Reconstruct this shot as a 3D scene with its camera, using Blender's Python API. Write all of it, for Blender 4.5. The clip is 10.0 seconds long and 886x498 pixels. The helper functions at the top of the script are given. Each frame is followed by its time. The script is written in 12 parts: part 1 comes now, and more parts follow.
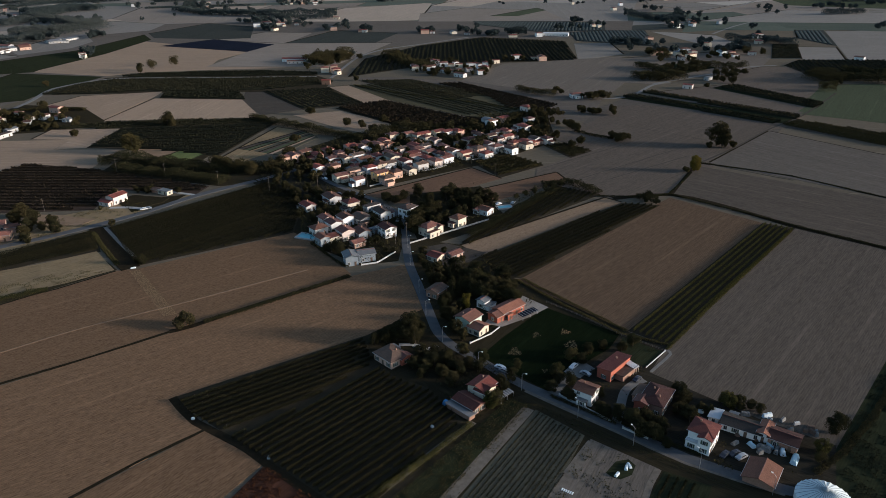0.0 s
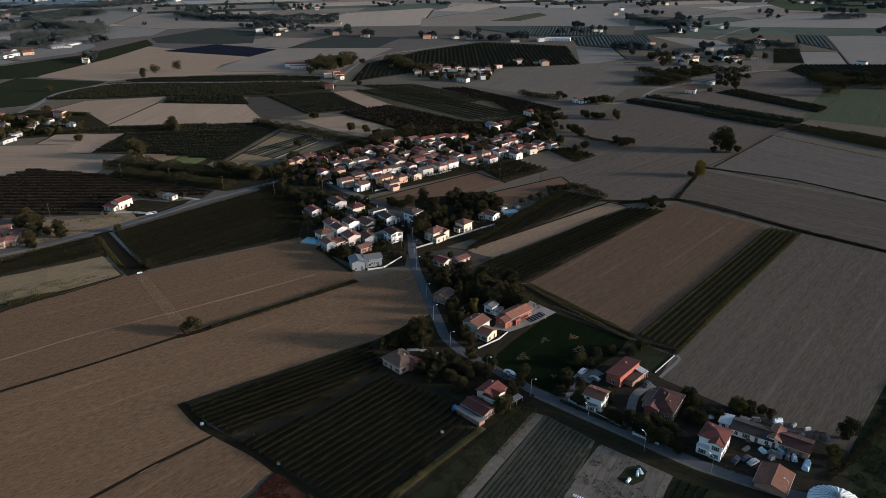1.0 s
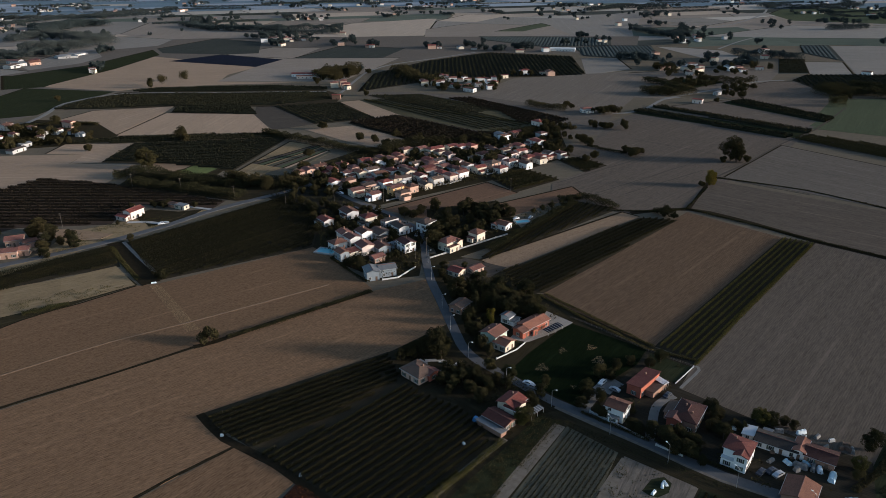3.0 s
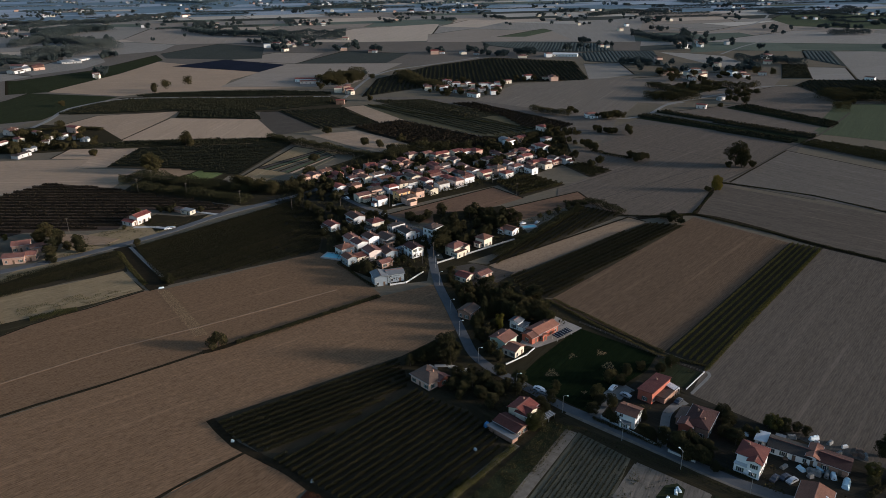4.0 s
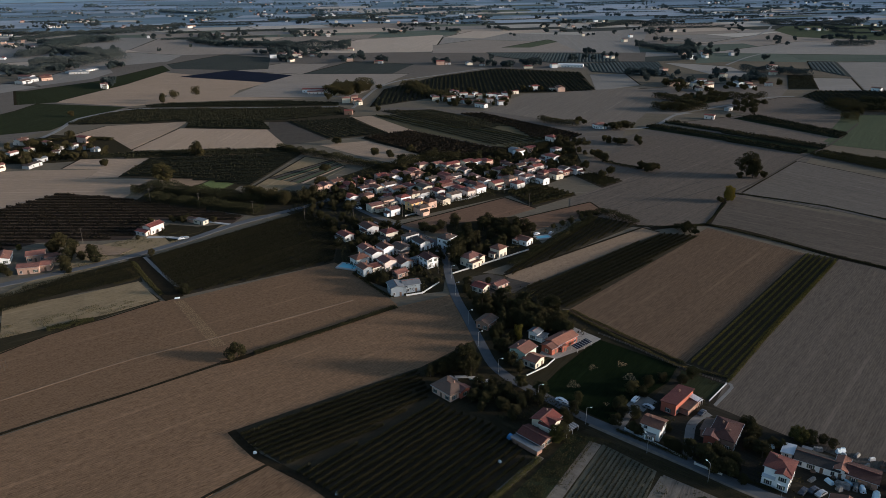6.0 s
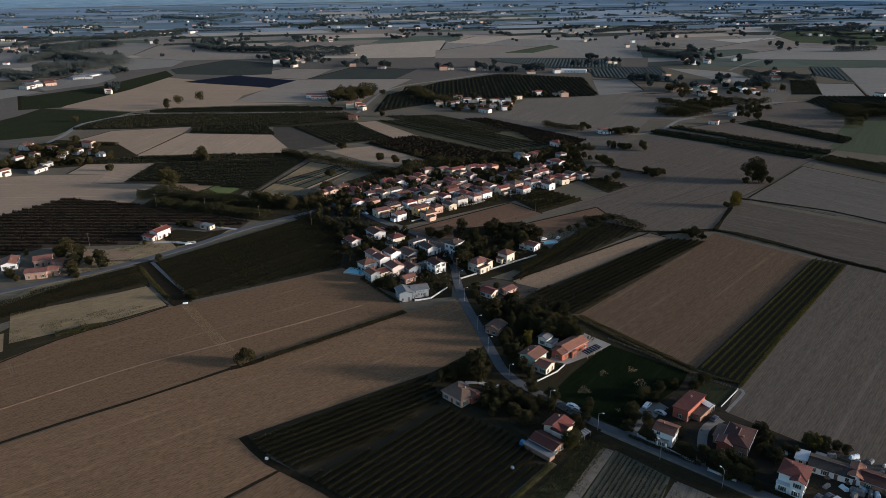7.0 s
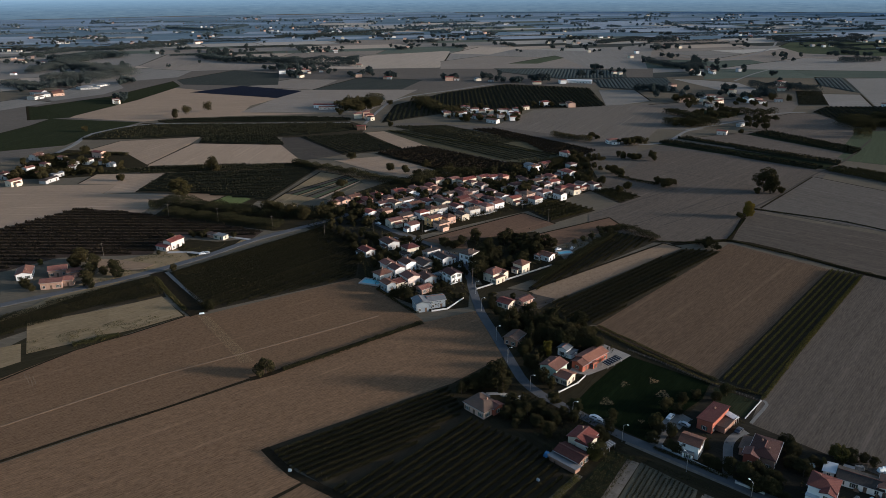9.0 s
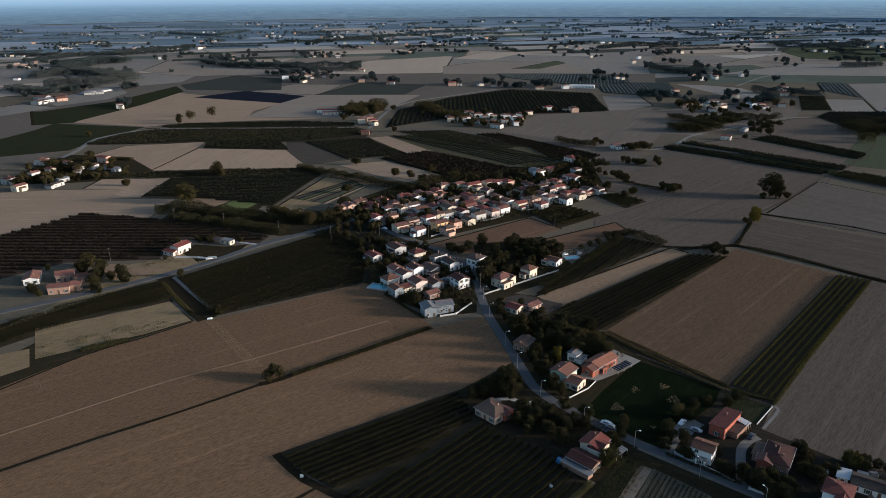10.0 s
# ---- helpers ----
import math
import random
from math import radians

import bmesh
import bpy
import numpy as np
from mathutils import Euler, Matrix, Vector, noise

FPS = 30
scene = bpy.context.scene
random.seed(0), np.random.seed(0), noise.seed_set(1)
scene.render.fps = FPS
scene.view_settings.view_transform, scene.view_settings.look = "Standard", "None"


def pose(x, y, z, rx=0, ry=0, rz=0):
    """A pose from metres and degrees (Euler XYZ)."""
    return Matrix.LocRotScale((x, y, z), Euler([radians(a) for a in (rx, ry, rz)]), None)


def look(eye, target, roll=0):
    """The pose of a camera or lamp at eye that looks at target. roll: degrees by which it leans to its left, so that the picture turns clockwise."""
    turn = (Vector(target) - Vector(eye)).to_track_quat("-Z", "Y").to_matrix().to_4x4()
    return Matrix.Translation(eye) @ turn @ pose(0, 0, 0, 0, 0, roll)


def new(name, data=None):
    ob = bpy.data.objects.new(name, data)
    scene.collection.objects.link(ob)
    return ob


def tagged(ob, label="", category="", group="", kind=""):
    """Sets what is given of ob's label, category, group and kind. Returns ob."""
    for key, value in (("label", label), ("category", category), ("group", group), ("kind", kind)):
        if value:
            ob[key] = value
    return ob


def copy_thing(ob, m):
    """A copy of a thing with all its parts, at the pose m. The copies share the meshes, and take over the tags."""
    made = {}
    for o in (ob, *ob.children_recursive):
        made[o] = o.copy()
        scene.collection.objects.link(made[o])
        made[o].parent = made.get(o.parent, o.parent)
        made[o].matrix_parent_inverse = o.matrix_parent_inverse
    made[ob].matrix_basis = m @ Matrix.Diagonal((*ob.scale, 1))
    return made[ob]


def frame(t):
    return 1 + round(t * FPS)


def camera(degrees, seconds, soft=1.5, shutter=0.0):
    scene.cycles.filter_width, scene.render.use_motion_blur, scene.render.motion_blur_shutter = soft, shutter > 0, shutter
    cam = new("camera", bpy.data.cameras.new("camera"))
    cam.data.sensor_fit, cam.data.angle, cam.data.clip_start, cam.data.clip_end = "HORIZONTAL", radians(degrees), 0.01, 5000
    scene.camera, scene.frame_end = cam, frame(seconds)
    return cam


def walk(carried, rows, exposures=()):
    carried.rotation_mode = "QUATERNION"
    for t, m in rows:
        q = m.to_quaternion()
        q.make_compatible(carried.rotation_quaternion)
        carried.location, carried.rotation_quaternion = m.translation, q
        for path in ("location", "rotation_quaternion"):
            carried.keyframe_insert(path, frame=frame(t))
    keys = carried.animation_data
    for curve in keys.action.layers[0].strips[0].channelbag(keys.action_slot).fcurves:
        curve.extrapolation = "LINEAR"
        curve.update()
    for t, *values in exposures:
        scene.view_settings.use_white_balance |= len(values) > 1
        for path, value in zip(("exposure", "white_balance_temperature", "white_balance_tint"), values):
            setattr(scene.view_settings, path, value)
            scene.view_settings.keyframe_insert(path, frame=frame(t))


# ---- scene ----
cam = camera(63.8, 10.0, 0.6)


def aim(x, y, z, yaw, pitch, lean):
    """A camera at that place, turned to the left by yaw and up by pitch."""
    a, b = radians(yaw), radians(pitch)
    way = Vector((-math.sin(a) * math.cos(b), math.cos(a) * math.cos(b), math.sin(b)))
    return look((x, y, z), Vector((x, y, z)) + 100 * way, lean)


ROWS = [
    (0.0, -0.000, -0.000, 150.000, 0.000, -23.697, -0.512),
    (0.5, -1.573, 0.166, 150.049, 0.006, -23.520, -0.521),
    (1.0, -3.196, 0.335, 150.091, 0.014, -23.339, -0.528),
    (1.5, -4.866, 0.508, 150.125, 0.025, -23.155, -0.532),
    (2.0, -6.579, 0.684, 150.153, 0.038, -22.967, -0.534),
    (2.5, -8.332, 0.862, 150.176, 0.053, -22.777, -0.534),
    (4.0, -13.792, 1.403, 150.217, 0.107, -22.191, -0.525),
    (4.5, -15.668, 1.584, 150.225, 0.128, -21.993, -0.520),
    (5.0, -17.566, 1.763, 150.231, 0.150, -21.793, -0.514),
    (5.5, -19.483, 1.940, 150.235, 0.173, -21.592, -0.508),
    (7.0, -25.306, 2.456, 150.250, 0.245, -20.988, -0.491),
    (7.5, -27.260, 2.620, 150.258, 0.269, -20.787, -0.486),
    (8.0, -29.215, 2.779, 150.269, 0.293, -20.588, -0.482),
    (8.5, -31.167, 2.933, 150.283, 0.317, -20.389, -0.480),
    (9.0, -33.113, 3.080, 150.301, 0.340, -20.192, -0.478),
    (9.5, -35.048, 3.221, 150.324, 0.362, -19.997, -0.479),
    (10.0, -36.970, 3.354, 150.353, 0.384, -19.804, -0.481),
]
EXPOSURE = 0.56
walk(cam, [(t, aim(*r)) for t, *r in ROWS], [(0.0, EXPOSURE, 5520, 7), (10.0, EXPOSURE, 5520, 7)])

# ---- daylight: a low evening sun over a hazy plain ----
SUN_TURN, SUN_UP = 96.0, 10.0
world = bpy.data.worlds.new("sky")
scene.world = world
world.use_nodes = True
sky = world.node_tree.nodes.new("ShaderNodeTexSky")
sky.sky_type = "NISHITA"
sky.sun_disc = False
sky.sun_elevation, sky.sun_rotation = radians(SUN_UP), radians(SUN_TURN)
sky.altitude, sky.dust_density = 100, 2.0
world.node_tree.nodes["Background"].inputs[1].default_value = 0.128
world.node_tree.links.new(sky.outputs[0], world.node_tree.nodes["Background"].inputs[0])
sun = new("sun", bpy.data.lights.new("sun", "SUN"))
sun.data.energy, sun.data.angle, sun.data.color = 4.4, radians(6.0), (1.0, 0.79, 0.63)
s_a, s_e = radians(SUN_TURN), radians(SUN_UP)
sun_way = Vector((math.sin(s_a) * math.cos(s_e), math.cos(s_a) * math.cos(s_e), math.sin(s_e)))
sun.matrix_world = look(sun_way * 900, (0, 0, 0))


# ---- materials ----
def nodes(name, rough=0.85, metal=0.0):
    m = bpy.data.materials.new(name)
    m.use_nodes = True
    t = m.node_tree
    b = t.nodes["Principled BSDF"]
    b.inputs["Roughness"].default_value = rough
    b.inputs["Metallic"].default_value = metal
    b.inputs["Specular IOR Level"].default_value = 0.25
    return m, t, b


def add(t, kind, **values):
    n = t.nodes.new(kind)
    for k, v in values.items():
        n.inputs[k.replace("_", " ")].default_value = v
    return n


def ramp(t, source, *stops):
    r = t.nodes.new("ShaderNodeValToRGB")
    e = r.color_ramp.elements
    while len(e) < len(stops):
        e.new(0.5)
    for k, (p, c) in enumerate(stops):
        e[k].position, e[k].color = p, (*c, 1) if len(c) == 3 else (c[0], c[0], c[0], 1)
    t.links.new(source, r.inputs[0])
    return r.outputs[0]


def mix(t, fac, a, b, how="MIX"):
    n = t.nodes.new("ShaderNodeMix")
    n.data_type, n.blend_type = "RGBA", how
    for s, v in ((0, fac), (6, a), (7, b)):
        if isinstance(v, (int, float)):
            n.inputs[s].default_value = v
        elif isinstance(v, tuple):
            n.inputs[s].default_value = (*v, 1)
        else:
            t.links.new(v, n.inputs[s])
    return n.outputs[2]


def mapped(t, sx, sy, sz=1.0):
    c = t.nodes.new("ShaderNodeTexCoord")
    m = t.nodes.new("ShaderNodeMapping")
    m.inputs["Scale"].default_value = (sx, sy, sz)
    t.links.new(c.outputs["Object"], m.inputs["Vector"])
    return m.outputs[0]


def grain(t, scale, detail=4.0, vector=None, rough=0.6):
    n = add(t, "ShaderNodeTexNoise", Scale=scale, Detail=detail, Roughness=rough)
    t.links.new(vector or mapped(t, 1, 1), n.inputs["Vector"])
    return n.outputs[0]


def relief(t, b, source, strength, depth):
    n = add(t, "ShaderNodeBump", Strength=strength, Distance=depth)
    t.links.new(source, n.inputs["Height"])
    t.links.new(n.outputs[0], b.inputs["Normal"])


def soil(name, dark, light, row=3.0, streak=0.5, patch=0.012, rough=0.95, furrow=1.3, ridge=0.3, stretch=0.12, clod=0.45, tram=0.3):
    """Field surface: tillage lines along the object's own x, broad patches, wheel tracks and fine clods. row: metres between the broad lines."""
    m, t, b = nodes(name, rough)
    b.inputs["Specular IOR Level"].default_value = 0.0
    mid = tuple((a + c) / 2 for a, c in zip(dark, light))
    lo, hi = tuple(v * 0.66 for v in mid), tuple(min(1, v * 1.3) for v in mid)
    wide = grain(t, patch, 5.0)
    lines = grain(t, 1.0, 3.0, mapped(t, 0.012, 1.0 / row))
    fine = grain(t, 1.5, 6.0, mapped(t, stretch, 1.0), 0.8)
    w = add(t, "ShaderNodeTexWave", Scale=0.5 / furrow, Distortion=1.4, Detail=3.0, Detail_Scale=0.35)
    w.bands_direction = "Y"
    t.links.new(mapped(t, 0.06, 1.0), w.inputs["Vector"])
    base = ramp(t, wide, (0.32, dark), (0.68, light))
    col = mix(t, streak, base, ramp(t, lines, (0.36, lo), (0.64, hi)))
    col = mix(t, ridge, col, ramp(t, w.outputs["Fac"], (0.1, lo), (0.9, hi)))
    col = mix(t, clod, col, ramp(t, fine, (0.34, tuple(v * 0.4 for v in mid)), (0.66, tuple(min(1, v * 1.6) for v in mid))))
    if tram:
        lane = add(t, "ShaderNodeTexWave", Scale=0.314 / 18.0, Distortion=0.5, Detail=2.0, Detail_Scale=0.2)
        lane.bands_direction = "Y"
        t.links.new(mapped(t, 0.02, 1.0), lane.inputs["Vector"])
        worn = mix(t, 1.0, ramp(t, lane.outputs["Fac"], (0.975, (0.0,)), (0.995, (1.0,))), ramp(t, grain(t, 0.03, 3.0), (0.45, (0.0,)), (0.65, (tram,))), "MULTIPLY")
        col = mix(t, worn, col, tuple(min(1, v * 1.7) for v in light))
    info = t.nodes.new("ShaderNodeObjectInfo")
    shade = ramp(t, info.outputs["Random"], (0.0, (0.9, 0.9, 0.9)), (1.0, (1.1, 1.1, 1.1)))
    t.links.new(mix(t, 1.0, col, shade, "MULTIPLY"), b.inputs["Base Color"])
    relief(t, b, fine, 0.7, 0.25)
    return m


def plain(name, dark, light, scale=0.8, rough=0.85, bump=0.2, depth=0.03, metal=0.0, per_object=0.0, gloss=0.25):
    m, t, b = nodes(name, rough, metal)
    b.inputs["Specular IOR Level"].default_value = gloss
    big = grain(t, scale, 5.0)
    small = grain(t, scale * 9, 4.0)
    col = mix(t, 0.3, ramp(t, big, (0.3, dark), (0.7, light)), ramp(t, small, (0.3, dark), (0.7, light)))
    if per_object:
        info = t.nodes.new("ShaderNodeObjectInfo")
        lo, hi = 1 - per_object, 1 + per_object
        shade = ramp(t, info.outputs["Random"], (0.0, (lo, lo, lo)), (1.0, (hi, hi, hi)))
        col = mix(t, 1.0, col, shade, "MULTIPLY")
    t.links.new(col, b.inputs["Base Color"])
    relief(t, b, small, bump, depth)
    return m


def leafy(name, dark, light, dry=None):
    """Foliage: each leaf clump takes its own tone."""
    m, t, b = nodes(name, 0.7)
    geo = t.nodes.new("ShaderNodeNewGeometry")
    info = t.nodes.new("ShaderNodeObjectInfo")
    stops = [(0.0, dark), (0.8, light), (1.0, dry or light)]
    col = ramp(t, geo.outputs["Random Per Island"], *stops)
    col = mix(t, 0.35, col, ramp(t, grain(t, 0.35, 3.0), (0.3, dark), (0.7, light)))
    shade = ramp(t, info.outputs["Random"], (0.0, (0.7, 0.75, 0.7)), (1.0, (1.25, 1.15, 1.0)))
    t.links.new(mix(t, 1.0, col, shade, "MULTIPLY"), b.inputs["Base Color"])
    b.inputs["Specular IOR Level"].default_value = 0.0
    return m


def hedgerow(name, dark, light, tip):
    """Trained rows: mottled leaves and shoots."""
    m, t, b = nodes(name, 0.8)
    fine = grain(t, 1.1, 6.0, None, 0.8)
    col = mix(t, 0.5, ramp(t, fine, (0.35, dark), (0.62, light), (0.78, tip)), ramp(t, grain(t, 0.06, 4.0), (0.3, dark), (0.7, light)))
    t.links.new(col, b.inputs["Base Color"])
    b.inputs["Specular IOR Level"].default_value = 0.04
    relief(t, b, fine, 1.0, 0.8)
    return m


def tiles(name, dark, light, step=0.36):
    """Clay roof tiles: courses across the slope, weathered patches."""
    m, t, b = nodes(name, 0.8)
    w = add(t, "ShaderNodeTexWave", Scale=1.0 / step * 0.5, Distortion=0.6)
    w.bands_direction = "X"
    t.links.new(mapped(t, 1, 1), w.inputs["Vector"])
    big, small = grain(t, 0.45, 6.0, None, 0.7), grain(t, 3.2, 5.0, None, 0.75)
    lichen = tuple(0.55 * v + 0.05 for v in light)
    col = mix(t, 0.5, ramp(t, big, (0.36, dark), (0.56, light), (0.72, lichen)), ramp(t, small, (0.36, tuple(v * 0.5 for v in dark)), (0.66, tuple(min(1, v * 1.35) for v in light))))
    col = mix(t, 0.35, col, ramp(t, w.outputs["Fac"], (0.0, tuple(v * 0.55 for v in dark)), (0.6, light)))
    info = t.nodes.new("ShaderNodeObjectInfo")
    shade = ramp(t, info.outputs["Random"], (0.0, (0.62, 0.64, 0.68)), (0.5, (0.95, 0.93, 0.92)), (1.0, (1.4, 1.3, 1.2)))
    t.links.new(mix(t, 1.0, col, shade, "MULTIPLY"), b.inputs["Base Color"])
    relief(t, b, w.outputs["Fac"], 0.6, 0.06)
    return m


SOIL = {
    "stubble": soil("stubble soil", (0.1248, 0.0791, 0.0467), (0.1666, 0.1080, 0.0650), 3.0, 0.65, 0.012, 0.95, 1.5, 0.5, 0.3, 0.62),
    "pale": soil("pale stubble", (0.2431, 0.1798, 0.1266), (0.3039, 0.2300, 0.1658), 4.0, 0.3, clod=0.28),
    "brown": soil("brown tilled soil", (0.0907, 0.0623, 0.0418), (0.1216, 0.0850, 0.0553), 2.2, 0.5),
    # this tone also stands in for shade over the right-hand fields
    "grey": soil("grey tilled soil", (0.088, 0.079, 0.067), (0.117, 0.102, 0.087), 2.5, 0.5),
    "dim": soil("dim fallow soil", (0.0604, 0.0534, 0.0455), (0.0793, 0.0699, 0.0589), 2.5, 0.5),
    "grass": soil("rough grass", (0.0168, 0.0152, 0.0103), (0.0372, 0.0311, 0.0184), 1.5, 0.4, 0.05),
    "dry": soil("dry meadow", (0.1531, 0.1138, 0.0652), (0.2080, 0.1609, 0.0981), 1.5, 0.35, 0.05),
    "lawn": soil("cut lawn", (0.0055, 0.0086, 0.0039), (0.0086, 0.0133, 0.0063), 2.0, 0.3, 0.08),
    "clover": soil("green fodder crop", (0.050, 0.060, 0.038), (0.078, 0.088, 0.055), 3.0, 0.4),
    "orchard": soil("grass under rows", (0.0230, 0.0218, 0.0157), (0.0508, 0.0411, 0.0278), 2.5, 0.4, 0.04),
    "crop": soil("low dark crop", (0.0157, 0.0196, 0.0110), (0.0306, 0.0338, 0.0188), 1.5, 0.5, 0.04),
    "red": soil("red crop", (0.0463, 0.0236, 0.0173), (0.0683, 0.0338, 0.0220), 1.5, 0.5, 0.04),
    "yard": soil("bare yard earth", (0.0400, 0.0353, 0.0298), (0.0746, 0.0652, 0.0550), 2.0, 0.3, 0.08),
    "worn": soil("worn bare turf", (0.0173, 0.0165, 0.0110), (0.0377, 0.0345, 0.0236), 1.0, 0.3, 0.2),
    # shade over the right-hand fields is put into this darker soil colour
    "shaded": soil("tilth with shade in its colour", (0.068, 0.059, 0.048), (0.094, 0.079, 0.065), 2.5, 0.5),
    # far soils: aerial haze is painted into the base colours
    "haze_orchard": soil("hazed grass under far rows", (0.0369, 0.0408, 0.0369), (0.0589, 0.0636, 0.0565), 4.0, 0.4, 0.01),
    "haze_brown": soil("hazed brown tilth", (0.1628, 0.1399, 0.1158), (0.2198, 0.1907, 0.1603), 6.0, 0.3, 0.006, clod=0.3),
    "haze_pale": soil("hazed pale stubble", (0.2713, 0.2246, 0.1780), (0.3475, 0.2925, 0.2332), 6.0, 0.3, 0.006, clod=0.3),
    "haze_blue_grey": soil("tilth in blue-grey haze", (0.1943, 0.2284, 0.2645), (0.2615, 0.3019, 0.3460), 8.0, 0.3, 0.004, clod=0.3),
    "haze_blue_green": soil("crop in blue haze", (0.0923, 0.1320, 0.1647), (0.1407, 0.1912, 0.2298), 8.0, 0.3, 0.004, clod=0.3),
    "haze_grey": soil("hazed grey tilth", (0.1645, 0.1526, 0.1348), (0.2246, 0.2085, 0.1848), 6.0, 0.3, 0.006, clod=0.3),
    "haze_green": soil("hazed green crop", (0.072, 0.086, 0.070), (0.108, 0.122, 0.098), 6.0, 0.3, 0.006, clod=0.3),
    "haze_tan": soil("hazed straw stubble", (0.2746, 0.2543, 0.2213), (0.3587, 0.3323, 0.2883), 6.0, 0.3, 0.006, clod=0.3),
    "straw": soil("straw-coloured stubble", (0.1795, 0.1274, 0.0847), (0.2315, 0.1666, 0.1122), 3.0, 0.4, 0.012, 0.95, 1.5, 0.3, 0.3, 0.4),
    "meadow": soil("bright green meadow", (0.085, 0.105, 0.040), (0.125, 0.145, 0.058), 2.0, 0.5),
    "striped": soil("olive striped grassland", (0.046, 0.043, 0.027), (0.098, 0.089, 0.057), 11.0, 0.9, 0.02),
    "alley": soil("brown alleys between rows", (0.0272, 0.0231, 0.0156), (0.0449, 0.0381, 0.0258), 1.5, 0.3, 0.05),
    "dun": soil("dun tilled soil", (0.092, 0.078, 0.064), (0.121, 0.101, 0.083), 2.5, 0.5),
    "fallow": soil("light fallow soil", (0.112, 0.097, 0.081), (0.146, 0.126, 0.105), 2.5, 0.5),
    "tilth": soil("greenish vegetable tilth", (0.056, 0.054, 0.040), (0.090, 0.085, 0.064), 1.5, 0.5, 0.08),
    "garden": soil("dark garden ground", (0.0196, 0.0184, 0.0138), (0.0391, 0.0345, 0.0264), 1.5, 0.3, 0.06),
    "paving": soil("pale paving", (0.20, 0.185, 0.165), (0.27, 0.25, 0.225), 1.2, 0.25, 0.2, clod=0.25),
    "clay": soil("warm tilled clay", (0.1210, 0.0764, 0.0510), (0.1559, 0.1000, 0.0673), 2.2, 0.4),
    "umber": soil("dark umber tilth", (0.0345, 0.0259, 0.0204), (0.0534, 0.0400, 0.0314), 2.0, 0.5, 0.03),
    # soils at the far edge: the deepest blue haze painted in
    "haze_slate_pale": soil("tilth in deep slate haze", (0.1742, 0.2200, 0.2695), (0.2270, 0.2805, 0.3369), 9.0, 0.3, 0.003),
    "haze_slate_dark": soil("crop in deep slate haze", (0.1412, 0.1914, 0.2487), (0.1884, 0.2454, 0.3109), 9.0, 0.3, 0.003),
    "solar": soil("solar panels", (0.0110, 0.0133, 0.0220), (0.0188, 0.0220, 0.0322), 6.0, 0.6, 0.02, 0.6),
}
GROUND = soil("open country", (0.0769, 0.0707, 0.0534), (0.1413, 0.1177, 0.0879), 30.0, 0.3, 0.004)
ASPHALT = plain("worn asphalt", (0.0659, 0.0680, 0.0721), (0.0963, 0.0983, 0.1030), 0.25, 0.9, 0.15, 0.02, gloss=0.1)
CONCRETE = plain("pale concrete", (0.2512, 0.2512, 0.2449), (0.3642, 0.3580, 0.3454), 0.4, 0.9, 0.15, 0.02)
DIRT = plain("dusty field track", (0.090, 0.080, 0.066), (0.170, 0.150, 0.126), 0.5, 0.95, 0.4, 0.05, gloss=0.0)
PATH = plain("dull earthen path", (0.050, 0.044, 0.036), (0.085, 0.075, 0.063), 0.5, 0.95, 0.4, 0.05, gloss=0.0)
TAN = plain("pale trodden stubble", (0.1249, 0.0857, 0.0533), (0.1809, 0.1249, 0.0810), 0.4, 0.95, 0.4, 0.05)
LANE = plain("pale lane", (0.1138, 0.1099, 0.1021), (0.1688, 0.1633, 0.1531), 0.3, 0.9, 0.15, 0.02)
EARTH = plain("dark ditch earth", (0.0141, 0.0118, 0.0079), (0.0298, 0.0243, 0.0157), 0.5, 0.95, 0.5, 0.15, gloss=0.0)
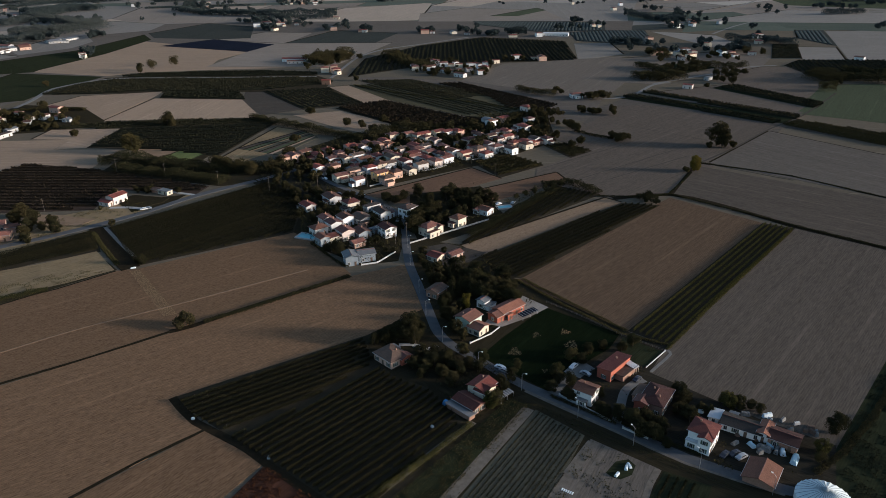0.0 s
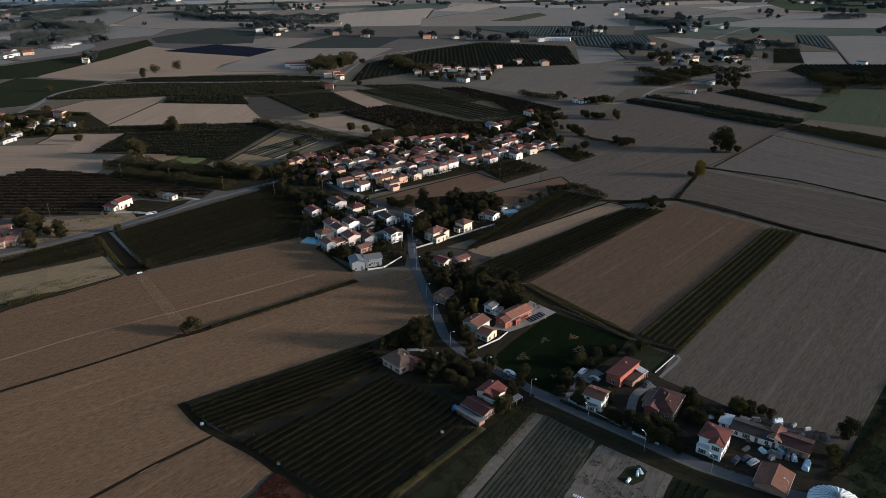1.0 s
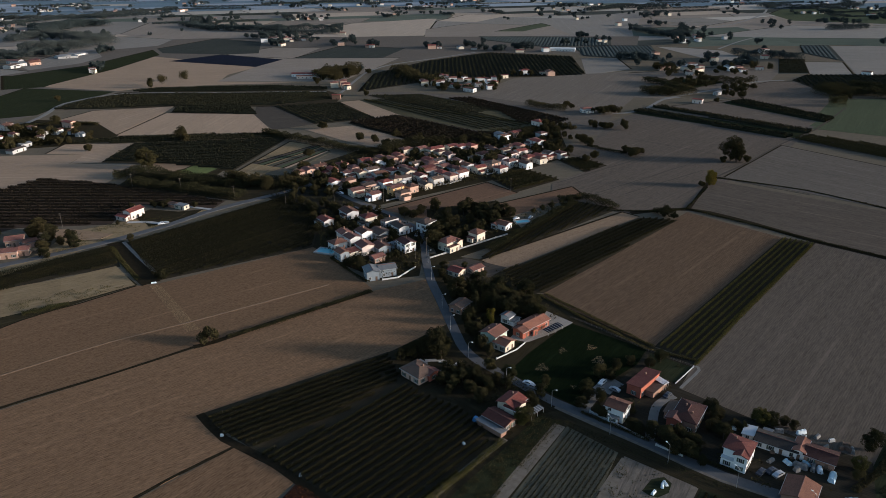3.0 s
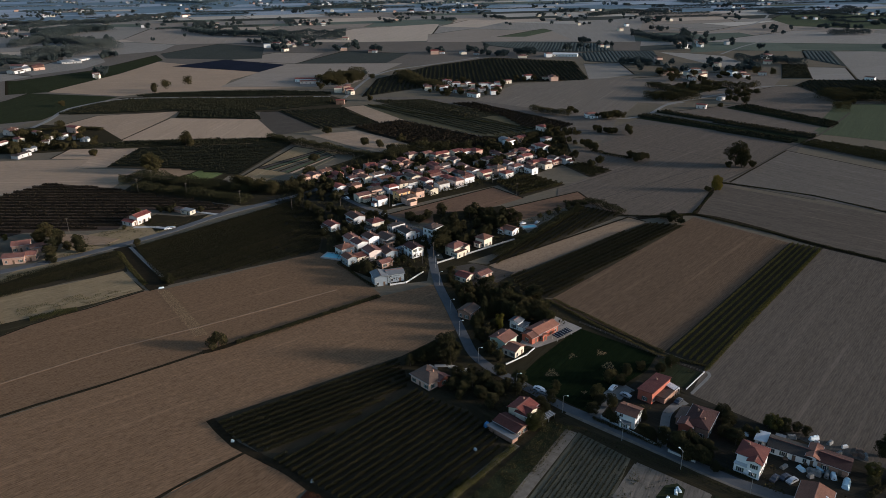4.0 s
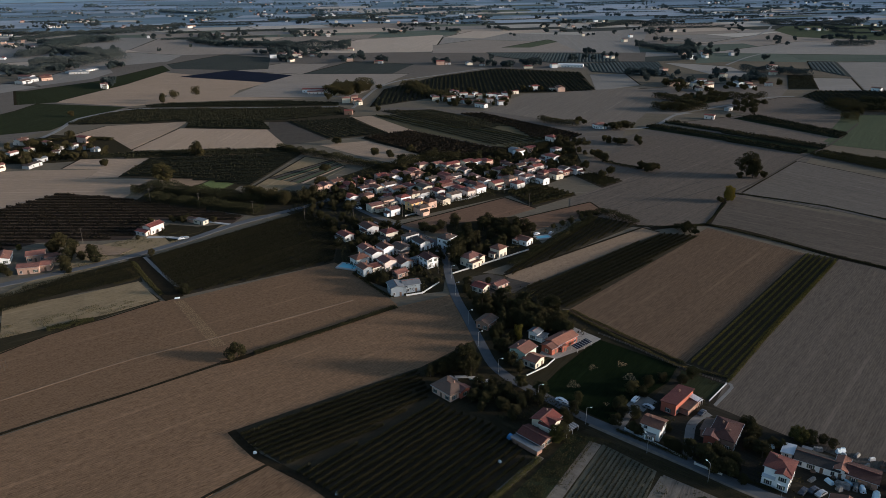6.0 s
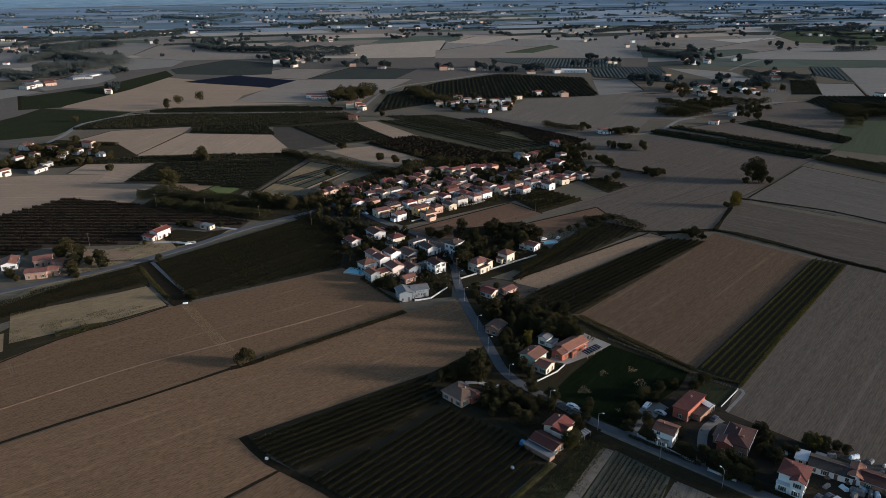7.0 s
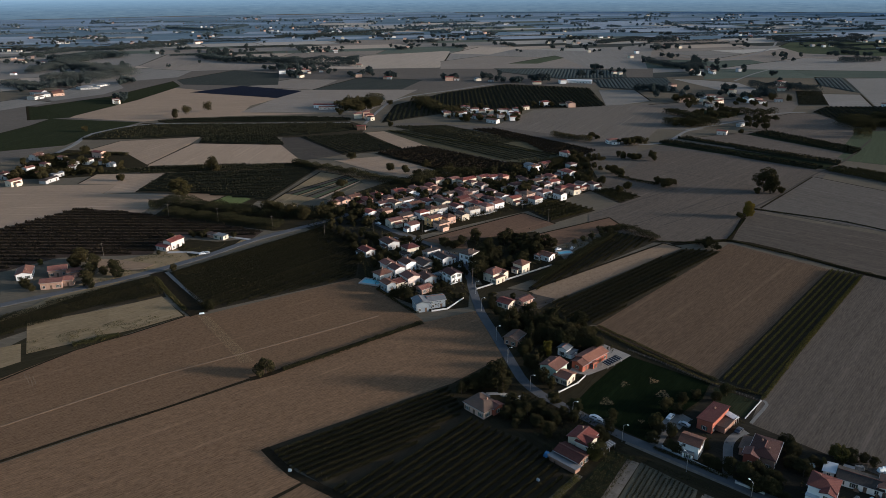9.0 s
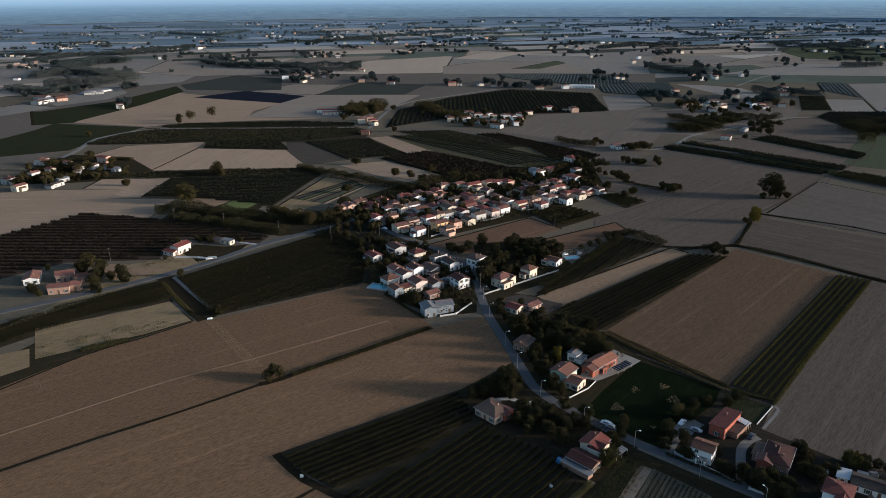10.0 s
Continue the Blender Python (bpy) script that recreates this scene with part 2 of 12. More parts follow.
WALLS = {
    "white": plain("white plaster", (0.6708, 0.6708, 0.6579), (0.7568, 0.7568, 0.7396), 0.3, 0.9, 0.1, 0.01, 0, 0.1),
    "slate": plain("pale blue-grey render", (0.1909, 0.2246, 0.2527), (0.2583, 0.2920, 0.3201), 0.3, 0.8, 0.1, 0.01),
    "barn": plain("rosy old brickwork", (0.30, 0.19, 0.145), (0.46, 0.31, 0.24), 0.8, 0.9, 0.3, 0.03, 0, 0.1),
    "dusty": plain("dusty white plaster", (0.4644, 0.4558, 0.4386), (0.5676, 0.5590, 0.5418), 0.3, 0.9, 0.1, 0.01, 0, 0.12),
    "blush": plain("pale pinkish plaster", (0.5676, 0.4816, 0.4300), (0.6622, 0.5762, 0.5160), 0.3, 0.9, 0.1, 0.01, 0, 0.1),
    "cream": plain("cream plaster", (0.4988, 0.4386, 0.3440), (0.6192, 0.5590, 0.4472), 0.3, 0.9, 0.1, 0.01, 0, 0.12),
    "pink": plain("pink plaster", (0.4472, 0.2924, 0.2236), (0.5504, 0.3784, 0.2924), 0.3, 0.9, 0.1, 0.01, 0, 0.12),
    "ochre": plain("ochre plaster", (0.52, 0.33, 0.14), (0.66, 0.45, 0.22), 0.3, 0.9, 0.1, 0.01, 0, 0.12),
    "orange": plain("orange plaster", (0.2754, 0.0780, 0.0490), (0.3519, 0.1140, 0.0720), 0.3, 0.9, 0.1, 0.01, 0, 0.1),
    "grey": plain("grey render", (0.34, 0.34, 0.34), (0.48, 0.48, 0.47), 0.3, 0.9, 0.1, 0.01, 0, 0.15),
    "brick": plain("weathered brick", (0.22, 0.13, 0.09), (0.36, 0.22, 0.16), 1.2, 0.9, 0.3, 0.03, 0, 0.15),
    "mint": plain("mint plaster", (0.36, 0.44, 0.36), (0.48, 0.56, 0.47), 0.3, 0.9, 0.1, 0.01),
}
ROOFS = {
    "red": tiles("red clay tiles", (0.098, 0.0270, 0.0225), (0.168, 0.0500, 0.0395)),
    "rose": tiles("faded rosy tiles", (0.1000, 0.0451, 0.0366), (0.1830, 0.0878, 0.0708)),
    "brown": tiles("brown clay tiles", (0.0742, 0.0354, 0.0254), (0.1375, 0.0683, 0.0471)),
    "dark": tiles("dark weathered tiles", (0.0514, 0.0377, 0.0317), (0.1029, 0.0722, 0.0570)),
    "black": tiles("blackened tiles", (0.014, 0.013, 0.013), (0.030, 0.028, 0.027)),
    "maroon": tiles("dark maroon tiles", (0.040, 0.015, 0.013), (0.075, 0.028, 0.023)),
    "orange": tiles("new orange tiles", (0.1831, 0.0788, 0.0517), (0.2569, 0.1220, 0.0830)),
    "grey": plain("grey sheet roofing", (0.1107, 0.1177, 0.1240), (0.1868, 0.1931, 0.2002), 0.4, 0.6, 0.1, 0.02, 0.3),
    "white": plain("white sheet roofing", (0.4286, 0.4420, 0.4561), (0.5526, 0.5597, 0.5668), 0.2, 0.5, 0.1, 0.02),
}
PANE, _t, _b = nodes("window glass", 0.08)
_b.inputs["Base Color"].default_value = (0.03, 0.035, 0.04, 1)
_b.inputs["Specular IOR Level"].default_value = 0.5
FRAME = plain("painted window frame", (0.42, 0.40, 0.37), (0.62, 0.60, 0.56), 2.0, 0.6)
SHUTTER = plain("dark green shutters", (0.05, 0.07, 0.05), (0.09, 0.11, 0.08), 2.0, 0.7, 0.1, 0.01, 0, 0.3)
TIMBER = plain("dark timber", (0.08, 0.055, 0.04), (0.15, 0.10, 0.07), 2.0, 0.8)
METAL = plain("galvanised metal", (0.40, 0.41, 0.42), (0.55, 0.56, 0.57), 2.0, 0.45, 0.05, 0.01, 0.7)
BARK = plain("bark", (0.0393, 0.0314, 0.0236), (0.0864, 0.0667, 0.0510), 2.0, 0.95, 0.6, 0.05)
LEAF = {
    "dark": leafy("dark leaves", (0.0270, 0.0265, 0.0160), (0.0440, 0.0410, 0.0220), (0.0520, 0.0460, 0.0240)),
    "olive": leafy("olive leaves", (0.0360, 0.0350, 0.0190), (0.0560, 0.0520, 0.0260), (0.0720, 0.0620, 0.0290)),
    "yellow": leafy("yellow autumn leaves", (0.0746, 0.0636, 0.0149), (0.1790, 0.1413, 0.0338), (0.2386, 0.1790, 0.0447)),
    "vine": leafy("vine leaves", (0.0142, 0.0141, 0.0083), (0.0300, 0.0283, 0.0156), (0.0433, 0.0369, 0.0205)),
    "orchard": leafy("orchard leaves", (0.0152, 0.0167, 0.0120), (0.0329, 0.0333, 0.0222), (0.0488, 0.0460, 0.0300)),
    "shoots": leafy("olive orchard leaves", (0.0183, 0.0190, 0.0126), (0.0427, 0.0397, 0.0246), (0.0634, 0.0552, 0.0336)),
    "russet": leafy("russet orchard leaves", (0.0183, 0.0149, 0.0114), (0.0354, 0.0282, 0.0204), (0.0512, 0.0391, 0.0276)),
    "gold": leafy("yellowing vine leaves", (0.0357, 0.0388, 0.0156), (0.0917, 0.0848, 0.0320), (0.1557, 0.1207, 0.0424)),
    "rust": leafy("rusty autumn leaves", (0.0377, 0.0165, 0.0102), (0.0895, 0.0377, 0.0212), (0.1193, 0.0526, 0.0220)),
    # aerial haze painted into the leaf colour, paler and bluer at each step
    "far": leafy("distant leaves tinted with haze", (0.0350, 0.0450, 0.0510), (0.0620, 0.0760, 0.0820), (0.0530, 0.0610, 0.0610)),
    "farther": leafy("leaves across the plain with haze painted in", (0.0627, 0.0874, 0.1098), (0.1008, 0.1322, 0.1590), (0.0896, 0.1154, 0.1366)),
    "farthest": leafy("leaves at the edge of sight with most haze painted in", (0.095, 0.130, 0.160), (0.130, 0.170, 0.205), (0.120, 0.155, 0.185)),
    "straw": leafy("scattered straw", (0.1613, 0.1169, 0.0726), (0.2580, 0.1895, 0.1210), (0.3064, 0.2339, 0.1532)),
    "grass": leafy("rank grass", (0.0338, 0.0338, 0.0165), (0.0746, 0.0667, 0.0298), (0.1272, 0.1044, 0.0526)),
}

ROW = {
    "dark": hedgerow("dark fruit rows", (0.0110, 0.0126, 0.0094), (0.0267, 0.0283, 0.0188), (0.0487, 0.0471, 0.0298)),
    "vine": hedgerow("vine rows", (0.0110, 0.0126, 0.0086), (0.0283, 0.0283, 0.0165), (0.0518, 0.0471, 0.0283)),
    "olive": hedgerow("olive green rows", (0.0141, 0.0149, 0.0094), (0.0361, 0.0338, 0.0204), (0.0667, 0.0581, 0.0330)),
    "russet": hedgerow("russet rows", (0.0141, 0.0118, 0.0086), (0.0283, 0.0228, 0.0157), (0.0471, 0.0369, 0.0243)),
    # haze over the far orchards is put into this lighter colour
    "far": hedgerow("distant rows lightened with haze", (0.0377, 0.0455, 0.0432), (0.0628, 0.0722, 0.0667), (0.0824, 0.0903, 0.0824)),
    "gold": hedgerow("yellowing rows", (0.0173, 0.0188, 0.0094), (0.0589, 0.0534, 0.0220), (0.1335, 0.1099, 0.0393)),
}


# ---- building helpers ----
def mesh(name, verts, faces, mats):
    me = bpy.data.meshes.new(name)
    me.from_pydata([tuple(v) for v in verts], [], faces)
    for m in mats if isinstance(mats, (list, tuple)) else [mats]:
        me.materials.append(m)
    me.update()
    return me


def part(name, me, parent, m=None, label=""):
    ob = new(name, me)
    ob.parent = parent
    if m is not None:
        ob.matrix_basis = m
    return tagged(ob, label)


def thing(name, x, y, turn=0.0, z=0.0, label="", category="", group="", kind=""):
    ob = new(name)
    ob.empty_display_size = 0.5
    ob.matrix_world = pose(x, y, z, 0, 0, turn)
    return tagged(ob, label, category, group, kind)


def box(x0, y0, z0, x1, y1, z1):
    v = [(x, y, z) for z in (z0, z1) for y in (y0, y1) for x in (x0, x1)]
    return v, [(0, 2, 3, 1), (4, 5, 7, 6), (0, 1, 5, 4), (2, 6, 7, 3), (0, 4, 6, 2), (1, 3, 7, 5)]


def joined(*pieces):
    v, f = [], []
    for pv, pf in pieces:
        k = len(v)
        v += pv
        f += [tuple(i + k for i in q) for q in pf]
    return v, f


def tube(points, radii, sides=6):
    """A tapered tube along a line of points."""
    v, f = [], []
    for k, (p, r) in enumerate(zip(points, radii)):
        way = Vector(points[min(k + 1, len(points) - 1)]) - Vector(points[max(k - 1, 0)])
        q = way.to_track_quat("Z", "Y")
        for s in range(sides):
            a = 2 * math.pi * s / sides
            v.append(tuple(Vector(p) + q @ Vector((r * math.cos(a), r * math.sin(a), 0))))
        if k:
            for s in range(sides):
                a, b = (k - 1) * sides + s, (k - 1) * sides + (s + 1) % sides
                f.append((a, b, b + sides, a + sides))
    f.append(tuple(range(len(v) - sides, len(v))))
    return v, f


def leaves(centres, size, rng, flat=0.0):
    """One bent leaf clump (two triangles) at every centre, turned at random."""
    n = len(centres)
    a = rng.normal(size=(n, 3))
    a[:, 2] *= 1 - flat
    a /= np.linalg.norm(a, axis=1, keepdims=True)
    b = np.cross(a, rng.normal(size=(n, 3)))
    b /= np.linalg.norm(b, axis=1, keepdims=True)
    s = (size * rng.uniform(0.6, 1.3, n))[:, None]
    c = np.asarray(centres)
    up = np.cross(a, b)
    quad = np.stack([c - a * s * 0.6, c - b * s * 0.5 + up * s * 0.15, c + a * s * 0.6, c + b * s * 0.5 + up * s * 0.15], 1)
    k = np.arange(n) * 4
    faces = np.concatenate([np.stack([k, k + 1, k + 2], 1), np.stack([k, k + 2, k + 3], 1)])
    return quad.reshape(-1, 3), faces


def leaf_mesh(name, centres, size, rng, mat, flat=0.0):
    v, f = leaves(centres, size, rng, flat)
    me = bpy.data.meshes.new(name)
    me.from_pydata(v.tolist(), [], f.tolist())
    me.materials.append(mat)
    me.update()
    return me


SLABS = []


def level(pts, reach=0.0):
    """The height of a new flat surface with those corners: 5 mm above all that lies under it."""
    spans = []
    for a, c in ((1, 0), (0, 1), (0.707, 0.707), (0.707, -0.707)):
        along = [p.x * a + p.y * c for p in pts]
        spans += [min(along) - reach, max(along) + reach]
    z = 0.06
    for other in SLABS:
        if other[8] >= z and all(spans[i] < other[i + 1] and other[i] < spans[i + 1] for i in (0, 2, 4, 6)):
            z = other[8] + 0.005
    SLABS.append(spans + [z])
    return z


FIELD_NAMES = {
    "stubble": "tan stubble field with fine drill lines", "pale": "pale harvested field with straw-coloured soil", "brown": "brown tilled field with furrow lines",
    "grey": "greyish tilled field with faint furrows", "dim": "dim grey-brown fallow field", "grass": "strip of rough dark grass", "dry": "dry yellowish meadow",
    "lawn": "dark green mown lawn with worn patches", "clover": "green field of fodder crop", "orchard": "grassy ground under rows of fruit trees",
    "crop": "low dark green crop in rows", "red": "dark reddish crop in rows", "yard": "bare earth yard with wheel tracks", "haze_brown": "brown tilled field tinted with painted haze", "haze_pale": "straw-coloured stubble field paled with painted haze", "haze_blue_grey": "distant field tinted blue-grey with painted haze", "haze_blue_green": "distant crop field tinted blue with painted haze", "haze_orchard": "grassy ground under distant fruit rows, tinted with painted haze", "shaded": "tilled field darkened with painted shade, with furrow lines", "umber": "dark umber ground under rows of trained trees", "worn": "worn bare patch in the lawn", "striped": "olive green striped grassland", "alley": "brownish alleys between vine rows", "straw": "straw-coloured stubble strip", "meadow": "small bright green meadow", "dun": "dun brown tilled field with furrow lines", "fallow": "light brown fallow field with faint furrows", "tilth": "greenish vegetable plot in fine rows", "garden": "dark garden ground with weeds", "paving": "pale paved forecourt", "clay": "warm brown tilled field with furrow lines", "haze_grey": "grey tilled field tinted with painted haze", "haze_green": "green crop field tinted with painted haze", "haze_tan": "straw-coloured field paled with painted haze",
    "haze_slate_pale": "field far across the plain in painted slate-grey haze", "haze_slate_dark": "crop far across the plain in painted slate-green haze", "solar": "field of dark blue solar panels",
}


def ground_at(x, y):
    """The height of the topmost flat surface at a place."""
    here = (x, y, 0.707 * (x + y), 0.707 * (x - y))
    return max([s[8] for s in SLABS if all(s[2 * i] <= here[i] <= s[2 * i + 1] for i in range(4))] + [0.05])


def field(kind, turn, *xy, lift=1):
    """A flat field with those corners (x, y, x, y ...), its tillage lines at that turn; a slab a little above the country round it."""
    pts = [Vector((xy[k], xy[k + 1], 0)) for k in range(0, len(xy), 2)]
    mid = sum(pts, Vector()) / len(pts)
    m = pose(mid.x, mid.y, 0, 0, 0, turn)
    loc = [m.inverted() @ p for p in pts]
    if sum(a.x * b.y - b.x * a.y for a, b in zip(loc, loc[1:] + loc[:1])) < 0:
        loc.reverse()
    z = level(pts) if lift else 0.05
    n = len(loc)
    v = [(p.x, p.y, z) for p in loc] + [(p.x, p.y, -0.5) for p in loc]
    f = [tuple(range(n))] + [(k, k + n, (k + 1) % n + n, (k + 1) % n) for k in range(n)]
    ob = new("field", mesh("field", v, f, SOIL[kind]))
    ob.matrix_world = m
    return tagged(ob, FIELD_NAMES[kind], "field", "fields", "structure")


def ribbon(name, width, mat, *xy, z=0.0, label="", category="road", crown=0.0):
    """A road, path or ditch bank along a line, on its own slab."""
    pts = [Vector((xy[k], xy[k + 1], 0)) for k in range(0, len(xy), 2)]
    fine = []
    for k in range(len(pts) - 1):
        p0, p1, p2, p3 = pts[max(k - 1, 0)], pts[k], pts[k + 1], pts[min(k + 2, len(pts) - 1)]
        steps = max(2, int((p2 - p1).length / 12))
        for s in range(steps):
            u = s / steps
            fine.append(0.5 * (2 * p1 + (p2 - p0) * u + (2 * p0 - 5 * p1 + 4 * p2 - p3) * u * u + (3 * p1 - p0 - 3 * p2 + p3) * u ** 3))
    fine.append(pts[-1])
    z = z or level(fine, width / 2)
    v, f = [], []
    for k, p in enumerate(fine):
        way = (fine[min(k + 1, len(fine) - 1)] - fine[max(k - 1, 0)]).normalized()
        side = Vector((-way.y, way.x, 0)) * width / 2
        for q, h in ((p + side, -0.5), (p + side, z), (p, z + crown), (p - side, z), (p - side, -0.5)):
            v.append((q.x, q.y, h))
        if k:
            a = (k - 1) * 5
            f += [(a + i, a + i + 1, a + i + 6, a + i + 5) for i in range(4)]
    return tagged(new(name, mesh(name, v, f, mat)), label, category, "", "structure")


def strip(width, *xy):
    return ribbon("boundary_strip", width, EARTH, *xy, label="dark weedy strip between fields", category="ditch")


# ---- kinds of things ----
def roofing(w, d, h, kind, over=0.45, thick=0.18, rise=None):
    """Roof slabs over a w by d block of height h, with the ridge along x."""
    W2, D2 = w / 2 + over, d / 2 + over
    rise = rise or 0.25 * d / 2
    lo = h - rise * over / (d / 2)
    if kind == "flat":
        return box(-w / 2 - 0.15, -d / 2 - 0.15, h, w / 2 + 0.15, d / 2 + 0.15, h + 0.3)
    hip = min(D2, W2 - 0.01) * 0.95 if kind == "hip" else 0.0
    top = h + rise
    base = [(-W2, -D2, lo), (W2, -D2, lo), (W2, D2, lo), (-W2, D2, lo), (-W2 + hip, 0, top), (W2 - hip, 0, top)]
    v = [(x, y, z + thick) for x, y, z in base] + [(x, y, z) for x, y, z in base]
    f = [(0, 1, 5, 4), (2, 3, 4, 5), (6, 10, 11, 7), (8, 11, 10, 9), (0, 6, 7, 1), (2, 8, 9, 3)]
    if kind == "hip":
        f += [(1, 2, 5), (3, 0, 4), (7, 11, 8), (9, 10, 6), (1, 7, 8, 2), (3, 9, 6, 0)]
    else:
        f += [(0, 4, 10, 6), (4, 3, 9, 10), (1, 7, 11, 5), (5, 11, 8, 2)]
    return v, f


def walls(w, d, h, kind, rise=None):
    rise = rise or 0.25 * d / 2
    v, f = box(-w / 2, -d / 2, -0.3, w / 2, d / 2, h)
    if kind == "gable":
        v += [(-w / 2, 0, h + rise), (w / 2, 0, h + rise)]
        f[1] = (4, 5, 9, 8)
        f += [(7, 6, 8, 9), (4, 8, 6), (5, 7, 9)]
    return v, f


_w = joined(box(-0.62, -0.05, -0.75, -0.5, 0.06, 0.75), box(0.5, -0.05, -0.75, 0.62, 0.06, 0.75), box(-0.5, -0.05, 0.63, 0.5, 0.06, 0.75), box(-0.68, -0.12, -0.83, 0.68, 0.06, -0.75), box(-0.03, -0.04, -0.75, 0.03, 0.04, 0.63))
WINDOW_MESH = mesh("window", *_w, FRAME)
PANE_MESH = mesh("pane", *box(-0.5, -0.02, -0.75, 0.5, 0.03, 0.63), PANE)
SHUTTER_MESH = mesh("shutter", *box(-0.25, -0.06, -0.75, 0.24, 0.03, 0.73), SHUTTER)
DOOR_MESH = mesh("door", *joined(box(-0.5, -0.05, -1.05, 0.5, 0.05, 1.05), box(-0.6, -0.08, 1.05, 0.6, 0.06, 1.15)), TIMBER)
CHIMNEY_MESH = mesh("chimney", *joined(box(-0.35, -0.35, -1.0, 0.35, 0.35, 0.9), box(-0.45, -0.45, 0.9, 0.45, 0.45, 1.02), box(-0.25, -0.25, 1.02, 0.25, 0.25, 1.25)), WALLS["brick"])
WALL_WORDS = {"slate": "blue-grey rendered", "barn": "rosy brick", "dusty": "dusty white plastered", "blush": "pale pinkish plastered", "white": "white plastered", "cream": "cream plastered", "pink": "pink plastered", "ochre": "ochre plastered", "orange": "orange plastered", "grey": "grey rendered", "brick": "old brick", "mint": "mint green plastered"}
ROOF_WORDS = {"black": "blackened tiled", "maroon": "dark maroon tiled", "red": "red tiled", "rose": "faded rosy tiled", "brown": "brown tiled", "dark": "dark weathered", "orange": "new orange tiled", "grey": "grey sheet", "white": "white sheet"}
FAR_HOUSES = []
house_rng = random.Random(7)
tone_rng = random.Random(31)
HOMES = []


def house(x, y, turn, w, d, h, roof, wall, tile, label="", ridge="x", lights=True, name="house", group="", annex=False):
    """A house: walls, roof with eaves, windows on every storey, a door and a chimney. Its front is the side towards -y before it is turned."""
    if not lights:
        m = pose(x, y, 0, 0, 0, turn)
        FAR_HOUSES.append((m, walls(w, d, h, roof), "wall", wall))
        FAR_HOUSES.append((m, roofing(w, d, h, roof), "roof", tile))
        return None
    if (y > 690 or abs(x) > 250 and y > 560) and not label:
        w, d, wall = w * 0.85, d * 0.9, tone_rng.choice(("white", "dusty", "grey", "cream", "blush")) if wall == "white" else wall
    HOMES.append((x, y))
    if annex:
        turn -= 32
    if annex and wall == "white":
        wall = tone_rng.choice(("white", "white", "dusty", "grey", "cream", "blush", "cream", "pink") if y > 430 else ("dusty", "grey", "cream", "blush", "dusty"))
    if annex and tile in ("brown", "rose"):
        tile = tone_rng.choice(("brown", "rose", "rose", "maroon", "red", "dark", "brown"))
    if ridge == "y":
        c = thing(name, x, y, turn + 90)
        w, d = d, w
    else:
        c = thing(name, x, y, turn)
    storeys = "two-storey" if h > 4.6 else "single-storey"
    tagged(c, label or "%s %s house with %s %s roof" % (WALL_WORDS[wall], storeys, ROOF_WORDS[tile], "flat" if roof == "flat" else roof), "house", group or "village houses")
    part("wall", mesh("wall", *walls(w, d, h, roof), WALLS[wall]), c)
    part("roof", mesh("roof", *roofing(w, d, h, roof), ROOFS[tile]), c)
    near = math.hypot(x, y) < 360
    rows = [1.5] if h < 4.6 else [1.5, 4.5] if h < 8 else [1.5, 4.5, 7.5]
    for side, (long, deep) in enumerate(((w, d), (d, w), (w, d), (d, w))):
        n = max(1, int(long / (3.2 if near else 4.6)))
        for k in range(n):
            for level in rows:
                if level + 0.9 > h:
                    continue
                u = (k + 0.5) * long / n - long / 2
                m = pose(0, 0, 0, 0, 0, 90 * side) @ pose(u, -deep / 2 - 0.02, level)
                if level == rows[0] and k == n // 2 and side in (0, 2):
                    part("door", DOOR_MESH, c, pose(0, 0, 0, 0, 0, 90 * side) @ pose(u, -deep / 2 - 0.02, 1.05))
                    continue
                win = part("window", WINDOW_MESH, c, m)
                part("pane", PANE_MESH, win)
                if near and house_rng.random() < 0.6:
                    part("shutter", SHUTTER_MESH, win, pose(-0.88, 0, 0))
                    part("shutter", SHUTTER_MESH, win, pose(0.88, 0, 0))
    if annex and house_rng.random() < 0.6:
        aw, ad, ah = w * house_rng.uniform(0.4, 0.65), house_rng.uniform(2.4, 4.0), house_rng.uniform(2.3, 3.0)
        side = house_rng.choice((0, 0, 1, 2, 3))
        m = pose(0, 0, 0, 0, 0, 90 * side) @ pose(house_rng.uniform(-0.15, 0.15) * w, -(d if side % 2 == 0 else w) / 2 - ad / 2, 0)
        part("annex_wall", mesh("annex_wall", *box(-aw / 2, -ad / 2, -0.3, aw / 2, ad / 2, ah), WALLS[wall]), c, m)
        lo, hi = ah + 0.02, ah + 0.75
        rv = [(-aw / 2 - 0.25, -ad / 2 - 0.3, lo), (aw / 2 + 0.25, -ad / 2 - 0.3, lo), (aw / 2 + 0.25, ad / 2, hi), (-aw / 2 - 0.25, ad / 2, hi)]
        rv += [(x_, y_, z_ + 0.16) for x_, y_, z_ in rv]
        part("annex_roof", mesh("annex_roof", rv, [(3, 2, 1, 0), (4, 5, 6, 7), (0, 1, 5, 4), (1, 2, 6, 5), (2, 3, 7, 6), (3, 0, 4, 7)], ROOFS[tile]), c, m)
    if roof != "flat" and house_rng.random() < 0.5:
        part("chimney", CHIMNEY_MESH, c, pose(house_rng.uniform(-0.25, 0.25) * w, house_rng.uniform(0.1, 0.25) * d, h + 0.25 * d / 2 * 0.7 + 0.2) @ Matrix.Scale(0.75, 4))
    return c


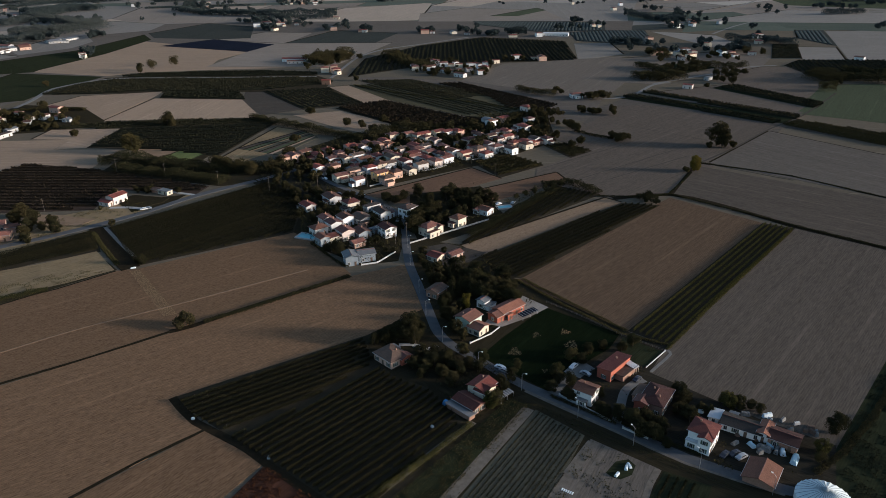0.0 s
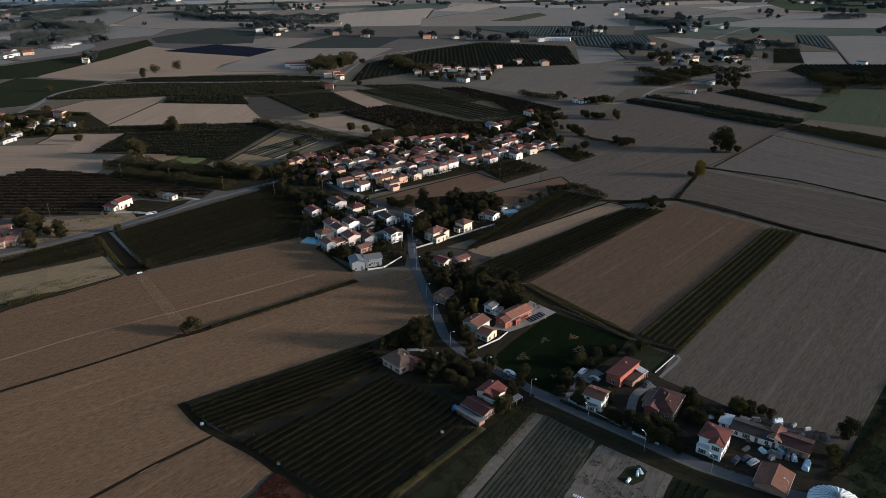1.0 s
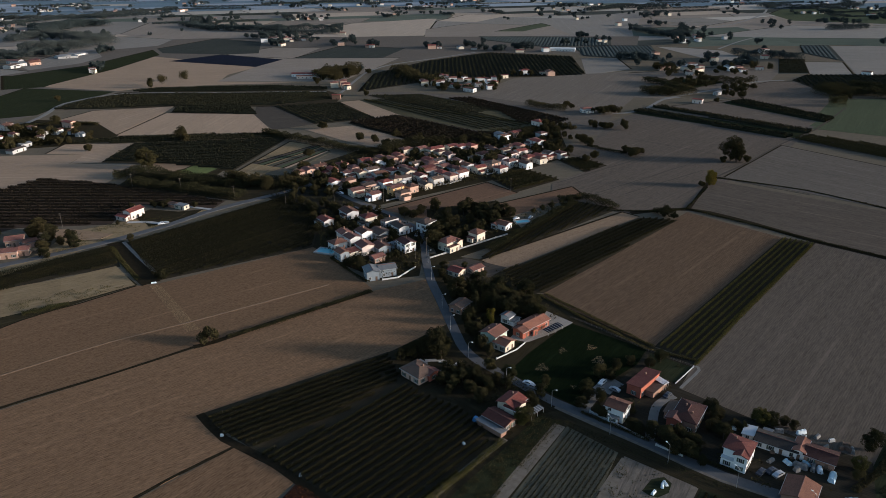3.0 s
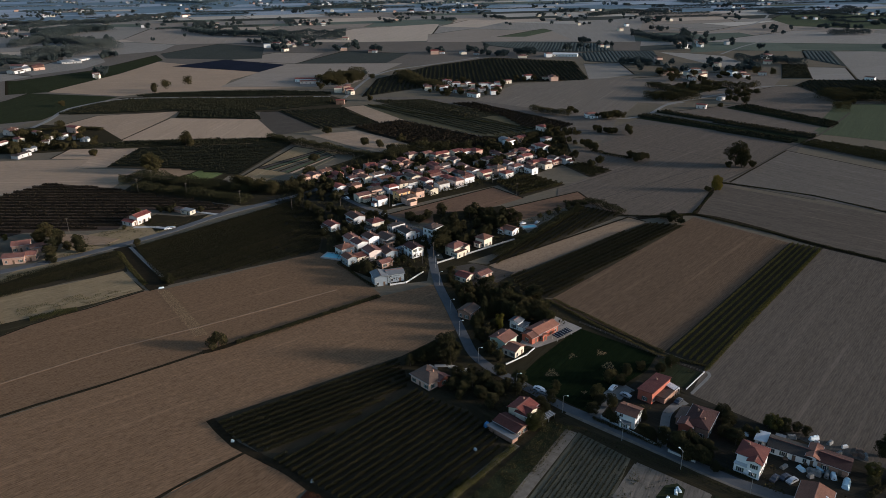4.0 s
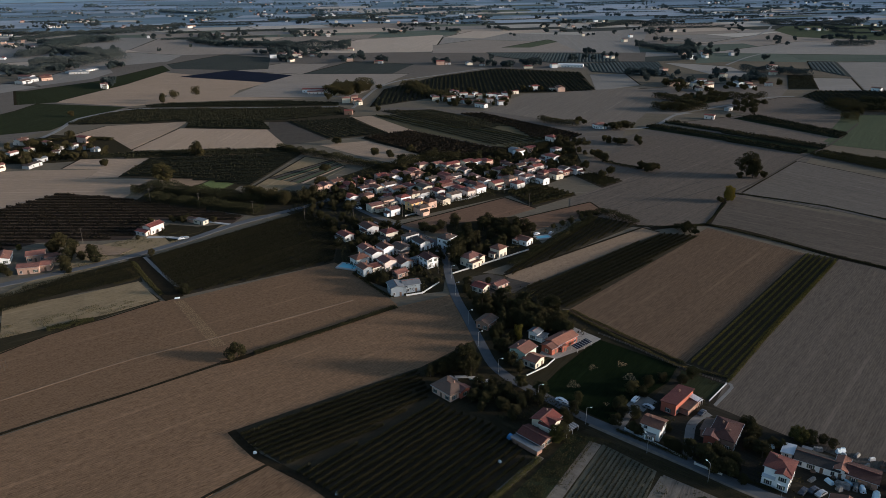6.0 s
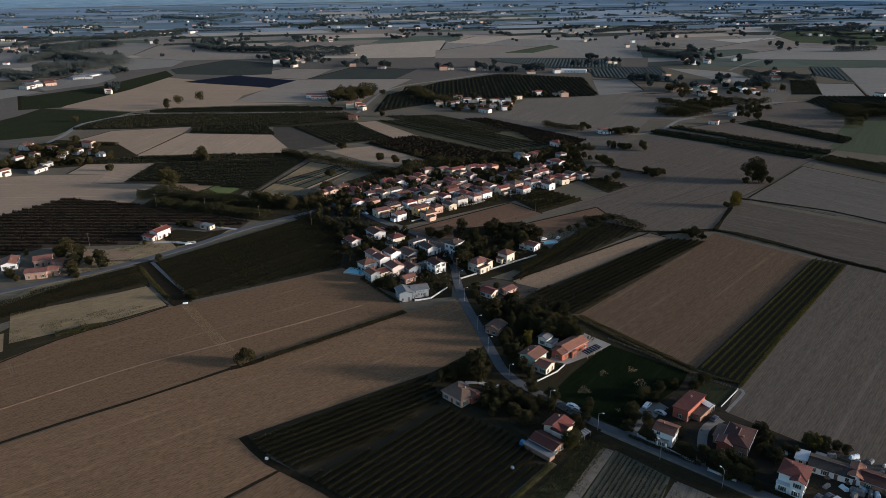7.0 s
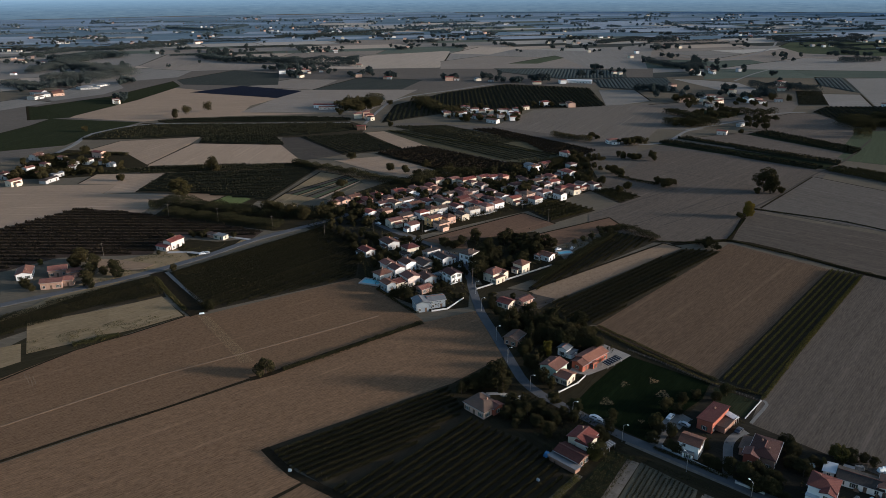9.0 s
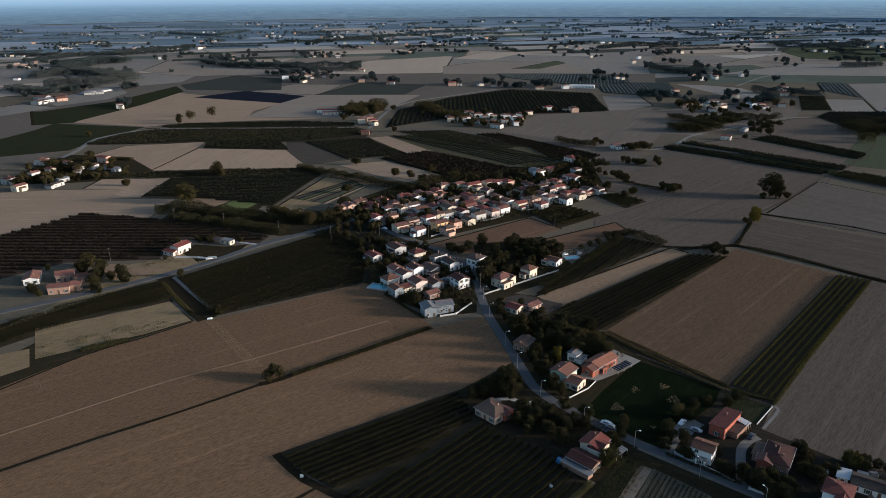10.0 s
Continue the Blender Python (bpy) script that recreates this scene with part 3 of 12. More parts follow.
def homestead(x, y, turn, label, *blocks, chimneys=()):
    """A house of several blocks, one thing. A block: its middle (x, y) before the turn, width, depth, eaves' height, roof, wall, tiles, ridge."""
    c = tagged(thing("house", x, y, turn), label, "house", "houses by the road")
    for k, (bx, by, w, d, h, roof, wall, tile, ridge) in enumerate(blocks):
        m = pose(bx, by, 0, 0, 0, 90 if ridge == "y" else 0)
        long, deep = (d, w) if ridge == "y" else (w, d)
        if roof == "mono":
            up = 0.1 * deep
            v, f = box(-long / 2, -deep / 2, -0.3, long / 2, deep / 2, h)
            v[4], v[5] = (v[4][0], v[4][1], h + up), (v[5][0], v[5][1], h + up)
            o = 0.4
            r = [(-long / 2 - o, -deep / 2 - o, h + up * (1 + o / deep)), (long / 2 + o, -deep / 2 - o, h + up * (1 + o / deep)), (long / 2 + o, deep / 2 + o, h - up * o / deep), (-long / 2 - o, deep / 2 + o, h - up * o / deep)]
            r = [(a, b, z + 0.02) for a, b, z in r] + [(a, b, z + 0.2) for a, b, z in r]
            part("wall", mesh("wall", v, f, WALLS[wall]), c, m)
            part("roof", mesh("roof", r, [(3, 2, 1, 0), (4, 5, 6, 7), (0, 1, 5, 4), (1, 2, 6, 5), (2, 3, 7, 6), (3, 0, 4, 7)], ROOFS[tile]), c, m)
        else:
            rise = 0.3 * deep / 2
            part("wall", mesh("wall", *walls(long, deep, h, roof, rise), WALLS[wall]), c, m)
            part("roof", mesh("roof", *roofing(long, deep, h, roof, 0.5, 0.2, rise), ROOFS[tile]), c, m)
            if roof != "flat":
                half = long / 2 + 0.5 - (min(deep / 2 + 0.5, long / 2 + 0.49) * 0.95 if roof == "hip" else 0.0)
                part("ridge_cap", mesh("ridge_cap", *tube([(-half, 0, h + rise + 0.2), (half, 0, h + rise + 0.2)], [0.16, 0.16], 6), ROOFS["rose"]), c, m)
                for s in (-1, 1):
                    part("gutter", mesh("gutter", *tube([(-long / 2 - 0.5, s * (deep / 2 + 0.56), h - 0.12), (long / 2 + 0.5, s * (deep / 2 + 0.56), h - 0.12)], [0.08, 0.08], 5), METAL), c, m)
        others = blocks[:k] + blocks[k + 1:]
        for side, (a, b) in enumerate(((w, d), (d, w), (w, d), (d, w))):
            n = max(1, int(a / 3.0))
            for j in range(n):
                for z in (1.5,) if h < 4.6 else (1.5, 4.4):
                    if z + 0.85 > h:
                        continue
                    q = pose(bx, by, 0, 0, 0, 90 * side) @ pose((j + 0.5) * a / n - a / 2, -b / 2 - 0.02, z)
                    out = q @ Vector((0, -0.3, 0))
                    if any(abs(out.x - o[0]) < o[2] / 2 and abs(out.y - o[1]) < o[3] / 2 for o in others):
                        continue
                    if z == 1.5 and j == n // 2 and side == 0:
                        part("door", DOOR_MESH, c, q @ pose(0, 0, -0.45))
                        continue
                    win = part("window", WINDOW_MESH, c, q)
                    part("pane", PANE_MESH, win)
                    if house_rng.random() < 0.5:
                        part("shutter", SHUTTER_MESH, win, pose(-0.88, 0, 0))
                        part("shutter", SHUTTER_MESH, win, pose(0.88, 0, 0))
    for a, b, z in chimneys:
        part("chimney", CHIMNEY_MESH, c, pose(a, b, z - 0.15) @ Matrix.Scale(0.65, 4))
    return c


def shelter(x, y, turn, w, d, h, mat, label, name="carport"):
    """An open shelter: a tilted sheet roof with ribs on posts."""
    c = thing(name, x, y, turn, 0, label, "shelter", "yard shelters")
    part("roof", mesh("roof", *box(-w / 2, -d / 2, 0, w / 2, d / 2, 0.1), mat), c, pose(0, 0, h, 5, 0, 0))
    for k in range(6):
        e = -w / 2 + w * (k + 0.5) / 6
        part("rib", mesh("rib", *box(e - 0.05, -d / 2, 0.1, e + 0.05, d / 2, 0.16), METAL), c, pose(0, 0, h, 5, 0, 0))
    for px in (-w / 2 + 0.2, 0, w / 2 - 0.2):
        for py in (-d / 2 + 0.2, d / 2 - 0.2):
            part("post", mesh("post", *box(px - 0.06, py - 0.06, -0.2, px + 0.06, py + 0.06, h + math.tan(radians(5)) * py), METAL), c)
    return c


def fence(h, mat, label, *xy):
    """A fence of posts and two rails."""
    pts = [Vector((xy[k], xy[k + 1], 0)) for k in range(0, len(xy), 2)]
    c = thing("fence", pts[0].x, pts[0].y, 0, 0, label, "fence", "fences")
    for a, b in zip(pts, pts[1:]):
        n = max(1, int((b - a).length / 2.5))
        turn = math.degrees(math.atan2((b - a).y, (b - a).x))
        for k in range(n):
            p = a + (b - a) * (k / n) - pts[0]
            part("post", mesh("post", *box(-0.07, -0.07, -0.2, 0.07, 0.07, h), mat), c, pose(p.x, p.y, 0, 0, 0, turn))
        p = a - pts[0]
        for z in (h * 0.5, h * 0.92):
            part("rail", mesh("rail", *box(0, -0.03, z - 0.04, (b - a).length, 0.03, z + 0.04), mat), c, pose(p.x, p.y, 0, 0, 0, turn))
    return c


# trees: each kind is built once or a few times, then copied
def crown_points(rng, n, kind):
    blobs = []
    if kind == "poplar":
        for k in range(11):
            z = 0.16 + 0.8 * k / 10
            blobs.append((rng.normal(0, 0.02), rng.normal(0, 0.02), z, 0.11 * math.sin(math.pi * min(0.95, 0.2 + 0.75 * k / 10)) + 0.02, 0.09))
    elif kind == "bush":
        for k in range(9):
            a, r = rng.uniform(0, 6.28), rng.uniform(0.1, 0.48)
            blobs.append((r * math.cos(a), r * math.sin(a), rng.uniform(0.28, 0.62), rng.uniform(0.16, 0.28), rng.uniform(0.18, 0.3)))
    else:
        for k in range(40):
            a, u = rng.uniform(0, 6.28), rng.uniform(-1, 1)
            r = 0.32 * math.sqrt(1 - 0.8 * u * u) * rng.uniform(0.45, 1.1)
            z = 0.50 + 0.38 * u * rng.uniform(0.75, 1.1)
            blobs.append((r * math.cos(a), r * math.sin(a), z, rng.uniform(0.08, 0.17), rng.uniform(0.07, 0.13)))
    pts = []
    for k in range(n):
        bx, by, bz, br, bh = blobs[rng.integers(len(blobs))]
        v = rng.normal(size=3)
        v /= np.linalg.norm(v)
        s = rng.uniform(0.55, 1.05) ** 0.6
        pts.append((bx + v[0] * br * s, by + v[1] * br * s, max(0.03, bz + v[2] * bh * s)))
    return np.array(pts), blobs


def tree_model(kind, leaf, seed, n, size):
    """A tree one metre high: tapered trunk with limbs, and a crown of leaf clumps with gaps."""
    rng = np.random.default_rng(seed)
    c = new("tree" if kind != "bush" else "bush")
    pts, blobs = crown_points(rng, n, kind)
    lean = rng.normal(0, 0.015, 2)
    pieces = [tube([(0, 0, -0.03), (lean[0], lean[1], 0.3), (lean[0] * 2, lean[1] * 2, 0.75)], [0.03, 0.022, 0.008])]
    for bx, by, bz, *_ in blobs[:7]:
        z = bz * 0.5
        pieces.append(tube([(lean[0], lean[1], z), (bx * 0.6, by * 0.6, bz * 0.8), (bx, by, bz)], [0.012, 0.008, 0.003], 4))
    part("trunk", mesh("trunk", *joined(*pieces), BARK), c)
    part("crown", leaf_mesh("crown", pts, size, rng, LEAF[leaf]), c)
    return c


TREES = {}
FAR_TREES = []
TREE_WORDS = {"dark": "dark green leafy", "olive": "dull olive green", "yellow": "yellow autumn", "rust": "rusty autumn", "gold": "yellowing"}
tree_rng = random.Random(11)


def tree(kind, leaf, x, y, h, wide=1.0, group=""):
    """A tree of that kind and height in metres, from a stock of models."""
    if (y > 450 or abs(x) > 450) and not (leaf == "yellow" or (h >= 13 and y < 900)):
        FAR_TREES.append((x, y, h, wide))
        return None
    which = (kind, leaf, tree_rng.randrange(3))
    m = pose(x, y, 0, 0, 0, tree_rng.uniform(0, 360)) @ Matrix.Diagonal((h * wide, h * wide, h, 1))
    if which not in TREES:
        n, size = {"broad": (6500, 0.033), "poplar": (2200, 0.025), "bush": (2000, 0.062)}[kind]
        TREES[which] = tree_model(kind, leaf, 20 + len(TREES), n, size)
        word = {"broad": "broad-crowned tree", "poplar": "slender upright tree", "bush": "rounded bush"}[kind]
        tagged(TREES[which], "%s %s standing on the ground" % (TREE_WORDS[leaf], word), "bush" if kind == "bush" else "tree", "trees and bushes")
        TREES[which].matrix_world = m
        return TREES[which]
    return copy_thing(TREES[which], m @ Matrix.Diagonal([1 / s for s in TREES[which].scale] + [1]))


hedge_rng = np.random.default_rng(5)


def hedge(width, height, leaf, label, *xy):
    """An overgrown hedge or belt of bushes along a line: uneven clumps of leaves, one thing."""
    pts = [Vector((xy[k], xy[k + 1], 0)) for k in range(0, len(xy), 2)]
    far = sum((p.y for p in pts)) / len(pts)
    # with distance the leaves change to tones that have haze painted in
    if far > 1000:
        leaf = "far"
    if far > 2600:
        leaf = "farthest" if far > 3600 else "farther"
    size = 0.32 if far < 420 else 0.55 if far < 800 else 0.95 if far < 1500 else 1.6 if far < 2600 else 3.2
    spots = []
    for a, b in zip(pts, pts[1:]):
        length = (b - a).length
        side = Vector((-(b - a).y, (b - a).x, 0)).normalized()
        n = int(length * (width + 2 * height) * 1.3 / size ** 2) + 8
        u, s, up = hedge_rng.uniform(0, 1, n), hedge_rng.uniform(-1, 1, n), hedge_rng.uniform(0.05, 1, n)
        for k in range(n):
            p = a + (b - a) * u[k]
            lump = 0.5 + 0.5 * noise.noise(p * (0.7 / max(3.0, height)) + Vector((3.1, 7.7, 0)))
            top = height * (0.45 + 0.8 * lump)
            half = width / 2 * (0.7 + 0.5 * lump)
            q = p + side * half * s[k] * (1.05 - 0.4 * up[k])
            spots.append((q.x, q.y, top * up[k] ** 0.6))
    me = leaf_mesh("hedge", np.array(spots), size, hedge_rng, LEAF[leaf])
    return tagged(new("hedge", me), label, "hedge", "hedges", "stuff")


row_rng = np.random.default_rng(9)


def inside(poly, p, way):
    """The stretches of the line p + s * way that lie inside a polygon."""
    cuts = []
    n = Vector((-way.y, way.x))
    for a, b in zip(poly, poly[1:] + poly[:1]):
        da, db = (a - p).dot(n), (b - p).dot(n)
        if (da < 0) != (db < 0):
            cuts.append((a + (b - a) * (da / (da - db)) - p).dot(way))
    cuts.sort()
    return list(zip(cuts[::2], cuts[1::2]))


POST_WOOD = plain("weathered wooden post", (0.07, 0.06, 0.05), (0.13, 0.115, 0.10), 2.0)
POST_MESH = mesh("post", *tube([(0, 0, -0.2), (0, 0, 2.0)], [0.05, 0.04], 5), POST_WOOD)


def planted(kind, turn, space, height, width, leaf, label, near, *xy):
    """Rows of vines or trained fruit trees in a field with those corners; every row is a part."""
    poly = [Vector((xy[k], xy[k + 1])) for k in range(0, len(xy), 2)]
    # beyond a kilometre the rows take the tone with haze painted in
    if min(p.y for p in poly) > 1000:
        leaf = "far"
    mid = sum(poly, Vector((0, 0))) / len(poly)
    small = mid.y < 620 and abs(sum(a.x * c.y - c.x * a.y for a, c in zip(poly, poly[1:] + poly[:1]))) < 9000
    if mid.y > 800:
        space = min(space, 6.0)
        height, width = height * (0.6 if mid.y < 1100 else 0.36), space * (0.5 if mid.y < 1100 else 0.75)
    dense, leaf_size = (70, 0.3) if near else (44, 0.2) if kind == "vegetable_plot" else (62, 0.28) if mid.y < 400 else (34, 0.6) if small else (0, 0)
    loose, spots_far, rest_rows = mid.y < 1100 and not dense, [], []
    a = radians(turn)
    way, across = Vector((math.cos(a), math.sin(a))), Vector((-math.sin(a), math.cos(a)))
    c = thing(kind, mid.x, mid.y, 0, 0, label, kind, "%ss" % kind, "stuff" if not dense else "")
    reach = [(p - mid).dot(across) for p in poly]
    lo, hi = min(reach), max(reach)
    count = int((hi - lo) / space)
    rest_v, rest_f = [], []
    for r in range(count + 1):
        off = lo + (r + 0.5) * space
        for s0, s1 in inside(poly, mid + across * off, way):
            length = s1 - s0 - 1.0
            if length < 4:
                continue
            if dense:
                n = int(length * dense)
                u = row_rng.uniform(s0, s1, n)
                gap = np.array([noise.noise(Vector((k * 0.35, off * 3.3, 0))) for k in u])
                u = u[gap > -0.62]
                n = len(u)
                tall = height * (0.85 + 0.25 * np.array([noise.noise(Vector((k * 0.5, off * 1.7, 4))) for k in u]))
                z = tall * row_rng.uniform(0.22, 1.05, n)
                side = row_rng.normal(0, 0.17, n) + off
                spots = np.stack([u * way.x + side * across.x, u * way.y + side * across.y, z], 1)
                tagged(part("trellis", leaf_mesh("trellis", spots, leaf_size, row_rng, LEAF[leaf if leaf in LEAF else "vine"]), c), kind="stuff")
                for e in () if not near else np.arange(s0 + 0.3 + row_rng.uniform(0, 14), s1, 40.0):
                    part("post", POST_MESH, c, Matrix.Translation((e * way.x + off * across.x, e * way.y + off * across.y, 0)))
            elif loose:
                n = int(length * (6.5 if mid.y < 620 else 8.0 if leaf == "olive" else 4.5))
                u = row_rng.uniform(s0, s1, n)
                u = u[np.array([noise.noise(Vector((k * 0.12, off * 3.3, 0))) for k in u]) > -0.62] if n else u
                n = len(u)
                side = row_rng.normal(0, width * (0.14 if mid.y < 620 else 0.2), n) + off
                rest_rows.append((off, s0, s1))
                spots_far.append(np.stack([u * way.x + side * across.x, u * way.y + side * across.y, height * row_rng.uniform(0.15, 1.05, n)], 1))
            else:
                step = 2.5 if mid.y < 900 else 5.0
                n = max(2, int(length / step))
                for k in range(n + 1):
                    u = s0 + (s1 - s0) * k / n
                    ht, wd = height * row_rng.uniform(0.88, 1.08), width / 2 * row_rng.uniform(0.85, 1.12)
                    j = row_rng.normal(0, 0.06)
                    b0 = len(rest_v)
                    for q, z in ((-wd, 0.1), (-wd * 0.8, ht * 0.75), (j, ht), (wd * 0.8, ht * 0.75), (wd, 0.1)):
                        p = way * u + across * (off + q)
                        rest_v.append((p.x, p.y, z))
                    if k:
                        rest_f += [(b0 - 5 + i, b0 - 4 + i, b0 + 1 + i, b0 + i) for i in range(4)]
    for off, s0, s1 in rest_rows:
        n = max(2, int((s1 - s0) / 4.0))
        for k in range(n + 1):
            u = s0 + (s1 - s0) * k / n
            ht, wd = height * row_rng.uniform(0.62, 0.85), width * 0.34 * row_rng.uniform(0.7, 1.1)
            b0 = len(rest_v)
            for q, z in ((-wd, 0.1), (-wd * 0.7, ht * 0.8), (0, ht), (wd * 0.7, ht * 0.8), (wd, 0.1)):
                p = way * u + across * (off + q)
                rest_v.append((p.x, p.y, z))
            if k:
                rest_f += [(b0 - 5 + i, b0 - 4 + i, b0 + 1 + i, b0 + i) for i in range(4)]
    if spots_far:
        part("rows", leaf_mesh("rows", np.concatenate(spots_far), 0.8 if mid.y < 620 else 1.1, row_rng, LEAF[{"dark": "orchard", "olive": "shoots", "russet": "russet"}.get(leaf, "vine")]), c)
    if rest_v:
        part("rows", mesh("rows", rest_v, rest_f, ROW[leaf]), c)
    return c


def worn_patch(x, y, rx, ry, kind="worn"):
    """A ragged bare patch on grass or stubble, with a few small ones round it."""
    for j in range(5):
        a = house_rng.uniform(0, 6.28) + j * 1.6
        far, size = (0.0, 0.62) if j == 0 else (house_rng.uniform(1.05, 1.4), house_rng.uniform(0.12, 0.26))
        cx, cy = x + rx * far * math.cos(a), y + ry * far * math.sin(a)
        xy, lobe = [], house_rng.uniform(0, 6.28)
        for k in range(36):
            a = 2 * math.pi * k / 36
            r = size * (1 + 0.22 * math.sin(3 * a + lobe) + 0.15 * math.sin(5 * a + 2 * lobe) + house_rng.uniform(-0.22, 0.22))
            xy += [cx + rx * r * math.cos(a), cy + ry * r * math.sin(a)]
        field(kind, house_rng.uniform(0, 180), *xy, lift=1)


LAMP_GLASS = plain("white lamp glass", (0.75, 0.75, 0.72), (0.85, 0.85, 0.82), 2.0, 0.3)


def street_lamp(x, y, turn, h=7.5):
    c = thing("street_lamp", x, y, turn, 0, "slender galvanised street lamp beside the road", "street lamp", "street lamps")
    part("pole", mesh("pole", *tube([(0, 0, -0.2), (0, 0, h * 0.6), (0, 0, h - 0.6), (0.5, 0, h - 0.15), (1.3, 0, h)], [0.08, 0.06, 0.045, 0.04, 0.04], 6), METAL), c)
    part("lamp_head", mesh("lamp_head", *joined(box(1.2, -0.16, h - 0.06, 1.85, 0.16, h + 0.1), box(1.3, -0.12, h - 0.14, 1.8, 0.12, h - 0.06)), LAMP_GLASS), c, None, "pale lamp head")
    return c


def power_pole(x, y, turn, h=10.0):
    c = thing("power_pole", x, y, turn, 0, "slender grey power pole with crossarm in the field", "power pole", "power poles")
    part("pole", mesh("pole", *tube([(0, 0, -0.3), (0, 0, h)], [0.12, 0.08], 6), POST_WOOD), c)
    part("crossarm", mesh("crossarm", *box(-0.9, -0.06, h - 0.65, 0.9, 0.06, h - 0.52), POST_WOOD), c)
    return c


def garden_wall(h, thick, mat, label, *xy):
    pts = [Vector((xy[k], xy[k + 1], 0)) for k in range(0, len(xy), 2)]
    c = thing("garden_wall", pts[0].x, pts[0].y, 0, 0, label, "wall", "garden walls")
    for a, b in zip(pts, pts[1:]):
        n = max(1, int((b - a).length / 8))
        turn = math.degrees(math.atan2((b - a).y, (b - a).x))
        for k in range(n):
            p = a + (b - a) * (k / n) - pts[0]
            long = (b - a).length / n
            part("panel", mesh("panel", *joined(box(0, -thick / 2, -0.2, long, thick / 2, h), box(0, -thick / 2 - 0.05, h, long, thick / 2 + 0.05, h + 0.1)), mat), c, pose(p.x, p.y, 0, 0, 0, turn))
            part("pillar", mesh("pillar", *box(-0.22, -0.22, -0.2, 0.22, 0.22, h + 0.35), mat), c, pose(p.x, p.y, 0, 0, 0, turn))
    return c


CAR_PAINT = {"white": plain("white car paint", (0.65, 0.66, 0.67), (0.75, 0.76, 0.77), 1.0, 0.3, 0.0), "silver": plain("silver car paint", (0.35, 0.36, 0.38), (0.45, 0.46, 0.48), 1.0, 0.3, 0.0, 0.02, 0.5),
             "dark": plain("dark car paint", (0.03, 0.035, 0.05), (0.05, 0.055, 0.07), 1.0, 0.3, 0.0), "red": plain("red car paint", (0.30, 0.03, 0.025), (0.36, 0.05, 0.035), 1.0, 0.3, 0.0)}
RUBBER = plain("tyre rubber", (0.02, 0.02, 0.02), (0.035, 0.035, 0.035), 3.0, 0.9)
WHEEL_MESH = mesh("wheel", *tube([(0, -0.11, 0), (0, 0.11, 0)], [0.32, 0.32], 10), RUBBER)


def car(x, y, turn, paint):
    c = thing("car", x, y, turn, ground_at(x, y), "%s parked car on the yard" % {"white": "small white", "silver": "silver grey", "dark": "dark blue", "red": "small red"}[paint], "car", "parked cars")
    prof = [(-2.05, 0.3), (-2.05, 0.85), (-1.25, 0.95), (-0.75, 1.42), (0.75, 1.42), (1.6, 0.95), (2.1, 0.85), (2.1, 0.3)]
    v = [(a, s * (0.85 if z < 1.2 else 0.68), z) for s in (-1, 1) for a, z in prof]
    n = len(prof)
    f = [tuple(range(n))[::-1], tuple(range(n, 2 * n))] + [(k, (k + 1) % n, (k + 1) % n + n, k + n) for k in range(n)]
    part("body", mesh("body", v, f, CAR_PAINT[paint]), c)
    g = [(a, s * (0.80 if z < 1.2 else 0.69), z) for s in (-1, 1) for a, z in ((-1.15, 1.0), (-0.72, 1.36), (0.7, 1.36), (1.4, 1.0))]
    g = [(a, s * 1.06, z) for a, s, z in g]
    part("side_glass", mesh("side_glass", g, [(0, 1, 2, 3), (4, 7, 6, 5)], PANE), c)
    for wx in (-1.3, 1.3):
        for wy in (-0.8, 0.8):
            part("wheel", WHEEL_MESH, c, pose(wx, wy, 0.32))
    return c


BLUE = plain("light blue tarpaulin", (0.30, 0.44, 0.52), (0.45, 0.58, 0.64), 0.5, 0.5, 0.3, 0.1)
STRONG_BLUE = plain("blue tarpaulin", (0.06, 0.17, 0.36), (0.10, 0.25, 0.46), 0.5, 0.5, 0.3, 0.1)
CANVAS = plain("pale canvas", (0.48, 0.56, 0.60), (0.62, 0.69, 0.72), 0.4, 0.6, 0.2, 0.05)
JUNK = plain("weathered goods under sheets", (0.06, 0.06, 0.058), (0.26, 0.26, 0.25), 0.9, 0.8, 0.3, 0.1)
RIB = plain("dark canvas seam", (0.16, 0.20, 0.23), (0.24, 0.28, 0.31), 0.6, 0.6)
POOL, _t, _b = nodes("pool water", 0.06)
_b.inputs["Base Color"].default_value = (0.16, 0.42, 0.50, 1)


def covered_stack(x, y, turn, w, d, h, mat, label, name="covered_stack"):
    """A stack of goods under a sagging sheet."""
    v, f = [], []
    nx, ny = 9, 5
    for i in range(nx):
        for j in range(ny):
            u, q = i / (nx - 1) * 2 - 1, j / (ny - 1) * 2 - 1
            edge = max(abs(u), abs(q))
            v.append((u * w / 2, q * d / 2, -0.1 if edge > 0.99 else h * (1 - 0.25 * q * q) * house_rng.uniform(0.85, 1.05)))
    for i in range(nx - 1):
        for j in range(ny - 1):
            a = i * ny + j
            f.append((a, a + ny, a + ny + 1, a + 1))
    c = thing(name, x, y, turn, 0, label, "stack", "yard goods")
    part("sheet", mesh("sheet", v, f, mat), c)
    return c


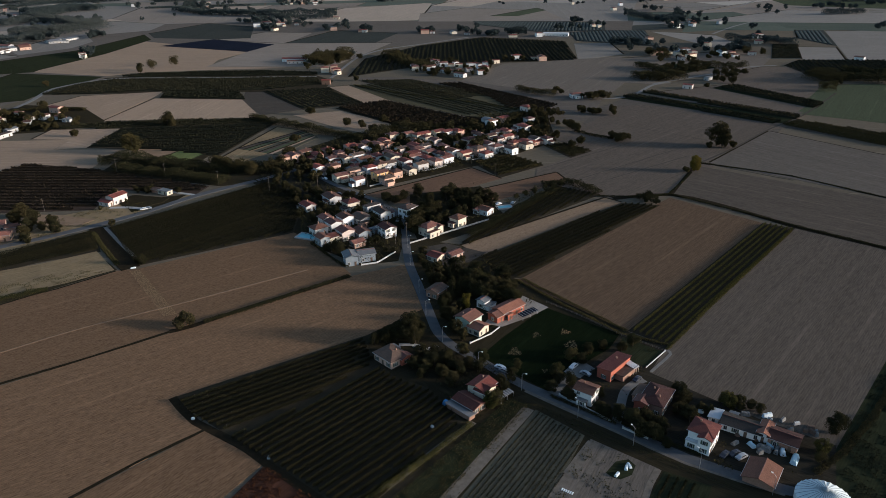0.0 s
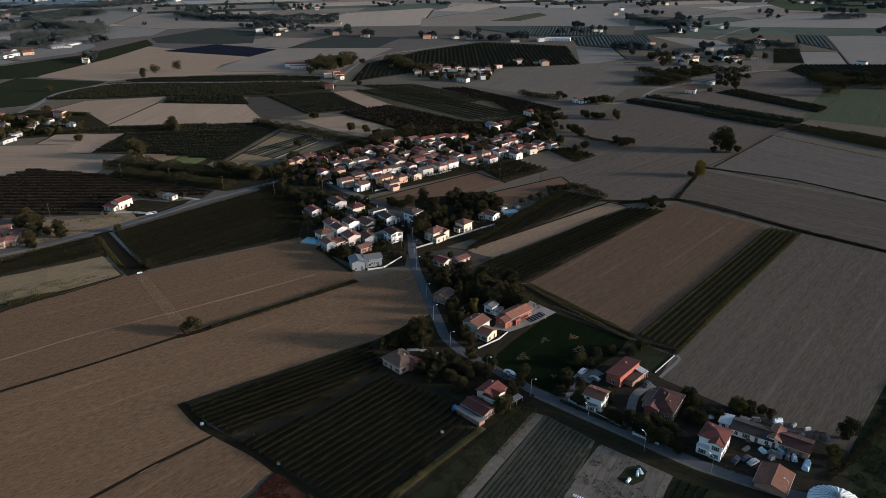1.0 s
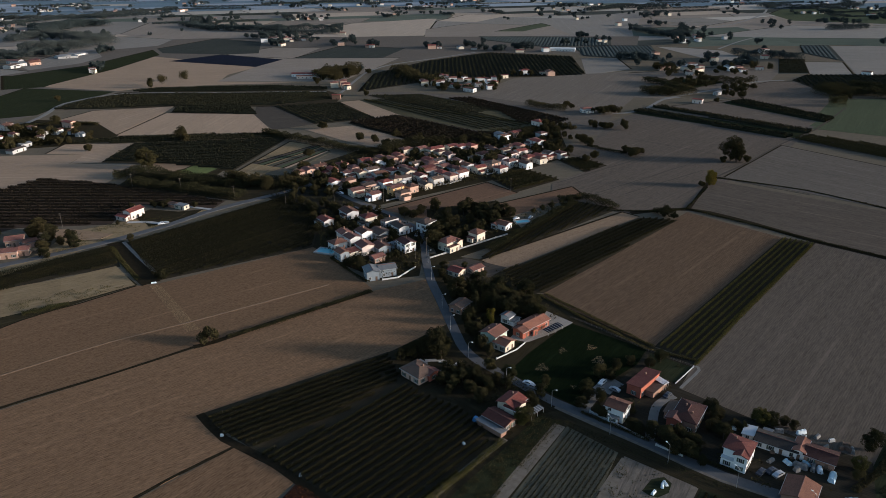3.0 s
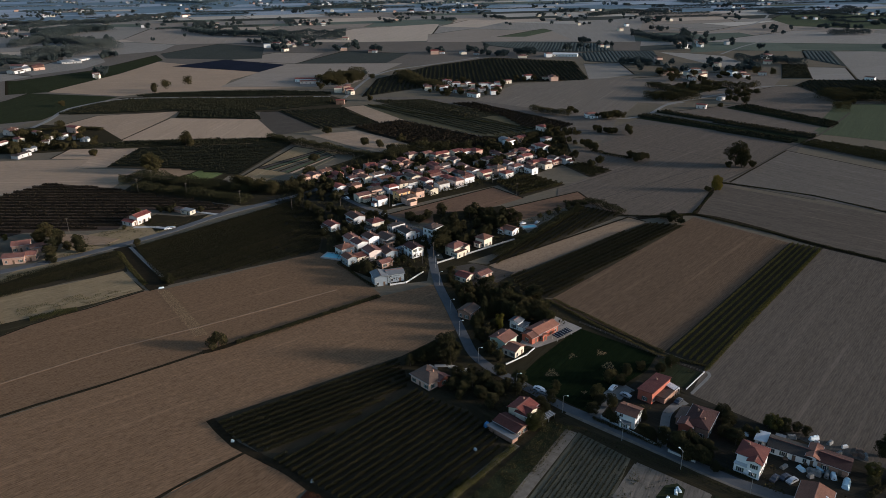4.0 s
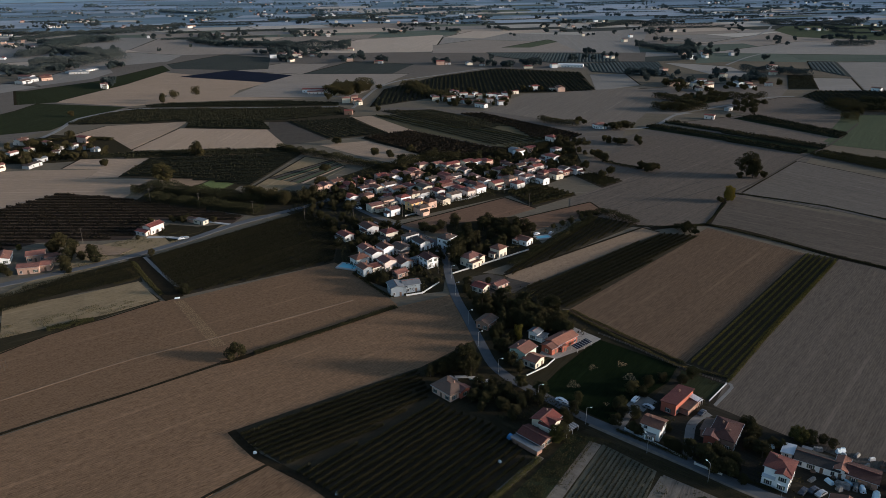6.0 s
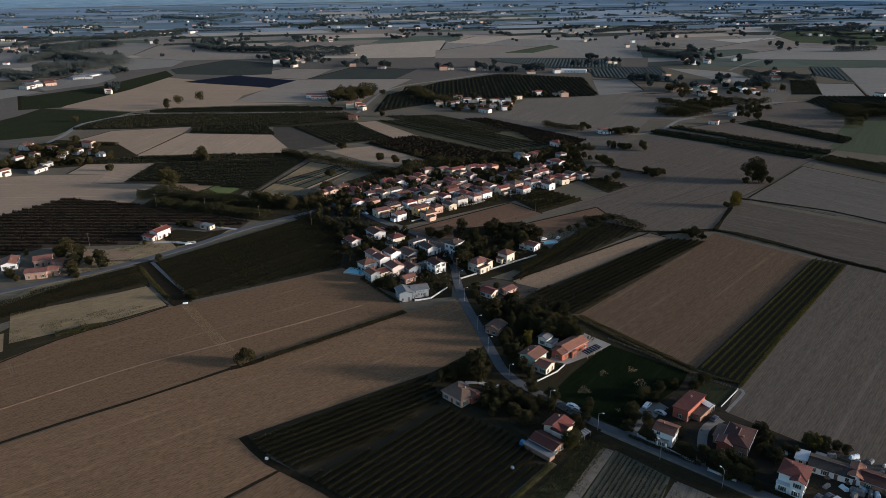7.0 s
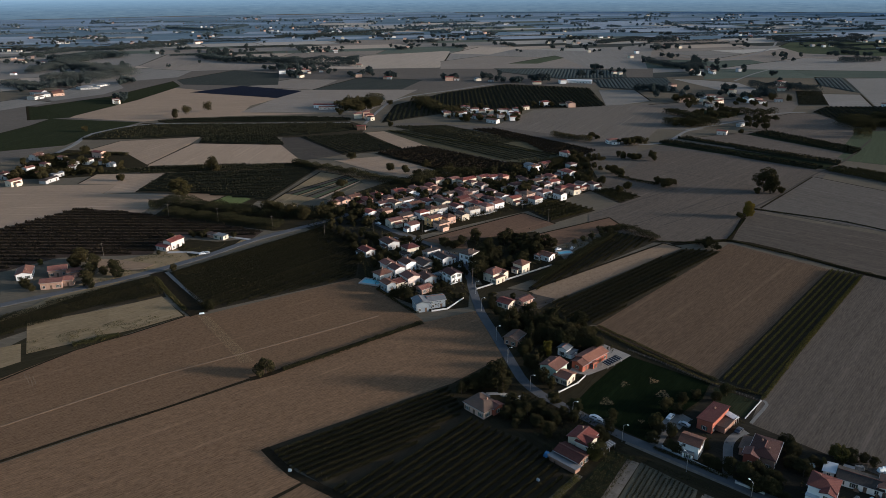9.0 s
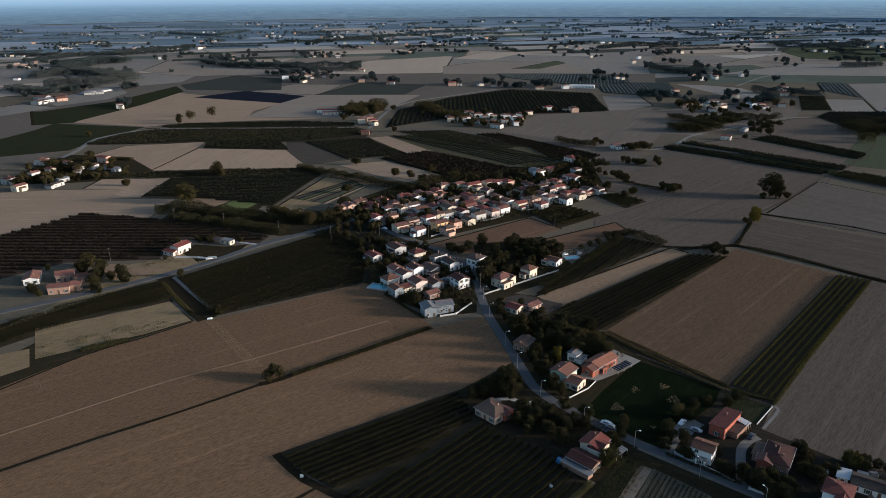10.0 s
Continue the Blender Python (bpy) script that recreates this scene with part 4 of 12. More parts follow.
def round_tent(x, y, r, wall_h, top_h):
    """A round canopy with many gores and raised seams."""
    c = thing("round_tent", x, y, 0, 0, "round pale canopy roof with radial seams", "tent")
    n = 28
    for k in range(n):
        a0, a1 = 2 * math.pi * k / n, 2 * math.pi * (k + 1) / n
        am = (a0 + a1) / 2
        v = [(0, 0, top_h)]
        for s in (0.35, 0.7, 1.0):
            z = wall_h + (top_h - wall_h) * (1 - s) ** 0.85
            v += [(r * s * math.cos(a0), r * s * math.sin(a0), z), (r * s * math.cos(am), r * s * math.sin(am), z - 0.22 * s), (r * s * math.cos(a1), r * s * math.sin(a1), z)]
        v += [(r * math.cos(a0), r * math.sin(a0), -0.2), (r * math.cos(a1), r * math.sin(a1), -0.2)]
        f = [(0, 1, 2), (0, 2, 3), (1, 4, 5, 2), (2, 5, 6, 3), (4, 7, 8, 5), (5, 8, 9, 6), (7, 10, 11, 9, 8)]
        part("gore", mesh("gore", v, f, CANVAS), c)
        part("seam", mesh("seam", *tube([(r * s * math.cos(a0), r * s * math.sin(a0), wall_h + (top_h - wall_h) * (1 - s) ** 0.85 + 0.05) for s in (0.02, 0.35, 0.7, 1.0)], [0.09] * 4, 4), RIB), c)
    part("cap", mesh("cap", *tube([(0, 0, top_h - 0.2), (0, 0, top_h + 0.3), (0, 0, top_h + 0.7)], [0.9, 0.7, 0.1], 10), RIB), c)
    return c


def pool(x, y, turn, w, d):
    c = thing("swimming_pool", x, y, turn, 0, "turquoise garden swimming pool with pale surround", "pool", "swimming pools")
    part("surround", mesh("surround", *joined(box(-w / 2 - 1, -d / 2 - 1, -0.3, w / 2 + 1, -d / 2, 0.75), box(-w / 2 - 1, d / 2, -0.3, w / 2 + 1, d / 2 + 1, 0.75), box(-w / 2 - 1, -d / 2, -0.3, -w / 2, d / 2, 0.75), box(w / 2, -d / 2, -0.3, w / 2 + 1, d / 2, 0.75)), CONCRETE), c)
    part("water", mesh("water", *box(-w / 2, -d / 2, -0.3, w / 2, d / 2, 0.62), POOL), c)
    return c


def cover(name, leaf, size, per_m2, low, high, label, *xy, clumps=0.0, flat=False):
    """Low plants or shrubs scattered over a plot with those corners: one object of kind stuff. clumps: how strongly they bunch."""
    poly = [Vector((xy[k], xy[k + 1])) for k in range(0, len(xy), 2)]
    x0, x1, y0, y1 = min(p.x for p in poly), max(p.x for p in poly), min(p.y for p in poly), max(p.y for p in poly)
    n = int((x1 - x0) * (y1 - y0) * per_m2)
    px, py = row_rng.uniform(x0, x1, n), row_rng.uniform(y0, y1, n)
    keep = np.zeros(n, bool)
    for a, b in zip(poly, poly[1:] + poly[:1]):
        hit = ((a.y > py) != (b.y > py)) & (px < (b.x - a.x) * (py - a.y) / ((b.y - a.y) or 1e-9) + a.x)
        keep ^= hit
    px, py = px[keep], py[keep]
    if clumps:
        lump = np.array([noise.noise(Vector((u * 0.16, v * 0.16, 2.2))) + 0.5 * noise.noise(Vector((u * 0.5, v * 0.5, 8.2))) for u, v in zip(px, py)])
        ok = lump > clumps
        px, py, lump = px[ok], py[ok], np.clip((lump[ok] - clumps) * 2.2, 0.15, 1.2)
    else:
        lump = np.ones(len(px))
    z = ground_at(sum(p.x for p in poly) / len(poly), sum(p.y for p in poly) / len(poly)) + low + (high - low) * lump * row_rng.uniform(0, 1, len(px)) ** 0.6
    if flat:
        verts, faces = [], []
        for u, v, w in zip(px, py, z):
            a, s, q = row_rng.uniform(0, 6.28), size * row_rng.uniform(0.5, 1.2), row_rng.uniform(0.4, 0.9)
            c, d = s * math.cos(a), s * math.sin(a)
            n = len(verts)
            verts += [(u - c, v - d, w), (u + d * q, v - c * q, w), (u + c, v + d, w), (u - d * q, v + c * q, w)]
            faces.append((n, n + 1, n + 2, n + 3))
        me = mesh(name, verts, faces, LEAF[leaf])
    else:
        me = leaf_mesh(name, np.stack([px, py, z], 1), size, row_rng, LEAF[leaf])
    return tagged(new(name, me), label, "plants", "", "stuff")


# ---- the country: one sheet to the horizon ----
_g = new("ground", mesh("ground", [(-9000, -1500, 0), (9000, -1500, 0), (9000, 9000, 0), (-9000, 9000, 0)], [(0, 1, 2, 3)], GROUND))
tagged(_g, "flat farming plain of dull earth and grass", "ground", "", "structure")

# far patchwork of fields, tree lines and farmsteads
far_rng = random.Random(3)
turn0 = radians(14)
ux, uy = Vector((math.cos(turn0), math.sin(turn0))), Vector((-math.sin(turn0), math.cos(turn0)))
# palettes by distance, each with more haze painted into its soils
LIGHT_HAZE_KINDS = ["haze_tan", "haze_tan", "haze_grey", "haze_brown", "haze_pale", "haze_green", "haze_orchard", "haze_brown", "haze_grey"]
BLUE_HAZE_KINDS = ["haze_blue_grey", "haze_blue_green", "haze_blue_green", "haze_blue_grey", "haze_tan", "haze_blue_green", "haze_green"]
DEEP_HAZE_KINDS = ["haze_slate_pale", "haze_slate_dark", "haze_slate_dark", "haze_blue_green"]


def far_grove(p, n, wide):
    for k in range(n):
        tree("broad", "dark", p.x + far_rng.uniform(-wide, wide), p.y + far_rng.uniform(-wide, wide) * 0.6, far_rng.uniform(7, 14), 1.3)


v0 = 1150.0
while v0 < 4950:
    big = max(0.8, v0 / 2900.0)
    deep = far_rng.uniform(60, 170) * big
    u0, skew = -4600 + far_rng.uniform(0, 200), far_rng.uniform(-40, 40)
    while u0 < 5600:
        long = far_rng.uniform(110, 420) * big
        cs = [ux * a + uy * b for a, b in ((u0, v0), (u0 + long - 5, v0), (u0 + long - 5 + skew, v0 + deep - 4), (u0 + skew, v0 + deep - 4))]
        u0 += long
        mid = sum(cs, Vector((0, 0))) / 4
        far = mid.length
        if abs(mid.x) > 0.7 * mid.y + 250 or far > 4760 or mid.y < 1180:
            continue
        kind = far_rng.choice(DEEP_HAZE_KINDS if far > 3400 else BLUE_HAZE_KINDS if far > 2300 else LIGHT_HAZE_KINDS)
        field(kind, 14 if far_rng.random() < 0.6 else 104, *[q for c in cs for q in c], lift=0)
        if far < 1350:
            continue
        roll = far_rng.random() * (1.0 if far > 1900 else 2.4)
        if far > 4300 or far < 1900 and far_rng.random() < 0.6:
            continue
        if roll < 0.34:
            hedge(far_rng.uniform(4, 9), far_rng.uniform(3, 8), "dark", "dark tree line between distant fields", *cs[0], *cs[1].lerp(cs[0], far_rng.uniform(0, 0.6)))
        elif roll < 0.44:
            hedge(far_rng.uniform(14, 30), far_rng.uniform(7, 12), "dark", "distant belt of dark trees", *cs[1], *cs[1].lerp(cs[2], far_rng.uniform(0.3, 0.8)))
        for k in range(far_rng.choice((0, 0, 1, 1, 2, 3))):
            far_grove(cs[far_rng.randrange(4)].lerp(mid, far_rng.uniform(0, 0.4)), far_rng.choice((1, 1, 2, 3, 6)), far_rng.uniform(8, 40))
        if far_rng.random() < 0.3:
            near_by = cs[0].lerp(cs[1], far_rng.random())
            for k in range(far_rng.randint(1, 5)):
                p = near_by + Vector((far_rng.uniform(-50, 50), far_rng.uniform(-30, 30)))
                house(p.x, p.y, far_rng.choice((14, 104)) + far_rng.uniform(-8, 8), far_rng.uniform(6, 13), far_rng.uniform(6, 8), far_rng.choice((3.5, 4.5, 5.5)), far_rng.choice(("gable", "hip")),
                      far_rng.choice(("white", "dusty", "cream", "pink", "grey")), far_rng.choice(("red", "brown", "grey", "rose")), lights=False, group="distant farms")
            far_grove(near_by, far_rng.randint(4, 12), 60)
    v0 += deep

# hazy distance beyond the last fields: haze and far plain painted on a glowing wall
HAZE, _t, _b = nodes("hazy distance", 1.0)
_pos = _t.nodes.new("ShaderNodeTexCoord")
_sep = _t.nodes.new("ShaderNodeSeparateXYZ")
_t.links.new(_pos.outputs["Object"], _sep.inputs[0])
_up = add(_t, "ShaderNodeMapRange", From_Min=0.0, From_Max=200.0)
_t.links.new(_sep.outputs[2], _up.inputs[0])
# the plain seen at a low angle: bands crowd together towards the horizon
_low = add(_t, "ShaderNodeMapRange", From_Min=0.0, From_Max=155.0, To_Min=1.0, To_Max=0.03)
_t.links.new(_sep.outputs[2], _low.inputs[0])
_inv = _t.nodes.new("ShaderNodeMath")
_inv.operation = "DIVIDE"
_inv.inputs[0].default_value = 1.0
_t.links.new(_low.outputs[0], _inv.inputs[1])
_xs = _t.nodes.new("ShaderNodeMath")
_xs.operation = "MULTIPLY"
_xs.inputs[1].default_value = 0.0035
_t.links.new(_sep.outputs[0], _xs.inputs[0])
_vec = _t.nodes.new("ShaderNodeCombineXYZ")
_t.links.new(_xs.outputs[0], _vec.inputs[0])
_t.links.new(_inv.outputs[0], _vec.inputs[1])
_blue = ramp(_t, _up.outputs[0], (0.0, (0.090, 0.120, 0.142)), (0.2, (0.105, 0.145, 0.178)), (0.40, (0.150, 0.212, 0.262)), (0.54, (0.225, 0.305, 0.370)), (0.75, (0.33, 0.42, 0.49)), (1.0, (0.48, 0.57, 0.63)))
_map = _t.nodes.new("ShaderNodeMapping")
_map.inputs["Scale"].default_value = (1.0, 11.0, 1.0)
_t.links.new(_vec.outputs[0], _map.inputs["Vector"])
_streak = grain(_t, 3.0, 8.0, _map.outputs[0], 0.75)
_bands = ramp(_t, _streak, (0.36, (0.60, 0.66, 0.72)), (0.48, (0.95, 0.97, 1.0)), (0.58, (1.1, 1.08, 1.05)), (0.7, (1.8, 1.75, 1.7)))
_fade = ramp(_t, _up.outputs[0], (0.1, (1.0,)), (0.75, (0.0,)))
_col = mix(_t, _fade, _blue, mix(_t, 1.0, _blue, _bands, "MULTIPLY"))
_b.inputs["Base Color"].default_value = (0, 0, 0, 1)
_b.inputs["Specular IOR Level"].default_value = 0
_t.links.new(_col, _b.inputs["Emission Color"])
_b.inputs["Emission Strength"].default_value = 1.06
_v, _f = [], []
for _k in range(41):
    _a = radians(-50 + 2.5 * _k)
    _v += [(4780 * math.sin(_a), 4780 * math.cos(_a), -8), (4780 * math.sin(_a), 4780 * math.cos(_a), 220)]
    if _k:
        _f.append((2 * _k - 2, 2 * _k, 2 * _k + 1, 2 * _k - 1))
tagged(new("backdrop", mesh("backdrop", _v, _f, HAZE)), "glowing backdrop painted as hazy blue distance", "backdrop", "", "structure")

# ---- fields, roads and things by their places ----


field("grey", 24.0, -611.2, 650.2, -682.9, 916.3, -680.9, 1036.0, -660.2, 1154.2, -686.8, 1304.5, -530.7, 1431.6, -367.2, 1471.9, -43.7, 1448.5, 85.3, 1439.2, 368.2, 1418.8, 299.0, 1168.2, 227.3, 1172.4, 35.7, 1169.4, -42.4, 1107.7, -275.7, 1048.8, -387.4, 903.7, -449.9, 645.5)
field("haze_pale", 75.6, -296.1, 1456.2, -223.9, 1737.2, -45.3, 1847.5, -22.6, 1845.4, -43.8, 1459.1, -182.6, 1448.0)
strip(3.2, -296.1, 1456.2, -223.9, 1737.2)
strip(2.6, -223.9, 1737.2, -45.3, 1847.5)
field("haze_brown", 98.3, -679.7, 1539.0, -719.6, 1811.0, -517.2, 1733.0, -404.9, 1589.6, -362.6, 1450.5, -528.4, 1441.6, -601.3, 1457.0)
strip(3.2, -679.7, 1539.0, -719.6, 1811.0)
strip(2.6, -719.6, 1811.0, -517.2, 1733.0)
field("haze_grey", 61.8, -1022.0, 1612.6, -923.0, 1797.6, -805.5, 1850.6, -725.6, 1827.3, -679.7, 1539.0, -762.5, 1352.4, -845.6, 1314.4)
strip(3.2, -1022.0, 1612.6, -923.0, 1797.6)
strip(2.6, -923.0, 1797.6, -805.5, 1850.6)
field("haze_pale", 24.6, -845.6, 1314.4, -762.5, 1352.4, -686.8, 1304.5, -716.8, 1191.4, -745.9, 1145.8)
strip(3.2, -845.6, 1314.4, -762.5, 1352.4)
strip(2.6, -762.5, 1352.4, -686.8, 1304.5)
field("haze_grey", 85.1, -678.7, 1287.5, -661.2, 1493.1, -530.7, 1431.6, -522.2, 1328.1, -648.1, 1223.5)
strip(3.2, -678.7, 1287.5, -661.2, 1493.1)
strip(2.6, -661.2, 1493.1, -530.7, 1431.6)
field("haze_brown", 60.3, -362.6, 1192.4, -307.6, 1289.0, -220.5, 1275.3, -243.8, 1124.9)
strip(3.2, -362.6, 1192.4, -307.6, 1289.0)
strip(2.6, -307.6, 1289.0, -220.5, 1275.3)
field("haze_pale", 38.9, -410.7, 1615.2, -239.0, 1753.5, -297.9, 1466.9, -364.9, 1461.1)
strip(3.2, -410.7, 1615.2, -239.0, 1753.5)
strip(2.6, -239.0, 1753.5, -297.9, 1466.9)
field("haze_grey", 86.3, -43.8, 1459.1, -23.1, 1780.5, 80.1, 1905.2, 311.0, 1814.3, 543.6, 2053.4, 354.8, 1409.6, 85.3, 1439.2)
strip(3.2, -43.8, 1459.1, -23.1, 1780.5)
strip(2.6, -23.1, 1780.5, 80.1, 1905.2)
field("haze_brown", 51.9, -44.3, 1586.1, 55.3, 1713.1, 228.3, 1642.1, 242.6, 1448.9, 84.5, 1428.9, -43.7, 1438.1)
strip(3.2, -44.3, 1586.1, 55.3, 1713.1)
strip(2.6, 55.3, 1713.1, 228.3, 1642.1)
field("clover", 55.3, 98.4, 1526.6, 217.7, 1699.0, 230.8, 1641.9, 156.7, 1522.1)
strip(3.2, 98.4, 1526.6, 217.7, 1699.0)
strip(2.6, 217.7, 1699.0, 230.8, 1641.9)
field("haze_pale", 67.2, -23.1, 1780.5, 53.5, 1963.3, 181.9, 1969.5, 70.2, 1741.4)
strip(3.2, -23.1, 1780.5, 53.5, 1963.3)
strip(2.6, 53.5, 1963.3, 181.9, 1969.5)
field("haze_green", 22.7, 387.2, 1551.9, 462.3, 1583.4, 615.2, 1570.9, 648.7, 1484.3, 547.3, 1376.0, 357.5, 1419.6)
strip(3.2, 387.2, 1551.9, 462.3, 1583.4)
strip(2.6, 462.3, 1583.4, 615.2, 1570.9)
field("haze_brown", 47.0, 503.2, 1542.7, 680.4, 1732.6, 805.6, 1835.0, 971.3, 1691.3, 806.9, 1407.5, 631.1, 1420.4, 615.2, 1570.9)
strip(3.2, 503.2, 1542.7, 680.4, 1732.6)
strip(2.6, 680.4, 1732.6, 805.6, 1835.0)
field("haze_green", 2.9, 464.2, 1411.9, 631.1, 1420.4, 795.6, 1388.0, 714.9, 1248.8, 587.7, 1240.7, 491.2, 1263.1, 404.0, 1236.4)
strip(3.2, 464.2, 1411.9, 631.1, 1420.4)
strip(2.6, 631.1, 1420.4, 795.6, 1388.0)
field("haze_grey", 91.5, -644.6, 1090.7, -648.1, 1223.5, -601.0, 1258.8, -559.0, 1182.5, -559.0, 1110.5, -602.8, 1043.0)
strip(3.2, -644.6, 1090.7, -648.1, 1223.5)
strip(2.6, -648.1, 1223.5, -601.0, 1258.8)
field("haze_grey", 66.1, -680.9, 1036.0, -666.5, 1068.5, -597.0, 1031.9, -632.4, 954.0)
strip(3.2, -680.9, 1036.0, -666.5, 1068.5)
strip(2.6, -666.5, 1068.5, -597.0, 1031.9)
field("pale", 10.9, -509.7, 899.2, -480.9, 1046.8, -473.4, 1178.9, -352.4, 1107.1, -278.9, 1050.7, -301.3, 985.0, -296.8, 929.6, -196.1, 915.5, -292.9, 904.0, -375.2, 888.1, -400.8, 866.1)
field("haze_brown", -19.5, -364.3, 1185.0, -248.4, 1143.9, -76.0, 1138.7, -117.7, 989.0, -139.6, 921.0, -300.5, 929.8, -280.2, 1056.3)
strip(3.2, -364.3, 1185.0, -248.4, 1143.9)
strip(2.6, -248.4, 1143.9, -76.0, 1138.7)
field("solar", 50.7, -431.4, 1124.4, -370.2, 1199.2, -256.5, 1131.6, -280.2, 1056.3)
field("haze_orchard", 69.4, -507.6, 1283.6, -449.4, 1438.2, -346.3, 1373.0, -312.6, 1209.4, -360.8, 1198.6, -475.0, 1220.8)
strip(3.2, -507.6, 1283.6, -449.4, 1438.2)
strip(2.6, -449.4, 1438.2, -346.3, 1373.0)
field("crop", 119.7, -548.9, 881.4, -612.8, 993.3, -510.3, 973.2, -506.1, 899.0)
strip(3.2, -548.9, 881.4, -612.8, 993.3)
strip(2.6, -612.8, 993.3, -510.3, 973.2)
field("crop", 57.4, -596.9, 992.4, -538.6, 1083.7, -508.7, 1268.0, -471.8, 1199.3, -480.9, 1046.8, -509.7, 899.2)
strip(3.2, -596.9, 992.4, -538.6, 1083.7)
strip(2.6, -538.6, 1083.7, -508.7, 1268.0)
field("crop", 80.0, -553.1, 694.6, -527.0, 843.0, -527.0, 892.0, -402.6, 862.4, -425.3, 772.0, -426.8, 728.6, -496.1, 692.3)
strip(1.6, -553.1, 694.6, -527.0, 843.0)
strip(1.4, -527.0, 843.0, -527.0, 892.0)
field("haze_orchard", 70.5, -243.9, 1143.6, -185.6, 1308.2, -73.0, 1259.2, -102.5, 1140.5)
strip(3.2, -243.9, 1143.6, -185.6, 1308.2)
strip(2.6, -185.6, 1308.2, -73.0, 1259.2)
field("orchard", -90.3, -108.5, 847.5, -101.8, 983.1, -27.2, 1110.2, 65.5, 1196.8, 192.2, 1140.0, 179.3, 952.4, -10.0, 931.3)
strip(3.2, -108.5, 847.5, -101.8, 983.1)
strip(2.6, -101.8, 983.1, -27.2, 1110.2)
field("haze_orchard", -101.4, 61.1, 1435.3, 142.6, 1428.4, 307.5, 1394.7, 281.1, 1264.3, 163.7, 1257.3, 71.4, 1366.9)
strip(3.2, 61.1, 1435.3, 142.6, 1428.4)
strip(2.6, 142.6, 1428.4, 307.5, 1394.7)
field("haze_orchard", 21.4, 214.8, 1245.6, 282.8, 1272.3, 349.7, 1267.1, 314.6, 1069.8, 271.2, 1102.7, 209.6, 1138.8)
strip(3.2, 214.8, 1245.6, 282.8, 1272.3)
strip(2.6, 282.8, 1272.3, 349.7, 1267.1)
field("haze_grey", 2.6, 201.6, 1113.6, 257.2, 1116.2, 250.8, 1002.2, 179.3, 952.4)
strip(3.2, 201.6, 1113.6, 257.2, 1116.2)
strip(2.6, 257.2, 1116.2, 250.8, 1002.2)
field("fallow", 62.9, 22.1, 815.9, 80.8, 930.7, 242.2, 982.5, 236.2, 860.0, 240.1, 781.8, 203.7, 796.7, 158.0, 703.3, 97.9, 757.1)
field("grey", 9.9, -102.4, 839.9, -69.8, 845.5, 25.3, 815.7, 97.9, 757.1, 158.0, 703.3, 130.1, 621.5, 38.8, 604.3, -64.9, 770.8)
field("orchard", 7.6, -94.1, 821.6, -36.1, 829.3, 51.3, 735.6, 12.6, 709.6, -59.1, 776.8)
strip(1.6, -94.1, 821.6, -36.1, 829.3)
strip(1.4, -36.1, 829.3, 51.3, 735.6)
field("pale", 21.7, -124.2, 786.2, -95.0, 797.9, -43.1, 717.4, -75.6, 697.6)
strip(1.6, -124.2, 786.2, -95.0, 797.9)
strip(1.4, -95.0, 797.9, -43.1, 717.4)
field("orchard", -56.8, -191.5, 764.3, -124.2, 786.2, -75.6, 697.6, -133.0, 674.9)
strip(1.6, -191.5, 764.3, -124.2, 786.2)
strip(1.4, -124.2, 786.2, -75.6, 697.6)
field("dim", 6.6, -209.1, 762.1, -190.3, 764.3, -131.3, 674.9, -167.0, 652.8, -201.5, 718.9)
strip(1.6, -209.1, 762.1, -190.3, 764.3)
strip(1.4, -190.3, 764.3, -131.3, 674.9)
field("orchard", 6.5, -411.5, 756.4, -395.9, 854.6, -165.3, 881.1, -123.4, 823.1, -127.1, 780.0, -191.5, 764.3, -300.0, 763.3)
strip(1.6, -411.5, 756.4, -395.9, 854.6)
strip(1.4, -395.9, 854.6, -165.3, 881.1)
field("pale", 72.2, -396.9, 690.7, -378.2, 749.0, -299.1, 769.3, -298.5, 734.1, -307.4, 638.3, -346.9, 686.2)
strip(1.6, -396.9, 690.7, -378.2, 749.0)
strip(1.4, -378.2, 749.0, -299.1, 769.3)
field("pale", 83.7, -306.5, 636.1, -295.6, 734.0, -202.9, 724.4, -165.0, 643.7)
strip(1.6, -306.5, 636.1, -295.6, 734.0)
strip(1.4, -295.6, 734.0, -202.9, 724.4)
field("orchard", 100.9, -289.6, 733.7, -297.1, 772.3, -222.9, 768.8, -203.5, 727.2)
strip(1.6, -289.6, 733.7, -297.1, 772.3)
strip(1.4, -297.1, 772.3, -222.9, 768.8)
field("grass", 92.7, -409.8, 587.9, -425.5, 665.4, -415.3, 706.7, -350.3, 693.8, -303.9, 636.0, -322.0, 603.8, -355.6, 593.4)
field("haze_grey", -24.0, 354.9, 1250.7, 397.0, 1231.9, 443.8, 1191.2, 442.0, 1061.5, 403.4, 1024.6, 383.6, 1107.7)
strip(3.2, 354.9, 1250.7, 397.0, 1231.9)
strip(2.6, 397.0, 1231.9, 443.8, 1191.2)
field("fallow", 18.5, 238.7, 968.0, 301.4, 989.0, 403.4, 1024.6, 447.5, 980.2, 371.5, 852.8, 280.6, 820.5, 236.2, 860.0)
strip(3.2, 238.7, 968.0, 301.4, 989.0)
strip(2.6, 301.4, 989.0, 403.4, 1024.6)
field("dun", 37.2, 299.6, 819.6, 394.7, 891.7, 421.9, 890.2, 436.8, 849.4, 399.5, 749.2, 349.4, 682.1, 309.8, 778.4)
strip(1.6, 299.6, 819.6, 394.7, 891.7)
strip(1.4, 394.7, 891.7, 421.9, 890.2)
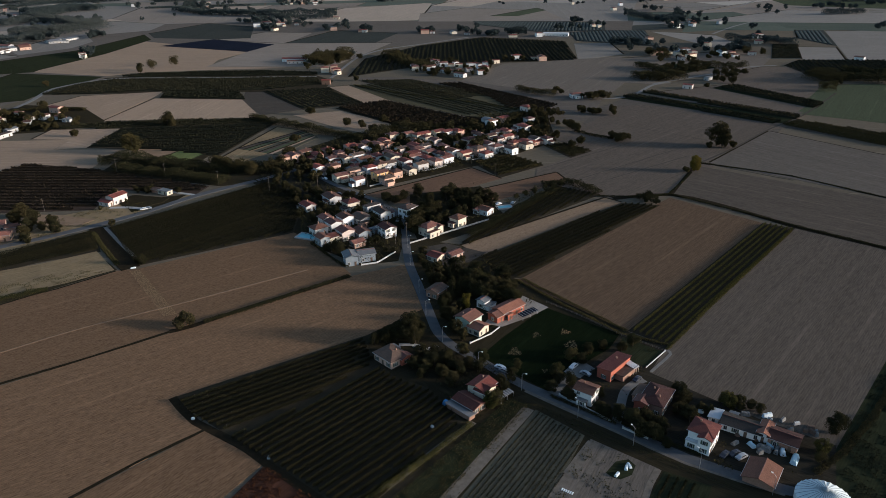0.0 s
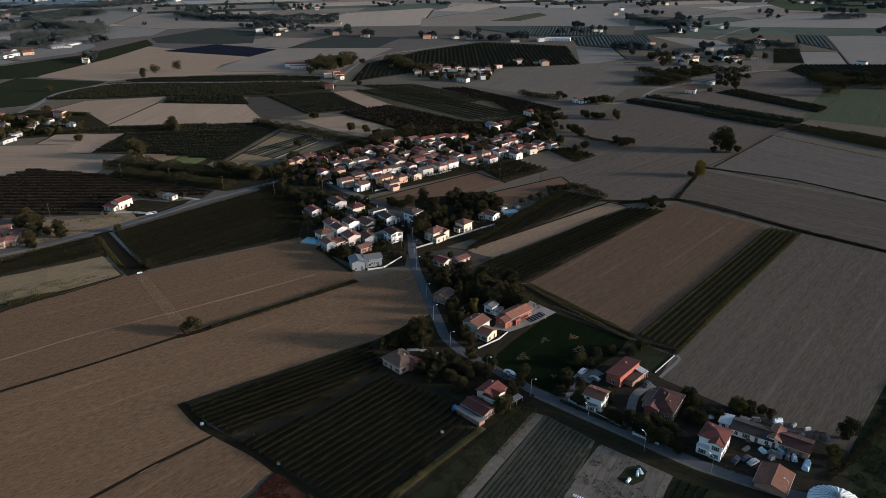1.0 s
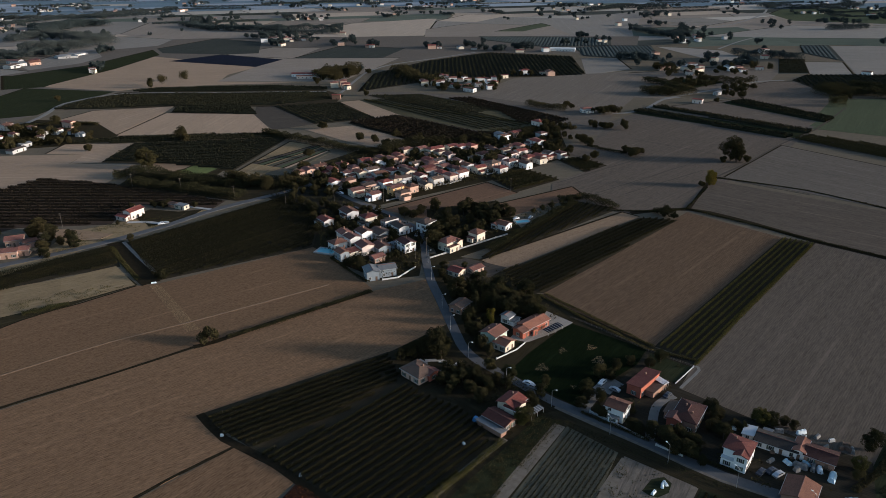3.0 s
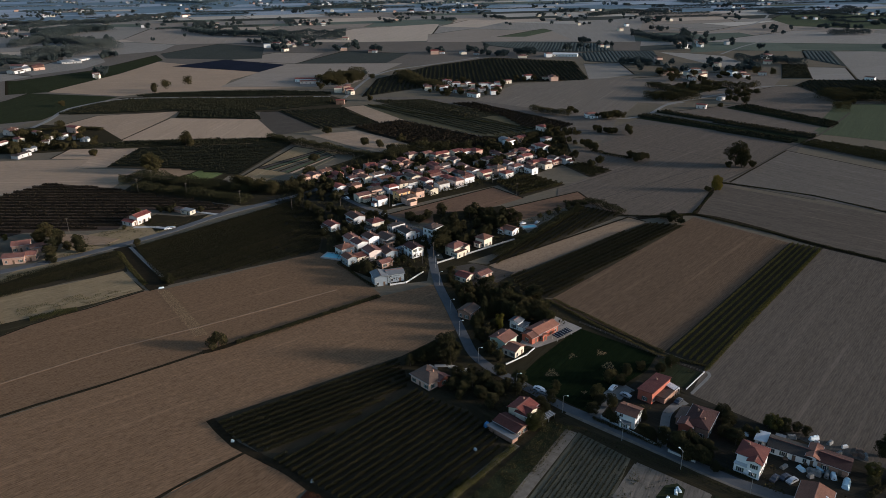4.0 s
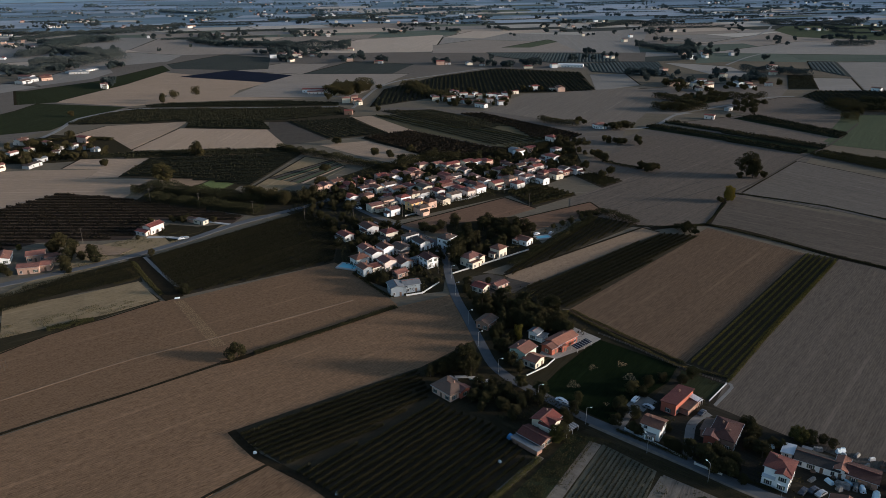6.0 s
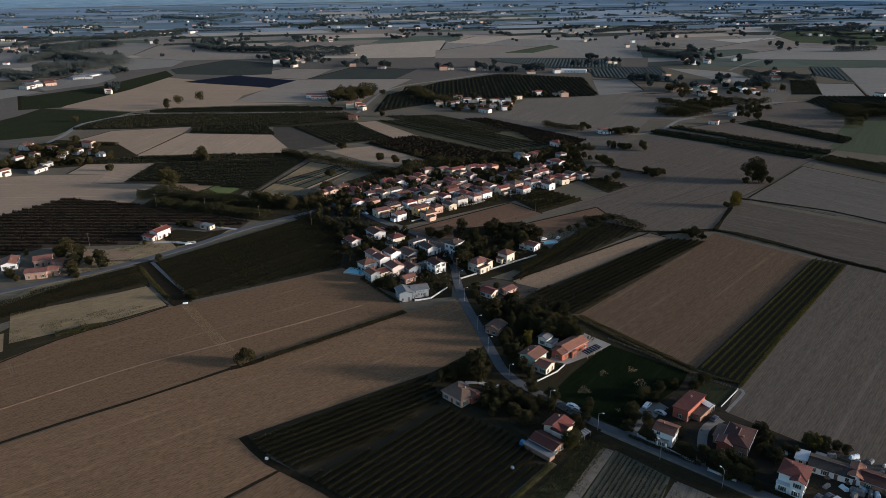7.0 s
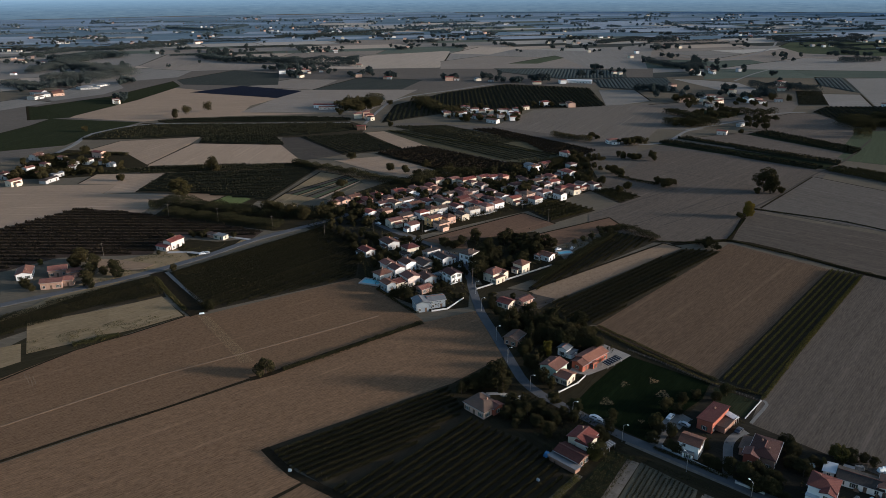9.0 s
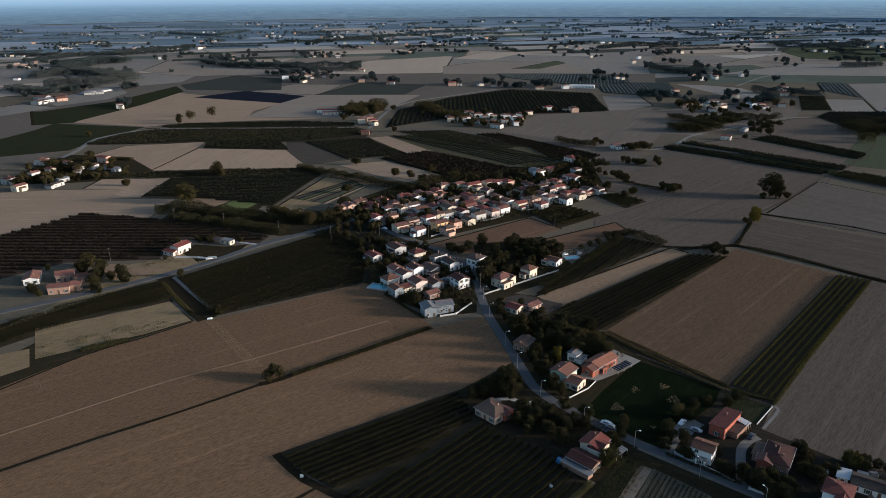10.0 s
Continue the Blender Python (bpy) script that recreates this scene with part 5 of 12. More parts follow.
field("haze_orchard", -3.8, 490.6, 1088.1, 527.3, 1085.7, 471.0, 949.6, 431.3, 951.9)
strip(3.2, 490.6, 1088.1, 527.3, 1085.7)
strip(2.6, 527.3, 1085.7, 471.0, 949.6)
field("haze_grey", -10.1, 515.4, 1056.7, 566.3, 1047.7, 518.8, 928.3, 468.1, 940.4)
strip(3.2, 515.4, 1056.7, 566.3, 1047.7)
strip(2.6, 566.3, 1047.7, 518.8, 928.3)
field("haze_orchard", -110.9, 556.5, 1148.0, 602.1, 1255.8, 644.6, 1244.5, 573.7, 1058.7)
strip(3.2, 556.5, 1148.0, 602.1, 1255.8)
strip(2.6, 602.1, 1255.8, 644.6, 1244.5)
field("haze_grey", -0.1, 643.5, 1236.7, 749.8, 1236.5, 669.8, 1018.7, 574.1, 911.7, 522.3, 928.1, 573.7, 1058.7)
strip(3.2, 643.5, 1236.7, 749.8, 1236.5)
strip(2.6, 749.8, 1236.5, 669.8, 1018.7)
field("orchard", 48.4, 425.6, 898.4, 463.1, 940.7, 564.6, 934.8, 610.1, 879.9, 550.8, 789.8, 423.2, 796.1)
strip(1.6, 425.6, 898.4, 463.1, 940.7)
strip(1.4, 463.1, 940.7, 564.6, 934.8)
field("clover", 57.5, 822.5, 1900.7, 914.9, 2045.9, 1207.7, 2051.1, 1344.6, 1951.4, 1086.8, 1568.2, 952.1, 1607.5, 792.5, 1707.7)
strip(3.2, 822.5, 1900.7, 914.9, 2045.9)
strip(2.6, 914.9, 2045.9, 1207.7, 2051.1)
field("haze_grey", 37.6, 481.8, 1399.5, 744.5, 1601.9, 904.2, 1524.2, 1012.0, 1457.0, 934.7, 1342.0, 795.2, 1335.1, 617.9, 1368.6)
strip(3.2, 481.8, 1399.5, 744.5, 1601.9)
strip(2.6, 744.5, 1601.9, 904.2, 1524.2)
field("haze_green", -7.7, 613.8, 1359.5, 795.2, 1335.1, 922.9, 1324.6, 838.4, 1198.9, 730.2, 1222.3, 598.9, 1280.7)
strip(3.2, 613.8, 1359.5, 795.2, 1335.1)
strip(2.6, 795.2, 1335.1, 922.9, 1324.6)
field("clover", -125.0, 411.8, 773.5, 473.7, 777.0, 545.9, 713.4, 437.0, 561.4, 375.1, 605.8, 319.9, 642.5)
strip(1.6, 411.8, 773.5, 473.7, 777.0)
strip(1.4, 473.7, 777.0, 545.9, 713.4)
field("grey", -31.6, 152.5, 677.9, 198.4, 729.0, 332.2, 646.6, 309.8, 620.9, 269.4, 563.8, 228.7, 565.2, 187.2, 579.5, 123.1, 611.3)
field("crop", 33.0, 180.1, 713.1, 204.1, 728.8, 313.8, 620.7, 292.6, 604.9)
strip(1.6, 180.1, 713.1, 204.1, 728.8)
strip(1.4, 204.1, 728.8, 313.8, 620.7)
field("dun", 23.2, 213.0, 739.9, 303.7, 778.7, 354.7, 681.9, 316.8, 635.9)
strip(1.6, 213.0, 739.9, 303.7, 778.7)
strip(1.4, 303.7, 778.7, 354.7, 681.9)
field("crop", 39.4, 287.9, 760.5, 309.8, 778.4, 361.6, 674.1, 349.2, 660.0)
strip(1.6, 287.9, 760.5, 309.8, 778.4)
strip(1.4, 309.8, 778.4, 361.6, 674.1)
field("dim", 46.9, 285.8, 595.1, 309.8, 620.9, 402.4, 513.1, 382.1, 484.8, 336.6, 539.1)
strip(1.6, 285.8, 595.1, 309.8, 620.9)
strip(1.4, 309.8, 620.9, 402.4, 513.1)
field("dun", 45.0, 59.8, 442.5, 105.9, 417.1, 144.7, 423.5, 264.2, 574.4, 294.0, 594.2, 199.6, 679.8, 164.6, 681.2, 133.3, 618.5, 82.8, 575.3, 110.3, 523.8, 66.3, 479.3)
ribbon("track", 0.8, PATH, 69.4, 480.9, 147.4, 545.7, label="dark furrow across the tilled field", category="track")
ribbon("track", 0.8, PATH, 149.3, 610.6, 210.7, 552.2, label="dark furrow across the tilled field", category="track")
ribbon("track", 0.8, PATH, 112.3, 455.6, 181.1, 508.5, label="dark furrow across the tilled field", category="track")
ribbon("track", 0.8, PATH, 91.6, 456.2, 174.9, 523.9, label="dark furrow across the tilled field", category="track")
ribbon("track", 0.8, PATH, 187.4, 489.7, 232.8, 450.0, label="dark furrow across the tilled field", category="track")
ribbon("track", 0.8, PATH, 260.5, 566.4, 311.0, 509.1, label="dark furrow across the tilled field", category="track")
field("grey", -53.0, 191.4, 491.8, 271.1, 579.7, 326.5, 506.2, 376.4, 433.7, 335.4, 379.4, 274.1, 414.8)
strip(1.6, 191.4, 491.8, 271.1, 579.7)
strip(1.4, 271.1, 579.7, 326.5, 506.2)
field("shaded", -39.3, 182.2, 482.5, 271.2, 409.7, 325.7, 366.6, 268.7, 291.2, 229.7, 337.4, 144.7, 423.5)
field("brown", 47.2, 35.0, 303.6, 141.4, 418.3, 181.2, 374.3, 76.1, 254.8)
field("shaded", -131.2, 195.7, 365.5, 228.5, 335.2, 273.0, 297.0, 201.2, 202.1, 145.6, 190.6, 125.0, 182.4, 107.0, 195.6, 82.9, 213.2, 76.9, 224.9, 89.3, 244.0)
field("alley", -131.5, 181.2, 374.3, 195.7, 365.5, 89.3, 244.0, 76.3, 255.7)
field("crop", -131.6, 124.3, 181.0, 168.8, 231.1, 208.0, 247.1, 148.6, 144.7, 111.3, 155.5)
field("orchard", 55.1, 10.3, 349.8, 74.6, 442.0, 99.4, 424.7, 11.3, 344.5)
strip(1.6, 10.3, 349.8, 74.6, 442.0)
strip(1.4, 74.6, 442.0, 99.4, 424.7)
field("straw", 38.3, 9.3, 346.8, 101.1, 419.4, 109.7, 410.9, 19.7, 333.4)
strip(1.6, 9.3, 346.8, 101.1, 419.4)
strip(1.4, 101.1, 419.4, 109.7, 410.9)
field("alley", 42.8, 19.0, 331.3, 109.3, 408.9, 131.4, 404.3, 38.0, 306.6, 25.7, 305.0)
field("clay", 38.4, -49.6, 428.7, 20.9, 484.6, 40.1, 459.6, -21.2, 410.2)
strip(1.6, -49.6, 428.7, 20.9, 484.6)
strip(1.4, 20.9, 484.6, 40.1, 459.6)
field("clay", 32.6, 13.3, 430.3, 79.1, 472.4, 83.8, 453.5, 27.3, 411.0)
strip(1.6, 13.3, 430.3, 79.1, 472.4)
strip(1.4, 79.1, 472.4, 83.8, 453.5)
field("orchard", 35.5, 22.5, 494.2, 51.7, 515.0, 72.2, 488.5, 39.1, 460.9)
strip(1.6, 22.5, 494.2, 51.7, 515.0)
strip(1.4, 51.7, 515.0, 72.2, 488.5)
field("orchard", 14.5, 79.6, 540.7, 96.6, 545.1, 113.8, 523.6, 94.5, 506.2)
strip(1.6, 79.6, 540.7, 96.6, 545.1)
strip(1.4, 96.6, 545.1, 113.8, 523.6)
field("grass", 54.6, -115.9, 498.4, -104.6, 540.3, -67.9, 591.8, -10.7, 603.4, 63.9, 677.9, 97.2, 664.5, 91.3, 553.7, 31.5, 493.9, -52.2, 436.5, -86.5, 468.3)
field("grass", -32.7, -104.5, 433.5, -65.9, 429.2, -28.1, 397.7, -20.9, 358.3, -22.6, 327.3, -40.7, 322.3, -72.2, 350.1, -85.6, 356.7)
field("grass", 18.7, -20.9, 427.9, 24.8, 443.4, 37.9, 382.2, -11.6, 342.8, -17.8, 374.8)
field("orchard", 47.9, -86.3, 422.2, -117.0, 456.8, -190.4, 375.5, -154.8, 323.4, -82.8, 366.3)
field("orchard", 39.9, -272.2, 296.1, -232.7, 342.5, -197.0, 372.3, -179.6, 342.1, -206.1, 328.5, -218.9, 318.2, -255.8, 274.3)
field("grass", 31.0, -243.7, 254.9, -218.9, 318.2, -181.4, 340.6, -161.7, 319.6, -199.3, 283.6, -227.6, 233.6)
field("dry", 30.3, -235.4, 311.4, -203.5, 327.7, -182.0, 342.6, -162.9, 319.3, -180.2, 304.8, -218.8, 281.0)
field("dry", 35.2, -203.2, 327.6, -182.0, 342.6, -162.9, 319.3, -180.2, 304.8, -193.3, 306.1)
field("dry", 27.0, -262.3, 251.5, -236.8, 285.4, -226.6, 290.6, -217.4, 274.0, -225.3, 265.9, -250.3, 235.3)
field("dry", 60.5, -253.6, 307.6, -231.9, 363.2, -229.8, 393.4, -204.3, 412.0, -175.8, 424.6, -160.2, 431.7, -176.4, 402.4, -200.9, 377.5)
field("grass", 16.1, -201.1, 421.1, -163.9, 431.8, -168.5, 414.1, -187.0, 400.8)
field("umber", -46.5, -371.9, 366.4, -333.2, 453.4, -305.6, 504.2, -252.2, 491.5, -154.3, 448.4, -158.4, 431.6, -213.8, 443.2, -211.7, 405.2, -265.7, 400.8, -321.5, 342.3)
field("pale", 1.6, -511.8, 483.2, -443.0, 554.7, -360.9, 569.1, -304.0, 570.7, -303.6, 541.9, -249.9, 540.2, -251.6, 490.1, -303.5, 504.1, -312.7, 483.9, -375.7, 411.4)
field("pale", -25.1, -337.9, 573.6, -337.6, 605.4, -277.3, 607.1, -279.0, 546.0, -302.7, 541.9, -304.0, 570.7)
strip(1.6, -337.9, 573.6, -337.6, 605.4)
strip(1.4, -337.6, 605.4, -277.3, 607.1)
field("orchard", -8.7, -279.0, 546.0, -277.3, 607.1, -146.5, 624.7, -168.5, 517.4, -238.7, 539.8)
strip(1.6, -279.0, 546.0, -277.3, 607.1)
strip(1.4, -277.3, 607.1, -146.5, 624.7)
field("pale", -8.1, -238.4, 548.0, -208.4, 543.7, -209.8, 514.3, -232.5, 524.0)
strip(1.6, -238.4, 548.0, -208.4, 543.7)
strip(1.4, -208.4, 543.7, -209.8, 514.3)
field("grass", 70.0, -209.8, 514.3, -199.8, 541.8, -174.3, 533.0, -177.7, 506.0)
field("dry", 72.4, -166.4, 510.0, -143.1, 608.2, -101.4, 585.4, -117.5, 550.6, -146.3, 505.0)
strip(1.6, -166.4, 510.0, -143.1, 608.2)
strip(1.4, -143.1, 608.2, -101.4, 585.4)
field("straw", 11.6, -239.2, 541.4, -218.5, 545.7, -202.8, 535.5, -209.2, 512.7)
strip(1.6, -239.2, 541.4, -218.5, 545.7)
strip(1.4, -218.5, 545.7, -202.8, 535.5)
field("meadow", 71.1, -209.4, 517.2, -202.1, 538.7, -181.6, 525.4, -189.1, 504.9)
strip(1.6, -209.4, 517.2, -202.1, 538.7)
strip(1.4, -202.1, 538.7, -181.6, 525.4)
field("dim", 53.7, -159.9, 539.0, -118.0, 596.0, -115.5, 592.2, -154.3, 536.2)
strip(1.6, -159.9, 539.0, -118.0, 596.0)
strip(1.4, -118.0, 596.0, -115.5, 592.2)
field("clover", 55.3, -154.3, 536.2, -115.5, 592.2, -113.0, 588.3, -148.7, 533.3)
strip(1.6, -154.3, 536.2, -115.5, 592.2)
strip(1.4, -115.5, 592.2, -113.0, 588.3)
field("dry", 57.0, -148.7, 533.3, -113.0, 588.3, -111.6, 586.4, -145.8, 531.8)
strip(1.6, -148.7, 533.3, -113.0, 588.3)
strip(1.4, -113.0, 588.3, -111.6, 586.4)
field("tilth", 58.0, -145.8, 531.8, -111.6, 586.4, -109.3, 582.7, -140.7, 529.3)
field("dim", 59.6, -140.7, 529.3, -109.3, 582.7, -107.7, 580.3, -137.0, 527.5)
strip(1.6, -140.7, 529.3, -109.3, 582.7)
strip(1.4, -109.3, 582.7, -107.7, 580.3)
field("clover", 61.0, -137.0, 527.5, -107.7, 580.3, -105.5, 576.9, -132.0, 524.9)
field("pale", 63.0, -132.0, 524.9, -105.5, 576.9, -103.9, 574.5, -128.4, 523.1)
strip(1.6, -132.0, 524.9, -105.5, 576.9)
strip(1.4, -105.5, 576.9, -103.9, 574.5)
field("tilth", 64.5, -128.4, 523.1, -103.9, 574.5, -101.6, 571.1, -123.5, 520.6)
field("grass", -8.8, -241.0, 475.3, -238.1, 516.6, -126.7, 491.8, -105.1, 484.4, -115.6, 459.2, -146.8, 448.2, -221.1, 474.7)
field("grass", -37.9, -45.2, 270.4, -5.0, 280.0, 35.0, 303.6, 76.1, 254.8, 88.7, 243.6, 76.9, 224.9, 82.9, 213.2, 107.0, 195.6, 125.0, 182.4, 105.0, 143.2, -35.0, 144.8)
field("stubble", 36.6, -232.5, 240.1, -199.6, 284.2, -181.8, 299.5, -161.7, 318.3, -152.6, 320.0, -82.8, 366.3, -72.2, 355.6, -44.6, 312.0, -111.5, 260.5, -198.8, 195.5)
field("stubble", 37.2, -197.6, 193.9, -111.0, 259.0, -45.4, 309.5, -19.3, 322.5, -9.2, 275.9, -31.5, 254.0, -97.0, 211.5, -80.2, 193.8, -110.4, 161.6, -130.7, 136.5, -175.3, 137.0)
field("stubble", -127.9, -79.8, 192.6, -56.3, 176.8, -75.0, 145.3, -124.7, 145.9)
field("red", -123.9, -55.8, 176.0, -37.6, 160.9, -22.7, 144.7, -70.3, 145.2)
field("alley", 46.9, -97.0, 211.5, -33.7, 252.7, -25.7, 234.3, -18.1, 223.4, -4.3, 215.3, 2.6, 203.4, 6.3, 196.2, -21.7, 149.7, -30.4, 156.2)
field("crop", -127.9, 22.7, 209.4, 30.2, 205.3, -4.5, 153.7, -20.5, 153.9, 12.0, 194.9)
field("tilth", -123.3, 31.5, 202.7, 45.8, 188.5, 28.6, 156.5, 1.9, 156.9)
field("grey", -119.7, 47.4, 186.8, 65.8, 172.1, 56.8, 156.2, 30.2, 156.5)
field("crop", -125.2, 66.8, 171.3, 79.1, 164.6, 70.7, 149.6, 56.8, 156.2)
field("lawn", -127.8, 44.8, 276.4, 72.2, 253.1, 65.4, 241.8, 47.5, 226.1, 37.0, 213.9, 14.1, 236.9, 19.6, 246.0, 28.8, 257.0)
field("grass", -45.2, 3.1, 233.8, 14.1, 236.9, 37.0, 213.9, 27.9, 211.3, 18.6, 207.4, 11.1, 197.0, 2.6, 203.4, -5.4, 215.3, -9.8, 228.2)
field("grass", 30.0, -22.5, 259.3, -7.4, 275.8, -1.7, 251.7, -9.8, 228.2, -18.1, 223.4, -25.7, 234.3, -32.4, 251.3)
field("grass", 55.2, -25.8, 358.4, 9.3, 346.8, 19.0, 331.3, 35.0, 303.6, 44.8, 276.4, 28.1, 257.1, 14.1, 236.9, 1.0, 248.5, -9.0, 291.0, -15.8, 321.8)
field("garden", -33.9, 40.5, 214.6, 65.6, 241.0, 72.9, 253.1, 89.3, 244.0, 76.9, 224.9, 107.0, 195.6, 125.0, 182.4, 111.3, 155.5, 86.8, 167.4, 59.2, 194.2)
ribbon("road", 4.4, ASPHALT, 139.5, 144.8, 123.1, 153.7, 100.1, 162.9, 75.5, 177.1, 58.6, 191.8, 42.3, 206.4, 29.5, 216.9, 21.0, 225.8, 14.0, 233.7, 3.3, 245.4, -2.2, 255.3, -4.6, 264.7, -8.3, 282.7, -12.5, 302.7, -16.7, 321.8, -19.9, 350.5, -21.7, 374.9, -28.0, 396.8, -51.3, 427.7, -67.8, 443.7, -86.5, 468.3, -98.5, 488.2, label="worn grey asphalt village road", category="road", crown=0.06)
ribbon("road", 5.2, ASPHALT, -294.9, 308.4, -236.5, 349.3, -218.9, 362.1, -200.9, 377.5, -177.8, 401.5, -156.2, 430.5, -118.9, 465.5, -98.5, 488.2, -92.3, 504.8, -71.4, 539.2, label="grey asphalt country road along the fields", category="road", crown=0.06)
ribbon("track", 2.4, DIRT, 9.8, 196.1, -4.9, 179.8, -24.0, 157.2, -29.5, 149.8, label="pale gravel farm track beside the vineyard", category="track")
ribbon("track", 4.2, DIRT, 29.2, 203.4, 14.9, 181.9, 0.3, 160.0, -4.5, 153.3, label="pale wide gravel strip between crops", category="track")
ribbon("track", 3.6, DIRT, 47.9, 185.1, 36.1, 168.0, 29.2, 155.4, label="pale worn track on bare earth", category="track")
ribbon("ditch", 3.0, EARTH, -114.3, 258.2, -106.3, 262.7, -88.5, 277.3, -66.6, 293.8, -44.9, 310.1, label="dark overgrown field ditch", category="ditch")
ribbon("ditch", 1.3, EARTH, -198.3, 194.8, -164.0, 221.3, -140.3, 237.8, -114.3, 258.2, label="dark overgrown field ditch", category="ditch")
ribbon("ditch", 1.2, EARTH, -230.7, 237.7, -199.3, 283.6, -181.5, 299.0, -161.7, 318.3, label="dark field boundary furrow", category="ditch")
ribbon("ditch", 9.0, EARTH, -196.2, 375.7, -181.3, 354.1, -164.5, 331.8, -155.2, 320.7, label="deep dark drainage ditch", category="ditch")
ribbon("ditch", 1.2, EARTH, -80.0, 193.2, -95.4, 178.6, -109.9, 162.3, -121.0, 150.9, label="dark field boundary furrow", category="ditch")
ribbon("ditch", 3.0, EARTH, -97.0, 211.5, -84.5, 197.5, -67.3, 186.4, -56.0, 176.7, -37.6, 161.4, -23.1, 148.7, label="dark grassy headland of the vineyard", category="ditch")
ribbon("ditch", 4.5, EARTH, 105.9, 417.1, 144.0, 423.5, 173.9, 397.4, 195.1, 369.7, 229.7, 337.4, 270.8, 294.1, label="dark overgrown ditch between fields", category="ditch")
ribbon("ditch", 2.2, EARTH, 144.0, 423.5, 174.2, 476.1, 184.5, 489.2, 235.4, 458.9, 274.1, 414.8, 330.8, 373.3, label="dark field ditch", category="ditch")
ribbon("track", 1.8, PATH, 185.4, 492.0, 223.9, 529.5, 272.7, 583.4, 323.9, 632.6, 403.9, 730.0, label="earthen track across the fields", category="track")
ribbon("track", 0.7, TAN, -212.2, 213.2, -176.3, 242.9, -151.6, 262.6, -122.1, 280.6, -66.7, 317.6, label="faint pale wheel track in the stubble", category="track")
cover("straw_litter", "straw", 0.17, 15.0, 0.01, 0.05, "paler straw litter trodden across the stubble", -155.2, 318.1, -149.9, 318.7, -116.5, 273.7, -121.5, 271.3, clumps=-0.5, flat=True)
ribbon("road", 4.0, LANE, 159.8, 711.3, 191.3, 723.7, 230.9, 782.2, 253.2, 794.3, label="pale country lane", category="road")
ribbon("road", 4.0, LANE, 232.8, 788.7, 280.6, 820.5, 341.6, 862.2, 381.0, 892.4, 415.4, 899.0, label="pale country lane", category="road")
ribbon("road", 4.0, LANE, -129.0, 841.2, -120.3, 942.0, -111.4, 1003.6, -84.4, 1066.5, -27.4, 1122.7, 45.3, 1198.3, label="pale curving country lane", category="road")
ribbon("road", 4.0, LANE, 447.0, 1213.0, 526.2, 1321.0, 622.0, 1427.8, label="pale country lane", category="road")
ribbon("road", 5.6, LANE, 512.5, 1525.6, 641.9, 1652.1, 787.9, 1869.0, 879.8, 2050.3, 927.3, 2178.7, label="pale winding country road", category="road")
ribbon("road", 3.0, DIRT, 71.7, 909.4, 151.3, 940.2, 242.2, 982.5, 277.7, 1000.6, label="pale field road", category="road")
planted("vineyard", 34.7, 2.9, 1.8, 0.8, "vine", "dark vineyard of trained vines in straight rows", True, -94.8, 210.5, -33.5, 251.3, -26.5, 233.9, -45.7, 211.8, -72.3, 192.5, -85.1, 199.3)
planted("vineyard", 46.9, 2.9, 1.8, 0.8, "vine", "dark vineyard of trained vines in straight rows", True, -70.2, 189.0, -43.3, 209.7, -25.8, 230.4, -18.0, 221.9, -4.9, 213.9, 2.2, 202.1, 5.0, 196.2, -22.3, 156.1, -27.9, 156.1, -50.1, 174.1)
planted("orchard", -131.5, 2.8, 1.7, 1.3, "gold", "vineyard strip with pale wires between brown fields", False, 181.1, 372.6, 194.0, 363.9, 89.1, 244.8, 77.4, 256.2)
planted("orchard", 42.8, 3.0, 1.9, 2.0, "vine", "dark vineyard strip in long rows", False, 19.5, 329.9, 108.8, 406.9, 130.1, 403.3, 38.2, 307.8, 26.4, 306.2)
planted("orchard", 47.9, 3.2, 1.9, 2.1, "vine", "broad dark vineyard beside the road", False, -86.6, 420.1, -116.4, 454.4, -188.4, 374.6, -154.5, 324.7, -83.6, 367.1)
planted("orchard", 39.9, 3.2, 1.9, 2.1, "vine", "dark vineyard strip along the road", False, -271.3, 294.9, -231.4, 340.3, -196.8, 369.8, -181.2, 343.6, -206.8, 329.9, -219.6, 319.5, -257.7, 276.8)
planted("orchard", -1.6, 6.0, 1.8, 2.2, "russet", "dark orchard of trained fruit trees in rows", False, -371.9, 366.4, -333.2, 453.4, -304.0, 501.3, -251.0, 488.7, -155.9, 447.3, -159.1, 433.8, -214.3, 444.3, -212.6, 407.2, -266.8, 402.8, -324.4, 346.0)
planted("orchard", -4.4, 4.6, 2.6, 2.9, "dark", "dark orchard of trained fruit trees in rows", False, -277.6, 546.0, -274.7, 603.1, -148.2, 620.6, -169.4, 520.5, -240.0, 543.1)
planted("orchard", 35.5, 5.0, 2.6, 3.0, "dark", "small dark orchard at the village edge", False, 23.3, 494.1, 51.4, 512.0, 71.4, 488.5, 39.3, 463.4)
planted("orchard", 14.5, 5.0, 2.6, 3.0, "dark", "small dark orchard at the village edge", False, 80.3, 539.1, 96.4, 543.4, 112.9, 523.7, 94.8, 507.7)
planted("orchard", -90.3, 6.5, 3.0, 5.0, "dark", "broad dark orchard in long rows", False, -106.9, 851.1, -100.2, 973.3, -27.0, 1098.0, 64.6, 1182.7, 189.4, 1133.6, 177.9, 957.2, -10.0, 940.3)
planted("orchard", -56.8, 5.0, 1.3, 3.9, "dark", "dark orchard of trained fruit trees in rows", False, -188.4, 764.2, -123.4, 779.8, -78.1, 700.3, -133.8, 679.9)
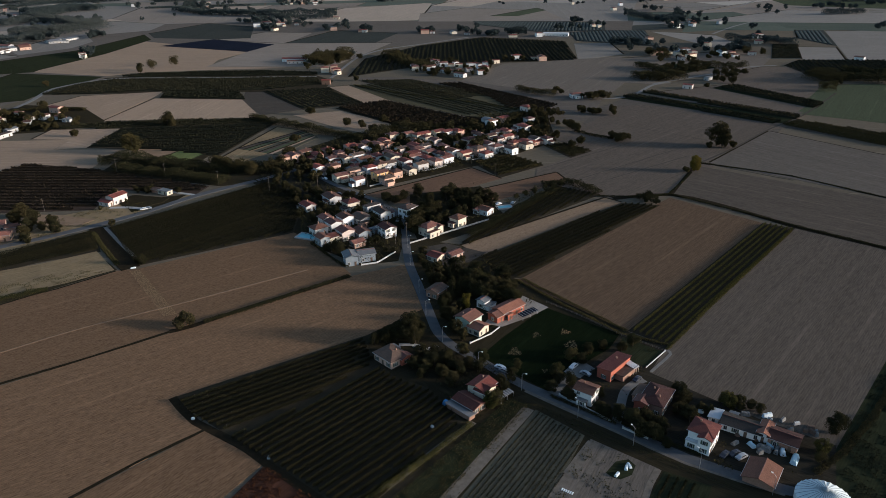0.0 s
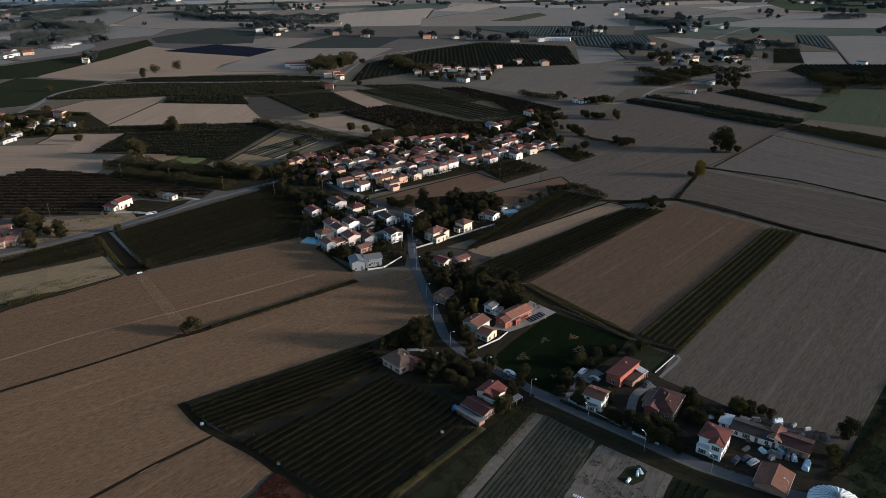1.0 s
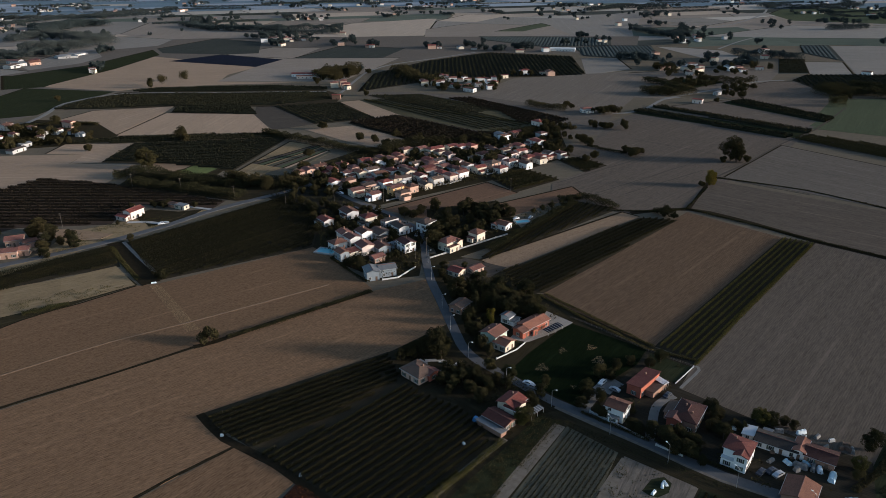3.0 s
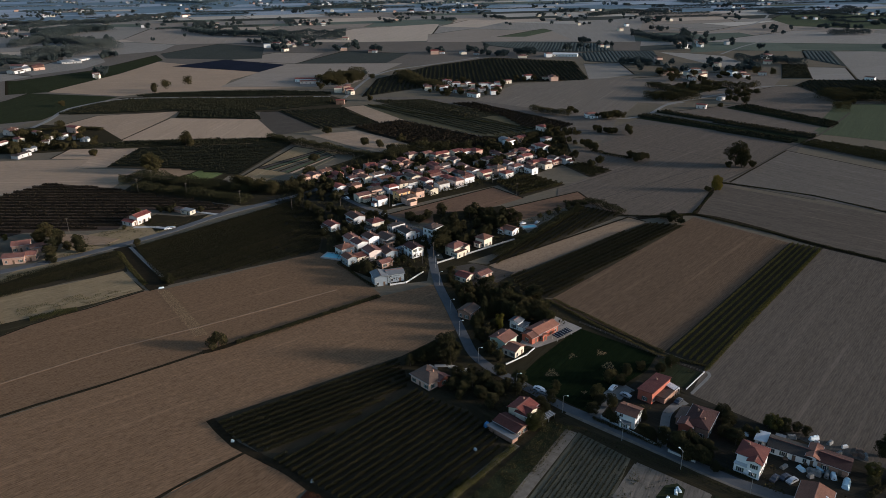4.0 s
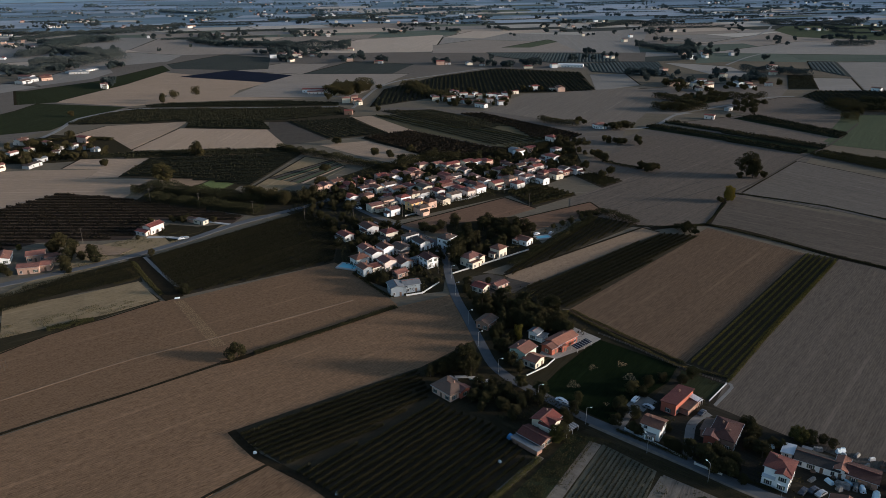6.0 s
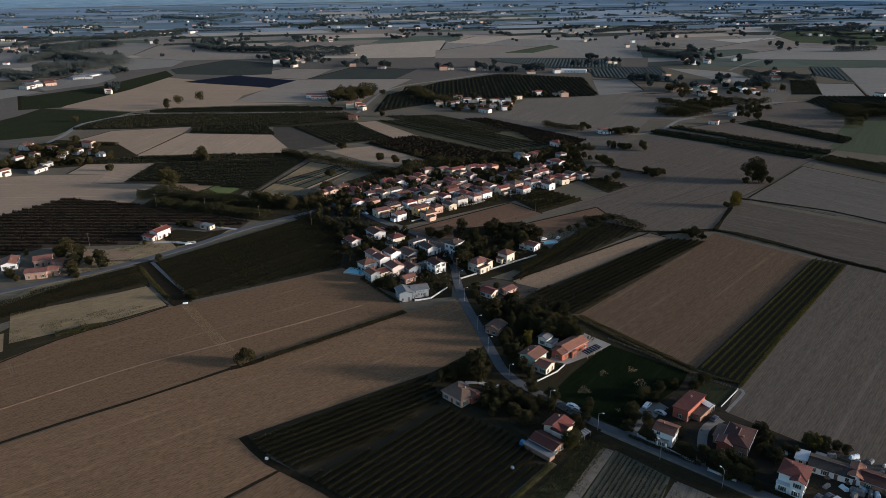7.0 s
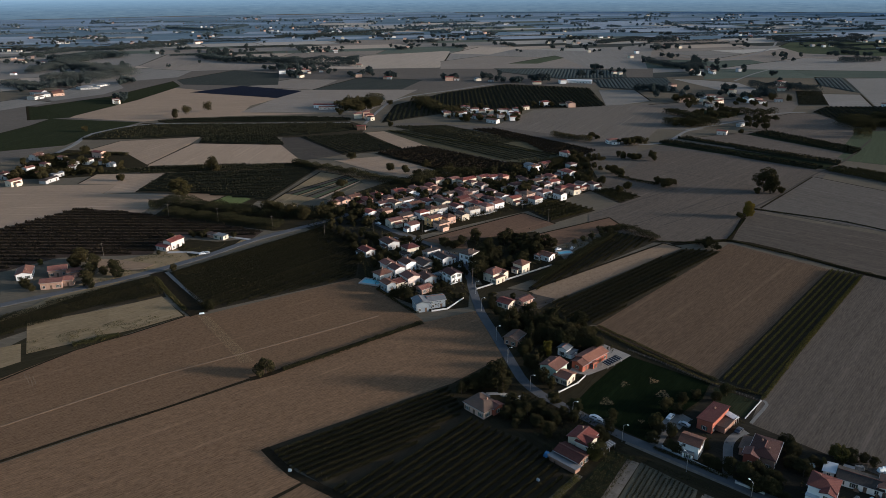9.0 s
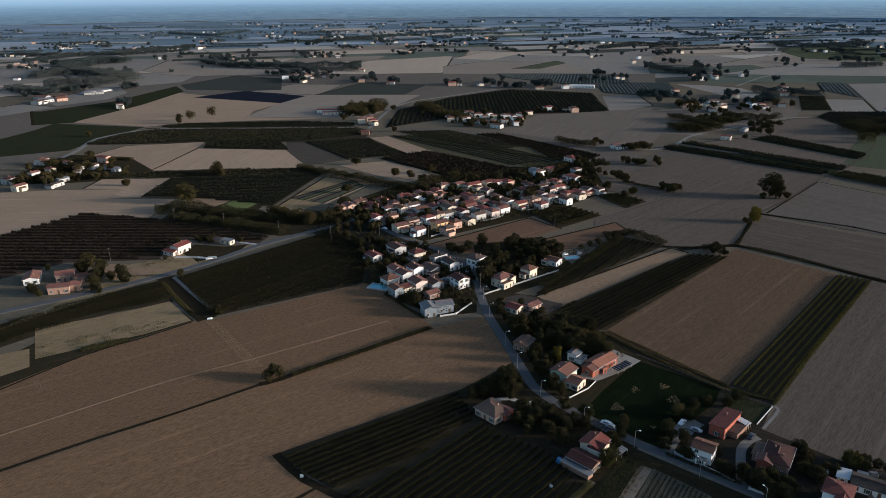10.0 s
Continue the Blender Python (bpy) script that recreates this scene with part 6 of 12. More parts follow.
planted("orchard", 7.6, 5.5, 1.3, 4.3, "dark", "dark orchard of trained fruit trees in rows", False, -90.8, 821.5, -36.0, 825.8, 48.4, 735.7, 12.8, 715.0, -58.1, 779.9)
planted("orchard", 2.5, 4.5, 2.4, 3.0, "dark", "upper dark orchard belt along the lane", False, -383.0, 867.5, -355.3, 885.7, -217.9, 895.1, -151.0, 879.7, -148.2, 862.0, -276.9, 858.5, -378.5, 859.0)
planted("orchard", 2.5, 4.5, 2.4, 3.0, "dark", "lower dark orchard belt along the lane", False, -423.1, 757.8, -407.3, 814.4, -377.9, 840.0, -146.4, 842.0, -133.7, 802.1, -192.3, 772.4, -293.9, 766.4, -314.6, 773.4, -370.4, 758.6)
planted("orchard", -2.5, 4.5, 2.4, 3.0, "dark", "dark orchard block between pale fields", False, -288.7, 734.8, -292.8, 761.3, -218.6, 767.3, -199.2, 722.8)
ribbon("road", 5.0, LANE, -416.5, 691.9, -418.7, 728.9, -427.3, 776.2, -422.2, 805.0, -385.4, 848.2, -276.9, 849.8, -147.2, 851.4, label="pale country lane", category="road")
planted("orchard", -101.4, 9.0, 3.0, 6.6, "dark", "distant dark orchard in rows", False, 63.9, 1425.0, 141.5, 1418.5, 303.4, 1385.4, 280.9, 1272.4, 164.7, 1265.1, 73.5, 1366.7)
planted("orchard", -97.4, 9.0, 3.0, 6.6, "dark", "distant dark orchard in rows", False, 216.3, 1237.7, 281.1, 1264.3, 345.7, 1259.4, 314.6, 1081.6, 272.7, 1108.9, 212.5, 1145.2)
planted("orchard", -110.9, 8.0, 3.0, 5.5, "dark", "distant dark orchard in rows", False, 558.2, 1147.9, 596.8, 1240.2, 639.0, 1237.0, 573.5, 1064.6)
planted("orchard", -3.4, 9.0, 3.5, 5.0, "dark", "dark square orchard", False, 489.6, 1082.1, 522.9, 1079.9, 471.8, 954.3, 434.8, 956.5)
planted("orchard", -105.1, 8.0, 3.0, 6.0, "dark", "dark orchard in rows", False, 428.4, 898.3, 462.4, 936.1, 562.0, 930.3, 596.8, 880.6, 545.1, 800.3, 426.5, 802.7)
planted("orchard", -47.6, 5.0, 2.6, 3.8, "olive", "long dark strip of fruit trees", False, 206.1, 740.2, 219.3, 745.5, 321.8, 631.2, 311.3, 618.7)
planted("orchard", -47.1, 5.0, 2.6, 3.8, "olive", "long dark strip of fruit trees", False, 182.6, 721.3, 195.4, 726.3, 297.2, 612.9, 284.5, 603.2)
planted("orchard", -62.4, 5.0, 2.6, 3.8, "olive", "long dark strip of fruit trees", False, 296.8, 760.1, 314.6, 775.0, 365.2, 678.9, 347.8, 662.4)
planted("orchard", -55.8, 5.0, 2.6, 3.8, "olive", "long dark strip of fruit trees", False, 289.9, 598.9, 310.8, 612.4, 363.5, 560.5, 402.4, 513.1, 388.0, 493.0, 333.8, 534.3)
planted("orchard", 7.3, 5.0, 2.6, 3.8, "olive", "long dark strip of fruit trees", False, -332.1, 609.1, -293.5, 628.1, -159.6, 638.1, -151.6, 624.9, -223.7, 615.2, -284.8, 607.4)
planted("orchard", 55.1, 3.2, 1.9, 2.0, "vine", "dark vineyard strip in long rows", False, 11.6, 351.3, 74.2, 439.8, 97.3, 424.8, 12.6, 345.9)
planted("orchard", 77.5, 4.6, 2.4, 2.3, "vine", "dark vineyard strip in long rows", False, -409.8, 587.9, -416.4, 631.7, -403.7, 664.5, -335.8, 612.2, -357.6, 597.3)
hedge(3.5, 1.5, "dark", "rank grass and weeds along a ditch", -102.4, 265.5, -83.9, 278.8, -64.1, 294.9, -45.4, 309.5)
hedge(22.0, 7.0, "dark", "dark overgrown hedge of bushes and small trees", -251.0, 502.5, -230.9, 509.1, -181.8, 486.7, -143.6, 478.9, -105.1, 484.4)
hedge(16.0, 5.0, "dark", "dark overgrown hedge of bushes and small trees", -232.6, 488.2, -188.5, 471.2, -144.7, 454.0)
hedge(9.0, 4.0, "dark", "dark overgrown hedge of bushes and small trees", 65.4, 442.3, 84.7, 447.6, 98.7, 424.7)
hedge(8.0, 3.0, "dark", "dark overgrown hedge of bushes and small trees", 14.2, 357.5, 73.7, 436.4)
hedge(7.0, 4.0, "dark", "dark overgrown hedge of bushes and small trees", 119.9, 416.8, 132.9, 413.3)
hedge(2.0, 1.2, "grass", "rank grass along a field edge", 35.0, 303.6, 53.6, 277.3, 72.2, 253.1, 89.3, 244.0)
hedge(2.0, 1.0, "grass", "rank grass along a field edge", 37.8, 304.7, 75.7, 254.8)
hedge(2.0, 1.0, "gold", "yellowing weeds along the vineyard edge", 87.8, 240.6, 118.6, 277.6, 191.4, 361.5)
hedge(3.0, 1.7, "gold", "yellowing row of vines along the track", 9.1, 194.9, -8.3, 174.8, -22.6, 159.4)
hedge(5.0, 1.2, "grass", "rank weeds at the meadow edge", -202.4, 289.1, -185.5, 299.0)
hedge(1.2, 1.3, "dark", "clipped dark garden hedge beside the road", 59.2, 194.2, 71.5, 184.5, 80.3, 178.1)
hedge(1.5, 1.5, "dark", "clipped dark garden hedge beside the road", 37.8, 210.2, 57.3, 194.2)
hedge(60.0, 20.0, "dark", "dark overgrown hedge of bushes and small trees", -724.3, 1238.4, -670.6, 1264.4, -642.9, 1309.8, -632.0, 1377.5)
hedge(50.0, 17.0, "dark", "dark overgrown hedge of bushes and small trees", -840.0, 1511.9, -857.4, 1691.1, -822.3, 1756.2)
hedge(30.0, 9.0, "dark", "dark overgrown hedge of bushes and small trees", -1062.2, 1779.8, -1001.8, 1929.5, -879.9, 1985.9, -765.2, 2086.2)
hedge(20.0, 8.0, "dark", "dark overgrown hedge of bushes and small trees", 243.4, 900.0, 259.5, 858.7, 267.9, 821.2)
hedge(14.0, 7.0, "dark", "dark overgrown hedge of bushes and small trees", 272.7, 858.0, 317.8, 871.3)
hedge(40.0, 13.0, "dark", "dark overgrown hedge of bushes and small trees", 419.2, 813.6, 427.0, 779.3)
hedge(25.0, 10.0, "dark", "dark overgrown hedge of bushes and small trees", 469.2, 847.7, 496.6, 816.7, 537.1, 807.6)
hedge(30.0, 9.0, "dark", "dark overgrown hedge of bushes and small trees", -72.9, 1011.5, -38.9, 924.1, -10.0, 893.0)
hedge(30.0, 12.0, "dark", "dark overgrown hedge of bushes and small trees", -175.9, 945.1, -146.8, 976.0, -128.3, 1014.9)
hedge(25.0, 9.0, "dark", "dark overgrown hedge of bushes and small trees", -396.1, 1585.5, -285.8, 1507.2, -217.6, 1512.2)
tree("bush", "dark", -108.7, 262.8, 8.5, 1.00)
tree("broad", "dark", -13.5, 251.9, 13.0, 1.00)
tree("broad", "dark", -19.1, 249.7, 9.0, 1.00)
tree("broad", "dark", -23.1, 248.1, 7.5, 1.00)
tree("broad", "dark", -27.6, 246.4, 6.0, 1.00)
tree("broad", "dark", -10.0, 251.8, 8.0, 1.00)
tree("broad", "dark", 211.9, 534.7, 20.0, 1.10)
tree("broad", "dark", 214.5, 529.8, 14.0, 1.10)
tree("broad", "dark", 221.8, 529.5, 7.0, 1.00)
tree("broad", "dark", 204.7, 530.1, 6.0, 1.00)
tree("broad", "yellow", 174.5, 472.1, 13.0, 0.85)
tree("bush", "dark", 167.8, 468.5, 6.0, 1.00)
tree("broad", "dark", 125.2, 410.5, 8.0, 1.00)
tree("bush", "dark", 129.3, 406.3, 5.0, 1.00)
tree("broad", "dark", 139.6, 548.7, 10.0, 1.30)
tree("broad", "dark", 155.8, 641.4, 9.0, 1.00)
tree("broad", "olive", -235.7, 528.7, 17.0, 1.00)
tree("broad", "olive", -244.3, 538.4, 13.0, 1.00)
tree("broad", "dark", -239.1, 613.7, 14.0, 1.00)
tree("broad", "dark", -233.7, 609.5, 10.0, 1.00)
tree("broad", "dark", -153.4, 485.8, 12.0, 1.20)
tree("broad", "dark", -143.6, 478.9, 12.0, 1.20)
tree("broad", "dark", -132.1, 472.1, 12.0, 1.20)
tree("broad", "dark", -119.7, 478.2, 12.0, 1.20)
tree("broad", "dark", -113.1, 484.6, 12.0, 1.20)
tree("broad", "dark", -159.5, 486.0, 12.0, 1.20)
tree("broad", "dark", -112.5, 512.7, 12.0, 1.20)
tree("broad", "dark", -222.1, 378.0, 8.0, 1.10)
tree("broad", "dark", -248.4, 393.8, 10.0, 1.10)
tree("broad", "dark", -236.8, 384.5, 9.0, 1.10)
tree("broad", "dark", -248.4, 384.8, 8.0, 1.10)
tree("broad", "dark", -151.6, 326.0, 6.0, 1.10)
tree("broad", "dark", -344.7, 936.6, 17.0, 0.80)
tree("broad", "dark", -359.1, 902.5, 18.0, 0.75)
tree("broad", "dark", -368.4, 886.4, 13.0, 1.00)
tree("broad", "dark", -5.3, 305.0, 7.1, 1.05)
tree("broad", "dark", -1.2, 298.9, 6.6, 1.05)
tree("broad", "dark", 4.1, 301.8, 6.7, 1.05)
tree("broad", "olive", 9.4, 298.7, 4.4, 1.05)
tree("broad", "dark", 16.3, 304.6, 10.1, 1.05)
tree("broad", "olive", 20.5, 298.5, 7.0, 1.05)
tree("broad", "dark", 24.8, 292.6, 7.6, 1.05)
tree("broad", "dark", 28.3, 286.9, 9.7, 1.05)
tree("broad", "dark", 31.3, 292.5, 7.0, 1.05)
tree("broad", "dark", 28.1, 301.3, 9.7, 1.05)
tree("broad", "dark", 21.7, 284.3, 9.6, 1.05)
tree("broad", "dark", 3.9, 284.6, 4.8, 1.05)
tree("broad", "olive", 0.0, 276.7, 6.3, 1.05)
tree("broad", "dark", 1.2, 266.6, 7.4, 1.05)
tree("broad", "olive", 3.5, 257.0, 4.6, 1.05)
tree("broad", "dark", 7.5, 276.6, 5.4, 1.05)
tree("broad", "dark", 29.1, 281.5, 8.3, 1.05)
tree("broad", "dark", 15.2, 310.8, 7.1, 1.05)
tree("broad", "dark", 5.6, 311.0, 9.8, 1.05)
tree("broad", "olive", 10.4, 290.0, 7.3, 1.05)
tree("broad", "yellow", 10.2, 277.0, 7.2, 0.95)
tree("broad", "dark", -8.0, 407.9, 9.1, 1.05)
tree("broad", "dark", -2.8, 398.0, 7.4, 1.05)
tree("broad", "dark", 2.4, 417.8, 9.4, 1.05)
tree("broad", "dark", 5.7, 402.6, 6.9, 1.05)
tree("broad", "dark", -6.1, 384.2, 7.9, 1.05)
tree("broad", "dark", -2.8, 375.3, 7.3, 1.05)
tree("broad", "dark", 2.1, 379.6, 8.0, 1.05)
tree("broad", "dark", 11.0, 412.4, 7.1, 1.05)
tree("broad", "dark", 16.4, 417.4, 7.2, 1.05)
tree("broad", "dark", -15.4, 423.5, 9.6, 1.05)
tree("broad", "dark", 12.2, 392.9, 6.4, 1.05)
tree("broad", "dark", -12.8, 393.5, 8.1, 1.05)
tree("broad", "dark", 6.1, 428.3, 8.3, 1.05)
tree("broad", "dark", 9.3, 383.8, 8.9, 1.05)
tree("broad", "dark", 19.3, 402.3, 9.1, 1.05)
tree("broad", "dark", -12.0, 229.0, 5.3, 1.10)
tree("broad", "olive", -7.6, 227.0, 5.1, 1.10)
tree("broad", "dark", -5.6, 232.8, 5.9, 1.10)
tree("broad", "dark", -9.0, 236.9, 6.7, 1.10)
tree("broad", "dark", 0.9, 232.7, 6.5, 1.10)
tree("broad", "dark", 3.0, 228.8, 4.8, 1.10)
tree("broad", "dark", 6.1, 224.9, 4.4, 1.10)
tree("broad", "dark", -1.3, 225.0, 4.9, 1.10)
tree("broad", "olive", 14.3, 232.5, 6.7, 1.10)
tree("broad", "olive", 7.6, 238.6, 6.2, 1.10)
tree("broad", "dark", 20.3, 217.4, 5.0, 1.10)
tree("broad", "dark", 2.9, 217.6, 6.6, 1.10)
tree("broad", "olive", 18.0, 205.5, 6.7, 1.10)
tree("broad", "dark", 22.1, 213.8, 4.4, 1.10)
tree("broad", "dark", 24.8, 220.9, 5.8, 1.10)
tree("broad", "dark", 12.6, 226.7, 5.0, 1.10)
tree("broad", "dark", -3.5, 238.8, 5.1, 1.10)
tree("broad", "olive", 27.6, 228.4, 4.5, 1.10)
tree("broad", "gold", 15.6, 204.2, 7.0, 1.00)
tree("broad", "dark", 52.8, 231.8, 4.8, 1.15)
tree("broad", "dark", 45.6, 217.0, 6.0, 1.15)
tree("broad", "dark", 54.8, 209.9, 4.9, 1.15)
tree("broad", "dark", 58.9, 196.9, 6.6, 1.15)
tree("broad", "olive", 62.9, 193.8, 6.6, 1.15)
tree("broad", "dark", 67.0, 195.3, 6.2, 1.15)
tree("broad", "dark", 68.1, 192.3, 5.6, 1.15)
tree("broad", "olive", 63.3, 188.0, 4.9, 1.15)
tree("broad", "dark", 70.9, 192.2, 5.5, 1.15)
tree("broad", "dark", 82.8, 209.5, 6.2, 1.15)
tree("broad", "dark", 83.7, 206.1, 6.0, 1.15)
tree("broad", "dark", 69.8, 239.7, 4.6, 1.15)
tree("broad", "olive", 75.3, 243.8, 6.1, 1.15)
tree("broad", "dark", 82.2, 195.1, 6.2, 1.15)
tree("broad", "dark", 62.5, 241.9, 4.6, 1.15)
tree("broad", "olive", 48.8, 233.9, 6.1, 1.15)
tree("broad", "dark", 56.1, 237.8, 5.6, 1.15)
tree("broad", "olive", 41.7, 222.5, 6.3, 1.15)
tree("broad", "gold", 98.4, 203.0, 6.0, 1.00)
tree("broad", "dark", 41.5, 552.2, 4.5, 1.15)
tree("broad", "dark", -36.1, 526.2, 6.1, 1.15)
tree("broad", "dark", -54.6, 502.9, 4.1, 1.15)
tree("broad", "dark", -35.0, 516.7, 5.8, 1.15)
tree("broad", "dark", -54.8, 485.3, 6.1, 1.15)
tree("broad", "dark", 20.0, 567.2, 4.9, 1.15)
tree("broad", "dark", -34.5, 536.3, 5.9, 1.15)
tree("broad", "dark", -70.2, 531.8, 5.3, 1.15)
tree("broad", "dark", -60.2, 518.1, 5.8, 1.15)
tree("broad", "dark", -39.5, 547.8, 3.7, 1.15)
tree("broad", "dark", 80.4, 638.9, 5.3, 1.15)
tree("broad", "dark", 46.5, 576.4, 5.9, 1.15)
tree("broad", "dark", 68.8, 602.9, 3.7, 1.15)
tree("broad", "dark", 22.8, 602.7, 5.2, 1.15)
tree("broad", "dark", -57.4, 489.8, 3.6, 1.15)
tree("broad", "dark", -84.3, 464.6, 6.2, 1.15)
tree("broad", "dark", -53.7, 526.8, 3.7, 1.15)
tree("broad", "dark", 78.7, 608.4, 4.1, 1.15)
tree("broad", "dark", 83.5, 618.0, 5.8, 1.15)
tree("broad", "dark", 55.8, 597.8, 3.7, 1.15)
tree("broad", "dark", 65.2, 567.9, 4.6, 1.15)
tree("broad", "dark", 88.5, 618.8, 5.6, 1.15)
tree("broad", "dark", -26.3, 521.8, 6.3, 1.15)
tree("broad", "dark", 9.1, 520.8, 4.9, 1.15)
tree("broad", "dark", -81.6, 490.3, 4.6, 1.15)
tree("broad", "dark", -73.1, 484.6, 4.5, 1.15)
tree("broad", "dark", 58.1, 613.2, 6.4, 1.15)
tree("broad", "dark", -104.2, 506.5, 5.4, 1.15)
tree("broad", "dark", -86.0, 524.5, 5.9, 1.15)
tree("broad", "dark", 2.7, 550.0, 5.1, 1.15)
tree("broad", "dark", -33.6, 545.5, 4.2, 1.15)
tree("broad", "dark", -68.9, 475.6, 3.5, 1.15)
tree("broad", "dark", -88.0, 460.2, 5.1, 1.15)
tree("broad", "dark", 63.9, 568.5, 5.2, 1.15)
tree("broad", "dark", 72.9, 599.3, 4.8, 1.15)
tree("broad", "dark", 6.1, 564.2, 4.3, 1.15)
tree("broad", "dark", 1.8, 511.8, 4.5, 1.15)
tree("broad", "dark", -28.3, 522.4, 5.5, 1.15)
tree("broad", "dark", 7.1, 574.8, 6.3, 1.15)
tree("broad", "dark", -66.8, 482.1, 5.5, 1.15)
tree("broad", "dark", 65.3, 637.0, 5.4, 1.15)
tree("broad", "dark", 67.5, 612.7, 4.6, 1.15)
tree("broad", "dark", -69.7, 473.7, 5.3, 1.15)
tree("broad", "dark", -11.6, 521.3, 3.8, 1.15)
tree("broad", "dark", -40.3, 498.0, 3.8, 1.15)
tree("broad", "dark", -67.6, 467.6, 5.5, 1.15)
tree("broad", "dark", 91.8, 656.2, 6.3, 1.15)
tree("broad", "dark", 88.8, 643.9, 4.9, 1.15)
tree("broad", "dark", 64.5, 621.4, 5.9, 1.15)
tree("broad", "dark", 13.6, 529.9, 5.6, 1.15)
tree("broad", "dark", 63.1, 618.9, 5.0, 1.15)
tree("broad", "dark", -66.6, 516.1, 5.7, 1.15)
tree("broad", "dark", -9.4, 541.4, 4.9, 1.15)
tree("broad", "dark", 43.6, 579.5, 6.4, 1.15)
tree("broad", "dark", -50.3, 521.4, 5.3, 1.15)
tree("broad", "dark", -57.5, 480.5, 4.9, 1.15)
tree("broad", "dark", -4.8, 520.1, 4.7, 1.15)
tree("broad", "dark", -39.1, 566.2, 5.0, 1.15)
tree("broad", "dark", -22.8, 497.7, 5.4, 1.15)
tree("broad", "dark", -42.3, 497.9, 6.2, 1.15)
tree("broad", "dark", 33.9, 574.9, 5.4, 1.15)
tree("broad", "dark", -20.5, 527.8, 3.7, 1.15)
tree("broad", "dark", 75.1, 645.0, 3.9, 1.15)
tree("broad", "dark", -94.6, 494.2, 5.2, 1.15)
tree("broad", "dark", 6.3, 536.5, 5.1, 1.15)
tree("broad", "dark", -101.0, 502.3, 5.8, 1.15)
tree("broad", "dark", -64.3, 472.4, 3.7, 1.15)
tree("broad", "dark", -54.5, 483.8, 5.4, 1.15)
tree("broad", "dark", 4.3, 542.0, 4.0, 1.15)
tree("broad", "dark", -78.1, 504.2, 3.9, 1.15)
tree("broad", "dark", 25.9, 608.1, 4.6, 1.15)
tree("broad", "dark", -95.7, 457.1, 4.0, 1.15)
tree("broad", "dark", -33.8, 552.5, 4.4, 1.15)
tree("broad", "dark", -15.3, 550.9, 4.0, 1.15)
tree("broad", "dark", 62.3, 591.4, 5.1, 1.15)
tree("broad", "dark", -52.3, 523.1, 4.0, 1.15)
tree("broad", "dark", -85.9, 456.4, 4.3, 1.15)
tree("broad", "dark", 18.1, 580.7, 5.9, 1.15)
tree("broad", "dark", -91.8, 519.9, 5.3, 1.15)
tree("broad", "dark", -101.7, 503.0, 3.5, 1.15)
tree("broad", "dark", 66.8, 592.9, 6.2, 1.15)
tree("broad", "dark", -24.5, 514.7, 6.1, 1.15)
tree("broad", "dark", 18.5, 545.9, 4.5, 1.15)
tree("broad", "dark", -73.1, 498.3, 4.1, 1.15)
tree("broad", "dark", -20.0, 504.2, 4.6, 1.15)
tree("broad", "dark", 68.0, 566.9, 4.7, 1.15)
tree("broad", "dark", 28.7, 542.3, 4.1, 1.15)
tree("broad", "dark", -1.5, 524.1, 5.3, 1.15)
tree("broad", "dark", 39.9, 579.6, 6.0, 1.15)
tree("broad", "dark", 47.7, 623.6, 4.2, 1.15)
tree("broad", "dark", -52.1, 549.6, 6.4, 1.15)
tree("broad", "dark", -96.9, 498.8, 4.9, 1.15)
tree("broad", "dark", 72.2, 561.4, 4.0, 1.15)
tree("broad", "dark", -93.8, 485.2, 6.0, 1.15)
tree("broad", "dark", 26.5, 612.8, 5.5, 1.15)
tree("broad", "dark", -45.3, 511.3, 3.9, 1.15)
tree("broad", "dark", -50.6, 515.4, 6.2, 1.15)
tree("broad", "dark", 46.0, 552.0, 3.7, 1.15)
tree("broad", "dark", -66.6, 524.1, 6.4, 1.15)
tree("broad", "dark", 58.4, 548.8, 3.5, 1.15)
tree("broad", "dark", 22.9, 592.8, 4.2, 1.15)
tree("broad", "dark", 31.0, 585.8, 6.4, 1.15)
tree("broad", "dark", 54.4, 575.4, 4.7, 1.15)
tree("broad", "dark", -73.4, 501.0, 3.7, 1.15)
tree("broad", "dark", -14.4, 539.8, 5.2, 1.15)
tree("broad", "dark", -81.6, 606.0, 9.0, 1.10)
tree("broad", "dark", -68.7, 599.6, 9.0, 1.10)
tree("broad", "dark", -57.8, 585.8, 9.0, 1.10)
tree("broad", "dark", -50.8, 619.1, 9.0, 1.10)
tree("broad", "dark", -39.1, 588.9, 9.0, 1.10)
tree("broad", "dark", -30.2, 604.1, 9.0, 1.10)
tree("broad", "dark", -10.7, 597.5, 9.0, 1.10)
tree("broad", "dark", 27.9, 596.1, 9.0, 1.10)
tree("broad", "dark", 41.4, 582.3, 9.0, 1.10)
tree("broad", "dark", -121.4, 654.5, 9.0, 1.10)
tree("broad", "dark", -117.1, 555.6, 9.0, 1.10)
tree("broad", "dark", 29.5, 534.3, 9.0, 1.10)
tree("broad", "dark", 66.8, 625.2, 9.0, 1.10)
tree("broad", "dark", 80.6, 635.4, 9.0, 1.10)
tree("broad", "dark", 109.1, 593.2, 9.0, 1.10)
tree("broad", "dark", 112.2, 583.5, 9.0, 1.10)
tree("broad", "dark", 91.8, 557.1, 9.0, 1.10)
tree("broad", "dark", -172.2, 922.8, 7.1, 1.15)
tree("broad", "dark", -162.7, 931.0, 9.2, 1.15)
tree("broad", "dark", -160.7, 967.3, 6.7, 1.15)
tree("broad", "dark", -144.3, 957.0, 9.8, 1.15)
tree("broad", "dark", -135.3, 975.4, 11.2, 1.15)
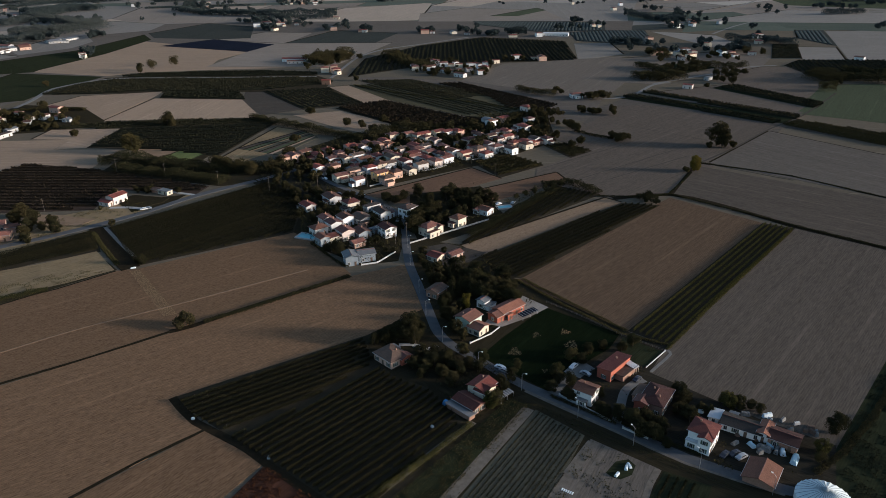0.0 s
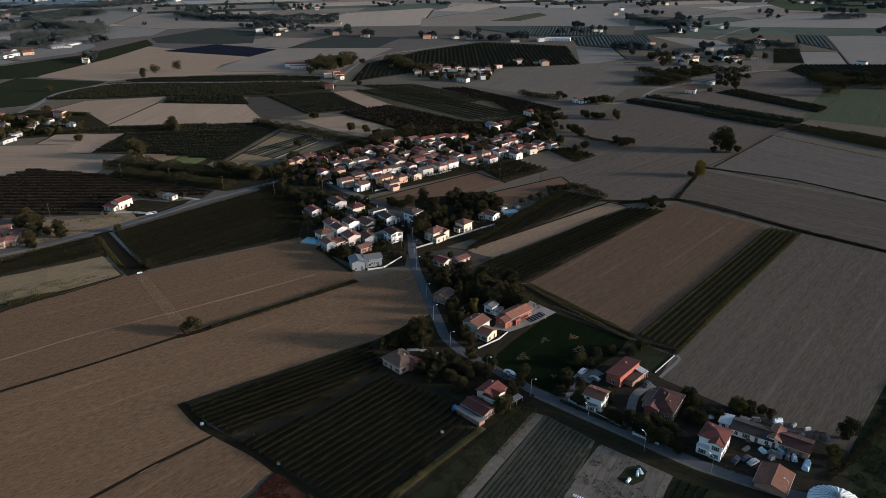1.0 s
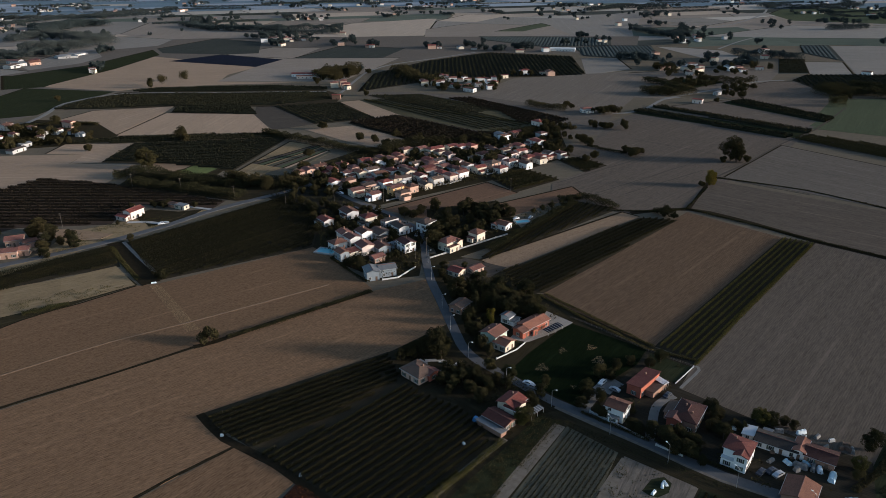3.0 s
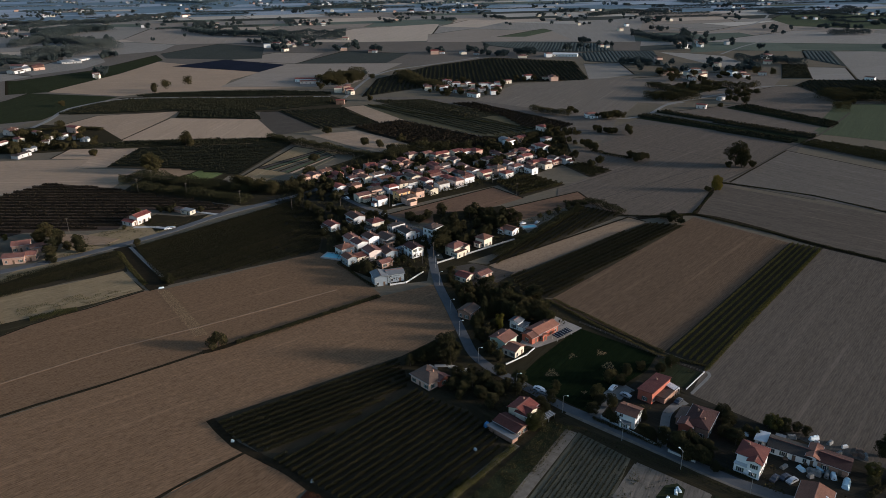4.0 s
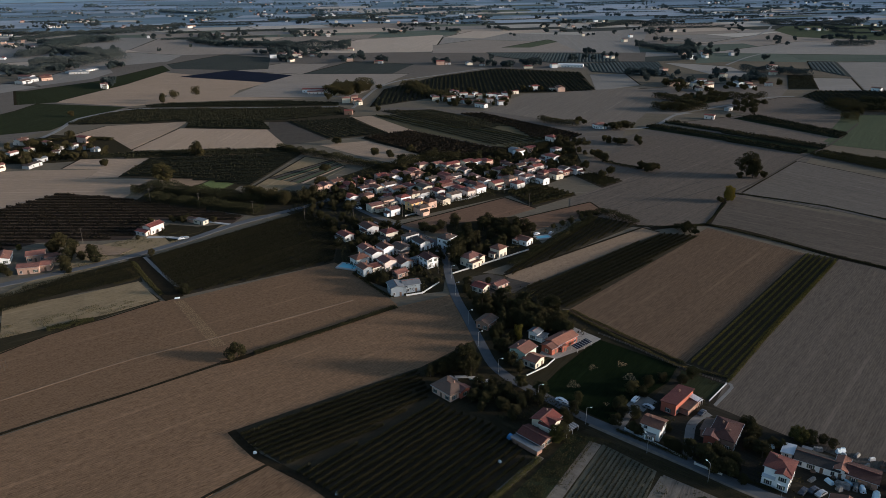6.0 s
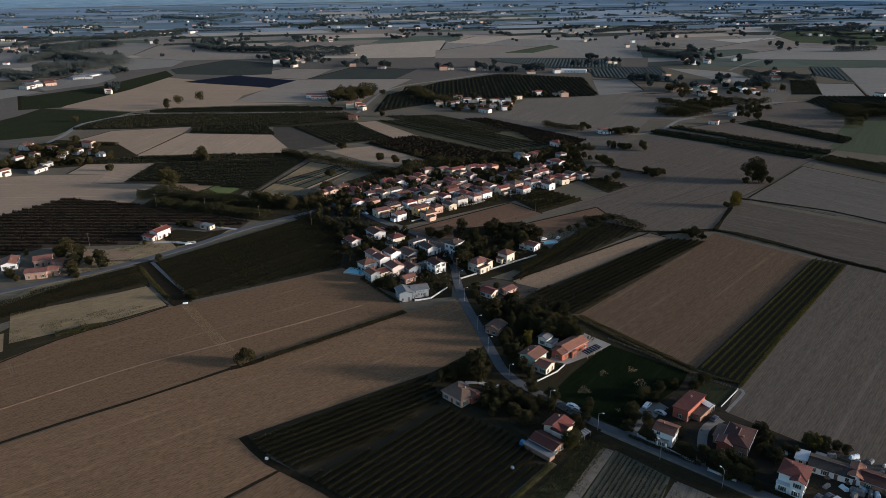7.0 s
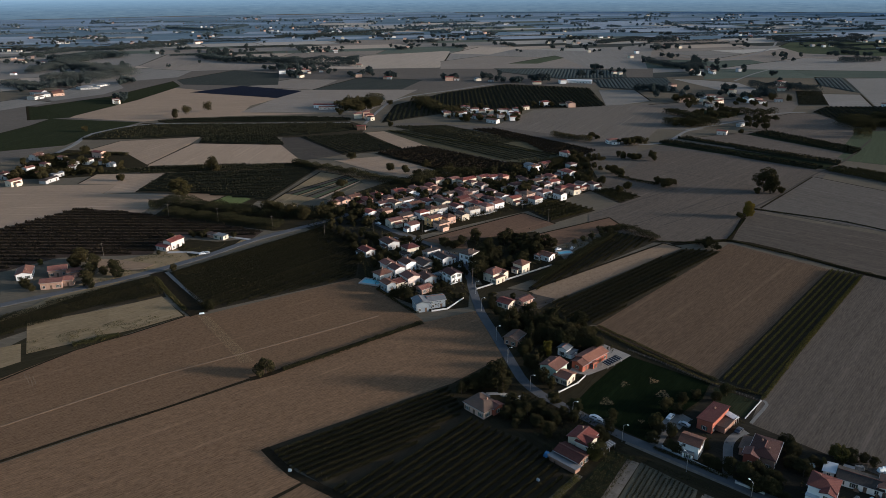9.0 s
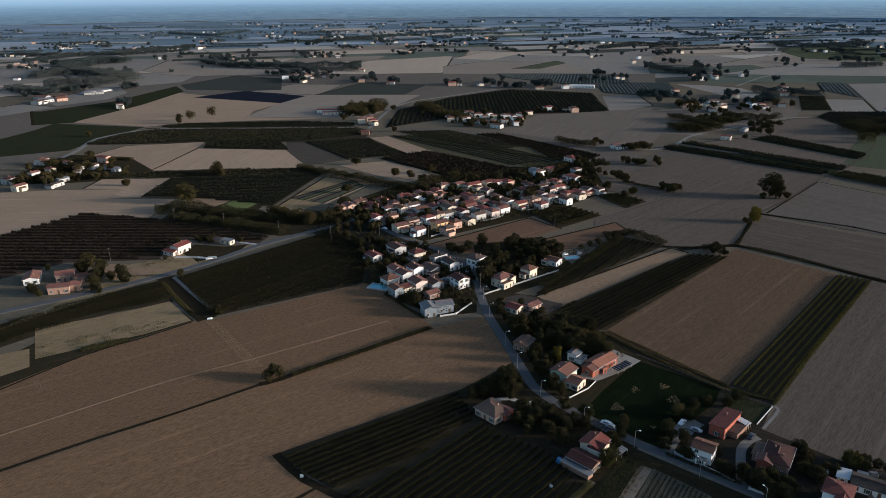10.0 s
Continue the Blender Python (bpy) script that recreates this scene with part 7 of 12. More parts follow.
tree("broad", "dark", -129.4, 989.6, 11.7, 1.15)
tree("broad", "dark", -123.2, 1004.3, 10.1, 1.15)
tree("broad", "dark", -165.2, 901.3, 9.1, 1.15)
tree("broad", "dark", -97.3, 821.8, 8.0, 1.15)
tree("broad", "dark", -68.6, 939.1, 7.4, 1.15)
tree("broad", "dark", -59.9, 985.6, 12.9, 1.15)
tree("broad", "dark", -43.7, 960.6, 9.0, 1.15)
tree("broad", "dark", -31.0, 894.1, 7.0, 1.15)
tree("broad", "dark", -20.3, 873.4, 8.9, 1.15)
tree("broad", "dark", -10.0, 853.7, 7.4, 1.15)
tree("broad", "dark", -3.2, 872.5, 9.5, 1.15)
tree("broad", "dark", 23.4, 851.9, 8.7, 1.15)
tree("broad", "dark", 38.2, 878.3, 8.0, 1.15)
tree("broad", "dark", 51.4, 869.7, 9.4, 1.15)
tree("broad", "dark", 61.1, 910.0, 10.2, 1.15)
tree("broad", "dark", 82.9, 953.3, 9.8, 1.15)
tree("broad", "dark", 93.9, 952.7, 9.1, 1.15)
tree("broad", "dark", 105.0, 952.1, 8.8, 1.15)
tree("broad", "dark", 120.3, 747.1, 7.9, 1.15)
tree("broad", "dark", 225.0, 805.9, 8.9, 1.15)
tree("broad", "dark", 239.2, 822.6, 10.4, 1.15)
tree("broad", "dark", 243.8, 804.9, 6.6, 1.15)
tree("broad", "dark", 255.2, 821.8, 7.1, 1.15)
tree("broad", "dark", 306.1, 801.9, 8.8, 1.15)
tree("broad", "dark", 308.6, 791.6, 9.9, 1.15)
tree("broad", "dark", 324.9, 818.3, 8.5, 1.15)
tree("broad", "dark", 318.3, 784.5, 9.8, 1.15)
tree("broad", "dark", 282.0, 760.8, 6.8, 1.15)
tree("broad", "dark", 319.8, 939.7, 9.0, 1.15)
tree("broad", "dark", 360.3, 1038.3, 11.0, 1.15)
tree("broad", "dark", 366.7, 1010.8, 10.8, 1.15)
tree("broad", "dark", 382.1, 1009.9, 12.8, 1.15)
tree("broad", "dark", 407.4, 1035.3, 10.7, 1.15)
tree("broad", "dark", 414.2, 992.3, 14.2, 1.15)
tree("broad", "dark", 432.6, 981.1, 12.7, 1.15)
tree("broad", "dark", 329.7, 1098.8, 11.7, 1.15)
tree("broad", "dark", 394.9, 1271.8, 14.7, 1.15)
tree("broad", "dark", 412.0, 1295.4, 13.5, 1.15)
tree("broad", "dark", 413.9, 1270.3, 10.2, 1.15)
tree("broad", "dark", 532.0, 1261.2, 14.2, 1.15)
tree("broad", "dark", 510.5, 1186.3, 10.7, 1.15)
tree("broad", "dark", 508.1, 1118.3, 10.9, 1.15)
tree("broad", "dark", 482.4, 1088.6, 13.1, 1.15)
tree("broad", "dark", 429.3, 795.8, 7.7, 1.15)
tree("broad", "dark", 418.9, 763.7, 10.0, 1.15)
tree("broad", "dark", 405.4, 755.0, 7.6, 1.15)
tree("broad", "dark", 433.0, 779.0, 9.1, 1.15)
tree("broad", "dark", 735.9, 1245.5, 13.8, 1.15)
tree("broad", "dark", 767.9, 1284.3, 12.6, 1.15)
tree("broad", "dark", -408.1, 653.2, 9.5, 1.15)
tree("broad", "dark", -401.0, 664.4, 6.7, 1.15)
tree("broad", "dark", -386.7, 652.4, 7.1, 1.15)
tree("broad", "dark", -364.9, 640.5, 10.2, 1.15)
tree("broad", "dark", -351.2, 633.5, 6.7, 1.15)
tree("broad", "dark", -344.0, 639.7, 7.9, 1.15)
tree("broad", "dark", -369.8, 630.0, 8.9, 1.15)
tree("broad", "dark", -386.1, 687.8, 10.2, 1.15)
tree("broad", "dark", -441.5, 804.5, 7.9, 1.15)
tree("broad", "dark", -369.5, 1471.9, 11.0, 1.15)
tree("broad", "dark", -346.4, 1419.9, 13.4, 1.15)
tree("broad", "dark", -315.1, 1326.6, 14.0, 1.15)
tree("broad", "dark", -318.8, 1417.6, 13.9, 1.15)
tree("broad", "dark", -588.5, 1733.2, 10.2, 1.15)
tree("broad", "dark", -534.3, 1622.5, 11.0, 1.15)
tree("broad", "dark", -539.3, 1700.8, 13.4, 1.15)
tree("broad", "dark", -579.1, 1664.8, 11.0, 1.15)
tree("broad", "dark", -1.3, 299.9, 3.9, 1.10)
tree("broad", "olive", 11.7, 302.4, 7.9, 1.10)
tree("broad", "dark", -5.5, 301.3, 5.3, 1.10)
tree("broad", "dark", 2.5, 305.0, 7.6, 1.10)
tree("broad", "dark", 15.4, 289.6, 5.0, 1.10)
tree("broad", "dark", 22.7, 287.3, 6.4, 1.10)
tree("broad", "olive", 27.5, 282.5, 7.1, 1.10)
tree("broad", "dark", 12.6, 285.7, 5.5, 1.10)
tree("broad", "olive", 15.4, 298.0, 9.3, 1.10)
tree("broad", "dark", 14.9, 287.9, 9.2, 1.10)
tree("broad", "dark", 1.4, 305.1, 6.4, 1.10)
tree("broad", "dark", 13.7, 298.0, 8.9, 1.10)
tree("broad", "dark", 6.1, 294.1, 4.7, 1.10)
tree("broad", "dark", 20.3, 291.3, 7.3, 1.10)
tree("broad", "dark", 20.6, 294.1, 5.0, 1.10)
tree("broad", "dark", 10.3, 295.2, 6.8, 1.10)
tree("broad", "dark", 14.9, 301.7, 6.6, 1.10)
tree("broad", "dark", 22.4, 286.3, 9.2, 1.10)
tree("broad", "olive", 10.5, 299.8, 5.0, 1.10)
tree("broad", "dark", -5.1, 308.8, 5.6, 1.10)
tree("broad", "dark", 7.2, 288.1, 4.9, 1.10)
tree("broad", "dark", 21.4, 290.9, 9.1, 1.10)
tree("broad", "dark", 22.4, 287.3, 7.3, 1.10)
tree("broad", "olive", 19.2, 283.3, 9.0, 1.10)
tree("broad", "olive", 23.2, 284.6, 5.6, 1.10)
tree("broad", "dark", -6.0, 307.1, 8.0, 1.10)
tree("broad", "dark", 18.4, 296.1, 7.3, 1.10)
tree("broad", "dark", 8.8, 292.8, 5.2, 1.10)
tree("broad", "dark", 9.5, 421.4, 7.3, 1.10)
tree("broad", "dark", 15.3, 405.3, 5.8, 1.10)
tree("broad", "dark", 15.8, 412.8, 7.1, 1.10)
tree("broad", "dark", 20.6, 397.7, 8.8, 1.10)
tree("broad", "dark", 13.3, 405.6, 7.9, 1.10)
tree("broad", "dark", 14.2, 402.4, 7.4, 1.10)
tree("broad", "dark", 1.0, 427.3, 6.1, 1.10)
tree("broad", "dark", 9.6, 415.5, 6.4, 1.10)
tree("broad", "dark", 14.3, 418.4, 8.2, 1.10)
tree("broad", "dark", 23.9, 425.4, 5.7, 1.10)
house(-87.1, 477.3, -17.5, 8.5, 7.4, 4.6, "gable", "white", "red", "", annex=True)
house(-76.4, 479.6, 68.6, 8.6, 6.7, 4.9, "hip", "white", "brown", "", annex=True)
house(-68.5, 457.9, 68.2, 9.4, 7.1, 4.6, "gable", "white", "brown", "", annex=True)
house(-56.1, 449.2, 71.6, 7.5, 7.1, 4.6, "gable", "white", "brown", "", annex=True)
house(-50.2, 474.9, 70.9, 8.3, 6.5, 4.9, "hip", "white", "red", "", annex=True)
house(-37.2, 486.4, 67.4, 7.5, 6.8, 4.5, "gable", "white", "brown", "", annex=True)
house(-26.5, 490.1, -20.2, 7.9, 7.0, 4.6, "gable", "white", "red", "", annex=True)
house(-15.0, 481.7, 67.7, 8.8, 6.5, 4.8, "gable", "white", "rose", "", annex=True)
house(-47.9, 504.8, -18.0, 8.8, 7.1, 4.5, "hip", "white", "red", "", annex=True)
house(-38.8, 510.4, -23.0, 9.2, 6.8, 4.5, "gable", "white", "rose", "", annex=True)
house(-58.2, 538.8, -21.2, 7.3, 7.1, 4.7, "gable", "ochre", "rose", "", annex=True)
house(-45.4, 544.9, -20.2, 8.1, 6.9, 4.9, "gable", "white", "red", "", annex=True)
house(-39.9, 563.4, 68.9, 9.6, 7.2, 4.9, "hip", "white", "brown", "", annex=True)
house(3.6, 572.6, 71.0, 8.6, 7.2, 4.5, "gable", "white", "red", "", annex=True)
house(7.4, 514.9, -16.8, 8.4, 7.2, 4.9, "gable", "white", "brown", "", annex=True)
house(16.5, 508.6, 69.3, 8.9, 7.0, 4.9, "gable", "white", "red", "", annex=True)
house(24.8, 526.5, -16.6, 8.4, 7.5, 4.5, "gable", "white", "red", "", annex=True)
house(34.8, 535.7, -18.9, 9.6, 7.2, 4.6, "gable", "white", "brown", "", annex=True)
house(43.6, 548.5, -16.9, 7.8, 7.1, 4.7, "hip", "white", "brown", "", annex=True)
house(51.8, 555.1, 66.5, 9.3, 6.5, 4.9, "gable", "white", "brown", "", annex=True)
house(64.9, 539.6, -19.4, 8.7, 6.7, 4.7, "gable", "white", "red", "", annex=True)
house(73.0, 547.6, -16.2, 7.4, 7.3, 4.9, "gable", "white", "brown", "", annex=True)
house(81.8, 547.3, -18.6, 8.2, 6.8, 4.9, "hip", "white", "brown", "", annex=True)
house(52.1, 519.5, -20.5, 8.3, 6.4, 4.7, "gable", "white", "rose", "", annex=True)
house(32.3, 508.2, 74.0, 8.4, 7.0, 4.5, "hip", "white", "red", "", annex=True)
house(65.8, 590.9, 72.1, 8.9, 6.8, 4.5, "gable", "white", "rose", "", annex=True)
house(76.1, 614.4, 70.4, 8.0, 6.6, 4.7, "hip", "white", "brown", "", annex=True)
house(-71.0, 499.8, -16.1, 9.3, 6.3, 4.8, "gable", "white", "rose", "", annex=True)
house(-62.7, 506.7, 70.0, 9.5, 6.7, 4.7, "gable", "white", "rose", "", annex=True)
house(-61.5, 470.1, 72.0, 8.6, 6.7, 4.5, "gable", "white", "rose", "", annex=True)
house(-20.5, 502.6, 66.8, 9.4, 6.5, 4.6, "gable", "white", "brown", "", annex=True)
house(-22.6, 471.5, -21.5, 8.4, 6.3, 4.2, "gable", "white", "brown", "", annex=True)
house(-5.5, 546.8, -20.3, 8.0, 7.1, 4.5, "gable", "white", "brown", "", annex=True)
house(-13.2, 530.9, 70.1, 7.5, 6.6, 4.5, "gable", "white", "brown", "", annex=True)
house(-3.2, 510.7, 67.5, 7.4, 7.4, 4.5, "hip", "white", "brown", "", annex=True)
house(3.0, 497.6, 71.1, 9.0, 6.6, 4.5, "gable", "white", "rose", "", annex=True)
house(-5.1, 490.9, -22.2, 9.2, 7.0, 4.5, "hip", "white", "brown", "", annex=True)
house(-11.3, 498.0, -19.6, 9.6, 6.7, 4.3, "hip", "white", "brown", "", annex=True)
house(-23.9, 526.5, -20.0, 7.9, 7.4, 4.2, "gable", "white", "rose", "", annex=True)
house(1.1, 527.3, -21.2, 7.7, 6.5, 4.6, "gable", "white", "brown", "", annex=True)
house(30.9, 561.0, -19.0, 9.7, 6.4, 4.2, "gable", "white", "rose", "", annex=True)
house(-44.0, 481.2, -23.8, 8.7, 6.8, 5.6, "hip", "cream", "rose", "", annex=True)
house(-42.3, 459.6, 73.0, 9.5, 7.0, 5.7, "gable", "ochre", "brown", "", annex=True)
house(-27.6, 564.7, 69.7, 7.6, 7.0, 5.2, "gable", "cream", "rose", "", annex=True)
house(-19.3, 560.9, 70.8, 7.5, 7.3, 5.3, "hip", "cream", "rose", "", annex=True)
house(-14.8, 564.3, 71.3, 9.6, 7.0, 5.2, "gable", "cream", "brown", "", annex=True)
house(-3.3, 571.0, 71.2, 9.1, 7.3, 5.1, "gable", "cream", "brown", "", annex=True)
house(-31.9, 464.2, -20.1, 7.3, 6.9, 4.8, "hip", "pink", "brown", "", annex=True)
house(-36.8, 451.0, 70.5, 8.3, 6.8, 4.8, "hip", "pink", "brown", "", annex=True)
house(55.9, 536.6, 70.6, 8.4, 7.0, 4.8, "hip", "pink", "red", "", annex=True)
house(53.8, 619.3, 67.2, 9.7, 6.9, 4.6, "gable", "pink", "red", "", annex=True)
house(52.3, 572.7, -18.1, 8.2, 6.9, 4.8, "gable", "pink", "red", "", annex=True)
house(-76.8, 513.1, -22.6, 7.8, 6.5, 4.6, "hip", "pink", "brown", "", annex=True)
house(-86.3, 520.9, 73.1, 7.4, 7.1, 4.8, "hip", "pink", "red", "", annex=True)
house(-92.2, 509.1, -22.7, 8.2, 6.3, 4.4, "gable", "pink", "red", "", annex=True)
house(-70.7, 532.8, 66.6, 7.8, 7.1, 4.4, "gable", "pink", "red", "", annex=True)
house(-102.2, 513.8, 73.9, 9.3, 7.1, 5.5, "gable", "pink", "brown", "", annex=True)
house(-108.7, 503.9, -20.9, 9.3, 6.8, 5.6, "gable", "pink", "brown", "", annex=True)
house(-114.1, 499.8, 68.4, 8.3, 7.1, 5.2, "hip", "pink", "brown", "", annex=True)
house(-61.6, 529.3, -18.1, 8.0, 6.4, 4.7, "gable", "white", "brown", "", annex=True)
house(-31.0, 522.1, 69.9, 7.6, 6.8, 4.7, "gable", "white", "brown", "", annex=True)
house(-21.0, 544.1, -19.2, 9.2, 6.4, 4.5, "gable", "white", "brown", "", annex=True)
house(-9.5, 513.9, 71.3, 7.7, 7.5, 4.7, "gable", "white", "rose", "", annex=True)
house(14.3, 536.4, -17.9, 8.1, 6.9, 4.5, "hip", "white", "rose", "", annex=True)
house(-56.3, 496.6, 67.6, 9.2, 7.5, 4.6, "gable", "white", "brown", "", annex=True)
house(-50.0, 535.3, -17.6, 9.5, 6.3, 4.7, "gable", "white", "brown", "", annex=True)
house(21.2, 547.6, 71.7, 9.3, 7.4, 4.7, "hip", "white", "brown", "", annex=True)
house(38.9, 558.9, 72.7, 8.6, 6.5, 4.7, "gable", "white", "rose", "", annex=True)
house(-32.1, 502.9, -21.6, 9.4, 6.7, 4.7, "gable", "white", "brown", "", annex=True)
house(-79.2, 500.1, 69.1, 9.3, 6.3, 4.4, "gable", "white", "rose", "", annex=True)
house(43.0, 607.4, 70.6, 9.0, 6.4, 4.7, "gable", "white", "brown", "", annex=True)
house(41.1, 526.0, 69.7, 9.4, 6.8, 4.7, "hip", "white", "brown", "", annex=True)
house(41.3, 611.6, -20.0, 12.0, 8.0, 4.5, "gable", "white", "grey", "", annex=True)
house(79.5, 662.8, -20.0, 10.0, 8.0, 4.4, "hip", "white", "red", "", annex=True)
house(-193.4, 964.2, -3.3, 32.6, 8.7, 4.2, "gable", "white", "red", "long white farm hall among trees")
house(187.8, 1206.5, -14.2, 41.2, 15.5, 4.2, "flat", "white", "white", "long white flat-roofed greenhouse")
house(-125.8, 867.4, -51.2, 15.4, 6.2, 4.2, "hip", "cream", "brown", "")
house(-128.7, 802.3, -2.7, 10.8, 5.6, 4.9, "gable", "brick", "red", "")
house(124.8, 963.4, -3.3, 14.9, 6.2, 3.5, "gable", "cream", "brown", "")
house(22.1, 841.9, -42.2, 17.3, 7.4, 4.2, "gable", "white", "brown", "")
house(2.6, 870.4, -50.4, 10.6, 6.2, 4.2, "gable", "white", "red", "")
house(52.1, 884.0, 34.5, 13.2, 6.2, 4.2, "gable", "cream", "red", "")
house(-7.6, 878.8, -50.3, 10.8, 6.2, 3.5, "gable", "white", "brown", "")
house(41.8, 914.2, -3.1, 10.7, 6.2, 4.2, "gable", "white", "red", "")
house(70.1, 936.3, 21.8, 10.5, 6.2, 4.2, "gable", "white", "red", "")
house(33.9, 875.3, 22.6, 9.1, 6.2, 4.2, "gable", "white", "brown", "")
house(262.0, 761.3, -33.9, 11.8, 6.2, 4.2, "gable", "white", "red", "")
house(299.4, 807.8, 36.7, 10.8, 5.6, 3.5, "gable", "white", "grey", "")
house(328.2, 958.3, 40.4, 20.5, 7.4, 6.3, "gable", "cream", "brown", "")
house(380.1, 1051.1, -3.7, 8.0, 5.6, 7.7, "gable", "cream", "brown", "")
house(419.8, 985.2, -3.4, 11.2, 6.8, 4.2, "gable", "white", "brown", "")
house(312.7, 952.1, -89.9, 23.5, 7.4, 4.2, "gable", "white", "brown", "")
house(471.6, 1093.1, -3.8, 10.7, 7.4, 4.2, "gable", "white", "red", "")
house(416.7, 1304.4, -81.5, 17.6, 6.2, 4.9, "gable", "white", "red", "")
house(447.5, 1319.5, -76.8, 18.4, 6.2, 4.2, "gable", "white", "brown", "")
house(538.0, 934.5, -46.4, 13.4, 7.4, 4.2, "gable", "white", "brown", "")
house(-349.3, 643.9, 15.8, 7.1, 6.2, 3.5, "gable", "grey", "brown", "")
house(-416.4, 663.6, 27.5, 9.2, 7.4, 4.2, "gable", "cream", "brown", "")
house(-366.9, 623.5, 15.4, 6.8, 6.2, 3.5, "gable", "grey", "brown", "")
house(-383.4, 600.5, 40.0, 8.6, 6.2, 3.5, "gable", "grey", "brown", "")
house(-608.9, 1173.0, 23.7, 28.4, 11.2, 3.0, "flat", "grey", "grey", "long pale hall with flat roof")
house(-642.0, 1085.8, 53.5, 20.2, 15.5, 4.2, "gable", "grey", "grey", "grey farm hall with sheet roof")
house(-625.2, 1100.1, 44.3, 15.6, 15.5, 4.2, "gable", "pink", "brown", "brown farm hall with tiled roof")
house(-493.2, 1008.8, -3.4, 6.4, 5.6, 4.9, "gable", "white", "brown", "")
house(-131.8, 1275.2, -4.3, 9.9, 7.4, 4.2, "gable", "white", "red", "")
house(-209.8, 1493.5, -5.0, 13.8, 7.4, 4.2, "gable", "cream", "red", "")
house(-330.2, 1412.7, -4.7, 16.5, 7.4, 4.2, "gable", "white", "red", "")
house(-294.3, 1309.4, 67.3, 17.4, 7.4, 4.2, "gable", "white", "brown", "")
house(-14.6, 1250.9, -4.2, 9.6, 7.4, 3.5, "gable", "white", "brown", "")
house(43.0, 1231.5, -4.2, 11.3, 7.4, 3.5, "gable", "white", "brown", "")
house(122.4, 1218.2, -4.2, 12.1, 7.4, 3.5, "gable", "white", "brown", "")
house(-19.3, 522.3, 68.7, 9.3, 7.4, 4.4, "hip", "white", "rose", "", annex=True)
house(-21.8, 506.4, 70.3, 9.5, 7.3, 5.8, "gable", "white", "red", "", annex=True)
house(-41.6, 539.1, -20.9, 8.8, 6.4, 4.2, "hip", "pink", "rose", "", annex=True)
house(-71.0, 520.0, 71.9, 8.7, 7.4, 3.0, "gable", "white", "dark", "", annex=True)
house(-59.8, 484.0, -17.2, 7.0, 6.2, 3.0, "hip", "white", "rose", "", annex=True)
house(-22.3, 509.1, -19.5, 7.4, 7.3, 3.0, "hip", "pink", "rose", "", annex=True)
house(1.5, 501.7, -18.1, 7.7, 6.4, 5.6, "hip", "cream", "rose", "", annex=True)
house(68.7, 582.4, -17.1, 9.3, 7.9, 5.7, "gable", "white", "red", "", annex=True)
house(-36.5, 496.9, -20.2, 9.8, 7.6, 5.9, "gable", "cream", "dark", "", annex=True)
house(11.5, 517.9, 67.1, 9.6, 7.1, 2.9, "hip", "white", "rose", "", annex=True)
house(-65.3, 530.1, 69.5, 7.7, 7.5, 4.6, "hip", "white", "red", "", annex=True)
house(12.5, 575.0, -16.2, 9.4, 7.5, 4.6, "hip", "pink", "rose", "", annex=True)
house(27.0, 517.4, 73.5, 9.4, 8.0, 5.7, "hip", "pink", "dark", "", annex=True)
house(64.2, 533.6, -23.2, 9.0, 7.0, 4.3, "hip", "cream", "rose", "", annex=True)
house(-20.8, 533.0, -19.8, 9.9, 7.4, 4.2, "gable", "pink", "rose", "", annex=True)
house(23.9, 553.0, 70.9, 8.3, 7.5, 3.1, "hip", "pink", "rose", "", annex=True)
house(73.4, 544.9, 66.4, 9.6, 7.1, 3.1, "gable", "pink", "brown", "", annex=True)
house(-13.4, 557.8, -18.3, 7.9, 7.1, 4.2, "hip", "cream", "rose", "", annex=True)
house(45.2, 572.4, 68.3, 8.8, 6.4, 4.2, "hip", "white", "brown", "", annex=True)
house(-61.0, 535.3, -18.4, 8.7, 7.1, 3.1, "hip", "pink", "rose", "", annex=True)
house(-56.0, 526.9, -21.0, 11.4, 4.5, 2.7, "flat", "white", "white", "", annex=True)
house(18.5, 507.4, 66.2, 9.4, 4.2, 2.9, "flat", "grey", "dark", "", annex=True)
house(45.0, 552.0, -17.5, 11.2, 4.0, 3.0, "gable", "white", "rose", "", annex=True)
house(29.0, 573.8, -17.7, 9.3, 4.9, 2.9, "gable", "pink", "rose", "", annex=True)
house(-59.0, 474.0, 67.0, 10.3, 4.4, 3.0, "flat", "grey", "rose", "", annex=True)
house(43.9, 527.2, -22.5, 11.3, 4.7, 2.7, "gable", "white", "dark", "", annex=True)
house(-61.6, 498.2, -18.9, 9.4, 4.6, 2.1, "flat", "grey", "brown", "", annex=True)
house(-22.5, 505.3, -19.9, 7.3, 3.9, 2.7, "gable", "pink", "brown", "", annex=True)
house(57.0, 561.4, 66.5, 9.3, 4.1, 2.3, "flat", "white", "dark", "", annex=True)
house(-17.5, 503.8, -18.7, 11.4, 3.7, 2.6, "flat", "grey", "white", "", annex=True)
house(31.7, 536.6, -19.4, 8.3, 3.9, 2.6, "gable", "white", "white", "", annex=True)
house(-22.7, 504.2, -21.7, 10.3, 4.4, 2.7, "gable", "pink", "grey", "", annex=True)
house(-62.1, 476.1, -21.0, 11.3, 4.8, 2.4, "gable", "white", "grey", "", annex=True)
house(-64.8, 471.3, -19.5, 8.8, 3.7, 3.1, "gable", "white", "dark", "", annex=True)
house(9.2, 573.0, -22.6, 9.9, 4.5, 2.3, "gable", "pink", "dark", "", annex=True)
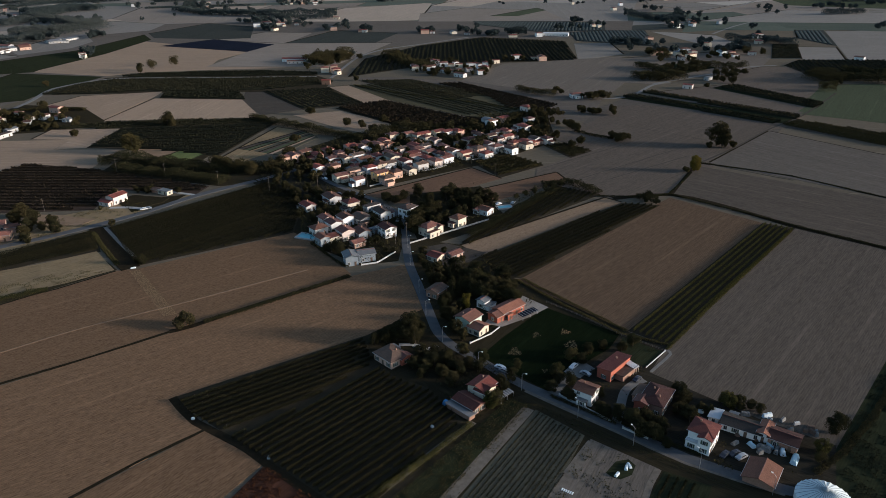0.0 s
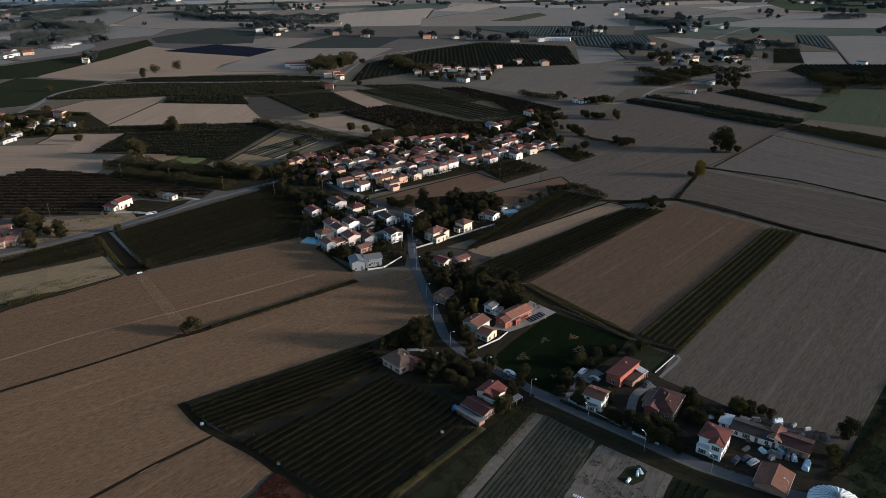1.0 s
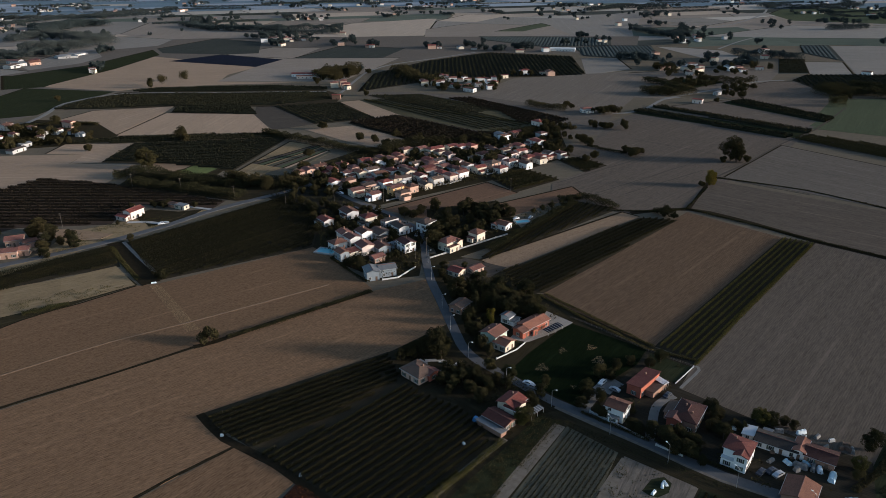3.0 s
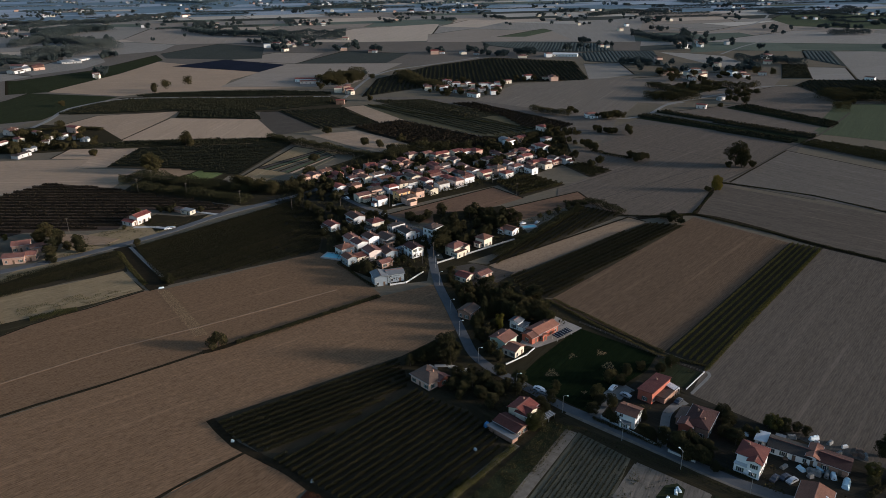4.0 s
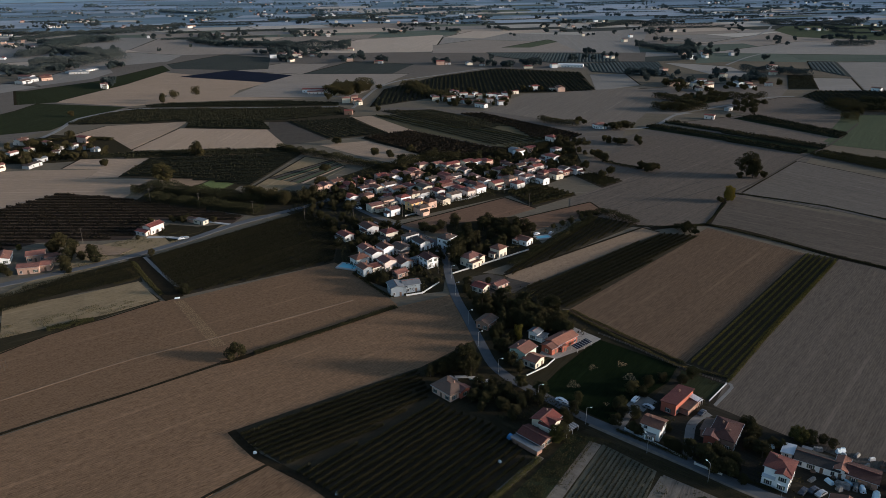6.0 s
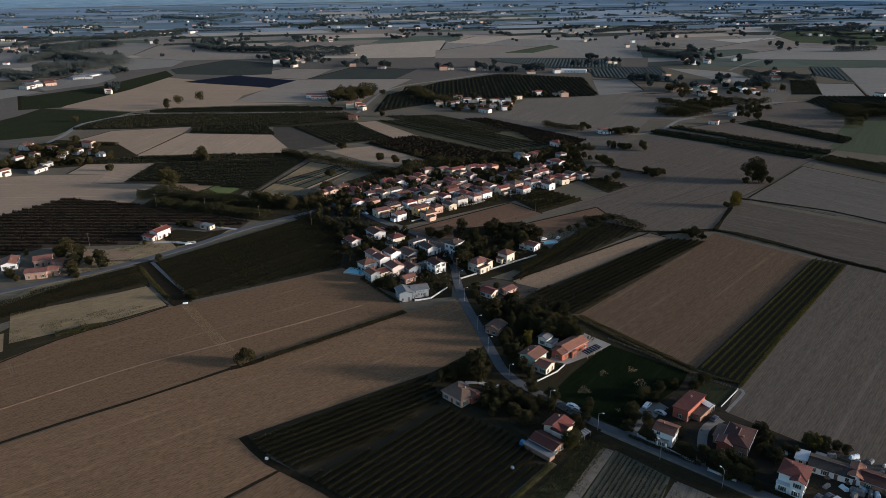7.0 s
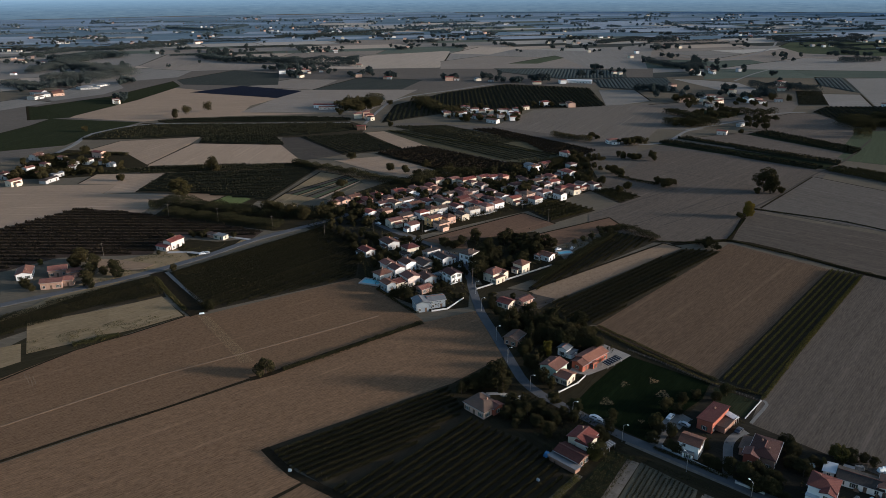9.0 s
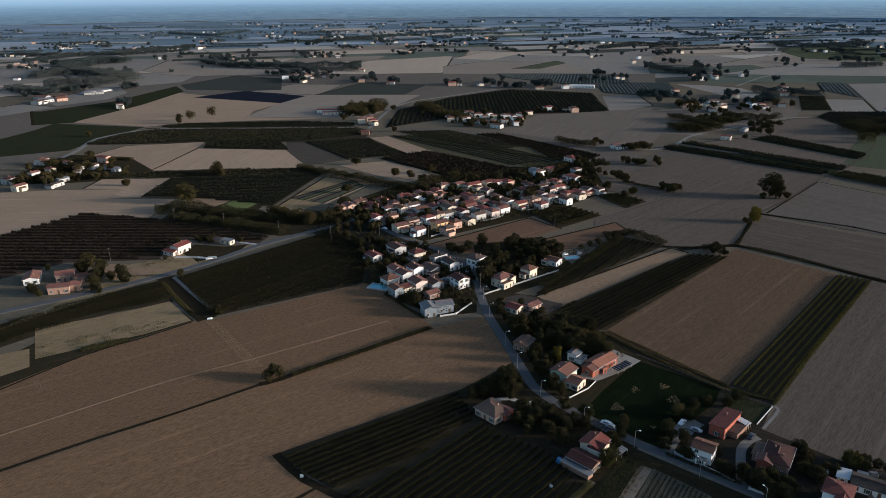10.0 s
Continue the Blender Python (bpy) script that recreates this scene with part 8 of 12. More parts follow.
house(-54.2, 502.0, -20.8, 9.3, 4.1, 2.2, "gable", "pink", "white", "", annex=True)
house(-61.5, 481.7, -21.9, 9.7, 4.0, 2.8, "gable", "white", "brown", "", annex=True)
house(48.2, 533.0, -19.8, 7.4, 3.7, 2.8, "flat", "pink", "dark", "", annex=True)
house(-43.2, 538.6, -18.7, 8.8, 4.9, 2.9, "flat", "white", "white", "", annex=True)
house(-40.8, 482.4, -23.8, 10.5, 4.6, 3.0, "gable", "white", "white", "", annex=True)
house(-79.1, 475.4, -19.0, 8.8, 5.0, 3.1, "gable", "white", "dark", "", annex=True)
house(-10.2, 496.6, -16.0, 9.8, 4.6, 2.4, "gable", "grey", "brown", "", annex=True)
house(-54.1, 518.0, 66.6, 7.7, 3.7, 2.4, "gable", "white", "rose", "", annex=True)
house(-39.9, 510.1, -17.5, 7.0, 3.7, 2.6, "gable", "grey", "rose", "", annex=True)
house(-78.3, 479.2, -20.7, 7.3, 4.8, 2.6, "flat", "white", "white", "", annex=True)
house(-1.9, 545.1, -23.2, 7.9, 4.0, 2.3, "gable", "grey", "dark", "", annex=True)
street_lamp(27.8, 214.1, -20)
street_lamp(45.1, 197.8, 120)
street_lamp(60.3, 183.2, 120)
street_lamp(77.7, 171.9, 120)
street_lamp(95.3, 160.7, 120)
street_lamp(-0.6, 248.1, -20)
street_lamp(12.9, 229.0, -20)
street_lamp(-11.1, 291.0, 0)
street_lamp(-7.6, 270.7, 0)
street_lamp(-18.4, 342.9, 0)
street_lamp(-16.4, 321.8, 0)
power_pole(-228.4, 480.1, 20)
power_pole(-190.3, 468.8, 20)
power_pole(-148.6, 450.6, 20)
power_pole(-112.1, 438.1, 20)
power_pole(-237.7, 399.2, 20)
power_pole(-80.8, 439.5, 20)
power_pole(-49.2, 443.2, 20)
power_pole(35.7, 462.2, 20)
power_pole(-25.3, 349.1, 20)
power_pole(-19.5, 355.1, 20)
power_pole(21.3, 494.2, 20)
garden_wall(0.9, 0.2, WALLS["grey"], "low pale grey garden wall along the road", 40.9, 210.5, 55.9, 195.5)
garden_wall(0.9, 0.2, WALLS["grey"], "low pale grey garden wall along the road", 59.0, 191.8, 65.9, 186.2)
garden_wall(0.7, 0.25, WALLS["dusty"], "pale garden wall round the modern house", -40.7, 322.3, -33.0, 324.8, -24.7, 337.9)
ribbon("drive", 2.4, CONCRETE, -176.8, 437.6, -166.4, 434.0, -157.0, 430.5, label="pale concrete drive of the farm", category="drive")
cover("worn_turf", "straw", 0.20, 8.00, 0.01, 0.04, "speckled worn patch in the lawn", 30.3, 239.9, 30.4, 238.4, 29.3, 237.5, 28.1, 237.7, 27.2, 237.8, 26.0, 237.6, 25.0, 238.5, 25.4, 240.0, 26.3, 240.9, 26.7, 242.0, 27.5, 243.3, 28.9, 243.2, 29.5, 241.9, 29.6, 240.8, clumps=-0.20, flat=True)
cover("worn_turf", "straw", 0.20, 8.00, 0.01, 0.04, "speckled worn patch in the lawn", 53.1, 245.0, 53.3, 243.5, 52.3, 242.3, 51.0, 242.5, 50.2, 242.9, 49.1, 242.9, 47.9, 243.6, 48.1, 245.1, 49.3, 246.2, 50.0, 246.9, 50.9, 248.2, 52.3, 248.6, 53.0, 247.4, 52.8, 246.0, clumps=-0.20, flat=True)
cover("worn_turf", "straw", 0.20, 8.00, 0.01, 0.04, "speckled worn patch in the lawn", 39.8, 252.3, 39.7, 251.1, 38.8, 250.5, 37.9, 250.7, 37.3, 250.5, 36.3, 250.3, 35.7, 251.2, 36.1, 252.3, 36.7, 253.1, 36.9, 254.0, 37.7, 255.0, 38.6, 254.8, 39.0, 253.7, 39.2, 253.0, clumps=-0.20, flat=True)
cover("worn_turf", "straw", 0.20, 8.00, 0.01, 0.04, "speckled worn patch in the lawn", 52.4, 255.2, 51.9, 254.1, 50.8, 253.7, 50.1, 253.6, 49.3, 253.1, 48.3, 253.1, 48.1, 254.3, 48.6, 255.3, 48.9, 256.1, 49.1, 257.3, 50.1, 258.1, 50.9, 257.4, 51.2, 256.6, 51.8, 256.1, clumps=-0.20, flat=True)
cover("worn_turf", "straw", 0.20, 8.00, 0.01, 0.04, "speckled worn patch in the lawn", 39.0, 226.6, 38.6, 226.2, 38.3, 225.9, 37.9, 225.4, 37.4, 225.2, 37.1, 225.8, 37.1, 226.3, 36.9, 226.7, 36.8, 227.3, 37.2, 227.8, 37.8, 227.7, 38.2, 227.5, 38.7, 227.6, 39.1, 227.3, clumps=-0.20, flat=True)
car(21.2, 228.5, -35, "white")
car(22.5, 226.2, -35, "silver")
car(-180.6, 404.5, 20, "white")
car(-178.5, 405.4, 20, "silver")
covered_stack(101.6, 180.8, 142, 4.0, 3.0, 1.6, JUNK, "dull weathered sheet over goods in the yard")
covered_stack(104.8, 179.9, 55, 4.0, 1.6, 1.6, JUNK, "dull weathered sheet over goods in the yard")
covered_stack(106.3, 178.8, 72, 3.0, 2.0, 1.6, CANVAS, "whitish sheet over goods in the yard")
covered_stack(83.9, 205.5, 174, 2.0, 1.4, 1.6, JUNK, "dull weathered sheet over goods in the yard")
covered_stack(121.4, 188.0, 69, 3.0, 1.4, 1.6, JUNK, "dull weathered sheet over goods in the yard")
covered_stack(109.4, 197.8, 15, 4.0, 1.6, 1.6, CANVAS, "whitish sheet over goods in the yard")
covered_stack(99.3, 179.2, 16, 2.0, 2.0, 1.6, JUNK, "dull weathered sheet over goods in the yard")
covered_stack(113.4, 189.6, 29, 3.0, 1.4, 1.6, JUNK, "dull weathered sheet over goods in the yard")
round_tent(108.1, 157.1, 7.6, 2.6, 5.6)
pool(-74.1, 359.6, -20, 10, 6)
pool(37.3, 402.8, 15, 8, 4)
covered_stack(-85.6, 199.0, 0, 1.2, 1.0, 1.0, CANVAS, "small whitish covered tank at the vineyard edge")
covered_stack(-55.4, 178.8, 88, 1.2, 1.0, 1.0, CANVAS, "small whitish covered tank at the vineyard edge")
covered_stack(-4.1, 193.6, 136, 1.2, 1.0, 1.0, CANVAS, "small whitish covered tank at the vineyard edge")
# dark burnt earth round the rubble, drawn with the low crop surface
field("crop", 0.0, 48.9, 170.8, 53.1, 175.8, 57.3, 176.8, 58.8, 173.9, 56.6, 169.7, 52.7, 167.8, 50.5, 168.8)
covered_stack(52.1, 169.8, 51, 2.6, 1.2, 0.9, CANVAS, "whitish rubble heap on bare earth")
covered_stack(55.6, 172.7, 70, 2.6, 1.2, 0.9, CANVAS, "whitish rubble heap on bare earth")
covered_stack(56.8, 173.7, 100, 2.6, 1.2, 0.9, CANVAS, "whitish rubble heap on bare earth")
ribbon("track", 2.0, DIRT, 65.3, 172.1, 60.8, 165.3, 57.4, 158.4, label="pale worn strip between plots", category="track")
ribbon("track", 1.5, DIRT, 52.0, 182.8, 38.6, 163.2, 34.1, 155.4, label="pale wheel track on bare earth", category="track")
hedge(0.8, 0.7, "vine", "low row of garden vegetables", 68.0, 169.6, 61.4, 159.5)
hedge(0.8, 0.7, "vine", "low row of garden vegetables", 70.2, 168.3, 63.5, 158.3)
hedge(0.8, 0.7, "vine", "low row of garden vegetables", 72.3, 167.1, 65.6, 157.2)
hedge(0.8, 0.7, "vine", "low row of garden vegetables", 74.5, 165.8, 67.7, 156.1)
cover("garden_shrubs", "dark", 0.60, 2.20, 0.20, 3.00, "dark garden shrubs and small trees between the houses", -117.3, 505.6, -103.7, 535.4, -67.2, 584.2, -10.7, 597.5, 62.8, 665.9, 95.7, 652.8, 89.0, 553.8, 31.8, 499.5, -52.7, 441.0, -86.9, 470.8, clumps=-0.10)
cover("garden_shrubs", "dark", 0.60, 1.80, 0.20, 3.50, "dark garden shrubs and small trees between the houses", -91.0, 419.2, -65.5, 425.9, -27.9, 394.9, -22.1, 358.4, -23.6, 330.1, -40.8, 323.7, -76.9, 359.6, clumps=-0.10)
cover("garden_shrubs", "dark", 0.50, 2.50, 0.20, 3.00, "dark garden shrubs in the yards", 40.4, 213.9, 64.7, 238.9, 72.1, 249.5, 88.0, 242.7, 76.9, 224.9, 106.7, 194.7, 123.2, 182.4, 115.5, 167.0, 87.6, 169.3, 59.2, 194.2, clumps=0.36)
cover("garden_shrubs", "dark", 0.50, 3.00, 0.20, 3.50, "dark garden shrubs in the yards", -8.8, 230.1, 1.0, 244.2, 14.0, 233.7, 29.2, 214.1, 22.8, 209.7, 12.2, 198.5, 2.6, 204.4, clumps=0.10)
cover("garden_shrubs", "dark", 0.50, 2.00, 0.20, 4.00, "dark undergrowth below trees", -9.0, 318.3, 9.2, 342.3, 18.9, 329.2, 34.1, 301.8, 42.6, 279.1, 29.2, 269.0, 16.1, 274.3, 6.8, 250.6, -1.2, 277.3, clumps=0.05)
cover("garden_shrubs", "dark", 0.60, 2.00, 0.20, 4.00, "dark undergrowth below trees", -19.6, 422.6, 24.7, 441.1, 36.7, 386.8, 11.8, 378.5, -7.6, 378.9, clumps=0.10)
cover("crop_plants", "shoots", 0.30, 9.00, 0.10, 0.70, "dark leafy green crop", 22.7, 208.7, 29.4, 204.6, -3.7, 155.8, -19.4, 156.0, 11.9, 193.7, clumps=-0.15)
cover("crop_plants", "shoots", 0.34, 6.00, 0.00, 0.70, "dark leafy green crop at the field edge", 124.3, 179.6, 167.7, 229.2, 200.2, 238.7, 144.8, 155.1, 112.9, 155.5, clumps=-0.10)
cover("crop_plants", "grass", 0.35, 2.00, 0.00, 0.30, "sparse weeds on bare earth", 47.7, 185.6, 65.1, 171.6, 56.7, 157.3, 30.8, 157.6, clumps=0.20)
cover("crop_plants", "rust", 0.40, 5.00, 0.00, 0.60, "dark reddish leafy crop", -55.6, 175.2, -37.5, 160.5, -24.5, 146.7, -69.4, 147.2, clumps=-0.30)
cover("crop_plants", "grass", 0.35, 2.50, 0.00, 0.40, "weeds at the meadow edge", -202.4, 289.1, -187.2, 299.7, -183.2, 296.1, -199.9, 284.7, clumps=-0.10)
cover("crop_plants", "olive", 0.30, 1.00, 0.00, 0.40, "low dark crop in rows", 31.8, 202.0, 45.3, 188.5, 28.9, 157.6, 3.2, 158.0)
covered_stack(110.7, 180.5, 56, 1.8, 1.6, 1.6, METAL, "grey sheet metal over goods in the yard")
covered_stack(95.7, 188.4, 68, 2.7, 1.9, 1.0, TIMBER, "dark stack of timber in the yard")
covered_stack(100.6, 193.8, 98, 2.4, 1.1, 1.2, TIMBER, "dark stack of timber in the yard")
covered_stack(87.1, 196.1, 129, 2.9, 1.6, 1.0, TIMBER, "dark stack of timber in the yard")
covered_stack(106.8, 188.1, 121, 2.4, 1.1, 1.6, TIMBER, "dark stack of timber in the yard")
covered_stack(109.1, 189.8, 82, 2.8, 1.6, 1.6, TIMBER, "dark stack of timber in the yard")
covered_stack(95.0, 193.9, 11, 1.4, 1.7, 0.9, TIMBER, "dark stack of timber in the yard")
covered_stack(93.2, 183.9, 34, 3.3, 1.8, 1.0, JUNK, "dull weathered sheet over goods in the yard")
covered_stack(85.4, 189.6, 109, 2.6, 1.7, 1.4, TIMBER, "dark stack of timber in the yard")
covered_stack(102.3, 198.6, 168, 3.3, 1.8, 1.5, JUNK, "dull weathered sheet over goods in the yard")
covered_stack(87.6, 200.5, 155, 2.3, 1.8, 1.2, CANVAS, "whitish sheet over goods in the yard")
covered_stack(121.4, 191.8, 164, 2.8, 2.0, 0.8, TIMBER, "dark stack of timber in the yard")
covered_stack(102.1, 191.6, 14, 1.7, 1.5, 1.2, JUNK, "dull weathered sheet over goods in the yard")
covered_stack(100.8, 185.3, 97, 1.5, 1.2, 0.9, JUNK, "dull weathered sheet over goods in the yard")
covered_stack(109.6, 196.1, 129, 1.7, 1.0, 1.0, METAL, "grey sheet metal over goods in the yard")
covered_stack(118.4, 189.3, 179, 1.6, 1.4, 1.4, TIMBER, "dark stack of timber in the yard")
covered_stack(120.6, 188.6, 118, 3.1, 1.8, 1.4, TIMBER, "dark stack of timber in the yard")
covered_stack(98.5, 198.9, 160, 1.6, 1.9, 1.5, JUNK, "dull weathered sheet over goods in the yard")
covered_stack(100.3, 185.7, 98, 2.8, 1.0, 1.1, TIMBER, "dark stack of timber in the yard")
tree("broad", "dark", -188.7, 440.2, 5.0, 1.10)
tree("broad", "dark", -193.4, 438.1, 4.0, 1.10)
tree("broad", "dark", -199.8, 440.5, 4.0, 1.10)
tree("broad", "dark", -171.2, 437.5, 4.0, 1.10)
tree("broad", "dark", -195.8, 416.8, 3.0, 1.10)
tree("broad", "dark", -209.6, 433.0, 5.0, 1.10)
tree("broad", "dark", -207.2, 405.1, 3.0, 1.10)
tree("broad", "dark", -187.9, 377.2, 5.0, 1.10)
tree("broad", "dark", -224.5, 355.1, 5.0, 1.10)
tree("broad", "dark", -226.0, 373.0, 6.0, 1.10)
tree("broad", "dark", -88.5, 435.2, 4.6, 1.10)
tree("broad", "dark", -80.3, 429.5, 5.7, 1.10)
tree("broad", "dark", -94.8, 429.9, 4.6, 1.10)
tree("broad", "dark", -102.5, 441.2, 6.1, 1.10)
tree("broad", "dark", -50.7, 421.3, 5.7, 1.10)
tree("broad", "dark", -56.5, 425.7, 4.3, 1.10)
house(-421.2, 665.4, 103.3, 12.0, 8.0, 5.1, "gable", "white", "rose", "", annex=True)
house(-365.6, 673.2, 9.3, 13.0, 8.0, 5.3, "gable", "pink", "red", "", annex=True)
house(-363.3, 645.2, 104.7, 10.0, 7.0, 4.1, "gable", "white", "rose", "", annex=True)
house(-372.2, 636.6, 11.1, 9.0, 7.0, 4.1, "gable", "grey", "brown", "", annex=True)
house(-367.8, 597.4, 98.5, 12.0, 7.0, 3.3, "gable", "grey", "grey", "", annex=True)
house(-388.9, 570.0, 98.5, 12.0, 8.0, 4.5, "gable", "white", "brown", "", annex=True)
house(-403.6, 618.4, 98.4, 10.0, 7.0, 3.8, "gable", "white", "rose", "", annex=True)
house(-395.0, 630.8, 4.0, 9.0, 7.0, 4.2, "gable", "cream", "red", "", annex=True)
house(-338.2, 635.6, 102.8, 8.0, 5.0, 2.9, "gable", "grey", "grey", "", annex=True)
house(-411.4, 592.7, 95.4, 10.0, 8.0, 4.8, "gable", "grey", "rose", "", annex=True)
house(-395.4, 662.2, 9.6, 8.0, 6.0, 3.2, "gable", "cream", "brown", "", annex=True)
house(-364.8, 582.1, 104.2, 14.0, 6.0, 3.1, "gable", "grey", "dark", "", annex=True)
tree("broad", "dark", -375.3, 586.3, 9.3, 1.10)
tree("broad", "dark", -329.7, 638.9, 5.3, 1.10)
tree("broad", "dark", -355.3, 650.8, 5.3, 1.10)
tree("broad", "dark", -339.9, 603.1, 8.4, 1.10)
tree("broad", "dark", -408.0, 603.5, 6.2, 1.10)
tree("broad", "dark", -366.1, 605.7, 6.8, 1.10)
tree("broad", "dark", -374.7, 592.4, 8.3, 1.10)
tree("broad", "dark", -355.4, 665.2, 8.9, 1.10)
tree("broad", "dark", -419.3, 639.7, 8.2, 1.10)
tree("broad", "dark", -334.9, 608.1, 7.5, 1.10)
tree("broad", "dark", -364.9, 612.0, 6.1, 1.10)
tree("broad", "dark", -392.1, 628.6, 5.5, 1.10)
tree("broad", "dark", -372.9, 604.5, 5.0, 1.10)
tree("broad", "dark", -372.3, 584.1, 9.5, 1.10)
tree("broad", "dark", -396.7, 586.7, 9.6, 1.10)
tree("broad", "dark", -372.0, 649.2, 7.3, 1.10)
tree("broad", "dark", -412.1, 618.3, 5.5, 1.10)
tree("broad", "dark", -404.6, 657.3, 8.4, 1.10)
tree("broad", "dark", -374.9, 591.1, 9.1, 1.10)
tree("broad", "dark", -401.9, 601.9, 8.7, 1.10)
tree("broad", "dark", -384.7, 593.3, 5.3, 1.10)
tree("broad", "dark", -385.4, 605.0, 9.0, 1.10)
tree("broad", "dark", -320.3, 614.9, 8.7, 1.10)
tree("broad", "dark", -306.0, 582.2, 6.6, 1.10)
tree("broad", "dark", -368.2, 597.5, 7.6, 1.10)
tree("broad", "dark", -401.6, 586.8, 6.9, 1.10)
hedge(6.0, 3.0, "dark", "dark overgrown hedge of bushes and small trees", -414.1, 672.3, -380.8, 688.5, -341.1, 679.8)
tree("broad", "dark", -3.6, 302.5, 12.0, 0.90)
tree("broad", "dark", 0.8, 277.2, 8.6, 0.90)
tree("broad", "dark", 3.1, 264.6, 7.9, 0.90)
tree("broad", "dark", 5.5, 254.2, 7.2, 0.90)
tree("broad", "dark", 7.4, 248.8, 6.5, 0.90)
house(-662.3, 1115.9, 24.0, 24.0, 14.0, 4.5, "gable", "grey", "brown", "", annex=True)
house(-635.3, 1114.5, 114.0, 24.0, 14.0, 4.7, "gable", "brick", "rose", "", annex=True)
house(-640.5, 1067.2, 114.0, 24.0, 14.0, 4.5, "gable", "grey", "brown", "", annex=True)
hedge(37.8, 10.7, "dark", "distant belt of dark trees", -777.0, 1231.0, -712.8, 1184.3, -668.7, 1188.7, -697.3, 1305.1)
hedge(40.9, 15.0, "dark", "distant belt of dark trees", -832.5, 1403.2, -829.1, 1527.3, -683.6, 1412.4, -656.7, 1440.4)
hedge(42.7, 13.4, "dark", "distant belt of dark trees", -919.1, 1655.5, -894.0, 1795.1, -789.0, 1727.0)
hedge(27.8, 11.4, "dark", "distant belt of dark trees", -1226.0, 1957.4, -1067.3, 1942.6, -936.1, 1984.7, -846.6, 2157.6, -800.7, 2244.1)
hedge(34.5, 14.3, "dark", "distant belt of dark trees", -467.7, 1594.5, -387.1, 1563.9, -222.0, 1600.2)
hedge(31.2, 11.6, "dark", "distant belt of dark trees", -603.9, 1711.6, -492.9, 1596.5, -448.8, 1618.2)
hedge(29.3, 11.1, "dark", "distant belt of dark trees", 386.6, 1527.9, 411.0, 1415.7, 471.2, 1432.1)
hedge(22.1, 11.0, "dark", "distant belt of dark trees", 436.1, 1126.2, 495.7, 1122.8, 508.3, 1059.8)
hedge(24.9, 12.1, "dark", "distant belt of dark trees", 769.7, 1498.0, 859.5, 1514.4)
hedge(24.6, 12.9, "dark", "distant belt of dark trees", -464.5, 2439.0, -362.2, 2514.3, -220.5, 2690.6)
hedge(20.8, 9.6, "dark", "distant belt of dark trees", -191.0, 2912.3, -13.5, 2969.0, 170.8, 3027.9)
hedge(31.1, 11.9, "dark", "distant belt of dark trees", 382.0, 2028.7, 531.5, 2190.6, 630.4, 2132.3)
hedge(31.4, 12.9, "dark", "distant belt of dark trees", 896.9, 2148.7, 979.2, 2049.1, 1172.9, 2117.1)
hedge(34.9, 10.4, "dark", "distant belt of dark trees", -1176.2, 3058.0, -929.4, 2861.1, -885.3, 3193.6)
house(-622.3, 1188.6, 63.9, 30.2, 12.0, 2.6, "gable", "dusty", "grey", "long pale hall with pale sheet roof")
house(-608.7, 1208.1, 74.2, 29.5, 12.0, 2.6, "gable", "dusty", "grey", "long pale hall with pale sheet roof")
house(-499.4, 1017.5, 25.4, 11.0, 8.0, 6.0, "gable", "white", "rose", "")
house(-190.5, 950.1, 6.4, 24.5, 8.0, 3.4, "gable", "blush", "rose", "")
house(-760.4, 2161.2, 65.2, 23.2, 10.0, 6.0, "gable", "white", "rose", "")
tree("broad", "dark", -513.4, 1056.4, 8.7, 1.20)
tree("broad", "dark", -508.2, 1041.8, 14.8, 1.20)
tree("broad", "dark", -499.4, 1035.9, 10.3, 1.20)
tree("broad", "dark", -494.8, 1030.0, 14.2, 1.20)
tree("broad", "dark", -510.7, 1044.5, 9.4, 1.20)
tree("broad", "dark", -505.8, 1060.3, 14.0, 1.20)
tree("broad", "dark", -580.0, 1794.8, 9.5, 1.20)
tree("broad", "dark", -633.3, 1866.3, 12.7, 1.20)
tree("broad", "dark", -605.7, 1739.1, 11.2, 1.20)
tree("broad", "dark", -555.4, 1766.7, 14.4, 1.20)
tree("broad", "dark", -555.1, 1759.1, 8.4, 1.20)
tree("broad", "dark", -576.8, 1811.5, 10.7, 1.20)
tree("broad", "dark", -608.3, 1789.1, 12.3, 1.20)
tree("broad", "dark", -592.7, 1793.3, 13.6, 1.20)
tree("broad", "dark", -606.7, 1920.0, 9.8, 1.20)
tree("broad", "dark", -588.7, 1764.9, 8.6, 1.20)
tree("broad", "dark", -496.9, 1727.9, 11.8, 1.20)
tree("broad", "dark", -567.6, 1768.5, 9.6, 1.20)
tree("broad", "dark", -599.1, 1749.9, 11.6, 1.20)
tree("broad", "dark", -608.9, 1810.3, 14.8, 1.20)
tree("broad", "dark", -538.7, 1719.3, 9.4, 1.20)
tree("broad", "dark", -581.2, 1769.3, 14.9, 1.20)
tree("broad", "dark", -490.7, 1609.1, 14.2, 1.20)
tree("broad", "dark", -486.3, 1616.2, 14.5, 1.20)
tree("broad", "dark", -524.4, 1648.5, 10.0, 1.20)
tree("broad", "dark", -540.2, 1675.5, 8.6, 1.20)
tree("broad", "dark", -541.7, 1656.6, 14.6, 1.20)
tree("broad", "dark", -568.8, 1791.6, 11.4, 1.20)
tree("broad", "dark", -531.5, 1743.0, 11.3, 1.20)
tree("broad", "dark", -514.5, 1598.6, 8.1, 1.20)
tree("broad", "dark", -474.4, 1604.9, 9.1, 1.20)
